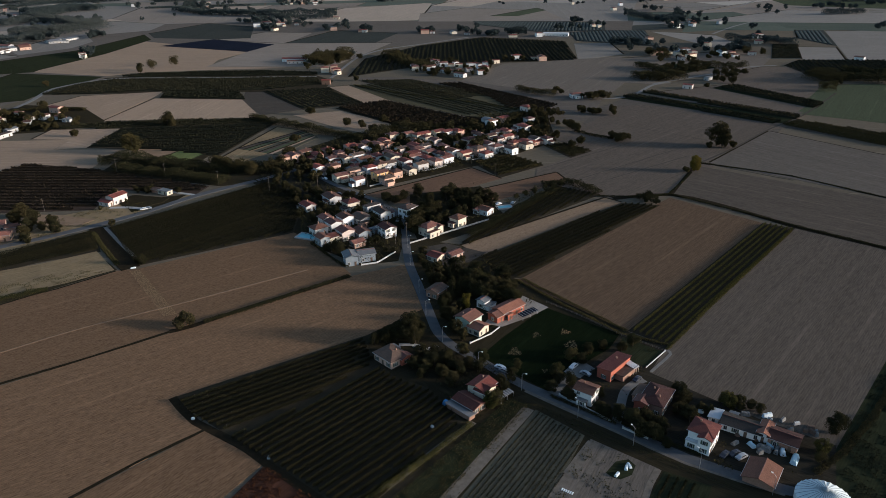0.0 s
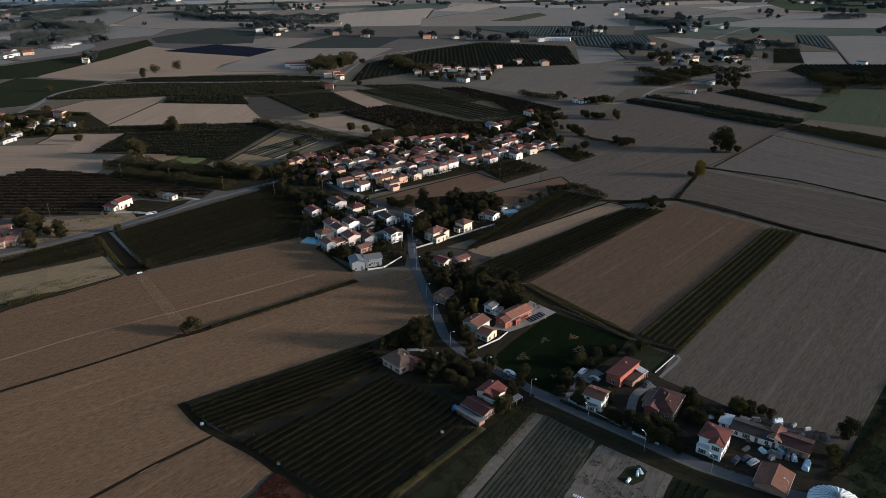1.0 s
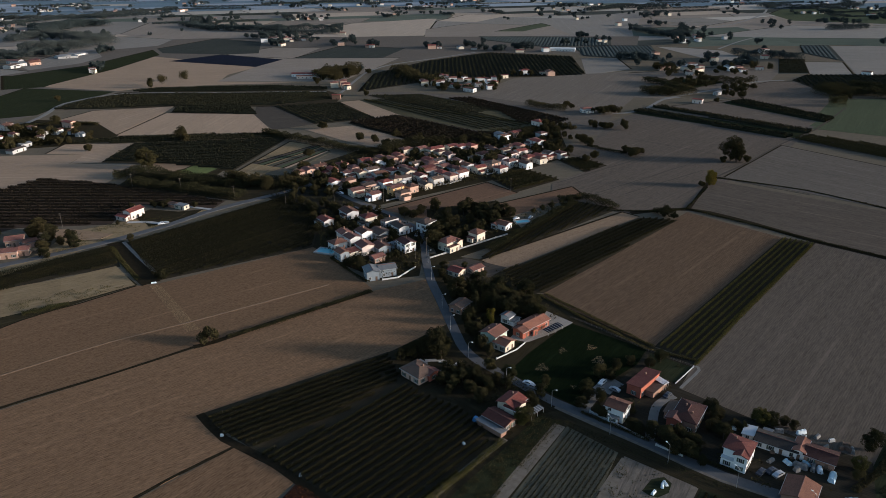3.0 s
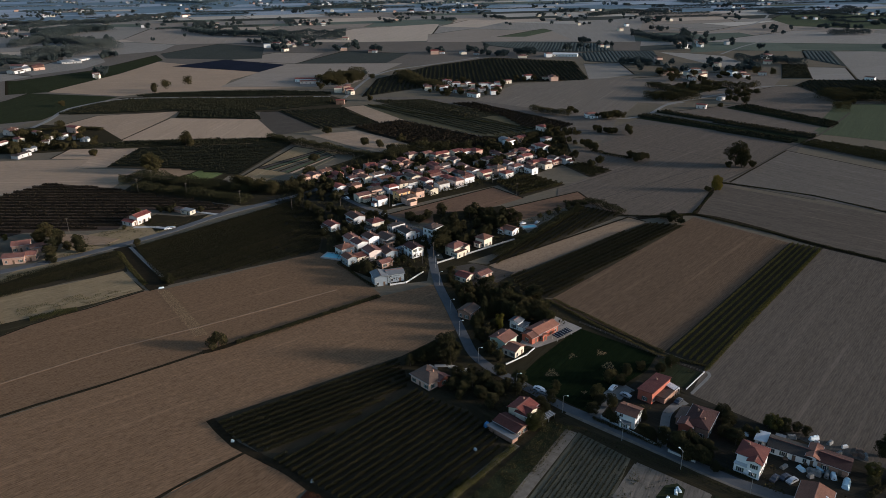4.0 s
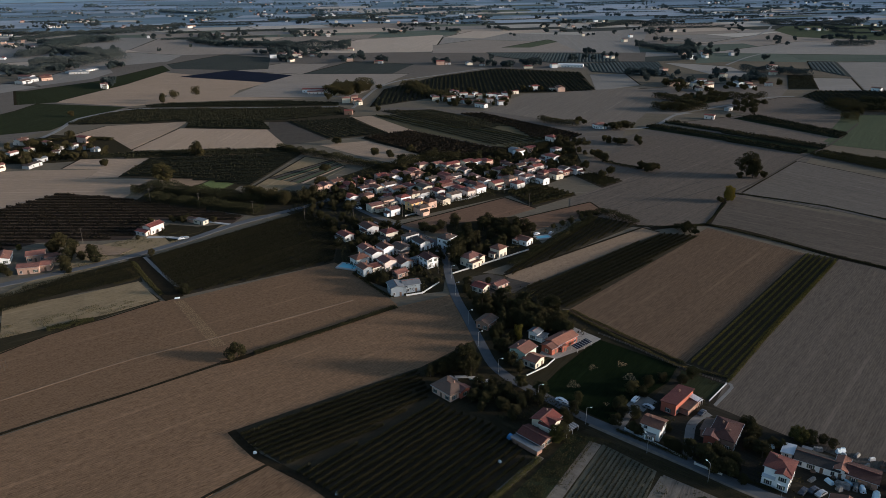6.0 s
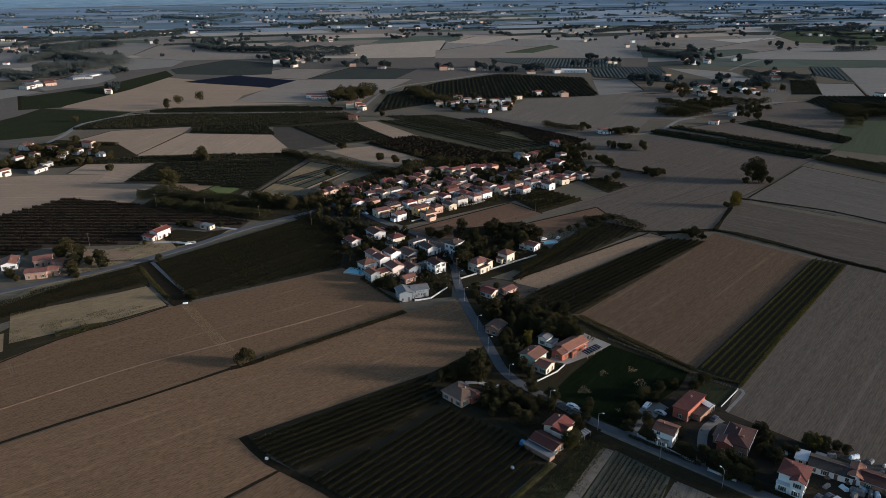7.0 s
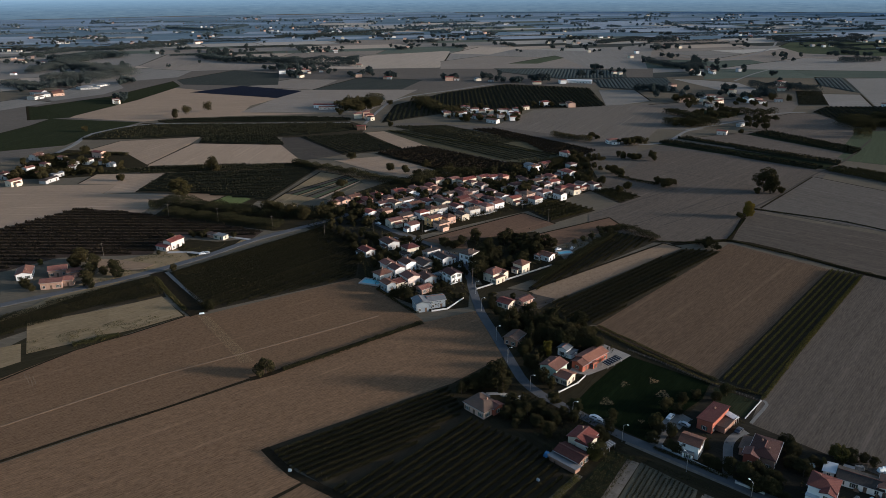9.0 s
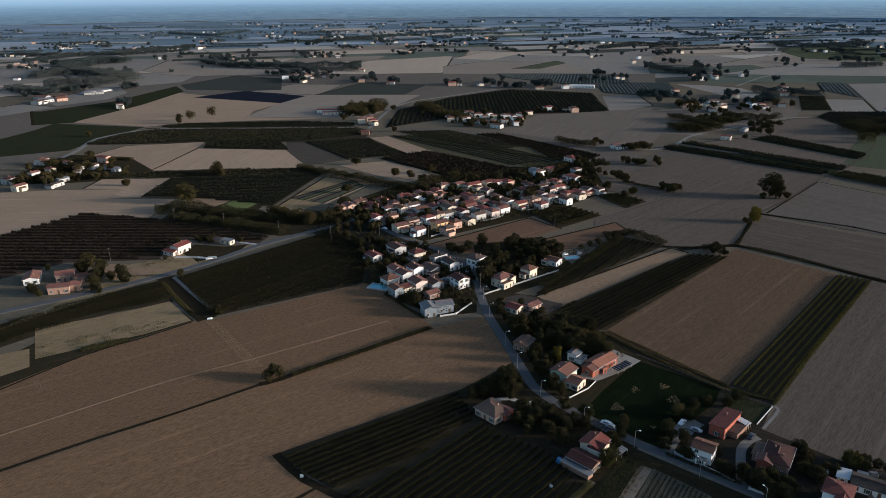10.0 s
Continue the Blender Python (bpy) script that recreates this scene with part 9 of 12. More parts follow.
tree("broad", "dark", -522.5, 1688.6, 13.1, 1.20)
tree("broad", "dark", -568.3, 1713.6, 13.8, 1.20)
tree("broad", "dark", -519.7, 1666.6, 8.0, 1.20)
tree("broad", "dark", -473.0, 1607.4, 8.3, 1.20)
tree("broad", "dark", -437.5, 1641.9, 11.1, 1.20)
tree("broad", "dark", -477.5, 1676.8, 14.8, 1.20)
tree("broad", "dark", -437.1, 1632.5, 9.2, 1.20)
tree("broad", "dark", -451.8, 1563.1, 10.5, 1.20)
tree("broad", "dark", -464.5, 1645.9, 12.2, 1.20)
tree("broad", "dark", -423.0, 1577.1, 11.1, 1.20)
tree("broad", "dark", -461.3, 1648.5, 8.0, 1.20)
tree("broad", "dark", -454.6, 1623.7, 11.5, 1.20)
tree("broad", "dark", -465.1, 1609.4, 14.2, 1.20)
tree("broad", "dark", -431.5, 1690.0, 14.1, 1.20)
tree("broad", "dark", -464.5, 1604.0, 12.1, 1.20)
tree("broad", "dark", -434.2, 1583.4, 13.7, 1.20)
tree("broad", "dark", -448.6, 1644.4, 13.1, 1.20)
tree("broad", "dark", -438.7, 1594.9, 12.5, 1.20)
tree("broad", "dark", -418.9, 1672.3, 9.7, 1.20)
tree("broad", "dark", -348.9, 1493.5, 10.2, 1.20)
tree("broad", "dark", -318.4, 1479.2, 11.1, 1.20)
tree("broad", "dark", -338.6, 1434.7, 11.2, 1.20)
tree("broad", "dark", -358.9, 1448.2, 14.1, 1.20)
tree("broad", "dark", -330.0, 1499.8, 14.6, 1.20)
tree("broad", "dark", -354.0, 1464.9, 11.9, 1.20)
tree("broad", "dark", -347.4, 1473.7, 10.3, 1.20)
tree("broad", "dark", -356.5, 1480.7, 11.6, 1.20)
tree("broad", "dark", -361.1, 1468.1, 8.9, 1.20)
tree("broad", "dark", -343.3, 1482.5, 8.9, 1.20)
tree("broad", "dark", -375.2, 1494.3, 11.6, 1.20)
tree("broad", "dark", -351.1, 1475.4, 12.6, 1.20)
tree("broad", "dark", -329.8, 1453.4, 14.5, 1.20)
tree("broad", "dark", -355.7, 1440.5, 14.2, 1.20)
tree("broad", "dark", -306.8, 1364.6, 9.0, 1.20)
tree("broad", "dark", -313.3, 1338.1, 10.1, 1.20)
tree("broad", "dark", -326.3, 1355.7, 8.7, 1.20)
tree("broad", "dark", -303.6, 1307.8, 12.7, 1.20)
tree("broad", "dark", -314.1, 1315.7, 8.0, 1.20)
tree("broad", "dark", -295.9, 1312.7, 14.2, 1.20)
tree("broad", "dark", -318.3, 1339.9, 13.0, 1.20)
tree("broad", "dark", -313.0, 1365.2, 9.4, 1.20)
tree("broad", "dark", -313.9, 1329.8, 11.2, 1.20)
tree("broad", "dark", -296.3, 1324.4, 10.9, 1.20)
tree("broad", "dark", -327.2, 1356.8, 8.7, 1.20)
tree("broad", "dark", -305.8, 1323.1, 9.1, 1.20)
tree("broad", "dark", -307.3, 1493.7, 14.5, 1.20)
tree("broad", "dark", -302.1, 1475.6, 11.4, 1.20)
tree("broad", "dark", -303.9, 1474.5, 12.8, 1.20)
tree("broad", "dark", -220.9, 1553.6, 10.9, 1.20)
tree("broad", "dark", -233.9, 1548.6, 10.1, 1.20)
tree("broad", "dark", -241.0, 1551.2, 11.0, 1.20)
tree("broad", "dark", -253.0, 1577.7, 8.3, 1.20)
tree("broad", "dark", -236.5, 1555.2, 13.5, 1.20)
tree("broad", "dark", -224.7, 1522.9, 9.9, 1.20)
tree("broad", "dark", -226.7, 1564.8, 14.6, 1.20)
tree("broad", "dark", -243.0, 1587.6, 14.3, 1.20)
tree("broad", "dark", -172.8, 1356.1, 12.4, 1.20)
tree("broad", "dark", -178.8, 1367.4, 9.7, 1.20)
tree("broad", "dark", -173.7, 1345.3, 12.9, 1.20)
tree("broad", "dark", -174.0, 1361.2, 11.4, 1.20)
tree("broad", "dark", -176.7, 1377.4, 13.9, 1.20)
tree("broad", "dark", -171.7, 1364.8, 10.0, 1.20)
tree("broad", "dark", -180.4, 1393.5, 14.5, 1.20)
tree("broad", "dark", -187.1, 1336.2, 10.7, 1.20)
tree("broad", "dark", -196.7, 1288.9, 12.9, 1.20)
tree("broad", "dark", -190.0, 1314.5, 9.0, 1.20)
tree("broad", "dark", -207.4, 1327.7, 11.3, 1.20)
tree("broad", "dark", -186.5, 1309.0, 11.3, 1.20)
tree("broad", "dark", -191.2, 1318.9, 8.5, 1.20)
tree("broad", "dark", -184.5, 1324.9, 13.6, 1.20)
tree("broad", "dark", -123.3, 1296.9, 8.3, 1.20)
tree("broad", "dark", -129.2, 1299.5, 12.3, 1.20)
tree("broad", "dark", -124.7, 1303.5, 10.6, 1.20)
tree("broad", "dark", -131.5, 1294.3, 14.4, 1.20)
tree("broad", "dark", -137.9, 1297.7, 14.0, 1.20)
tree("broad", "dark", -164.1, 970.7, 12.8, 1.20)
tree("broad", "dark", -179.3, 970.9, 9.9, 1.20)
tree("broad", "dark", -156.6, 979.4, 14.0, 1.20)
tree("broad", "dark", -171.6, 970.5, 8.8, 1.20)
tree("broad", "dark", -163.6, 977.9, 11.9, 1.20)
tree("broad", "dark", -160.7, 964.1, 9.6, 1.20)
tree("broad", "dark", -155.0, 957.9, 14.8, 1.20)
tree("broad", "dark", -168.9, 983.0, 13.3, 1.20)
tree("broad", "dark", -168.0, 989.7, 14.8, 1.20)
tree("broad", "dark", -156.0, 986.1, 14.3, 1.20)
tree("broad", "dark", -168.3, 977.3, 10.1, 1.20)
tree("broad", "dark", -159.6, 970.5, 12.8, 1.20)
tree("broad", "dark", -171.1, 968.4, 12.2, 1.20)
tree("broad", "dark", -149.4, 970.8, 11.8, 1.20)
tree("broad", "dark", -143.4, 969.7, 10.8, 1.20)
tree("broad", "dark", -132.7, 968.4, 13.2, 1.20)
tree("broad", "dark", -137.3, 979.3, 10.8, 1.20)
tree("broad", "dark", -129.4, 975.3, 14.5, 1.20)
tree("broad", "dark", -138.6, 981.4, 11.4, 1.20)
tree("broad", "dark", -134.5, 983.8, 11.2, 1.20)
tree("broad", "dark", -108.5, 976.2, 10.3, 1.20)
tree("broad", "dark", -149.6, 997.7, 9.2, 1.20)
tree("broad", "dark", -122.6, 986.0, 8.9, 1.20)
tree("broad", "dark", -135.8, 969.8, 8.2, 1.20)
tree("broad", "dark", -125.1, 968.1, 11.2, 1.20)
tree("broad", "dark", -135.6, 993.7, 12.5, 1.20)
tree("broad", "dark", -143.9, 925.7, 13.4, 1.20)
tree("broad", "dark", -165.0, 939.3, 9.2, 1.20)
tree("broad", "dark", -140.6, 938.3, 8.8, 1.20)
tree("broad", "dark", -130.3, 945.2, 14.8, 1.20)
tree("broad", "dark", -133.7, 942.4, 10.6, 1.20)
tree("broad", "dark", -161.3, 933.1, 14.9, 1.20)
tree("broad", "dark", -147.0, 923.7, 11.6, 1.20)
tree("broad", "dark", -154.5, 934.1, 9.8, 1.20)
tree("broad", "dark", -152.7, 941.5, 8.5, 1.20)
tree("broad", "dark", -142.7, 935.8, 9.1, 1.20)
tree("broad", "dark", 268.0, 1101.1, 14.3, 1.20)
tree("broad", "dark", 275.0, 1090.8, 13.9, 1.20)
tree("broad", "dark", 291.2, 1096.2, 9.1, 1.20)
tree("broad", "dark", 257.0, 1097.1, 13.5, 1.20)
tree("broad", "dark", 264.6, 1030.7, 13.5, 1.20)
tree("broad", "dark", 278.1, 1093.4, 12.3, 1.20)
tree("broad", "dark", 282.6, 1107.0, 9.2, 1.20)
tree("broad", "dark", 287.4, 1067.7, 15.0, 1.20)
tree("broad", "dark", 286.5, 1102.7, 14.0, 1.20)
tree("broad", "dark", 282.6, 1109.7, 12.0, 1.20)
tree("broad", "dark", 288.3, 1097.4, 11.5, 1.20)
tree("broad", "dark", 295.2, 1093.3, 9.8, 1.20)
tree("broad", "dark", 274.9, 1081.7, 12.0, 1.20)
tree("broad", "dark", 307.2, 1087.1, 9.6, 1.20)
tree("broad", "dark", 289.2, 970.0, 9.7, 1.20)
tree("broad", "dark", 306.2, 1007.9, 11.9, 1.20)
tree("broad", "dark", 282.8, 995.6, 12.5, 1.20)
tree("broad", "dark", 293.5, 948.0, 14.4, 1.20)
tree("broad", "dark", 306.6, 989.9, 9.1, 1.20)
tree("broad", "dark", 300.2, 1020.2, 13.9, 1.20)
tree("broad", "dark", 280.4, 989.8, 12.0, 1.20)
tree("broad", "dark", 289.7, 1000.3, 11.5, 1.20)
tree("broad", "dark", 295.6, 988.7, 12.3, 1.20)
tree("broad", "dark", 285.8, 986.5, 10.8, 1.20)
tree("broad", "dark", 326.4, 980.8, 11.8, 1.20)
tree("broad", "dark", 319.5, 1005.8, 14.4, 1.20)
tree("broad", "dark", 307.6, 1001.1, 8.3, 1.20)
tree("broad", "dark", 308.4, 1011.2, 10.1, 1.20)
tree("broad", "dark", 298.8, 988.6, 12.9, 1.20)
tree("broad", "dark", 304.1, 1009.7, 8.2, 1.20)
tree("broad", "dark", 474.3, 1501.0, 9.2, 1.20)
tree("broad", "dark", 499.8, 1507.6, 11.8, 1.20)
tree("broad", "dark", 483.4, 1499.3, 9.6, 1.20)
tree("broad", "dark", 487.9, 1519.8, 11.8, 1.20)
tree("broad", "dark", 464.2, 1476.5, 14.4, 1.20)
tree("broad", "dark", 490.0, 1560.5, 13.4, 1.20)
tree("broad", "dark", 490.2, 1526.8, 12.9, 1.20)
tree("broad", "dark", 495.0, 1560.2, 13.5, 1.20)
tree("broad", "dark", 500.9, 1579.4, 14.5, 1.20)
tree("broad", "dark", 473.1, 1493.6, 13.1, 1.20)
tree("broad", "dark", 483.1, 1497.9, 9.2, 1.20)
tree("broad", "dark", 525.5, 1513.7, 11.6, 1.20)
tree("broad", "dark", 506.2, 1463.4, 13.6, 1.20)
tree("broad", "dark", 480.4, 1502.3, 9.6, 1.20)
tree("broad", "dark", 495.7, 1529.5, 8.7, 1.20)
tree("broad", "dark", 510.8, 1472.0, 11.1, 1.20)
tree("broad", "dark", 418.0, 1398.9, 13.4, 1.20)
tree("broad", "dark", 417.7, 1392.4, 8.8, 1.20)
tree("broad", "dark", 430.6, 1378.4, 14.8, 1.20)
tree("broad", "dark", 453.2, 1400.6, 9.2, 1.20)
tree("broad", "dark", 413.2, 1348.8, 13.7, 1.20)
tree("broad", "dark", 443.9, 1445.5, 13.4, 1.20)
tree("broad", "dark", 430.5, 1356.3, 11.0, 1.20)
tree("broad", "dark", 393.7, 1426.5, 13.9, 1.20)
tree("broad", "dark", 441.2, 1398.2, 14.3, 1.20)
tree("broad", "dark", 444.5, 1397.1, 13.4, 1.20)
tree("broad", "dark", 416.0, 1358.7, 10.1, 1.20)
tree("broad", "dark", 409.3, 1405.8, 11.1, 1.20)
tree("broad", "dark", 549.3, 1922.3, 13.7, 1.20)
tree("broad", "dark", 503.1, 1874.2, 11.7, 1.20)
tree("broad", "dark", 523.6, 1844.0, 10.5, 1.20)
tree("broad", "dark", 535.6, 1917.7, 13.0, 1.20)
tree("broad", "dark", 553.6, 1953.5, 8.6, 1.20)
tree("broad", "dark", 483.6, 1815.4, 10.5, 1.20)
tree("broad", "dark", 518.7, 1850.8, 9.2, 1.20)
tree("broad", "dark", 488.9, 1835.6, 10.2, 1.20)
tree("broad", "dark", 552.0, 1871.3, 14.5, 1.20)
tree("broad", "dark", 555.1, 1881.4, 10.0, 1.20)
tree("broad", "dark", 537.5, 1895.7, 8.7, 1.20)
tree("broad", "dark", 579.5, 1853.6, 10.1, 1.20)
tree("broad", "dark", 493.7, 1824.6, 13.0, 1.20)
tree("broad", "dark", 526.9, 1875.8, 10.9, 1.20)
tree("broad", "dark", 388.3, 1097.5, 11.7, 1.20)
tree("broad", "dark", 385.5, 1071.7, 9.8, 1.20)
tree("broad", "dark", 390.2, 1101.9, 13.1, 1.20)
tree("broad", "dark", 375.9, 1056.4, 13.8, 1.20)
tree("broad", "dark", 389.4, 1074.9, 8.4, 1.20)
tree("broad", "dark", 385.5, 1090.6, 9.9, 1.20)
tree("broad", "dark", 386.1, 1072.2, 13.9, 1.20)
tree("broad", "dark", 399.1, 1090.8, 13.1, 1.20)
tree("broad", "dark", 387.4, 1081.3, 11.0, 1.20)
tree("broad", "dark", 388.2, 1071.0, 11.5, 1.20)
tree("broad", "dark", 394.1, 1004.8, 14.7, 1.20)
tree("broad", "dark", 409.7, 1025.9, 14.6, 1.20)
tree("broad", "dark", 397.4, 1008.1, 13.6, 1.20)
tree("broad", "dark", 383.7, 1001.8, 15.0, 1.20)
tree("broad", "dark", 393.3, 1015.7, 9.7, 1.20)
tree("broad", "dark", 380.0, 983.7, 11.4, 1.20)
tree("broad", "dark", 383.9, 1008.8, 8.8, 1.20)
tree("broad", "dark", 376.9, 995.7, 9.1, 1.20)
tree("broad", "dark", 404.3, 1012.9, 14.8, 1.20)
tree("broad", "dark", 397.4, 1015.6, 8.5, 1.20)
tree("broad", "dark", 401.6, 1017.7, 14.1, 1.20)
tree("broad", "dark", 383.5, 1008.4, 12.8, 1.20)
tree("broad", "dark", 432.6, 1049.3, 8.9, 1.20)
tree("broad", "dark", 430.3, 1037.0, 12.9, 1.20)
tree("broad", "dark", 420.4, 1007.3, 13.9, 1.20)
tree("broad", "dark", 435.4, 1054.0, 10.5, 1.20)
tree("broad", "dark", 431.2, 1059.4, 12.9, 1.20)
tree("broad", "dark", 421.1, 1018.8, 13.7, 1.20)
tree("broad", "dark", 432.8, 1068.4, 14.9, 1.20)
tree("broad", "dark", 415.3, 1018.1, 10.6, 1.20)
tree("broad", "dark", 430.4, 1023.8, 10.0, 1.20)
tree("broad", "dark", 406.5, 1019.9, 12.5, 1.20)
tree("broad", "dark", 458.0, 1623.1, 14.0, 1.20)
tree("broad", "dark", 470.1, 1631.8, 9.7, 1.20)
tree("broad", "dark", 465.4, 1618.3, 12.8, 1.20)
tree("broad", "dark", 444.4, 1629.9, 13.2, 1.20)
tree("broad", "dark", 455.4, 1595.9, 9.8, 1.20)
tree("broad", "dark", 481.3, 1636.1, 10.1, 1.20)
tree("broad", "dark", 456.5, 1620.1, 13.2, 1.20)
tree("broad", "dark", 460.1, 1612.4, 12.0, 1.20)
tree("broad", "dark", 394.4, 1558.2, 10.2, 1.20)
tree("broad", "dark", 387.6, 1524.4, 8.5, 1.20)
tree("broad", "dark", 389.7, 1536.6, 13.4, 1.20)
tree("broad", "dark", 377.4, 1525.8, 9.3, 1.20)
tree("broad", "dark", 387.9, 1565.7, 13.2, 1.20)
tree("broad", "dark", 396.4, 1546.4, 13.3, 1.20)
tree("broad", "dark", -37.2, 1264.4, 13.3, 1.20)
tree("broad", "dark", -25.3, 1248.1, 8.1, 1.20)
tree("broad", "dark", -25.8, 1274.7, 8.2, 1.20)
tree("broad", "dark", -23.3, 1267.6, 9.5, 1.20)
tree("broad", "dark", -15.2, 1264.2, 13.8, 1.20)
tree("broad", "dark", -33.2, 1251.3, 11.4, 1.20)
tree("broad", "dark", -23.2, 1275.1, 8.9, 1.20)
tree("broad", "dark", -31.7, 1266.2, 8.4, 1.20)
tree("broad", "dark", 46.2, 1286.7, 8.7, 1.20)
tree("broad", "dark", 31.4, 1276.4, 14.5, 1.20)
tree("broad", "dark", 43.9, 1249.3, 10.1, 1.20)
tree("broad", "dark", 41.2, 1280.4, 8.0, 1.20)
tree("broad", "dark", 37.2, 1276.4, 11.8, 1.20)
tree("broad", "dark", 40.5, 1277.4, 9.4, 1.20)
tree("broad", "dark", 31.0, 1276.8, 8.5, 1.20)
tree("broad", "dark", 61.6, 1295.2, 14.1, 1.20)
tree("broad", "dark", 82.0, 1205.9, 13.5, 1.20)
tree("broad", "dark", 85.2, 1214.3, 9.0, 1.20)
tree("broad", "dark", 77.5, 1212.7, 11.3, 1.20)
tree("broad", "dark", 78.6, 1217.9, 10.0, 1.20)
tree("broad", "dark", 54.1, 1227.9, 14.0, 1.20)
tree("broad", "dark", 91.7, 1217.9, 12.5, 1.20)
tree("broad", "dark", 117.4, 1218.9, 14.9, 1.20)
tree("broad", "dark", 61.8, 1217.1, 11.9, 1.20)
tree("broad", "dark", 80.3, 1233.3, 9.2, 1.20)
tree("broad", "dark", 111.9, 1230.3, 13.9, 1.20)
tree("broad", "dark", 87.8, 1208.4, 10.3, 1.20)
tree("broad", "dark", 88.3, 1235.9, 10.4, 1.20)
tree("broad", "dark", 115.6, 1227.2, 15.0, 1.20)
tree("broad", "dark", 141.0, 1253.3, 11.3, 1.20)
tree("broad", "dark", 125.3, 1246.3, 11.5, 1.20)
tree("broad", "dark", 124.7, 1246.5, 10.9, 1.20)
tree("broad", "dark", 138.3, 1246.5, 14.3, 1.20)
tree("broad", "dark", 129.5, 1243.7, 14.6, 1.20)
tree("broad", "dark", 130.6, 1211.2, 14.2, 1.20)
tree("broad", "dark", 140.5, 1229.6, 8.0, 1.20)
tree("broad", "dark", -415.7, 2742.8, 12.7, 1.20)
tree("broad", "dark", -438.7, 2735.3, 8.9, 1.20)
tree("broad", "dark", -430.7, 2684.2, 10.5, 1.20)
tree("broad", "dark", -384.2, 2617.1, 8.4, 1.20)
tree("broad", "dark", -395.6, 2622.8, 8.3, 1.20)
tree("broad", "dark", -363.3, 2721.0, 9.0, 1.20)
tree("broad", "dark", -460.2, 2696.1, 9.5, 1.20)
tree("broad", "dark", -466.5, 2742.9, 10.2, 1.20)
tree("broad", "dark", -447.2, 2764.5, 14.3, 1.20)
tree("broad", "dark", -370.7, 2614.8, 12.4, 1.20)
tree("broad", "dark", -313.3, 2810.8, 13.2, 1.20)
tree("broad", "dark", -282.8, 2798.2, 11.7, 1.20)
tree("broad", "dark", -223.0, 2851.9, 14.0, 1.20)
tree("broad", "dark", -284.3, 2852.5, 8.9, 1.20)
tree("broad", "dark", -298.1, 2945.5, 12.1, 1.20)
tree("broad", "dark", -280.0, 2930.9, 14.8, 1.20)
tree("broad", "dark", -315.2, 2838.7, 13.4, 1.20)
tree("broad", "dark", -207.2, 2762.4, 14.8, 1.20)
tree("broad", "dark", -284.4, 2853.6, 11.8, 1.20)
tree("broad", "dark", -308.0, 2886.8, 8.2, 1.20)
tree("broad", "dark", -305.4, 2777.3, 8.3, 1.20)
tree("broad", "dark", -249.9, 2784.6, 12.6, 1.20)
tree("broad", "dark", -682.2, 1231.8, 9.4, 1.20)
tree("broad", "dark", -652.2, 1241.5, 13.5, 1.20)
tree("broad", "dark", -684.7, 1230.0, 11.9, 1.20)
tree("broad", "dark", -658.9, 1219.6, 8.3, 1.20)
tree("broad", "dark", -658.3, 1191.8, 13.8, 1.20)
tree("broad", "dark", -653.9, 1212.0, 8.1, 1.20)
tree("broad", "dark", -694.6, 1226.0, 14.9, 1.20)
tree("broad", "dark", -700.0, 1249.5, 9.3, 1.20)
tree("broad", "dark", -694.9, 1229.7, 11.3, 1.20)
tree("broad", "dark", -638.4, 1226.6, 14.2, 1.20)
tree("broad", "dark", -650.6, 1191.8, 12.4, 1.20)
tree("broad", "dark", -704.9, 1244.9, 10.8, 1.20)
tree("broad", "dark", -663.8, 1211.5, 9.3, 1.20)
tree("broad", "dark", -656.3, 1212.1, 12.5, 1.20)
tree("broad", "dark", -651.7, 1230.4, 12.8, 1.20)
tree("broad", "dark", -690.2, 1238.1, 13.1, 1.20)
tree("broad", "dark", -706.9, 1181.2, 10.5, 1.20)
tree("broad", "dark", -707.2, 1170.7, 10.6, 1.20)
tree("broad", "dark", -710.8, 1178.5, 9.7, 1.20)
tree("broad", "dark", -704.1, 1187.1, 8.8, 1.20)
tree("broad", "dark", -707.5, 1148.7, 8.0, 1.20)
tree("broad", "dark", -722.3, 1193.6, 8.5, 1.20)
tree("broad", "dark", -686.3, 1140.7, 11.3, 1.20)
tree("broad", "dark", -684.4, 1169.9, 9.8, 1.20)
tree("broad", "dark", -677.8, 1137.8, 12.2, 1.20)
tree("broad", "dark", -713.4, 1155.0, 9.9, 1.20)
tree("broad", "dark", -729.6, 1181.4, 9.0, 1.20)
tree("broad", "dark", -700.0, 1175.7, 10.2, 1.20)
tree("broad", "dark", -590.4, 1253.5, 12.7, 1.20)
tree("broad", "dark", -584.9, 1242.2, 8.4, 1.20)
tree("broad", "dark", -574.1, 1253.8, 12.7, 1.20)
tree("broad", "dark", -580.8, 1218.0, 12.3, 1.20)
tree("broad", "dark", -589.0, 1257.3, 13.9, 1.20)
tree("broad", "dark", -598.4, 1264.5, 8.5, 1.20)
tree("broad", "dark", -592.2, 1261.3, 10.9, 1.20)
tree("broad", "dark", -582.4, 1253.9, 9.4, 1.20)
tree("broad", "dark", -581.6, 1257.7, 9.2, 1.20)
tree("broad", "dark", -585.8, 1255.8, 13.7, 1.20)
tree("broad", "dark", -581.3, 1236.2, 10.0, 1.20)
tree("broad", "dark", -581.9, 1234.0, 12.3, 1.20)
tree("broad", "dark", -911.0, 1701.0, 10.5, 1.20)
tree("broad", "dark", -879.3, 1751.1, 8.1, 1.20)
tree("broad", "dark", -878.6, 1771.4, 10.0, 1.20)
tree("broad", "dark", -867.4, 1745.2, 10.1, 1.20)
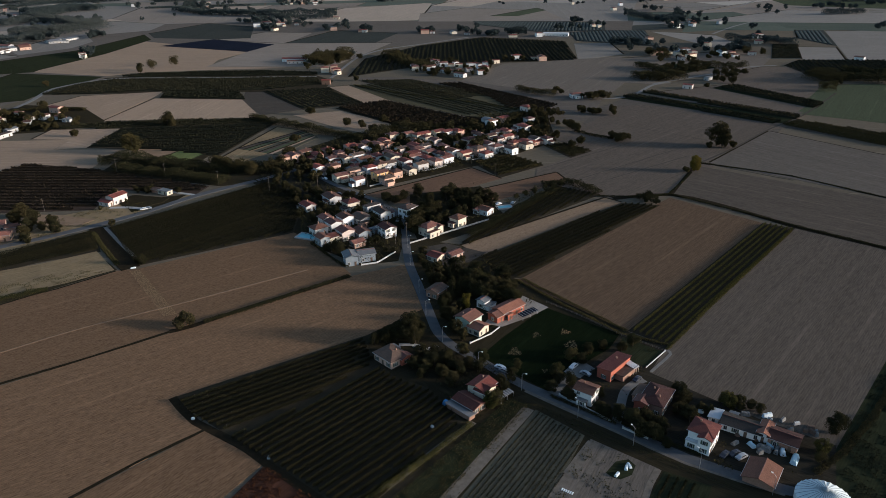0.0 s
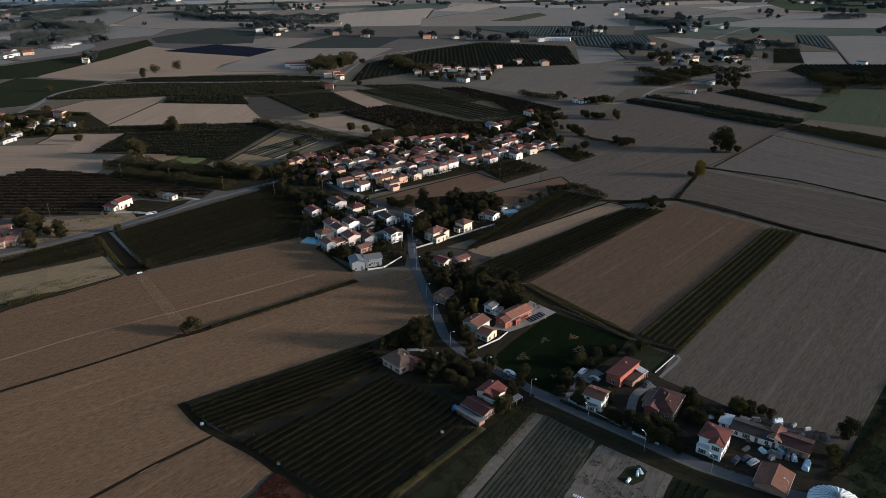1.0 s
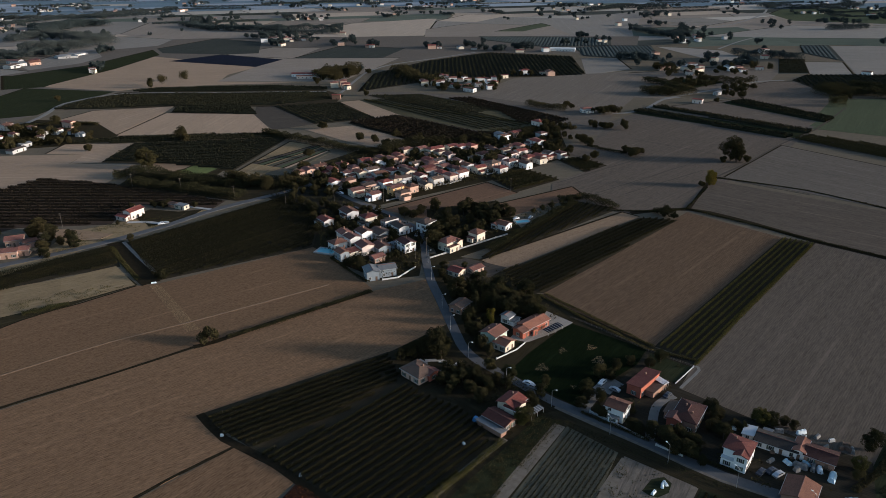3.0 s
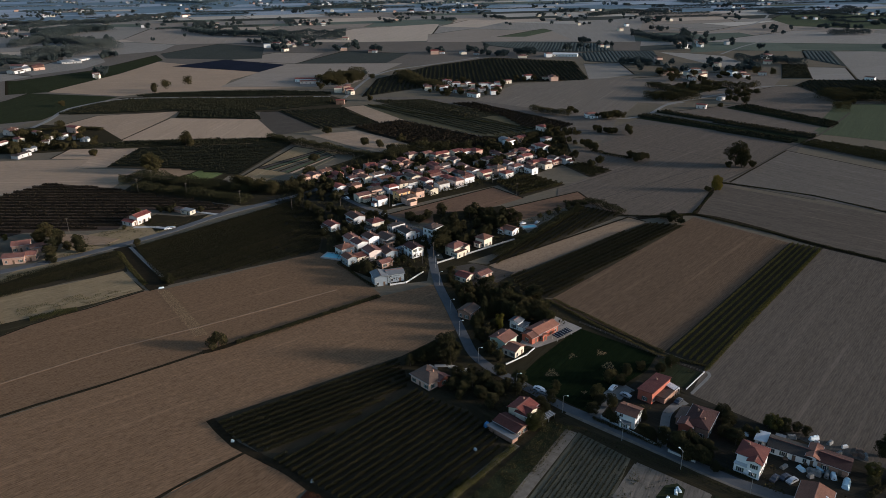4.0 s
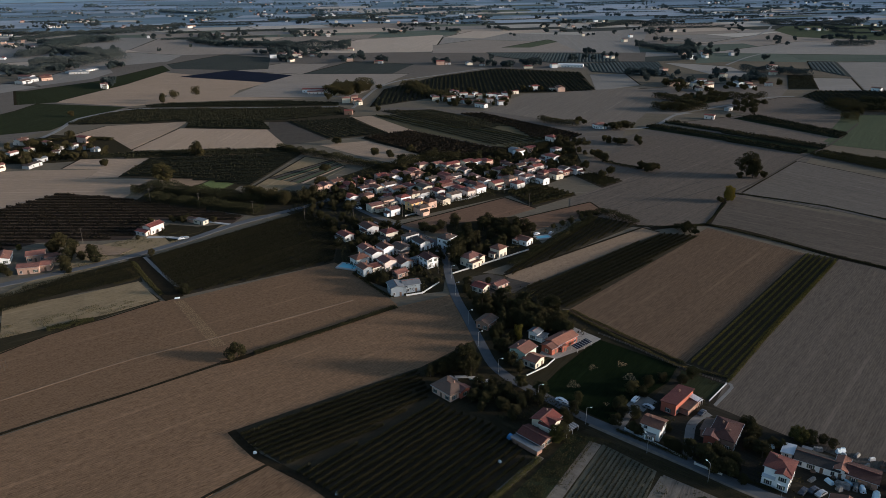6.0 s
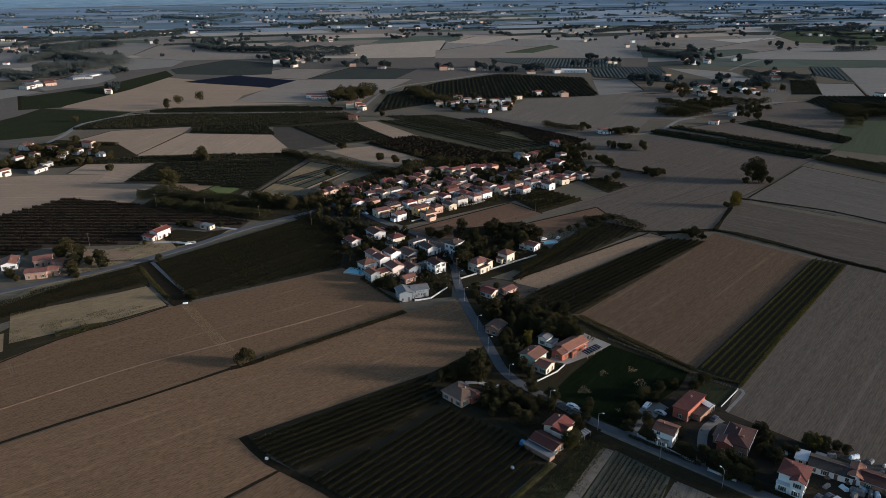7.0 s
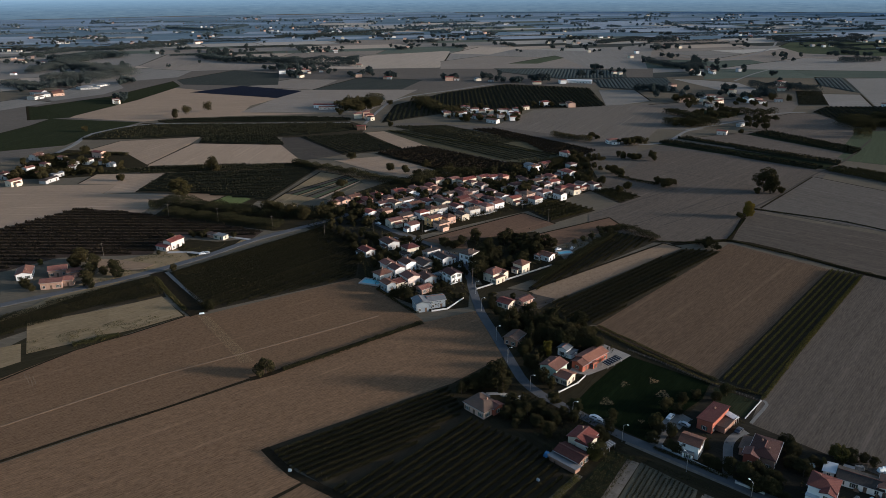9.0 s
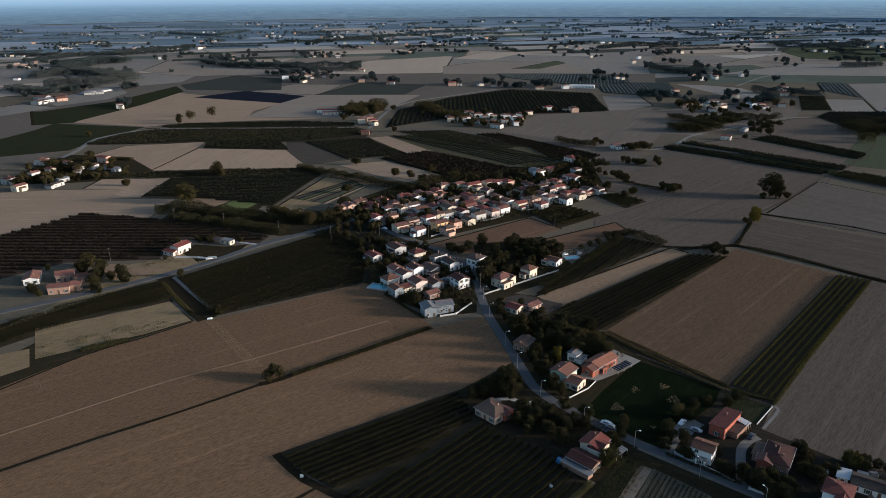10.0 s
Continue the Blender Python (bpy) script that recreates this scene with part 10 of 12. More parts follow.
tree("broad", "dark", -889.5, 1708.6, 8.1, 1.20)
tree("broad", "dark", -906.8, 1711.3, 8.2, 1.20)
tree("broad", "dark", -910.4, 1698.9, 14.8, 1.20)
tree("broad", "dark", -878.1, 1699.5, 14.8, 1.20)
tree("broad", "dark", -914.2, 1754.7, 11.4, 1.20)
tree("broad", "dark", -870.4, 1703.9, 9.5, 1.20)
tree("broad", "dark", -910.8, 1781.7, 9.5, 1.20)
tree("broad", "dark", -853.7, 1676.3, 9.6, 1.20)
tree("broad", "dark", -907.5, 1711.0, 13.6, 1.20)
tree("broad", "dark", -917.1, 1709.6, 13.0, 1.20)
tree("broad", "dark", -823.9, 1686.8, 11.7, 1.20)
tree("broad", "dark", -912.7, 1726.1, 13.2, 1.20)
tree("broad", "dark", -809.5, 1541.8, 12.0, 1.20)
tree("broad", "dark", -812.5, 1494.4, 10.7, 1.20)
tree("broad", "dark", -733.5, 1454.6, 13.6, 1.20)
tree("broad", "dark", -853.7, 1501.8, 11.7, 1.20)
tree("broad", "dark", -862.7, 1507.4, 12.9, 1.20)
tree("broad", "dark", -786.6, 1447.1, 13.9, 1.20)
tree("broad", "dark", -801.3, 1487.0, 11.2, 1.20)
tree("broad", "dark", -737.6, 1412.0, 11.6, 1.20)
tree("broad", "dark", -819.9, 1468.5, 12.7, 1.20)
tree("broad", "dark", -713.9, 1420.7, 11.6, 1.20)
tree("broad", "dark", -828.5, 1565.3, 14.8, 1.20)
tree("broad", "dark", -777.4, 1415.9, 12.4, 1.20)
tree("broad", "dark", -801.0, 1506.8, 11.6, 1.20)
tree("broad", "dark", -844.5, 1557.2, 14.0, 1.20)
tree("broad", "dark", -801.6, 1536.6, 9.4, 1.20)
tree("broad", "dark", -756.8, 1388.4, 8.3, 1.20)
tree("broad", "dark", -777.4, 1457.0, 9.0, 1.20)
tree("broad", "dark", -832.9, 1586.2, 14.6, 1.20)
tree("broad", "dark", -780.7, 1470.4, 9.7, 1.20)
tree("broad", "dark", -822.6, 1483.5, 13.0, 1.20)
tree("broad", "dark", -729.1, 1573.8, 9.5, 1.20)
tree("broad", "dark", -743.3, 1478.7, 13.0, 1.20)
tree("broad", "dark", -703.7, 1519.0, 14.5, 1.20)
tree("broad", "dark", -855.9, 1567.2, 12.3, 1.20)
tree("broad", "dark", -698.9, 1522.4, 10.8, 1.20)
tree("broad", "dark", -725.0, 1498.4, 14.8, 1.20)
tree("broad", "dark", -724.7, 1499.9, 11.9, 1.20)
tree("broad", "dark", -734.1, 1501.0, 11.7, 1.20)
tree("broad", "dark", -832.9, 1636.1, 15.0, 1.20)
tree("broad", "dark", -756.0, 1485.5, 14.1, 1.20)
tree("broad", "dark", -759.7, 1520.6, 12.3, 1.20)
tree("broad", "dark", -757.9, 1493.3, 8.6, 1.20)
tree("broad", "dark", -695.8, 1430.7, 11.0, 1.20)
tree("broad", "dark", -776.5, 1539.8, 9.0, 1.20)
tree("broad", "dark", -720.1, 1470.1, 12.2, 1.20)
tree("broad", "dark", -754.9, 1510.4, 10.1, 1.20)
tree("broad", "dark", -744.3, 1501.3, 14.0, 1.20)
tree("broad", "dark", -709.3, 1480.7, 9.4, 1.20)
tree("broad", "dark", -732.7, 1487.6, 10.0, 1.20)
tree("broad", "dark", -692.4, 1507.9, 8.3, 1.20)
tree("broad", "dark", 721.1, 1651.7, 12.9, 1.20)
tree("broad", "dark", 704.3, 1600.3, 11.1, 1.20)
tree("broad", "dark", 729.0, 1651.5, 9.6, 1.20)
tree("broad", "dark", 709.4, 1633.3, 9.2, 1.20)
tree("broad", "dark", 708.2, 1633.0, 8.1, 1.20)
tree("broad", "dark", 690.4, 1628.9, 13.2, 1.20)
tree("broad", "dark", 743.6, 1617.9, 14.1, 1.20)
tree("broad", "dark", 704.1, 1621.4, 8.6, 1.20)
tree("broad", "dark", 825.9, 1617.3, 13.5, 1.20)
tree("broad", "dark", 871.3, 1650.0, 13.6, 1.20)
tree("broad", "dark", 883.8, 1615.4, 13.7, 1.20)
tree("broad", "dark", 839.1, 1647.1, 8.7, 1.20)
tree("broad", "dark", 887.7, 1670.0, 10.9, 1.20)
tree("broad", "dark", 890.7, 1607.0, 14.5, 1.20)
tree("broad", "dark", 880.5, 1655.7, 13.2, 1.20)
tree("broad", "dark", 866.7, 1613.6, 11.7, 1.20)
tree("broad", "dark", 823.4, 1642.8, 12.9, 1.20)
tree("broad", "dark", 899.2, 1673.1, 10.1, 1.20)
tree("broad", "dark", 820.8, 1647.2, 9.4, 1.20)
tree("broad", "dark", 839.5, 1651.5, 14.2, 1.20)
tree("broad", "dark", -150.3, 2776.8, 13.0, 1.20)
tree("broad", "dark", -133.5, 2893.5, 13.3, 1.20)
tree("broad", "dark", -127.4, 2873.4, 11.7, 1.20)
tree("broad", "dark", -168.8, 2919.2, 13.4, 1.20)
tree("broad", "dark", -107.8, 2958.3, 10.2, 1.20)
tree("broad", "dark", -89.8, 2896.2, 8.6, 1.20)
tree("broad", "dark", -152.4, 2991.0, 9.2, 1.20)
tree("broad", "dark", -158.5, 2903.1, 8.5, 1.20)
tree("broad", "dark", -154.7, 2858.2, 13.5, 1.20)
tree("broad", "dark", -134.0, 2778.0, 11.7, 1.20)
tree("broad", "dark", 1414.3, 2597.2, 11.7, 1.20)
tree("broad", "dark", 1421.4, 2520.1, 11.5, 1.20)
tree("broad", "dark", 1427.9, 2626.1, 14.2, 1.20)
tree("broad", "dark", 1457.5, 2635.9, 11.0, 1.20)
tree("broad", "dark", 1410.6, 2596.7, 12.0, 1.20)
tree("broad", "dark", 1478.8, 2607.8, 14.7, 1.20)
tree("broad", "dark", 1408.7, 2506.6, 10.0, 1.20)
tree("broad", "dark", 1422.7, 2564.2, 9.4, 1.20)
tree("broad", "dark", 1433.6, 2561.2, 10.9, 1.20)
tree("broad", "dark", 1386.4, 2514.3, 11.9, 1.20)
house(-576.8, 1709.3, 96.3, 14.1, 8.2, 5.7, "hip", "white", "grey", "", lights=False, annex=True)
house(-553.2, 1765.7, 4.3, 11.3, 9.5, 5.5, "hip", "pink", "grey", "", lights=False, annex=True)
house(-493.6, 1621.8, 102.2, 12.4, 9.8, 5.4, "hip", "white", "brown", "", lights=False, annex=True)
house(-339.1, 1418.3, 5.7, 9.1, 8.4, 3.4, "hip", "pink", "brown", "", lights=False, annex=True)
house(-297.2, 1313.7, 107.2, 12.4, 8.7, 3.7, "gable", "cream", "red", "", lights=False, annex=True)
house(-313.1, 1426.5, 6.4, 11.6, 9.0, 3.7, "gable", "pink", "rose", "", lights=False, annex=True)
house(-339.9, 1370.2, 17.0, 12.2, 9.3, 6.3, "gable", "white", "grey", "", lights=False, annex=True)
house(-136.4, 1278.3, 5.0, 13.6, 8.3, 3.6, "hip", "pink", "red", "", lights=False, annex=True)
house(-189.3, 1306.8, 10.9, 11.5, 9.6, 5.7, "hip", "pink", "grey", "", lights=False, annex=True)
house(-163.5, 942.1, 99.3, 12.3, 8.5, 5.2, "gable", "cream", "grey", "", lights=False, annex=True)
house(-133.0, 897.0, 96.7, 9.9, 8.2, 5.5, "hip", "pink", "rose", "", lights=False, annex=True)
house(-141.8, 880.9, 7.9, 9.4, 9.2, 6.0, "hip", "cream", "rose", "", lights=False, annex=True)
house(-127.0, 872.3, 105.9, 10.2, 9.7, 5.8, "hip", "pink", "red", "", lights=False, annex=True)
house(291.8, 988.5, 5.5, 14.5, 8.3, 5.7, "hip", "pink", "brown", "", lights=False, annex=True)
house(313.9, 1008.3, 12.5, 14.9, 8.7, 3.4, "gable", "cream", "grey", "", lights=False, annex=True)
house(322.2, 987.0, 13.8, 14.4, 9.5, 5.3, "hip", "cream", "grey", "", lights=False, annex=True)
house(342.2, 1028.5, 2.5, 14.4, 8.4, 3.5, "hip", "white", "brown", "", lights=False, annex=True)
house(347.1, 1006.6, 13.8, 9.5, 8.7, 3.3, "hip", "cream", "rose", "", lights=False, annex=True)
house(387.1, 1066.3, 99.4, 12.4, 8.2, 6.2, "gable", "cream", "grey", "", lights=False, annex=True)
house(390.2, 983.7, 104.4, 10.6, 8.6, 5.3, "hip", "pink", "rose", "", lights=False, annex=True)
house(391.4, 973.6, 92.9, 14.5, 9.1, 3.5, "hip", "white", "brown", "", lights=False, annex=True)
house(378.9, 984.3, 101.4, 14.1, 9.1, 5.6, "gable", "white", "grey", "", lights=False, annex=True)
house(456.5, 1344.2, 6.0, 9.8, 9.8, 3.7, "gable", "cream", "rose", "", lights=False, annex=True)
house(416.4, 1301.9, 104.5, 12.8, 9.4, 6.1, "gable", "white", "rose", "", lights=False, annex=True)
house(326.0, 1152.7, 101.5, 11.2, 9.4, 3.4, "hip", "pink", "brown", "", lights=False, annex=True)
house(534.7, 1915.3, 97.5, 13.2, 9.5, 5.4, "gable", "pink", "red", "", lights=False, annex=True)
house(559.3, 1876.5, 108.0, 12.4, 9.2, 6.3, "hip", "cream", "grey", "", lights=False, annex=True)
house(417.3, 1741.0, 99.9, 11.1, 8.3, 5.9, "hip", "white", "brown", "", lights=False, annex=True)
house(376.5, 1629.7, 103.7, 13.2, 9.2, 5.7, "hip", "cream", "rose", "", lights=False, annex=True)
house(478.8, 1104.3, 98.2, 9.6, 9.5, 3.5, "hip", "cream", "rose", "", lights=False, annex=True)
house(497.6, 1156.6, 5.4, 14.9, 9.0, 6.2, "hip", "white", "rose", "", lights=False, annex=True)
house(-27.4, 1247.3, 3.8, 13.4, 9.4, 6.2, "gable", "pink", "red", "", lights=False, annex=True)
house(20.9, 1244.4, 107.9, 11.6, 9.5, 3.7, "gable", "cream", "grey", "", lights=False, annex=True)
house(116.0, 1193.3, 2.2, 13.7, 8.6, 3.6, "hip", "cream", "red", "", lights=False, annex=True)
house(158.5, 1198.0, 97.9, 12.5, 9.6, 6.0, "hip", "white", "rose", "", lights=False, annex=True)
house(131.8, 956.6, 98.2, 14.9, 9.9, 5.3, "gable", "pink", "brown", "", lights=False, annex=True)
house(99.5, 967.8, 8.5, 12.4, 9.8, 5.6, "hip", "white", "red", "", lights=False, annex=True)
house(-358.6, 2344.2, 94.7, 14.0, 8.7, 5.7, "gable", "cream", "grey", "", lights=False, annex=True)
house(-157.8, 2269.6, 96.2, 9.6, 9.4, 5.5, "gable", "pink", "red", "", lights=False, annex=True)
house(-105.6, 2263.6, 5.5, 12.2, 8.1, 5.8, "hip", "white", "red", "", lights=False, annex=True)
house(-1414.4, 2468.0, 16.2, 12.5, 9.0, 6.1, "hip", "pink", "rose", "", lights=False, annex=True)
house(-1008.5, 1689.4, 11.8, 15.0, 9.8, 3.7, "hip", "pink", "grey", "", lights=False, annex=True)
house(-1029.1, 1691.0, 15.6, 9.7, 8.7, 5.8, "gable", "pink", "grey", "", lights=False, annex=True)
house(-904.2, 1579.3, 101.8, 13.5, 8.7, 5.4, "gable", "white", "rose", "", lights=False, annex=True)
house(-855.4, 1385.9, 94.0, 9.1, 9.2, 3.3, "gable", "white", "red", "", lights=False, annex=True)
house(563.9, 2186.9, 6.2, 11.6, 8.9, 3.7, "gable", "cream", "red", "", lights=False, annex=True)
house(644.3, 2177.7, 106.9, 9.6, 9.8, 6.3, "hip", "cream", "red", "", lights=False, annex=True)
house(355.8, 2339.4, 8.9, 14.9, 9.7, 5.7, "hip", "cream", "grey", "", lights=False, annex=True)
house(888.2, 2248.6, 16.4, 11.8, 9.0, 5.7, "hip", "pink", "red", "", lights=False, annex=True)
ribbon("track", 2.0, DIRT, 29.2, 214.1, 41.7, 203.2, 58.1, 189.5, 74.8, 175.0, 99.3, 161.1, label="dusty verge of the road", category="track")
garden_wall(0.9, 0.2, CONCRETE, "pale garden wall at the village edge", -47.5, 444.3, -38.7, 451.0, -31.7, 460.5)
garden_wall(0.9, 0.2, CONCRETE, "pale garden wall at the village edge", -16.8, 475.2, -5.1, 481.4, 3.0, 489.2)
garden_wall(0.9, 0.2, CONCRETE, "pale garden wall at the village edge", 21.7, 502.7, 32.3, 508.2, 42.3, 519.8)
cover("weeds", "grass", 0.30, 3.00, 0.00, 0.35, "dry weeds on the dusty strip", 28.1, 204.0, 30.5, 202.7, 2.0, 159.1, -2.9, 159.2, clumps=0.10)
cover("weeds", "grass", 0.30, 3.00, 0.00, 0.30, "dry weeds on the dusty strip", 46.7, 186.2, 49.6, 184.5, 31.7, 155.4, 27.3, 155.5, clumps=0.05)
cover("weeds", "olive", 0.30, 4.00, 0.00, 0.50, "rank weeds beside the road", 22.9, 211.4, 44.5, 196.5, 69.3, 177.2, 86.1, 165.4, 83.7, 163.6, 67.0, 175.1, 42.1, 193.5, 20.7, 208.7)
cover("weeds", "olive", 0.30, 4.00, 0.00, 0.50, "rank weeds beside the farm track", 9.8, 198.0, -29.8, 151.9, -33.0, 151.9, 7.3, 198.0)
planted("vegetable_plot", -123.3, 1.5, 0.4, 0.8, "shoots", "low dark vegetable crop in fine straight rows", False, 32.1, 201.4, 45.4, 188.2, 29.2, 157.4, 3.9, 157.7)
cover("crop_plants", "grass", 0.24, 4.00, 0.10, 0.80, "dry stalks among the leafy crop", 22.7, 208.7, 29.4, 204.6, -3.7, 155.8, -19.4, 156.0, 11.9, 193.7)
cover("weeds", "grass", 0.35, 2.50, 0.00, 0.50, "ragged weeds in the meadow", -224.9, 292.2, -187.0, 318.3, -163.3, 320.6, -180.2, 304.8, -218.8, 281.0, clumps=0.08)
cover("weeds", "grass", 0.35, 2.00, 0.00, 0.50, "ragged weeds in the dry meadow", -253.6, 307.6, -231.9, 363.2, -229.8, 393.4, -204.3, 412.0, -175.8, 424.6, -176.4, 402.4, -200.9, 377.5, clumps=0.18)
tagged(new("stake", POST_MESH), "weathered wooden stake standing in the stubble", "stake", "stakes").matrix_world = Matrix.Translation((-207.9, 260.6, 0))
tagged(new("stake", POST_MESH), "weathered wooden stake standing in the stubble", "stake", "stakes").matrix_world = Matrix.Translation((-205.7, 258.3, 0))
tagged(new("stake", POST_MESH), "weathered wooden stake standing in the stubble", "stake", "stakes").matrix_world = Matrix.Translation((-205.8, 260.1, 0))
tagged(new("stake", POST_MESH), "weathered wooden stake standing in the stubble", "stake", "stakes").matrix_world = Matrix.Translation((-203.0, 256.5, 0))
tagged(new("stake", POST_MESH), "weathered wooden stake standing in the stubble", "stake", "stakes").matrix_world = Matrix.Translation((-203.4, 258.7, 0))
tagged(new("stake", POST_MESH), "weathered wooden stake standing in the stubble", "stake", "stakes").matrix_world = Matrix.Translation((-200.9, 255.6, 0))
tagged(new("stake", POST_MESH), "weathered wooden stake standing in the stubble", "stake", "stakes").matrix_world = Matrix.Translation((-203.0, 254.7, 0))
tagged(new("stake", POST_MESH), "weathered wooden stake standing in the stubble", "stake", "stakes").matrix_world = Matrix.Translation((-200.8, 253.4, 0))
tree("broad", "dark", 127.7, 659.9, 7.0, 1.15)
tree("broad", "dark", 130.5, 650.4, 8.0, 1.15)
tree("broad", "dark", 135.2, 647.9, 7.0, 1.15)
tree("broad", "dark", 139.8, 645.5, 8.0, 1.15)
tree("broad", "dark", 144.4, 649.9, 6.0, 1.15)
tree("broad", "dark", 158.5, 654.0, 8.0, 1.15)
tree("broad", "dark", 91.2, 616.8, 6.0, 1.15)
tree("broad", "dark", 95.4, 612.5, 7.0, 1.15)
tree("broad", "dark", 100.6, 608.2, 5.0, 1.15)
tree("broad", "dark", 105.8, 602.0, 7.0, 1.15)
tree("broad", "dark", 110.0, 595.9, 6.0, 1.15)
tree("broad", "dark", 136.7, 559.8, 7.0, 1.15)
tree("broad", "dark", 139.8, 554.5, 8.0, 1.15)
tree("broad", "dark", 144.3, 554.3, 8.0, 1.15)
tree("broad", "dark", 148.8, 557.6, 6.0, 1.15)
tree("broad", "dark", 147.4, 717.9, 8.0, 1.15)
tree("broad", "dark", 155.4, 723.1, 7.0, 1.15)
tree("broad", "dark", 161.6, 720.1, 9.0, 1.15)
tree("broad", "dark", 141.1, 715.4, 6.0, 1.15)
tree("broad", "dark", 117.6, 744.9, 7.0, 1.15)
tree("broad", "dark", 123.6, 738.7, 6.0, 1.15)
hedge(5.0, 2.0, "dark", "dark overgrown hedge of bushes and small trees", 110.6, 584.3, 122.8, 569.1, 135.3, 558.1)
tree("poplar", "dark", 25.2, 526.5, 11.0, 1.00)
tree("poplar", "dark", 27.5, 529.6, 8.0, 1.00)
tree("poplar", "dark", 61.2, 619.1, 8.0, 1.00)
tree("poplar", "dark", 100.0, 533.6, 8.0, 1.00)
tree("poplar", "dark", 107.8, 543.1, 9.0, 1.00)
tree("broad", "dark", 295.9, 894.5, 10.4, 1.20)
tree("broad", "dark", 285.6, 850.2, 11.0, 1.20)
tree("broad", "dark", 286.4, 869.7, 8.4, 1.20)
tree("broad", "dark", 267.7, 854.9, 8.7, 1.20)
tree("broad", "dark", 296.8, 881.2, 7.1, 1.20)
tree("broad", "dark", 274.8, 882.1, 9.0, 1.20)
tree("broad", "dark", 287.6, 899.2, 7.3, 1.20)
tree("broad", "dark", 288.1, 877.8, 7.8, 1.20)
tree("broad", "dark", 271.0, 875.9, 8.1, 1.20)
tree("broad", "dark", 276.9, 874.3, 7.5, 1.20)
tree("broad", "dark", 308.3, 894.1, 10.2, 1.20)
tree("broad", "dark", 325.1, 884.7, 8.2, 1.20)
tree("broad", "dark", 313.9, 897.4, 8.2, 1.20)
tree("broad", "dark", 313.4, 893.4, 10.8, 1.20)
tree("broad", "dark", 303.5, 853.4, 8.6, 1.20)
tree("broad", "dark", 318.1, 904.1, 7.8, 1.20)
tree("broad", "dark", 304.6, 877.5, 7.1, 1.20)
tree("broad", "dark", 322.4, 883.2, 9.9, 1.20)
tree("broad", "dark", 242.5, 819.5, 9.7, 1.20)
tree("broad", "dark", 246.5, 832.6, 8.0, 1.20)
tree("broad", "dark", 249.3, 835.1, 8.4, 1.20)
tree("broad", "dark", 236.1, 817.5, 7.3, 1.20)
tree("broad", "dark", 238.0, 822.8, 9.4, 1.20)
tree("broad", "dark", 246.0, 808.9, 10.6, 1.20)
tree("broad", "dark", 247.5, 809.6, 9.3, 1.20)
tree("broad", "dark", 251.8, 818.8, 9.8, 1.20)
tree("broad", "dark", 352.9, 840.0, 8.9, 1.20)
tree("broad", "dark", 343.0, 840.2, 10.0, 1.20)
tree("broad", "dark", 330.2, 823.6, 9.0, 1.20)
tree("broad", "dark", 327.0, 833.3, 10.7, 1.20)
tree("broad", "dark", 316.1, 828.7, 10.9, 1.20)
tree("broad", "dark", 331.1, 817.6, 9.5, 1.20)
tree("broad", "dark", 347.2, 865.1, 7.8, 1.20)
tree("broad", "dark", 337.7, 838.2, 7.4, 1.20)
tree("broad", "olive", 43.4, 210.1, 4.0, 1.20)
tree("broad", "dark", 44.9, 208.0, 4.5, 1.20)
tree("broad", "dark", 53.0, 200.8, 5.0, 1.20)
tree("broad", "dark", 54.9, 198.9, 5.0, 1.20)
tree("broad", "dark", 63.1, 190.9, 6.0, 1.20)
tree("broad", "dark", 64.3, 188.5, 6.5, 1.20)
tree("broad", "dark", 66.6, 187.9, 6.0, 1.20)
tree("broad", "olive", 68.3, 186.2, 6.0, 1.20)
tree("broad", "dark", 71.4, 189.3, 5.0, 1.20)
tree("broad", "dark", 79.8, 199.7, 5.0, 1.20)
tree("broad", "dark", 81.9, 197.2, 5.0, 1.20)
tree("broad", "dark", 82.5, 203.5, 4.5, 1.20)
tree("broad", "dark", 87.9, 200.9, 4.0, 1.20)
tree("broad", "olive", 90.3, 199.6, 4.0, 1.20)
tree("broad", "dark", 105.7, 201.9, 4.0, 1.20)
tree("broad", "dark", 107.9, 200.0, 4.0, 1.20)
tree("broad", "olive", 102.6, 203.9, 4.5, 1.20)
tree("broad", "dark", 70.8, 182.3, 4.0, 1.20)
tree("broad", "dark", 38.3, 213.6, 5.0, 1.20)
tree("broad", "dark", 42.1, 218.5, 5.0, 1.20)
tree("broad", "dark", -10.3, 230.1, 5.0, 1.20)
tree("broad", "dark", -6.6, 229.3, 5.0, 1.20)
tree("broad", "dark", -3.4, 230.8, 6.0, 1.20)
tree("broad", "dark", -0.2, 223.1, 5.0, 1.20)
tree("broad", "dark", -8.6, 223.3, 4.0, 1.20)
tree("broad", "dark", 5.6, 227.9, 5.0, 1.20)
tree("broad", "dark", 9.5, 229.8, 5.0, 1.20)
car(91.0, 178.5, 30, "dark")
car(92.5, 176.9, 30, "silver")
car(87.7, 178.0, 40, "dark")
car(83.3, 187.1, -30, "silver")
car(-51.1, 425.5, 20, "white")
car(-25.6, 382.0, 70, "silver")
car(-65.9, 429.2, -30, "dark")
car(-79.5, 460.6, -40, "white")
covered_stack(98.1, 182.7, 109, 3.0, 2.0, 1.2, BLUE, "pale sheeting over goods stacked in the yard")
covered_stack(100.0, 182.1, 38, 2.4, 1.6, 1.2, JUNK, "dull weathered sheet over goods in the yard")
covered_stack(103.6, 182.1, 111, 3.0, 1.6, 1.2, BLUE, "pale sheeting over goods stacked in the yard")
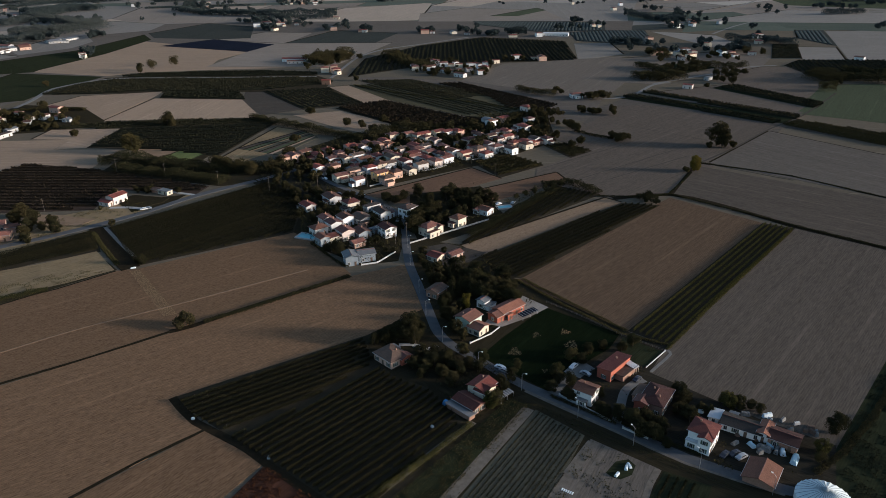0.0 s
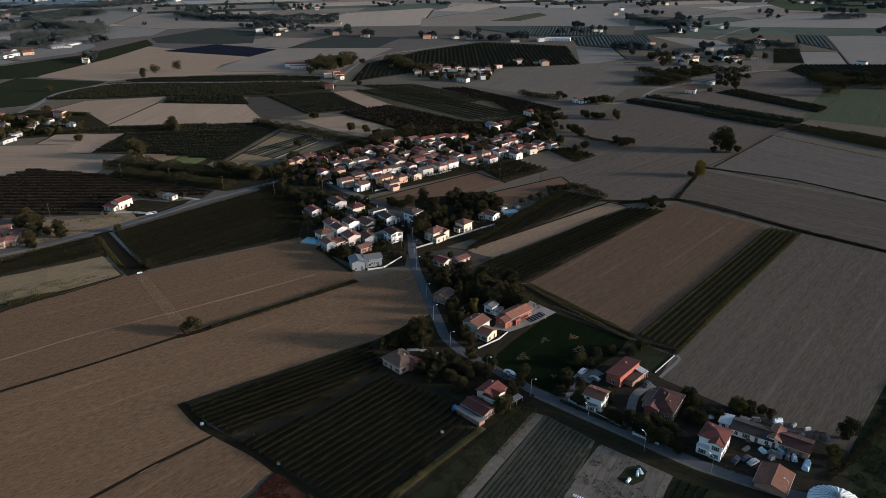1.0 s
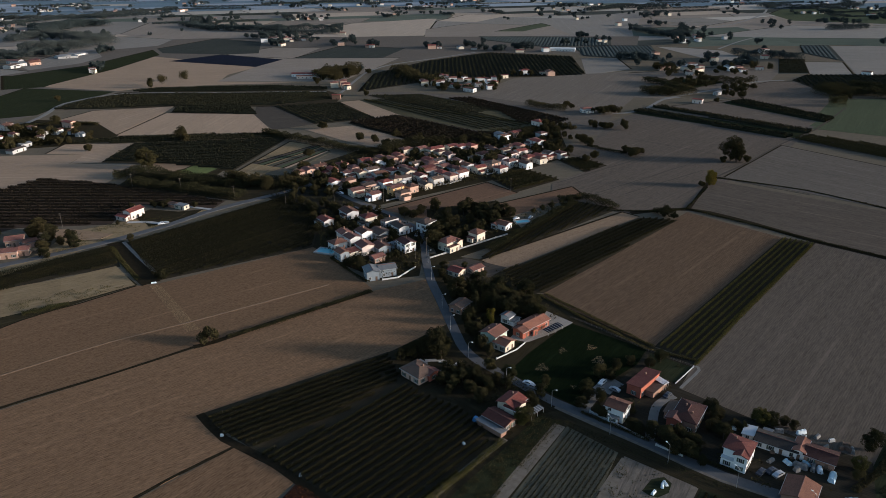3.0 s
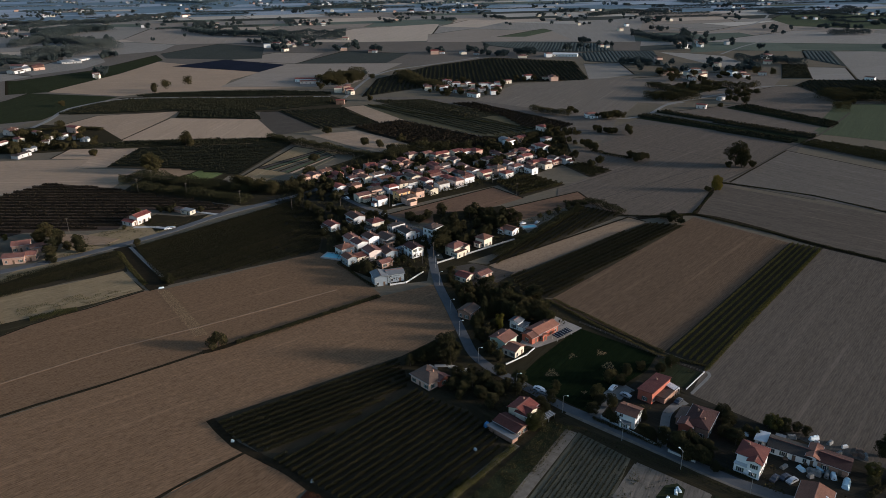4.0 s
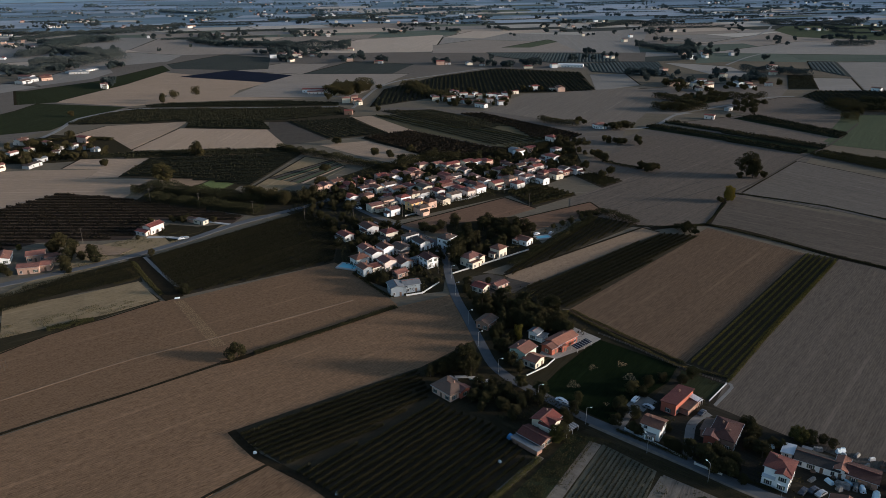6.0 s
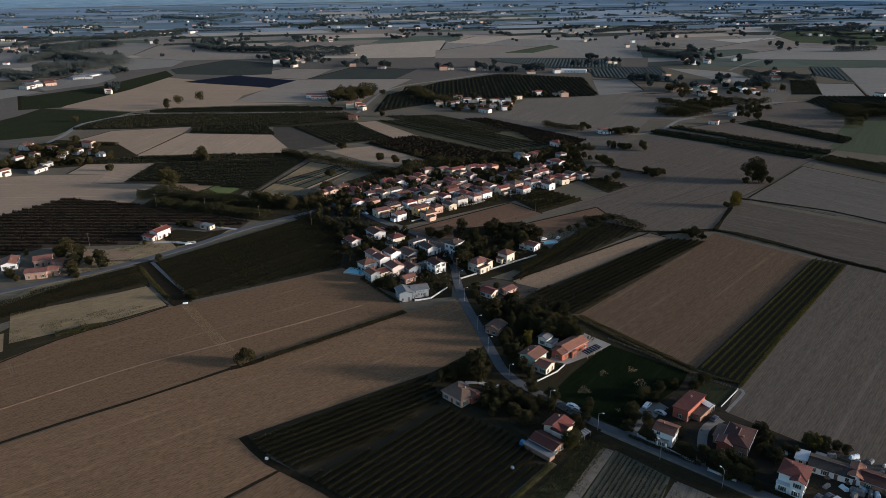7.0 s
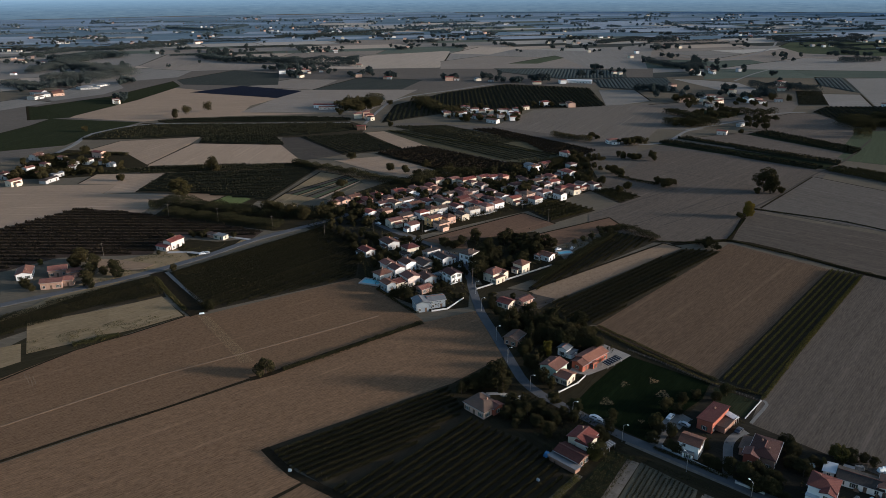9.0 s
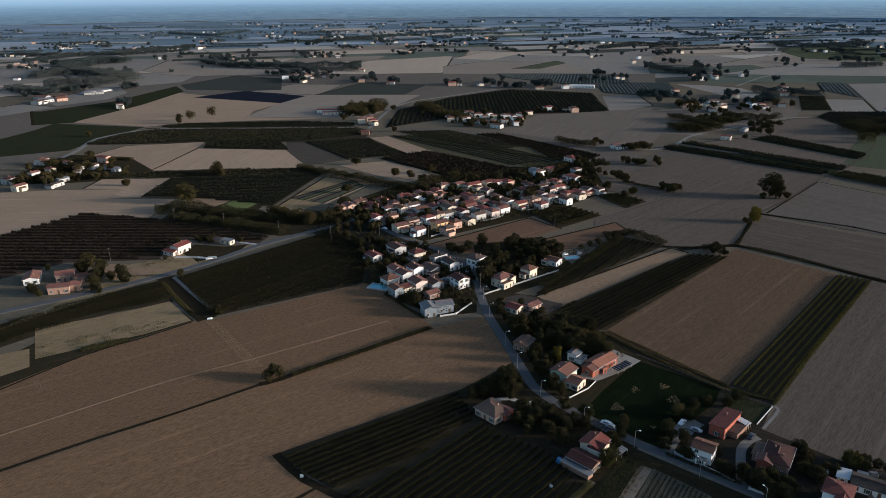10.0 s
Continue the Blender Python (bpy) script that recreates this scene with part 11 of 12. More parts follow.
covered_stack(110.7, 184.8, 1, 2.5, 1.5, 1.2, CANVAS, "pale sheeting over goods stacked in the yard")
covered_stack(95.5, 198.0, 26, 3.0, 1.5, 1.2, JUNK, "dull weathered sheet over goods in the yard")
covered_stack(113.6, 195.5, 37, 3.0, 1.5, 1.2, JUNK, "dull weathered sheet over goods in the yard")
covered_stack(117.4, 193.4, 11, 2.5, 1.2, 1.2, METAL, "pale sheeting over goods stacked in the yard")
house(-20.5, 891.6, 98.6, 10.9, 7.6, 5.0, "hip", "cream", "brown", "", lights=False, annex=True)
house(-10.7, 932.3, 92.1, 9.5, 6.7, 5.5, "gable", "cream", "red", "", lights=False, annex=True)
house(11.9, 913.3, 6.6, 7.5, 7.1, 3.4, "hip", "cream", "brown", "", lights=False, annex=True)
house(47.2, 897.6, 100.9, 8.4, 6.2, 5.4, "gable", "white", "brown", "", lights=False, annex=True)
house(-5.5, 928.3, 92.4, 10.7, 6.2, 5.3, "gable", "white", "rose", "", lights=False, annex=True)
house(-32.0, 889.7, 7.8, 8.9, 8.0, 5.0, "hip", "cream", "rose", "", lights=False, annex=True)
house(2.9, 914.3, 4.6, 10.5, 7.4, 5.4, "hip", "white", "rose", "", lights=False, annex=True)
house(49.0, 884.2, 2.8, 8.0, 6.8, 4.7, "gable", "white", "brown", "", lights=False, annex=True)
house(-33.5, 900.4, 106.6, 10.2, 7.9, 4.8, "gable", "white", "rose", "", lights=False, annex=True)
house(20.4, 863.6, 93.1, 8.2, 6.9, 5.1, "hip", "white", "brown", "", lights=False, annex=True)
house(22.0, 903.0, 8.3, 8.0, 6.2, 5.4, "hip", "cream", "rose", "", lights=False, annex=True)
house(46.6, 856.7, 9.4, 7.7, 6.4, 4.5, "gable", "white", "brown", "", lights=False, annex=True)
house(55.3, 914.3, 93.3, 8.9, 6.5, 5.4, "hip", "white", "red", "", lights=False, annex=True)
house(8.4, 868.1, 5.0, 8.6, 6.3, 3.4, "hip", "cream", "red", "", lights=False, annex=True)
house(18.2, 918.6, 105.3, 7.2, 6.3, 5.1, "gable", "white", "brown", "", lights=False, annex=True)
house(-12.3, 895.8, 7.5, 9.8, 6.2, 4.6, "gable", "white", "rose", "", lights=False, annex=True)
house(52.8, 880.1, 96.5, 10.6, 7.5, 5.3, "gable", "cream", "red", "", lights=False, annex=True)
house(-16.2, 885.7, 4.5, 7.6, 7.1, 5.1, "hip", "white", "brown", "", lights=False, annex=True)
house(-21.3, 905.1, 107.9, 7.3, 7.9, 3.2, "hip", "cream", "brown", "", lights=False, annex=True)
house(35.1, 908.5, 96.1, 8.0, 6.2, 5.3, "hip", "white", "brown", "", lights=False, annex=True)
tree("broad", "dark", 11.6, 945.8, 8.9, 1.20)
tree("broad", "dark", -35.6, 890.6, 6.5, 1.20)
tree("broad", "dark", 7.1, 855.9, 8.8, 1.20)
tree("broad", "dark", -32.9, 899.9, 7.4, 1.20)
tree("broad", "dark", 2.0, 906.2, 5.1, 1.20)
tree("broad", "dark", -15.6, 892.2, 7.4, 1.20)
tree("broad", "dark", 7.3, 873.1, 8.3, 1.20)
tree("broad", "dark", 31.8, 894.7, 5.8, 1.20)
tree("broad", "dark", -29.1, 868.8, 5.7, 1.20)
tree("broad", "dark", -8.5, 849.2, 8.2, 1.20)
tree("broad", "dark", 4.0, 941.2, 6.2, 1.20)
tree("broad", "dark", -15.1, 941.6, 7.8, 1.20)
tree("broad", "dark", 19.1, 900.4, 5.3, 1.20)
tree("broad", "dark", -0.4, 917.4, 7.1, 1.20)
tree("broad", "dark", -15.4, 852.9, 5.9, 1.20)
tree("broad", "dark", 17.8, 935.5, 8.1, 1.20)
tree("broad", "dark", 59.4, 897.7, 5.3, 1.20)
tree("broad", "dark", -6.7, 855.8, 8.4, 1.20)
tree("broad", "dark", 53.9, 865.8, 6.5, 1.20)
tree("broad", "dark", 42.2, 936.9, 5.4, 1.20)
tree("broad", "dark", -11.6, 876.8, 5.8, 1.20)
tree("broad", "dark", 50.6, 848.7, 5.9, 1.20)
tree("broad", "dark", 17.4, 849.7, 8.9, 1.20)
tree("broad", "dark", 28.6, 902.2, 6.8, 1.20)
tree("broad", "dark", -24.3, 928.8, 5.6, 1.20)
tree("broad", "dark", 56.2, 931.2, 6.9, 1.20)
tree("broad", "dark", -6.5, 945.0, 8.4, 1.20)
tree("broad", "dark", -8.9, 866.6, 5.0, 1.20)
tree("broad", "dark", 37.1, 851.7, 6.0, 1.20)
tree("broad", "dark", 14.2, 942.1, 6.7, 1.20)
tree("broad", "dark", 49.0, 882.4, 5.9, 1.20)
tree("broad", "dark", 47.3, 858.6, 8.9, 1.20)
tree("broad", "dark", 8.0, 850.9, 8.8, 1.20)
tree("broad", "dark", -5.9, 942.1, 6.7, 1.20)
tree("broad", "dark", 361.5, 973.1, 10.0, 1.20)
tree("broad", "dark", 285.1, 946.1, 9.0, 1.20)
tree("broad", "dark", 282.0, 936.6, 7.5, 1.20)
tree("broad", "dark", 383.6, 941.1, 7.3, 1.20)
tree("broad", "dark", 378.5, 960.9, 6.5, 1.20)
tree("broad", "dark", 350.7, 955.2, 7.3, 1.20)
tree("broad", "dark", 365.5, 969.4, 9.1, 1.20)
tree("broad", "dark", 372.9, 949.6, 9.6, 1.20)
tree("broad", "dark", 388.6, 992.3, 6.4, 1.20)
tree("broad", "dark", 323.7, 935.9, 8.3, 1.20)
tree("broad", "dark", 310.4, 955.9, 6.7, 1.20)
tree("broad", "dark", 374.5, 963.2, 7.3, 1.20)

# ---- the farms by the country road ----
homestead(-203.4, 417.6, 64.0, "cream two-storey farmhouse with red gable roof and wing", (1.5, 0, 10.5, 6.6, 5.0, "gable", "blush", "red", "x"), (-5.0, 1.6, 4.6, 8.4, 2.7, "gable", "blush", "red", "y"), chimneys=((4.0, 1.2, 6.0),))
homestead(-178.2, 434.2, -28.0, "low pale farm outbuilding with flat roof", (0, 0, 8.4, 4.6, 2.5, "flat", "cream", "grey", "x"))
homestead(-184.6, 437.6, -28.0, "low dark farm shed with worn roof", (0, 0, 6.0, 4.0, 2.3, "gable", "brick", "dark", "x"))
homestead(-246.0, 356.4, 14.0, "long old brick farmhouse with rosy roof beside the road", (0, 0, 10.6, 6.6, 4.0, "gable", "barn", "rose", "x"), (7.8, 2.2, 5.0, 6.6, 3.7, "gable", "barn", "rose", "x"))
homestead(-252.2, 374.6, 22.0, "old brick barn with rosy tiled roof", (0, 0, 9.0, 8.0, 4.0, "gable", "barn", "rose", "x"))
homestead(-241.6, 372.4, 22.0, "small brick farm wing with brown roof", (0, 0, 7.0, 6.0, 3.4, "gable", "barn", "brown", "x"))
homestead(-269.4, 371.8, -68.0, "white farmhouse with bright orange tiled roof", (0, 0, 12.0, 7.6, 3.4, "gable", "white", "orange", "x"), chimneys=((2.0, 1.2, 4.6),))
field("grass", 20, -204.1, 420.7, -197.8, 432.0, -172.4, 425.7, -173.7, 417.4, -182.4, 409.3, -196.0, 410.5)
ribbon("drive", 3.0, CONCRETE, -203.0, 408.4, -192.5, 409.0, -184.1, 406.8, -178.0, 405.3, label="pale concrete drive of the farmhouse", category="drive")
field("straw", 10, -244.5, 398.3, -226.6, 396.3, -203.3, 388.5, -208.3, 378.6, -232.4, 381.1)
ribbon("track", 2.0, LANE, -192.0, 376.3, -175.1, 354.6, -158.5, 334.6, label="pale concrete track beside the ditch", category="track")
hedge(3.4, 0.8, "grass", "rank grass along a drainage ditch", -195.7, 368.8, -179.7, 346.0, -163.5, 325.0)
covered_stack(-154.4, 321.4, 20, 2.7, 1.1, 0.6, CANVAS, "upturned white boat at the ditch end", "upturned_boat")
for _leaf, _x, _y, _h in (("gold", -252, 394, 6), ("dark", -248, 386, 8), ("dark", -233, 370, 9), ("dark", -230, 362, 8), ("dark", -228, 357, 5), ("dark", -216.4, 369.2, 8), ("dark", -259, 354, 6), ("dark", -254, 350, 5), ("dark", -263, 358, 5), ("gold", -270, 388.8, 4), ("dark", -234, 378, 7), ("olive", -208, 424, 5), ("dark", -190, 436, 5), ("dark", -196, 436, 4), ("dark", -170, 436, 4)):
    tree("broad", _leaf, _x, _y, _h, 1.1)
# ---- fields behind the village ----
field("pale", 35, -137.9, 652.6, -95.4, 667.5, -39.2, 614.4, -42.1, 598.4, -62.8, 581.9, -88.5, 601.9)
field("striped", -44, -102.5, 794.1, -46.5, 811.8, 51.7, 726.6, 75.3, 663.4, 43.6, 637.1, 20.9, 642.3, -54.9, 717.0)
for _k in range(8):
    _q = (_k + 0.7) / 8
    hedge(1.8, 1.3, "orchard", "dark row of low fruit bushes in the grassland", -100 + 54 * _q, 790 + 17 * _q, 22 + 50 * _q, 645 + 20 * _q)
field("alley", -44, -102.2, 679.9, -55.9, 714.3, 21.7, 637.9, 42.9, 628.4, 36.0, 590.0, 3.3, 588.0, -37.5, 606.2)
planted("orchard", -44.0, 4.0, 2.2, 2.4, "russet", "dark brownish orchard in long rows behind the village", False, -100.2, 679.9, -55.9, 711.0, 19.7, 637.9, 40.9, 627.0, 34.0, 592.0, 3.3, 590.0, -37.5, 608.2)
planted("orchard", -52.0, 4.6, 1.6, 1.2, "russet", "greyish vineyard in thin rows", False, -6.4, 800.8, 23.5, 803.7, 113.3, 687.6, 92.0, 657.6, 62.1, 677.0, 48.3, 726.0)
hedge(11.0, 6.5, "dark", "dark overgrown hedge of bushes and small trees", -172.0, 636.0, -128.0, 605.3, -95.3, 579.4, -62.9, 560.0)
hedge(16.0, 8.0, "dark", "belt of dark trees behind the village", -60.0, 562.0, -44.0, 588.0, -20.0, 592.0, 10.0, 592.0)
hedge(2.0, 1.2, "grass", "pale green weeds along a field edge", -98.0, 797.0, -50.0, 752.0, 20.0, 706.0, 72.0, 668.0)
# ---- woods and hamlet across the lane ----
hedge(24.0, 10.0, "dark", "dark wood beside the lane", 218.0, 824.0, 245.3, 806.0, 276.0, 820.0)
hedge(16.0, 8.0, "dark", "dark trees along the farm", 322.6, 905.0, 343.6, 880.0, 372.0, 884.0)
field("crop", 20, 283.3, 920.8, 322.9, 918.9, 339.6, 890.4, 290.5, 852.9)
hedge(26.0, 10.0, "dark", "dark wood at the field edge", 435.2, 843.3, 440.8, 811.6, 460.2, 788.7, 500.0, 775.0)
hedge(14.0, 9.0, "olive", "olive trees at the field corner", 392.0, 744.0, 408.0, 738.0)
hedge(12.0, 7.0, "dark", "dark trees by the white farmhouse", 79.9, 755.7, 93.6, 738.1, 116.0, 726.0)
for _x, _y in ((148.4, 706.5), (152, 710), (156, 713.2), (161.9, 709.5), (85, 655), (98, 640), (103, 636)):
    tree("poplar", "dark", _x, _y, 9.5, 2.2)
homestead(136.0, 720.0, 10.0, "white farmhouse with low rosy roof", (0, 0, 12.0, 8.0, 4.0, "hip", "white", "rose", "x"), (1.0, -5.0, 8.0, 3.0, 2.8, "flat", "white", "grey", "x"))

# ---- the houses and yards by the road ----
homestead(63.6, 225.4, 47.0, "long pink house with shallow red roof and lean-to", (0, 0.3, 14.0, 5.6, 4.3, "mono", "orange", "red", "x"), (1.5, -4.2, 10.5, 3.4, 2.3, "mono", "brick", "dark", "x"), chimneys=((2.5, 0.8, 4.8),))
shelter(70.3, 226.0, 38.0, 3.0, 4.6, 2.9, WALLS["white"], "pale canopy beside the pink house")
homestead(49.9, 208.2, 54.0, "white two-storey house with brown gable roof", (0, 0, 6.2, 6.6, 5.3, "gable", "white", "brown", "y"), (-3.9, -0.3, 1.8, 3.4, 2.4, "flat", "white", "grey", "x"), chimneys=((0.8, 1.4, 6.2),))
# roof shade is put into maroon tiles, sun on the gable into orange plaster
homestead(73.4, 204.6, 56.0, "broad brick house with dark red roofs and a gabled front", (0, 0, 12.0, 8.0, 4.6, "hip", "brick", "maroon", "x"), (-5.2, 3.2, 4.0, 4.4, 4.4, "gable", "orange", "rose", "x"), (1.5, 5.6, 8.0, 4.0, 3.0, "mono", "brick", "dark", "x"), chimneys=((1.5, 1.4, 5.8), (-2.0, -1.6, 5.6)))
homestead(82.5, 184.0, 53.0, "white two-storey house with red hipped roof and balcony", (0.6, 0, 7.6, 7.6, 6.2, "hip", "white", "red", "y"), (-3.6, -1.9, 2.6, 3.8, 6.0, "gable", "white", "red", "x"), (-3.9, 2.0, 1.4, 3.8, 2.9, "flat", "white", "white", "x"), chimneys=((1.8, 1.6, 7.2),))
homestead(98.0, 190.6, -33.0, "long low white shed with dark weathered roof", (0, 0, 12.5, 6.6, 2.8, "gable", "white", "black", "x"))
homestead(106.8, 185.0, -36.0, "old farm barn with red and dark red roofs", (-3.6, 0.4, 3.2, 7.4, 3.5, "gable", "white", "orange", "y"), (2.4, 0, 8.6, 7.0, 3.1, "gable", "brick", "maroon", "x"))
homestead(95.2, 168.4, 54.0, "old farm shed with worn brown tiled roof", (0, 0, 10.0, 8.6, 2.1, "gable", "brick", "brown", "x"))
homestead(91.2, 196.4, 55.0, "small grey shed with pale sheet roof", (0, 0, 5.4, 3.2, 2.4, "mono", "grey", "white", "x"))
homestead(96.8, 195.9, 50.0, "small grey shed with sheet roof", (0, 0, 3.2, 2.4, 2.3, "mono", "grey", "grey", "x"))
homestead(-20.4, 234.8, -46.0, "pinkish house with brown hipped roof beside the vineyard", (0, 0, 10.0, 8.4, 3.5, "hip", "pink", "dark", "x"), (4.6, 2.6, 3.0, 4.6, 3.3, "gable", "orange", "rose", "x"), (-3.2, 4.6, 4.0, 2.6, 2.8, "flat", "white", "grey", "x"), chimneys=((1.0, 1.8, 4.6),))
homestead(13.4, 212.0, 50.0, "cream two-storey house with red tiled roofs", (0, 0, 7.4, 7.0, 4.8, "gable", "cream", "red", "x"), (-1.0, -2.2, 6.6, 4.4, 4.6, "gable", "cream", "red", "y"), chimneys=((2.2, 1.2, 5.9),))
homestead(8.2, 204.4, -45.0, "long low barn with dark red roof", (0, 0.6, 9.6, 6.2, 2.8, "gable", "brick", "maroon", "x"), (0.2, -4.0, 11.0, 2.8, 1.8, "mono", "brick", "grey", "x"))
shelter(21.4, 209.2, 42.0, 6.6, 2.6, 2.3, ROOFS["grey"], "grey sheet carport beside the cream house")
covered_stack(0.9, 206.0, -45, 3.2, 2.4, 1.9, STRONG_BLUE, "blue tarpaulin over a farm stack")
homestead(10.4, 261.0, 50.0, "mint green two-storey house with brown roof", (0, 0, 8.2, 7.6, 5.2, "gable", "mint", "orange", "x"), chimneys=((-1.5, 1.6, 6.2), (3.0, 1.0, 6.2)))
homestead(14.2, 255.6, 50.0, "cream house wing with orange tiled roof", (0, 0, 6.4, 6.0, 3.4, "gable", "cream", "orange", "y"))
homestead(27.4, 270.6, 42.0, "long orange house with pale orange tiled roof", (1.5, 0.6, 13.0, 6.8, 3.5, "gable", "orange", "orange", "x"), (-6.6, -0.2, 5.0, 5.6, 3.3, "gable", "orange", "orange", "x"), (-2.6, -3.2, 2.6, 2.4, 2.7, "mono", "orange", "orange", "x"), chimneys=((3.5, 1.5, 4.4),))
homestead(17.6, 277.8, 50.0, "small white outbuilding with grey roof", (0, 0, 4.2, 4.2, 3.8, "gable", "white", "grey", "x"), (0.4, -3.4, 5.0, 2.6, 2.3, "mono", "white", "grey", "x"))
shelter(36.2, 268.8, 41.0, 9.6, 3.4, 2.1, SOIL["solar"], "pergola with dark solar panels on white posts", "solar_pergola")
field("paving", 42, 17.1, 262.7, 23.0, 274.0, 29.6, 275.6, 36.0, 287.7, 46.2, 276.4, 36.4, 267.5, 24.5, 259.8)
for _a, _b in ((19.2, 259.8), (21.6, 258.2)):
    worn_patch(_a, _b, 1.5, 1.1, "lawn")
garden_wall(0.6, 0.25, WALLS["dusty"], "white garden wall of the cream house", 10.6, 246.6, 19.3, 253.6, 23.4, 259.2)
ribbon("drive", 2.0, CONCRETE, -2.6, 245.4, -6.6, 242.6, -9.6, 244.9, -13.0, 246.3, -18.0, 246.0, label="pale curved concrete drive", category="drive")
garden_wall(0.7, 0.2, WALLS["cream"], "low pale curved garden wall", -5.2, 241.0, -8.6, 243.2, -12.5, 244.4)
ribbon("drive", 3.2, LANE, 57.6, 195.0, 60.0, 201.0, 62.4, 207.5, 65.0, 213.3, 69.0, 217.6, 73.6, 220.2, label="grey asphalt drive to the houses", category="drive")
ribbon("drive", 4.0, LANE, 38.7, 211.8, 42.6, 218.0, 47.5, 224.2, label="grey asphalt drive to the houses", category="drive")
ribbon("drive", 7.0, LANE, 47.5, 223.5, 51.0, 227.5, 55.0, 230.5, label="grey asphalt parking yard", category="drive")
car(52.6, 223.8, -42, "silver")
car(49.0, 228.6, 48, "white")
car(70.8, 219.8, 45, "dark")
garden_wall(0.5, 0.2, WALLS["grey"], "low pale wall at the field corner", 86.8, 239.4, 76.3, 227.9)
ribbon("track", 1.2, LANE, 88.0, 240.2, 88.4, 237.4, 82.0, 230.2, 77.4, 225.2, label="pale curving concrete edge strip", category="track")
fence(1.1, POST_WOOD, "pale post and rail fence round the lawn", 46.0, 281.0, 57.3, 269.5, 72.6, 251.7, 86.8, 239.4)
field("crop", 48, 73.0, 250.0, 86.0, 239.2, 76.5, 228.8, 70.5, 231.5, 68.5, 240.0)
covered_stack(108.6, 175.6, 54, 5.6, 2.4, 1.5, BLUE, "long light blue tarpaulin over a stack")
hedge(3.0, 1.0, "dark", "dark weeds along a field ditch", 112.0, 169.5, 124.7, 178.3, 144.7, 196.6, 156.4, 209.4, 170.0, 226.0)
tree("broad", "dark", 128.0, 188.4, 8.5, 1.15)
tree("broad", "gold", 119.0, 179.6, 5.0, 1.2)
tree("broad", "olive", 116.0, 175.0, 4.0, 1.2)
tree("broad", "gold", 97.4, 205.8, 5.5, 1.0)
tree("broad", "gold", 99.6, 203.6, 4.5, 1.0)
tree("broad", "olive", 101.8, 201.6, 3.5, 1.1)
for _k in range(6):
    covered_stack(34.6 + 0.55 * _k, 163.9 - 0.35 * _k, -34, 0.5, 1.9, 0.35, CANVAS, "pale stacked crate on bare earth", "crate")
hedge(2.6, 1.0, "dark", "dark weeds along a field ditch", 96.8, 421.7, 127.4, 418.8, 142.7, 424.6, 179.8, 387.5, 198.5, 367.3, 229.7, 337.4, 270.8, 294.1)
hedge(1.6, 0.9, "dark", "dark weeds along a field ditch", 171.1, 468.0, 157.9, 446.9, 142.7, 424.6)
hedge(1.3, 0.7, "dark", "dark weeds along a field ditch", 184.6, 491.1, 235.4, 458.9, 274.1, 414.8, 330.8, 373.3)
homestead(-43.0, 326.6, 18.0, "modern blue-grey house of two gabled blocks", (-3.6, 0, 6.4, 8.0, 4.8, "gable", "slate", "grey", "y"), (4.6, 1.6, 8.4, 6.6, 4.4, "gable", "slate", "grey", "x"))
homestead(-20.4, 389.6, -40.0, "tall white house with dark hipped roof", (0, 0, 7.0, 9.0, 6.4, "hip", "white", "dark", "y"), chimneys=((1.5, 2.0, 7.4),))
homestead(-6.8, 362.4, 45.0, "broad cream house with brown roofs", (0, 1.0, 9.6, 7.0, 5.2, "hip", "cream", "rose", "x"), (-1.6, -3.4, 7.0, 3.6, 3.2, "mono", "cream", "rose", "x"), (3.6, -2.4, 4.0, 4.0, 4.8, "gable", "cream", "brown", "y"), chimneys=((2.0, 2.0, 6.2),))
homestead(8.6, 375.2, 48.0, "cream two-storey house with brown hipped roof", (0, 0, 7.0, 6.4, 5.2, "hip", "cream", "brown", "x"), (-4.4, 0.6, 2.6, 4.0, 2.8, "mono", "cream", "rose", "y"))
homestead(25.0, 393.4, 50.0, "white house with brown tiled roof beside a pool", (0, 0, 6.6, 8.0, 3.4, "gable", "white", "brown", "y"), (-2.6, 3.4, 4.4, 4.0, 3.0, "gable", "white", "rose", "x"))
homestead(-3.6, 328.2, 52.0, "small house with bright red gable roof", (0, 0, 6.4, 6.6, 3.0, "gable", "cream", "red", "y"))
homestead(5.8, 331.4, 42.0, "low pink outbuilding with rosy tiled roof", (0, 0, 7.4, 5.0, 2.7, "gable", "pink", "rose", "x"))
homestead(-3.0, 289.4, 55.0, "old house with worn dark roof among trees", (0, 0, 8.0, 6.2, 3.6, "gable", "brick", "dark", "x"))
garden_wall(0.9, 0.25, CONCRETE, "pale garden wall beside the orchard", -17.5, 348.9, 5.1, 365.9, 26.6, 382.5)
field("yard", 30, -12.0, 343.0, 1.8, 349.0, 22.2, 336.2, 13.0, 324.5, 3.0, 321.4, -9.0, 322.0)
car(34.0, 408.0, 30, "white")
car(43.0, 409.6, 60, "silver")
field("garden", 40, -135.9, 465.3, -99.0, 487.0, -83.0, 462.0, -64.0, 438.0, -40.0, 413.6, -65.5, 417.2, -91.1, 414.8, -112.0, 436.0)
cover("garden_shrubs", "dark", 0.6, 1.6, 0.2, 2.6, "dark garden shrubs beside the village road", -130.0, 464.0, -102.0, 480.0, -86.0, 460.0, -68.0, 437.0, -50.0, 418.0, -91.1, 416.8, -110.0, 436.0, clumps=0.05)
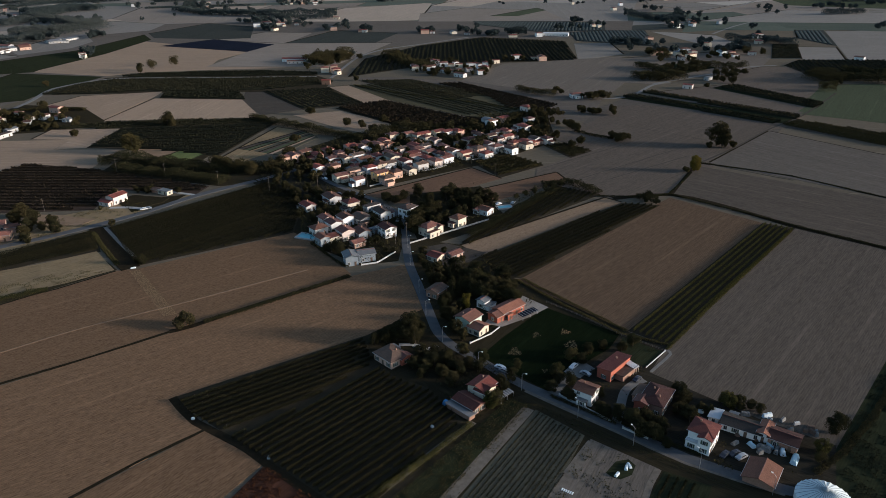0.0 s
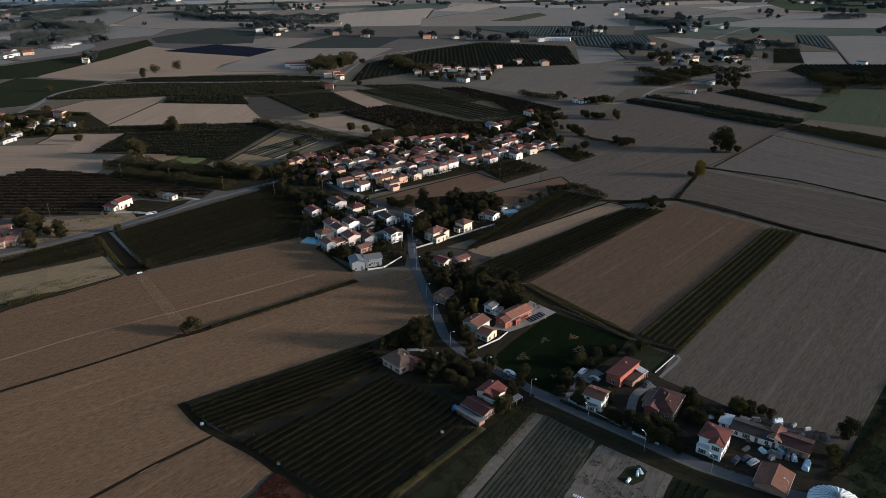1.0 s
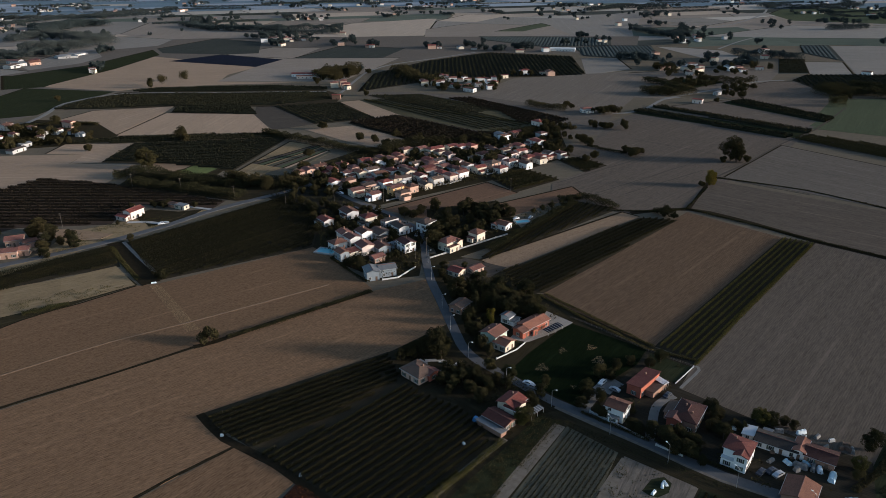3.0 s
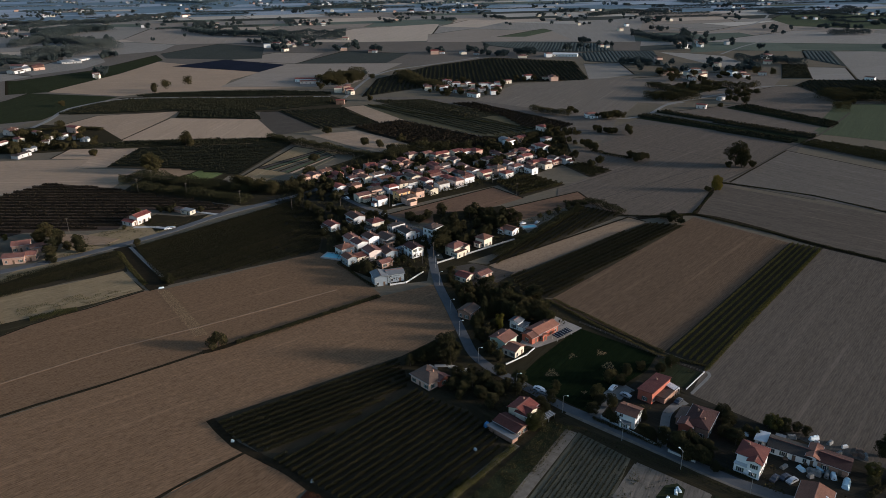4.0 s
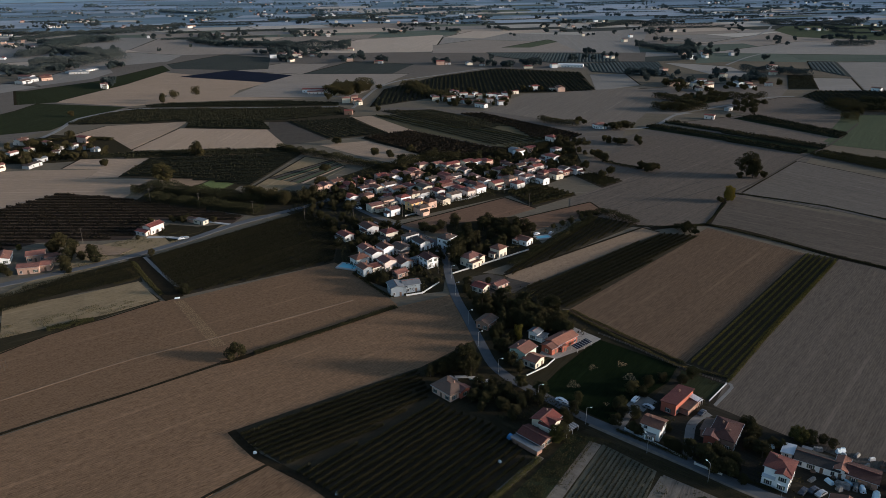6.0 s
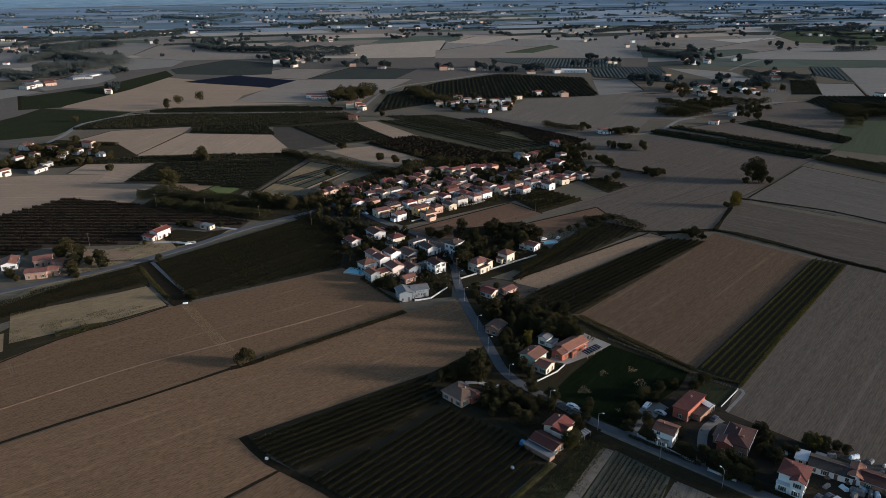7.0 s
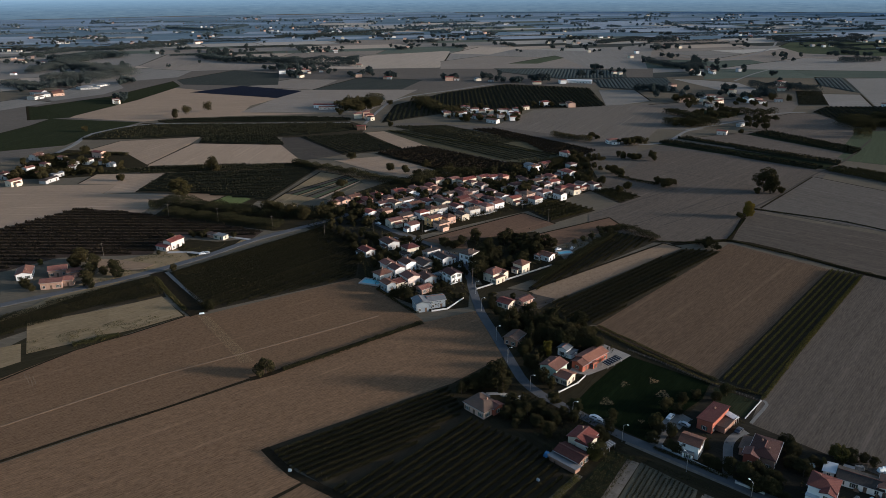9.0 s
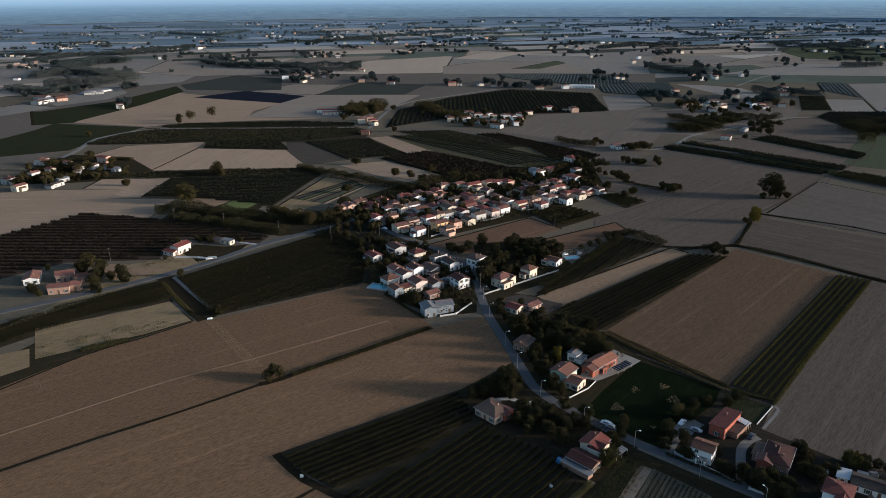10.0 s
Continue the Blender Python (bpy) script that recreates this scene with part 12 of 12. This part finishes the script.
for _x, _y, _h in ((-6.5, 309, 7), (-4, 307.5, 8), (-1.5, 308.5, 8.5), (1, 307, 8), (3.5, 306, 7.5), (8.5, 303, 8), (13, 303, 6.5)):
    tree("poplar", "olive" if _x > 5 else "dark", _x, _y, _h, 1.5)
for _x, _y, _h in ((-11, 326, 5), (-10, 333, 6), (0.6, 337, 3.5), (10, 326, 3.5), (-8.5, 318, 5), (-92, 425, 7), (-84, 432, 5), (-78, 426, 6), (-70, 424, 7), (-60, 424, 5), (-97, 436, 5), (-88, 444, 4), (-104, 447, 4.5), (27, 415, 9), (31, 412, 7), (22, 412, 8), (52, 424, 4), (58, 428, 4.5), (66, 434, 4), (72, 440, 4.5), (78, 444, 4), (46, 420, 3.5)):
    tree("broad", "dark" if _h > 4.2 else "olive", _x, _y, _h, 1.2)
cover("garden_shrubs", "dark", 0.6, 1.4, 0.2, 2.2, "dark bushes above the vineyard strip", 30.0, 405.0, 52.0, 432.0, 76.0, 452.0, 98.0, 428.0, 88.0, 424.0, 60.0, 418.0, clumps=0.1)

# trees in the village gardens
_yards = random.Random(77)
for _k in range(600):
    _x, _y = _yards.uniform(-115, 95), _yards.uniform(445, 640)
    _v = (_y - 545) - 0.62 * (_x + 5)
    if abs(_v) < 45 - 0.1 * abs(_x) and min((_x - a) ** 2 + (_y - b) ** 2 for a, b in HOMES) > 19:
        tree("broad", _yards.choice(("dark", "dark", "olive")), _x, _y, _yards.uniform(4.0, 8.5), _yards.uniform(0.8, 1.2))


# ---- the houses at the road's bend ----
homestead(-68.5, 415.9, 35.1, "old house with broad dull brown gable roof", (0, 0, 8, 10.5, 4.2, "gable", "grey", "brown", "y"), (-4.6, -2, 2.6, 5, 2.6, "mono", "grey", "brown", "y"), chimneys=((0.8, 1.2, 6.0),))
homestead(-81.2, 402.9, 39.4, "grey house with dull red roof", (0, 0, 6.4, 8.5, 3.6, "gable", "dusty", "red", "y"), (-4.2, 1, 2.6, 5, 2.6, "mono", "grey", "dark", "y"), chimneys=((0.8, 1.2, 5.4),))
homestead(-55.5, 403.1, 35.7, "cream house with red hipped roof", (0.8, 1, 8, 7.4, 4.8, "hip", "cream", "red", "x"), (-4.6, -2, 4.4, 6, 2.7, "flat", "grey", "black", "y"), chimneys=((0.8, 1.2, 6.6),))
homestead(-42.4, 400.7, 38.7, "low white house with dark terrace roof", (0, 0, 9.6, 5, 3.4, "mono", "dusty", "dark", "x"), (1, -3.6, 5, 2.6, 2.8, "flat", "dusty", "grey", "x"), chimneys=((0.8, 1.2, 5.2),))
homestead(-35.5, 388.2, 34.2, "white house with dark slate-coloured roof", (0, 0, 6.6, 9.5, 4.6, "gable", "white", "dark", "y"), (4.8, -1.6, 3.2, 4.5, 3, "mono", "white", "rose", "y"), chimneys=((0.8, 1.2, 6.4),))
homestead(-46.3, 381.0, 39.4, "dark grey house with broad blackened roof", (0, 0, 8.6, 10, 3.8, "gable", "grey", "dark", "y"), (-3, -6, 5, 4, 2.8, "mono", "barn", "black", "x"), chimneys=((0.8, 1.2, 5.6),))
homestead(-55.6, 378.3, 38.9, "white house with brown gable roof", (0, 0, 6.8, 7.6, 5.2, "gable", "white", "brown", "y"), (-4, 0.5, 2.6, 5, 3.2, "mono", "dusty", "rose", "y"), chimneys=((0.8, 1.2, 7.0),))
homestead(-61.3, 370.8, 38.6, "white house with rosy gable roof", (0, 0, 6.6, 7.2, 4.8, "gable", "white", "rose", "y"), chimneys=((0.8, 1.2, 6.6),))
homestead(-66.7, 378.2, 35.2, "pale house with faded tiled roof", (0, 0, 6.4, 6.4, 4.8, "gable", "blush", "rose", "y"), chimneys=((0.8, 1.2, 6.6),))
homestead(-68.5, 363.8, 39.9, "dusty house with brown hipped roof", (0, 0, 8, 6.8, 4.6, "hip", "dusty", "brown", "x"), chimneys=((0.8, 1.2, 6.4),))
# blue shade of the left gable is put into its wall colour
homestead(-63.2, 350.7, 36.5, "house with bluish shade painted on its gable block, brown roof", (-1.4, 0, 5.4, 6.8, 4.6, "gable", "slate", "brown", "y"), (4, -0.4, 5, 6.4, 4, "gable", "cream", "maroon", "x"), chimneys=((0.8, 1.2, 6.4),))
homestead(-53.0, 357.8, 34.2, "rosy-roofed house with pale walls", (0, 0, 7.4, 8, 5.2, "gable", "blush", "rose", "y"), (-4.6, -0.6, 2.6, 6, 3, "mono", "cream", "brown", "y"), chimneys=((0.8, 1.2, 7.0),))
homestead(-44.3, 359.7, 34.9, "low house with grey-brown roof", (0, 0, 7.6, 8.2, 3.8, "gable", "slate", "brown", "y"), chimneys=((0.8, 1.2, 5.6),))
homestead(-30.5, 361.4, 34.1, "white house with maroon roofs on two levels", (0, 0, 7, 8.4, 5.4, "gable", "white", "maroon", "y"), (0.6, 5.6, 7.4, 4, 3.8, "gable", "dusty", "rose", "x"), chimneys=((0.8, 1.2, 7.2),))
homestead(-45.4, 347.0, 38.8, "low annexe with rosy tiled roof", (0, 0, 6.6, 5.4, 2.9, "gable", "barn", "rose", "x"))
homestead(-38.2, 364.9, 39.6, "small outhouse with blue-grey sheets", (0, 0, 4, 4.4, 2.5, "mono", "slate", "grey", "x"))
tree("broad", "dark", -84.0, 391.7, 6.0, 1.15)
tree("broad", "dark", -84.3, 417.5, 5.0, 1.15)
tree("broad", "dark", -89.4, 410.9, 6.0, 1.15)
tree("broad", "dark", -74.2, 407.3, 4.5, 1.15)
tree("broad", "dark", -72.5, 393.1, 5.0, 1.15)
tree("broad", "dark", -74.4, 382.6, 5.0, 1.15)
tree("broad", "dark", -76.7, 390.1, 4.0, 1.15)
tree("broad", "dark", -51.5, 392.7, 5.0, 1.15)
tree("broad", "dark", -49.7, 395.2, 6.0, 1.15)
tree("broad", "dark", -38.8, 379.2, 6.5, 1.15)
tree("broad", "dark", -37.5, 374.9, 5.0, 1.15)
tree("broad", "dark", -55.2, 338.9, 7.0, 1.15)
tree("broad", "dark", -57.9, 339.0, 6.0, 1.15)
tree("broad", "dark", -52.3, 334.7, 6.5, 1.15)
tree("broad", "dark", -61.1, 340.9, 4.5, 1.15)
tree("broad", "dark", -34.2, 413.3, 7.0, 1.15)
tree("broad", "dark", -29.6, 412.2, 6.0, 1.15)
tree("broad", "dark", -35.9, 418.4, 6.0, 1.15)
tree("broad", "dark", -27.2, 414.8, 5.0, 1.15)
tree("broad", "dark", -16.5, 363.5, 12.0, 1.00)
tree("broad", "dark", -13.4, 373.1, 11.0, 1.00)
tree("broad", "dark", -17.5, 376.0, 10.0, 1.00)
tree("broad", "dark", -14.5, 383.1, 9.0, 1.00)
tree("broad", "dark", -26.1, 337.4, 3.5, 1.15)
tree("broad", "dark", -38.7, 349.6, 4.0, 1.15)
tree("broad", "dark", -35.5, 350.9, 4.5, 1.15)
tree("broad", "dark", -25.2, 381.8, 4.0, 1.15)
tree("broad", "dark", -23.9, 374.6, 3.5, 1.15)
tree("broad", "dark", -48.1, 368.9, 4.0, 1.15)
tree("broad", "dark", -59.7, 360.2, 4.0, 1.15)
tree("broad", "dark", -48.2, 349.8, 4.5, 1.15)
tree("broad", "dark", -40.3, 370.7, 4.5, 1.15)
tree("broad", "dark", -71.3, 371.2, 4.0, 1.15)
tree("broad", "dark", -59.5, 388.3, 5.0, 1.15)
tree("broad", "dark", -63.2, 394.5, 5.0, 1.15)
tree("broad", "dark", -67.7, 396.1, 4.5, 1.15)
tree("broad", "dark", -42.0, 388.0, 4.0, 1.15)
tree("broad", "dark", -32.4, 373.4, 4.0, 1.15)
tree("broad", "dark", -22.8, 369.1, 3.5, 1.15)
tree("broad", "dark", -49.1, 330.7, 4.0, 1.15)
tree("broad", "dark", -30.0, 338.6, 3.0, 1.15)
tree("broad", "dark", -32.3, 345.8, 3.2, 1.15)
tree("broad", "dark", -70.3, 400.8, 5.0, 1.15)
tree("broad", "dark", -76.9, 419.1, 5.0, 1.15)
tree("broad", "dark", -62.5, 402.3, 5.0, 1.15)
tree("broad", "dark", -48.5, 406.9, 4.5, 1.15)
tree("broad", "dark", -6.6, 395.1, 9.0, 1.00)
tree("broad", "dark", -9.1, 383.0, 8.0, 1.15)
tree("broad", "dark", -4.9, 374.3, 7.0, 1.15)
tree("broad", "dark", -23.6, 418.2, 7.0, 1.15)
hedge(1.6, 1.5, "dark", "dark hedge along the edge of the gardens", -70.5, 350.1, -60.9, 336.7, -49.8, 321.2, -47.0, 320.4)

tree("broad", "dark", -13.5, 248.4, 12.5, 0.8)
tree("broad", "dark", -17.0, 250.6, 10.0, 0.9)
tree("broad", "dark", -11.4, 246.6, 8.5, 0.9)
tree("broad", "dark", -21.6, 249.6, 7.5, 0.9)
tree("broad", "dark", -25.5, 248.6, 6.0, 1.0)
tree("poplar", "dark", 4.1, 287.4, 11.0, 1.2)
tree("poplar", "dark", 7.6, 289.0, 9.5, 1.2)
tree("poplar", "dark", 11.9, 288.9, 10.5, 1.2)
tree("poplar", "dark", 28.2, 281.9, 10.0, 1.3)
tree("broad", "olive", 31.5, 279.5, 8.0, 1.0)

# ---- trees too far off to be told apart ----
_rng = np.random.default_rng(21)
# each band further off takes leaves with more haze in their colour
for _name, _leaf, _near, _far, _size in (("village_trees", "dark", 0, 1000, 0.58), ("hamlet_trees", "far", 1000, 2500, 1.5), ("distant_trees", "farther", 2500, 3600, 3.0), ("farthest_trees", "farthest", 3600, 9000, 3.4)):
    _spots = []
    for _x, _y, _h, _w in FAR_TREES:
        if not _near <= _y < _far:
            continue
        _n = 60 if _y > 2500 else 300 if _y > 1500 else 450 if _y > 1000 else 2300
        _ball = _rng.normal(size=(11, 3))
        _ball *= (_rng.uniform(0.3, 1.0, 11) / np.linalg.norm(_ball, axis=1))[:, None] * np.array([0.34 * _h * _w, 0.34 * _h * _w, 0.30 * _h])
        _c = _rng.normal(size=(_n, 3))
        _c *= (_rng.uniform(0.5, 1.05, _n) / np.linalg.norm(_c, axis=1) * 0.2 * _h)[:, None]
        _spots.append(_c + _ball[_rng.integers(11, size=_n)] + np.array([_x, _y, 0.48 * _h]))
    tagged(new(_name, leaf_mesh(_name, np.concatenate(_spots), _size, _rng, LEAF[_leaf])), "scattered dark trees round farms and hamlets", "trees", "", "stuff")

# ---- farm buildings too far off to be told apart ----
_v, _f, _m, _mats = [], [], [], []
for _pose, (_pv, _pf), _what, _which in FAR_HOUSES:
    _mat = (WALLS if _what == "wall" else ROOFS)[_which]
    if _mat not in _mats:
        _mats.append(_mat)
    _k = len(_v)
    _v += [tuple(_pose @ Vector(q)) for q in _pv]
    _f += [tuple(i + _k for i in q) for q in _pf]
    _m += [_mats.index(_mat)] * len(_pf)
_me = mesh("distant_farms", _v, _f, _mats)
_me.polygons.foreach_set("material_index", _m)
tagged(new("distant_farms", _me), "scattered pale farm buildings across the plain", "farms", "", "stuff")
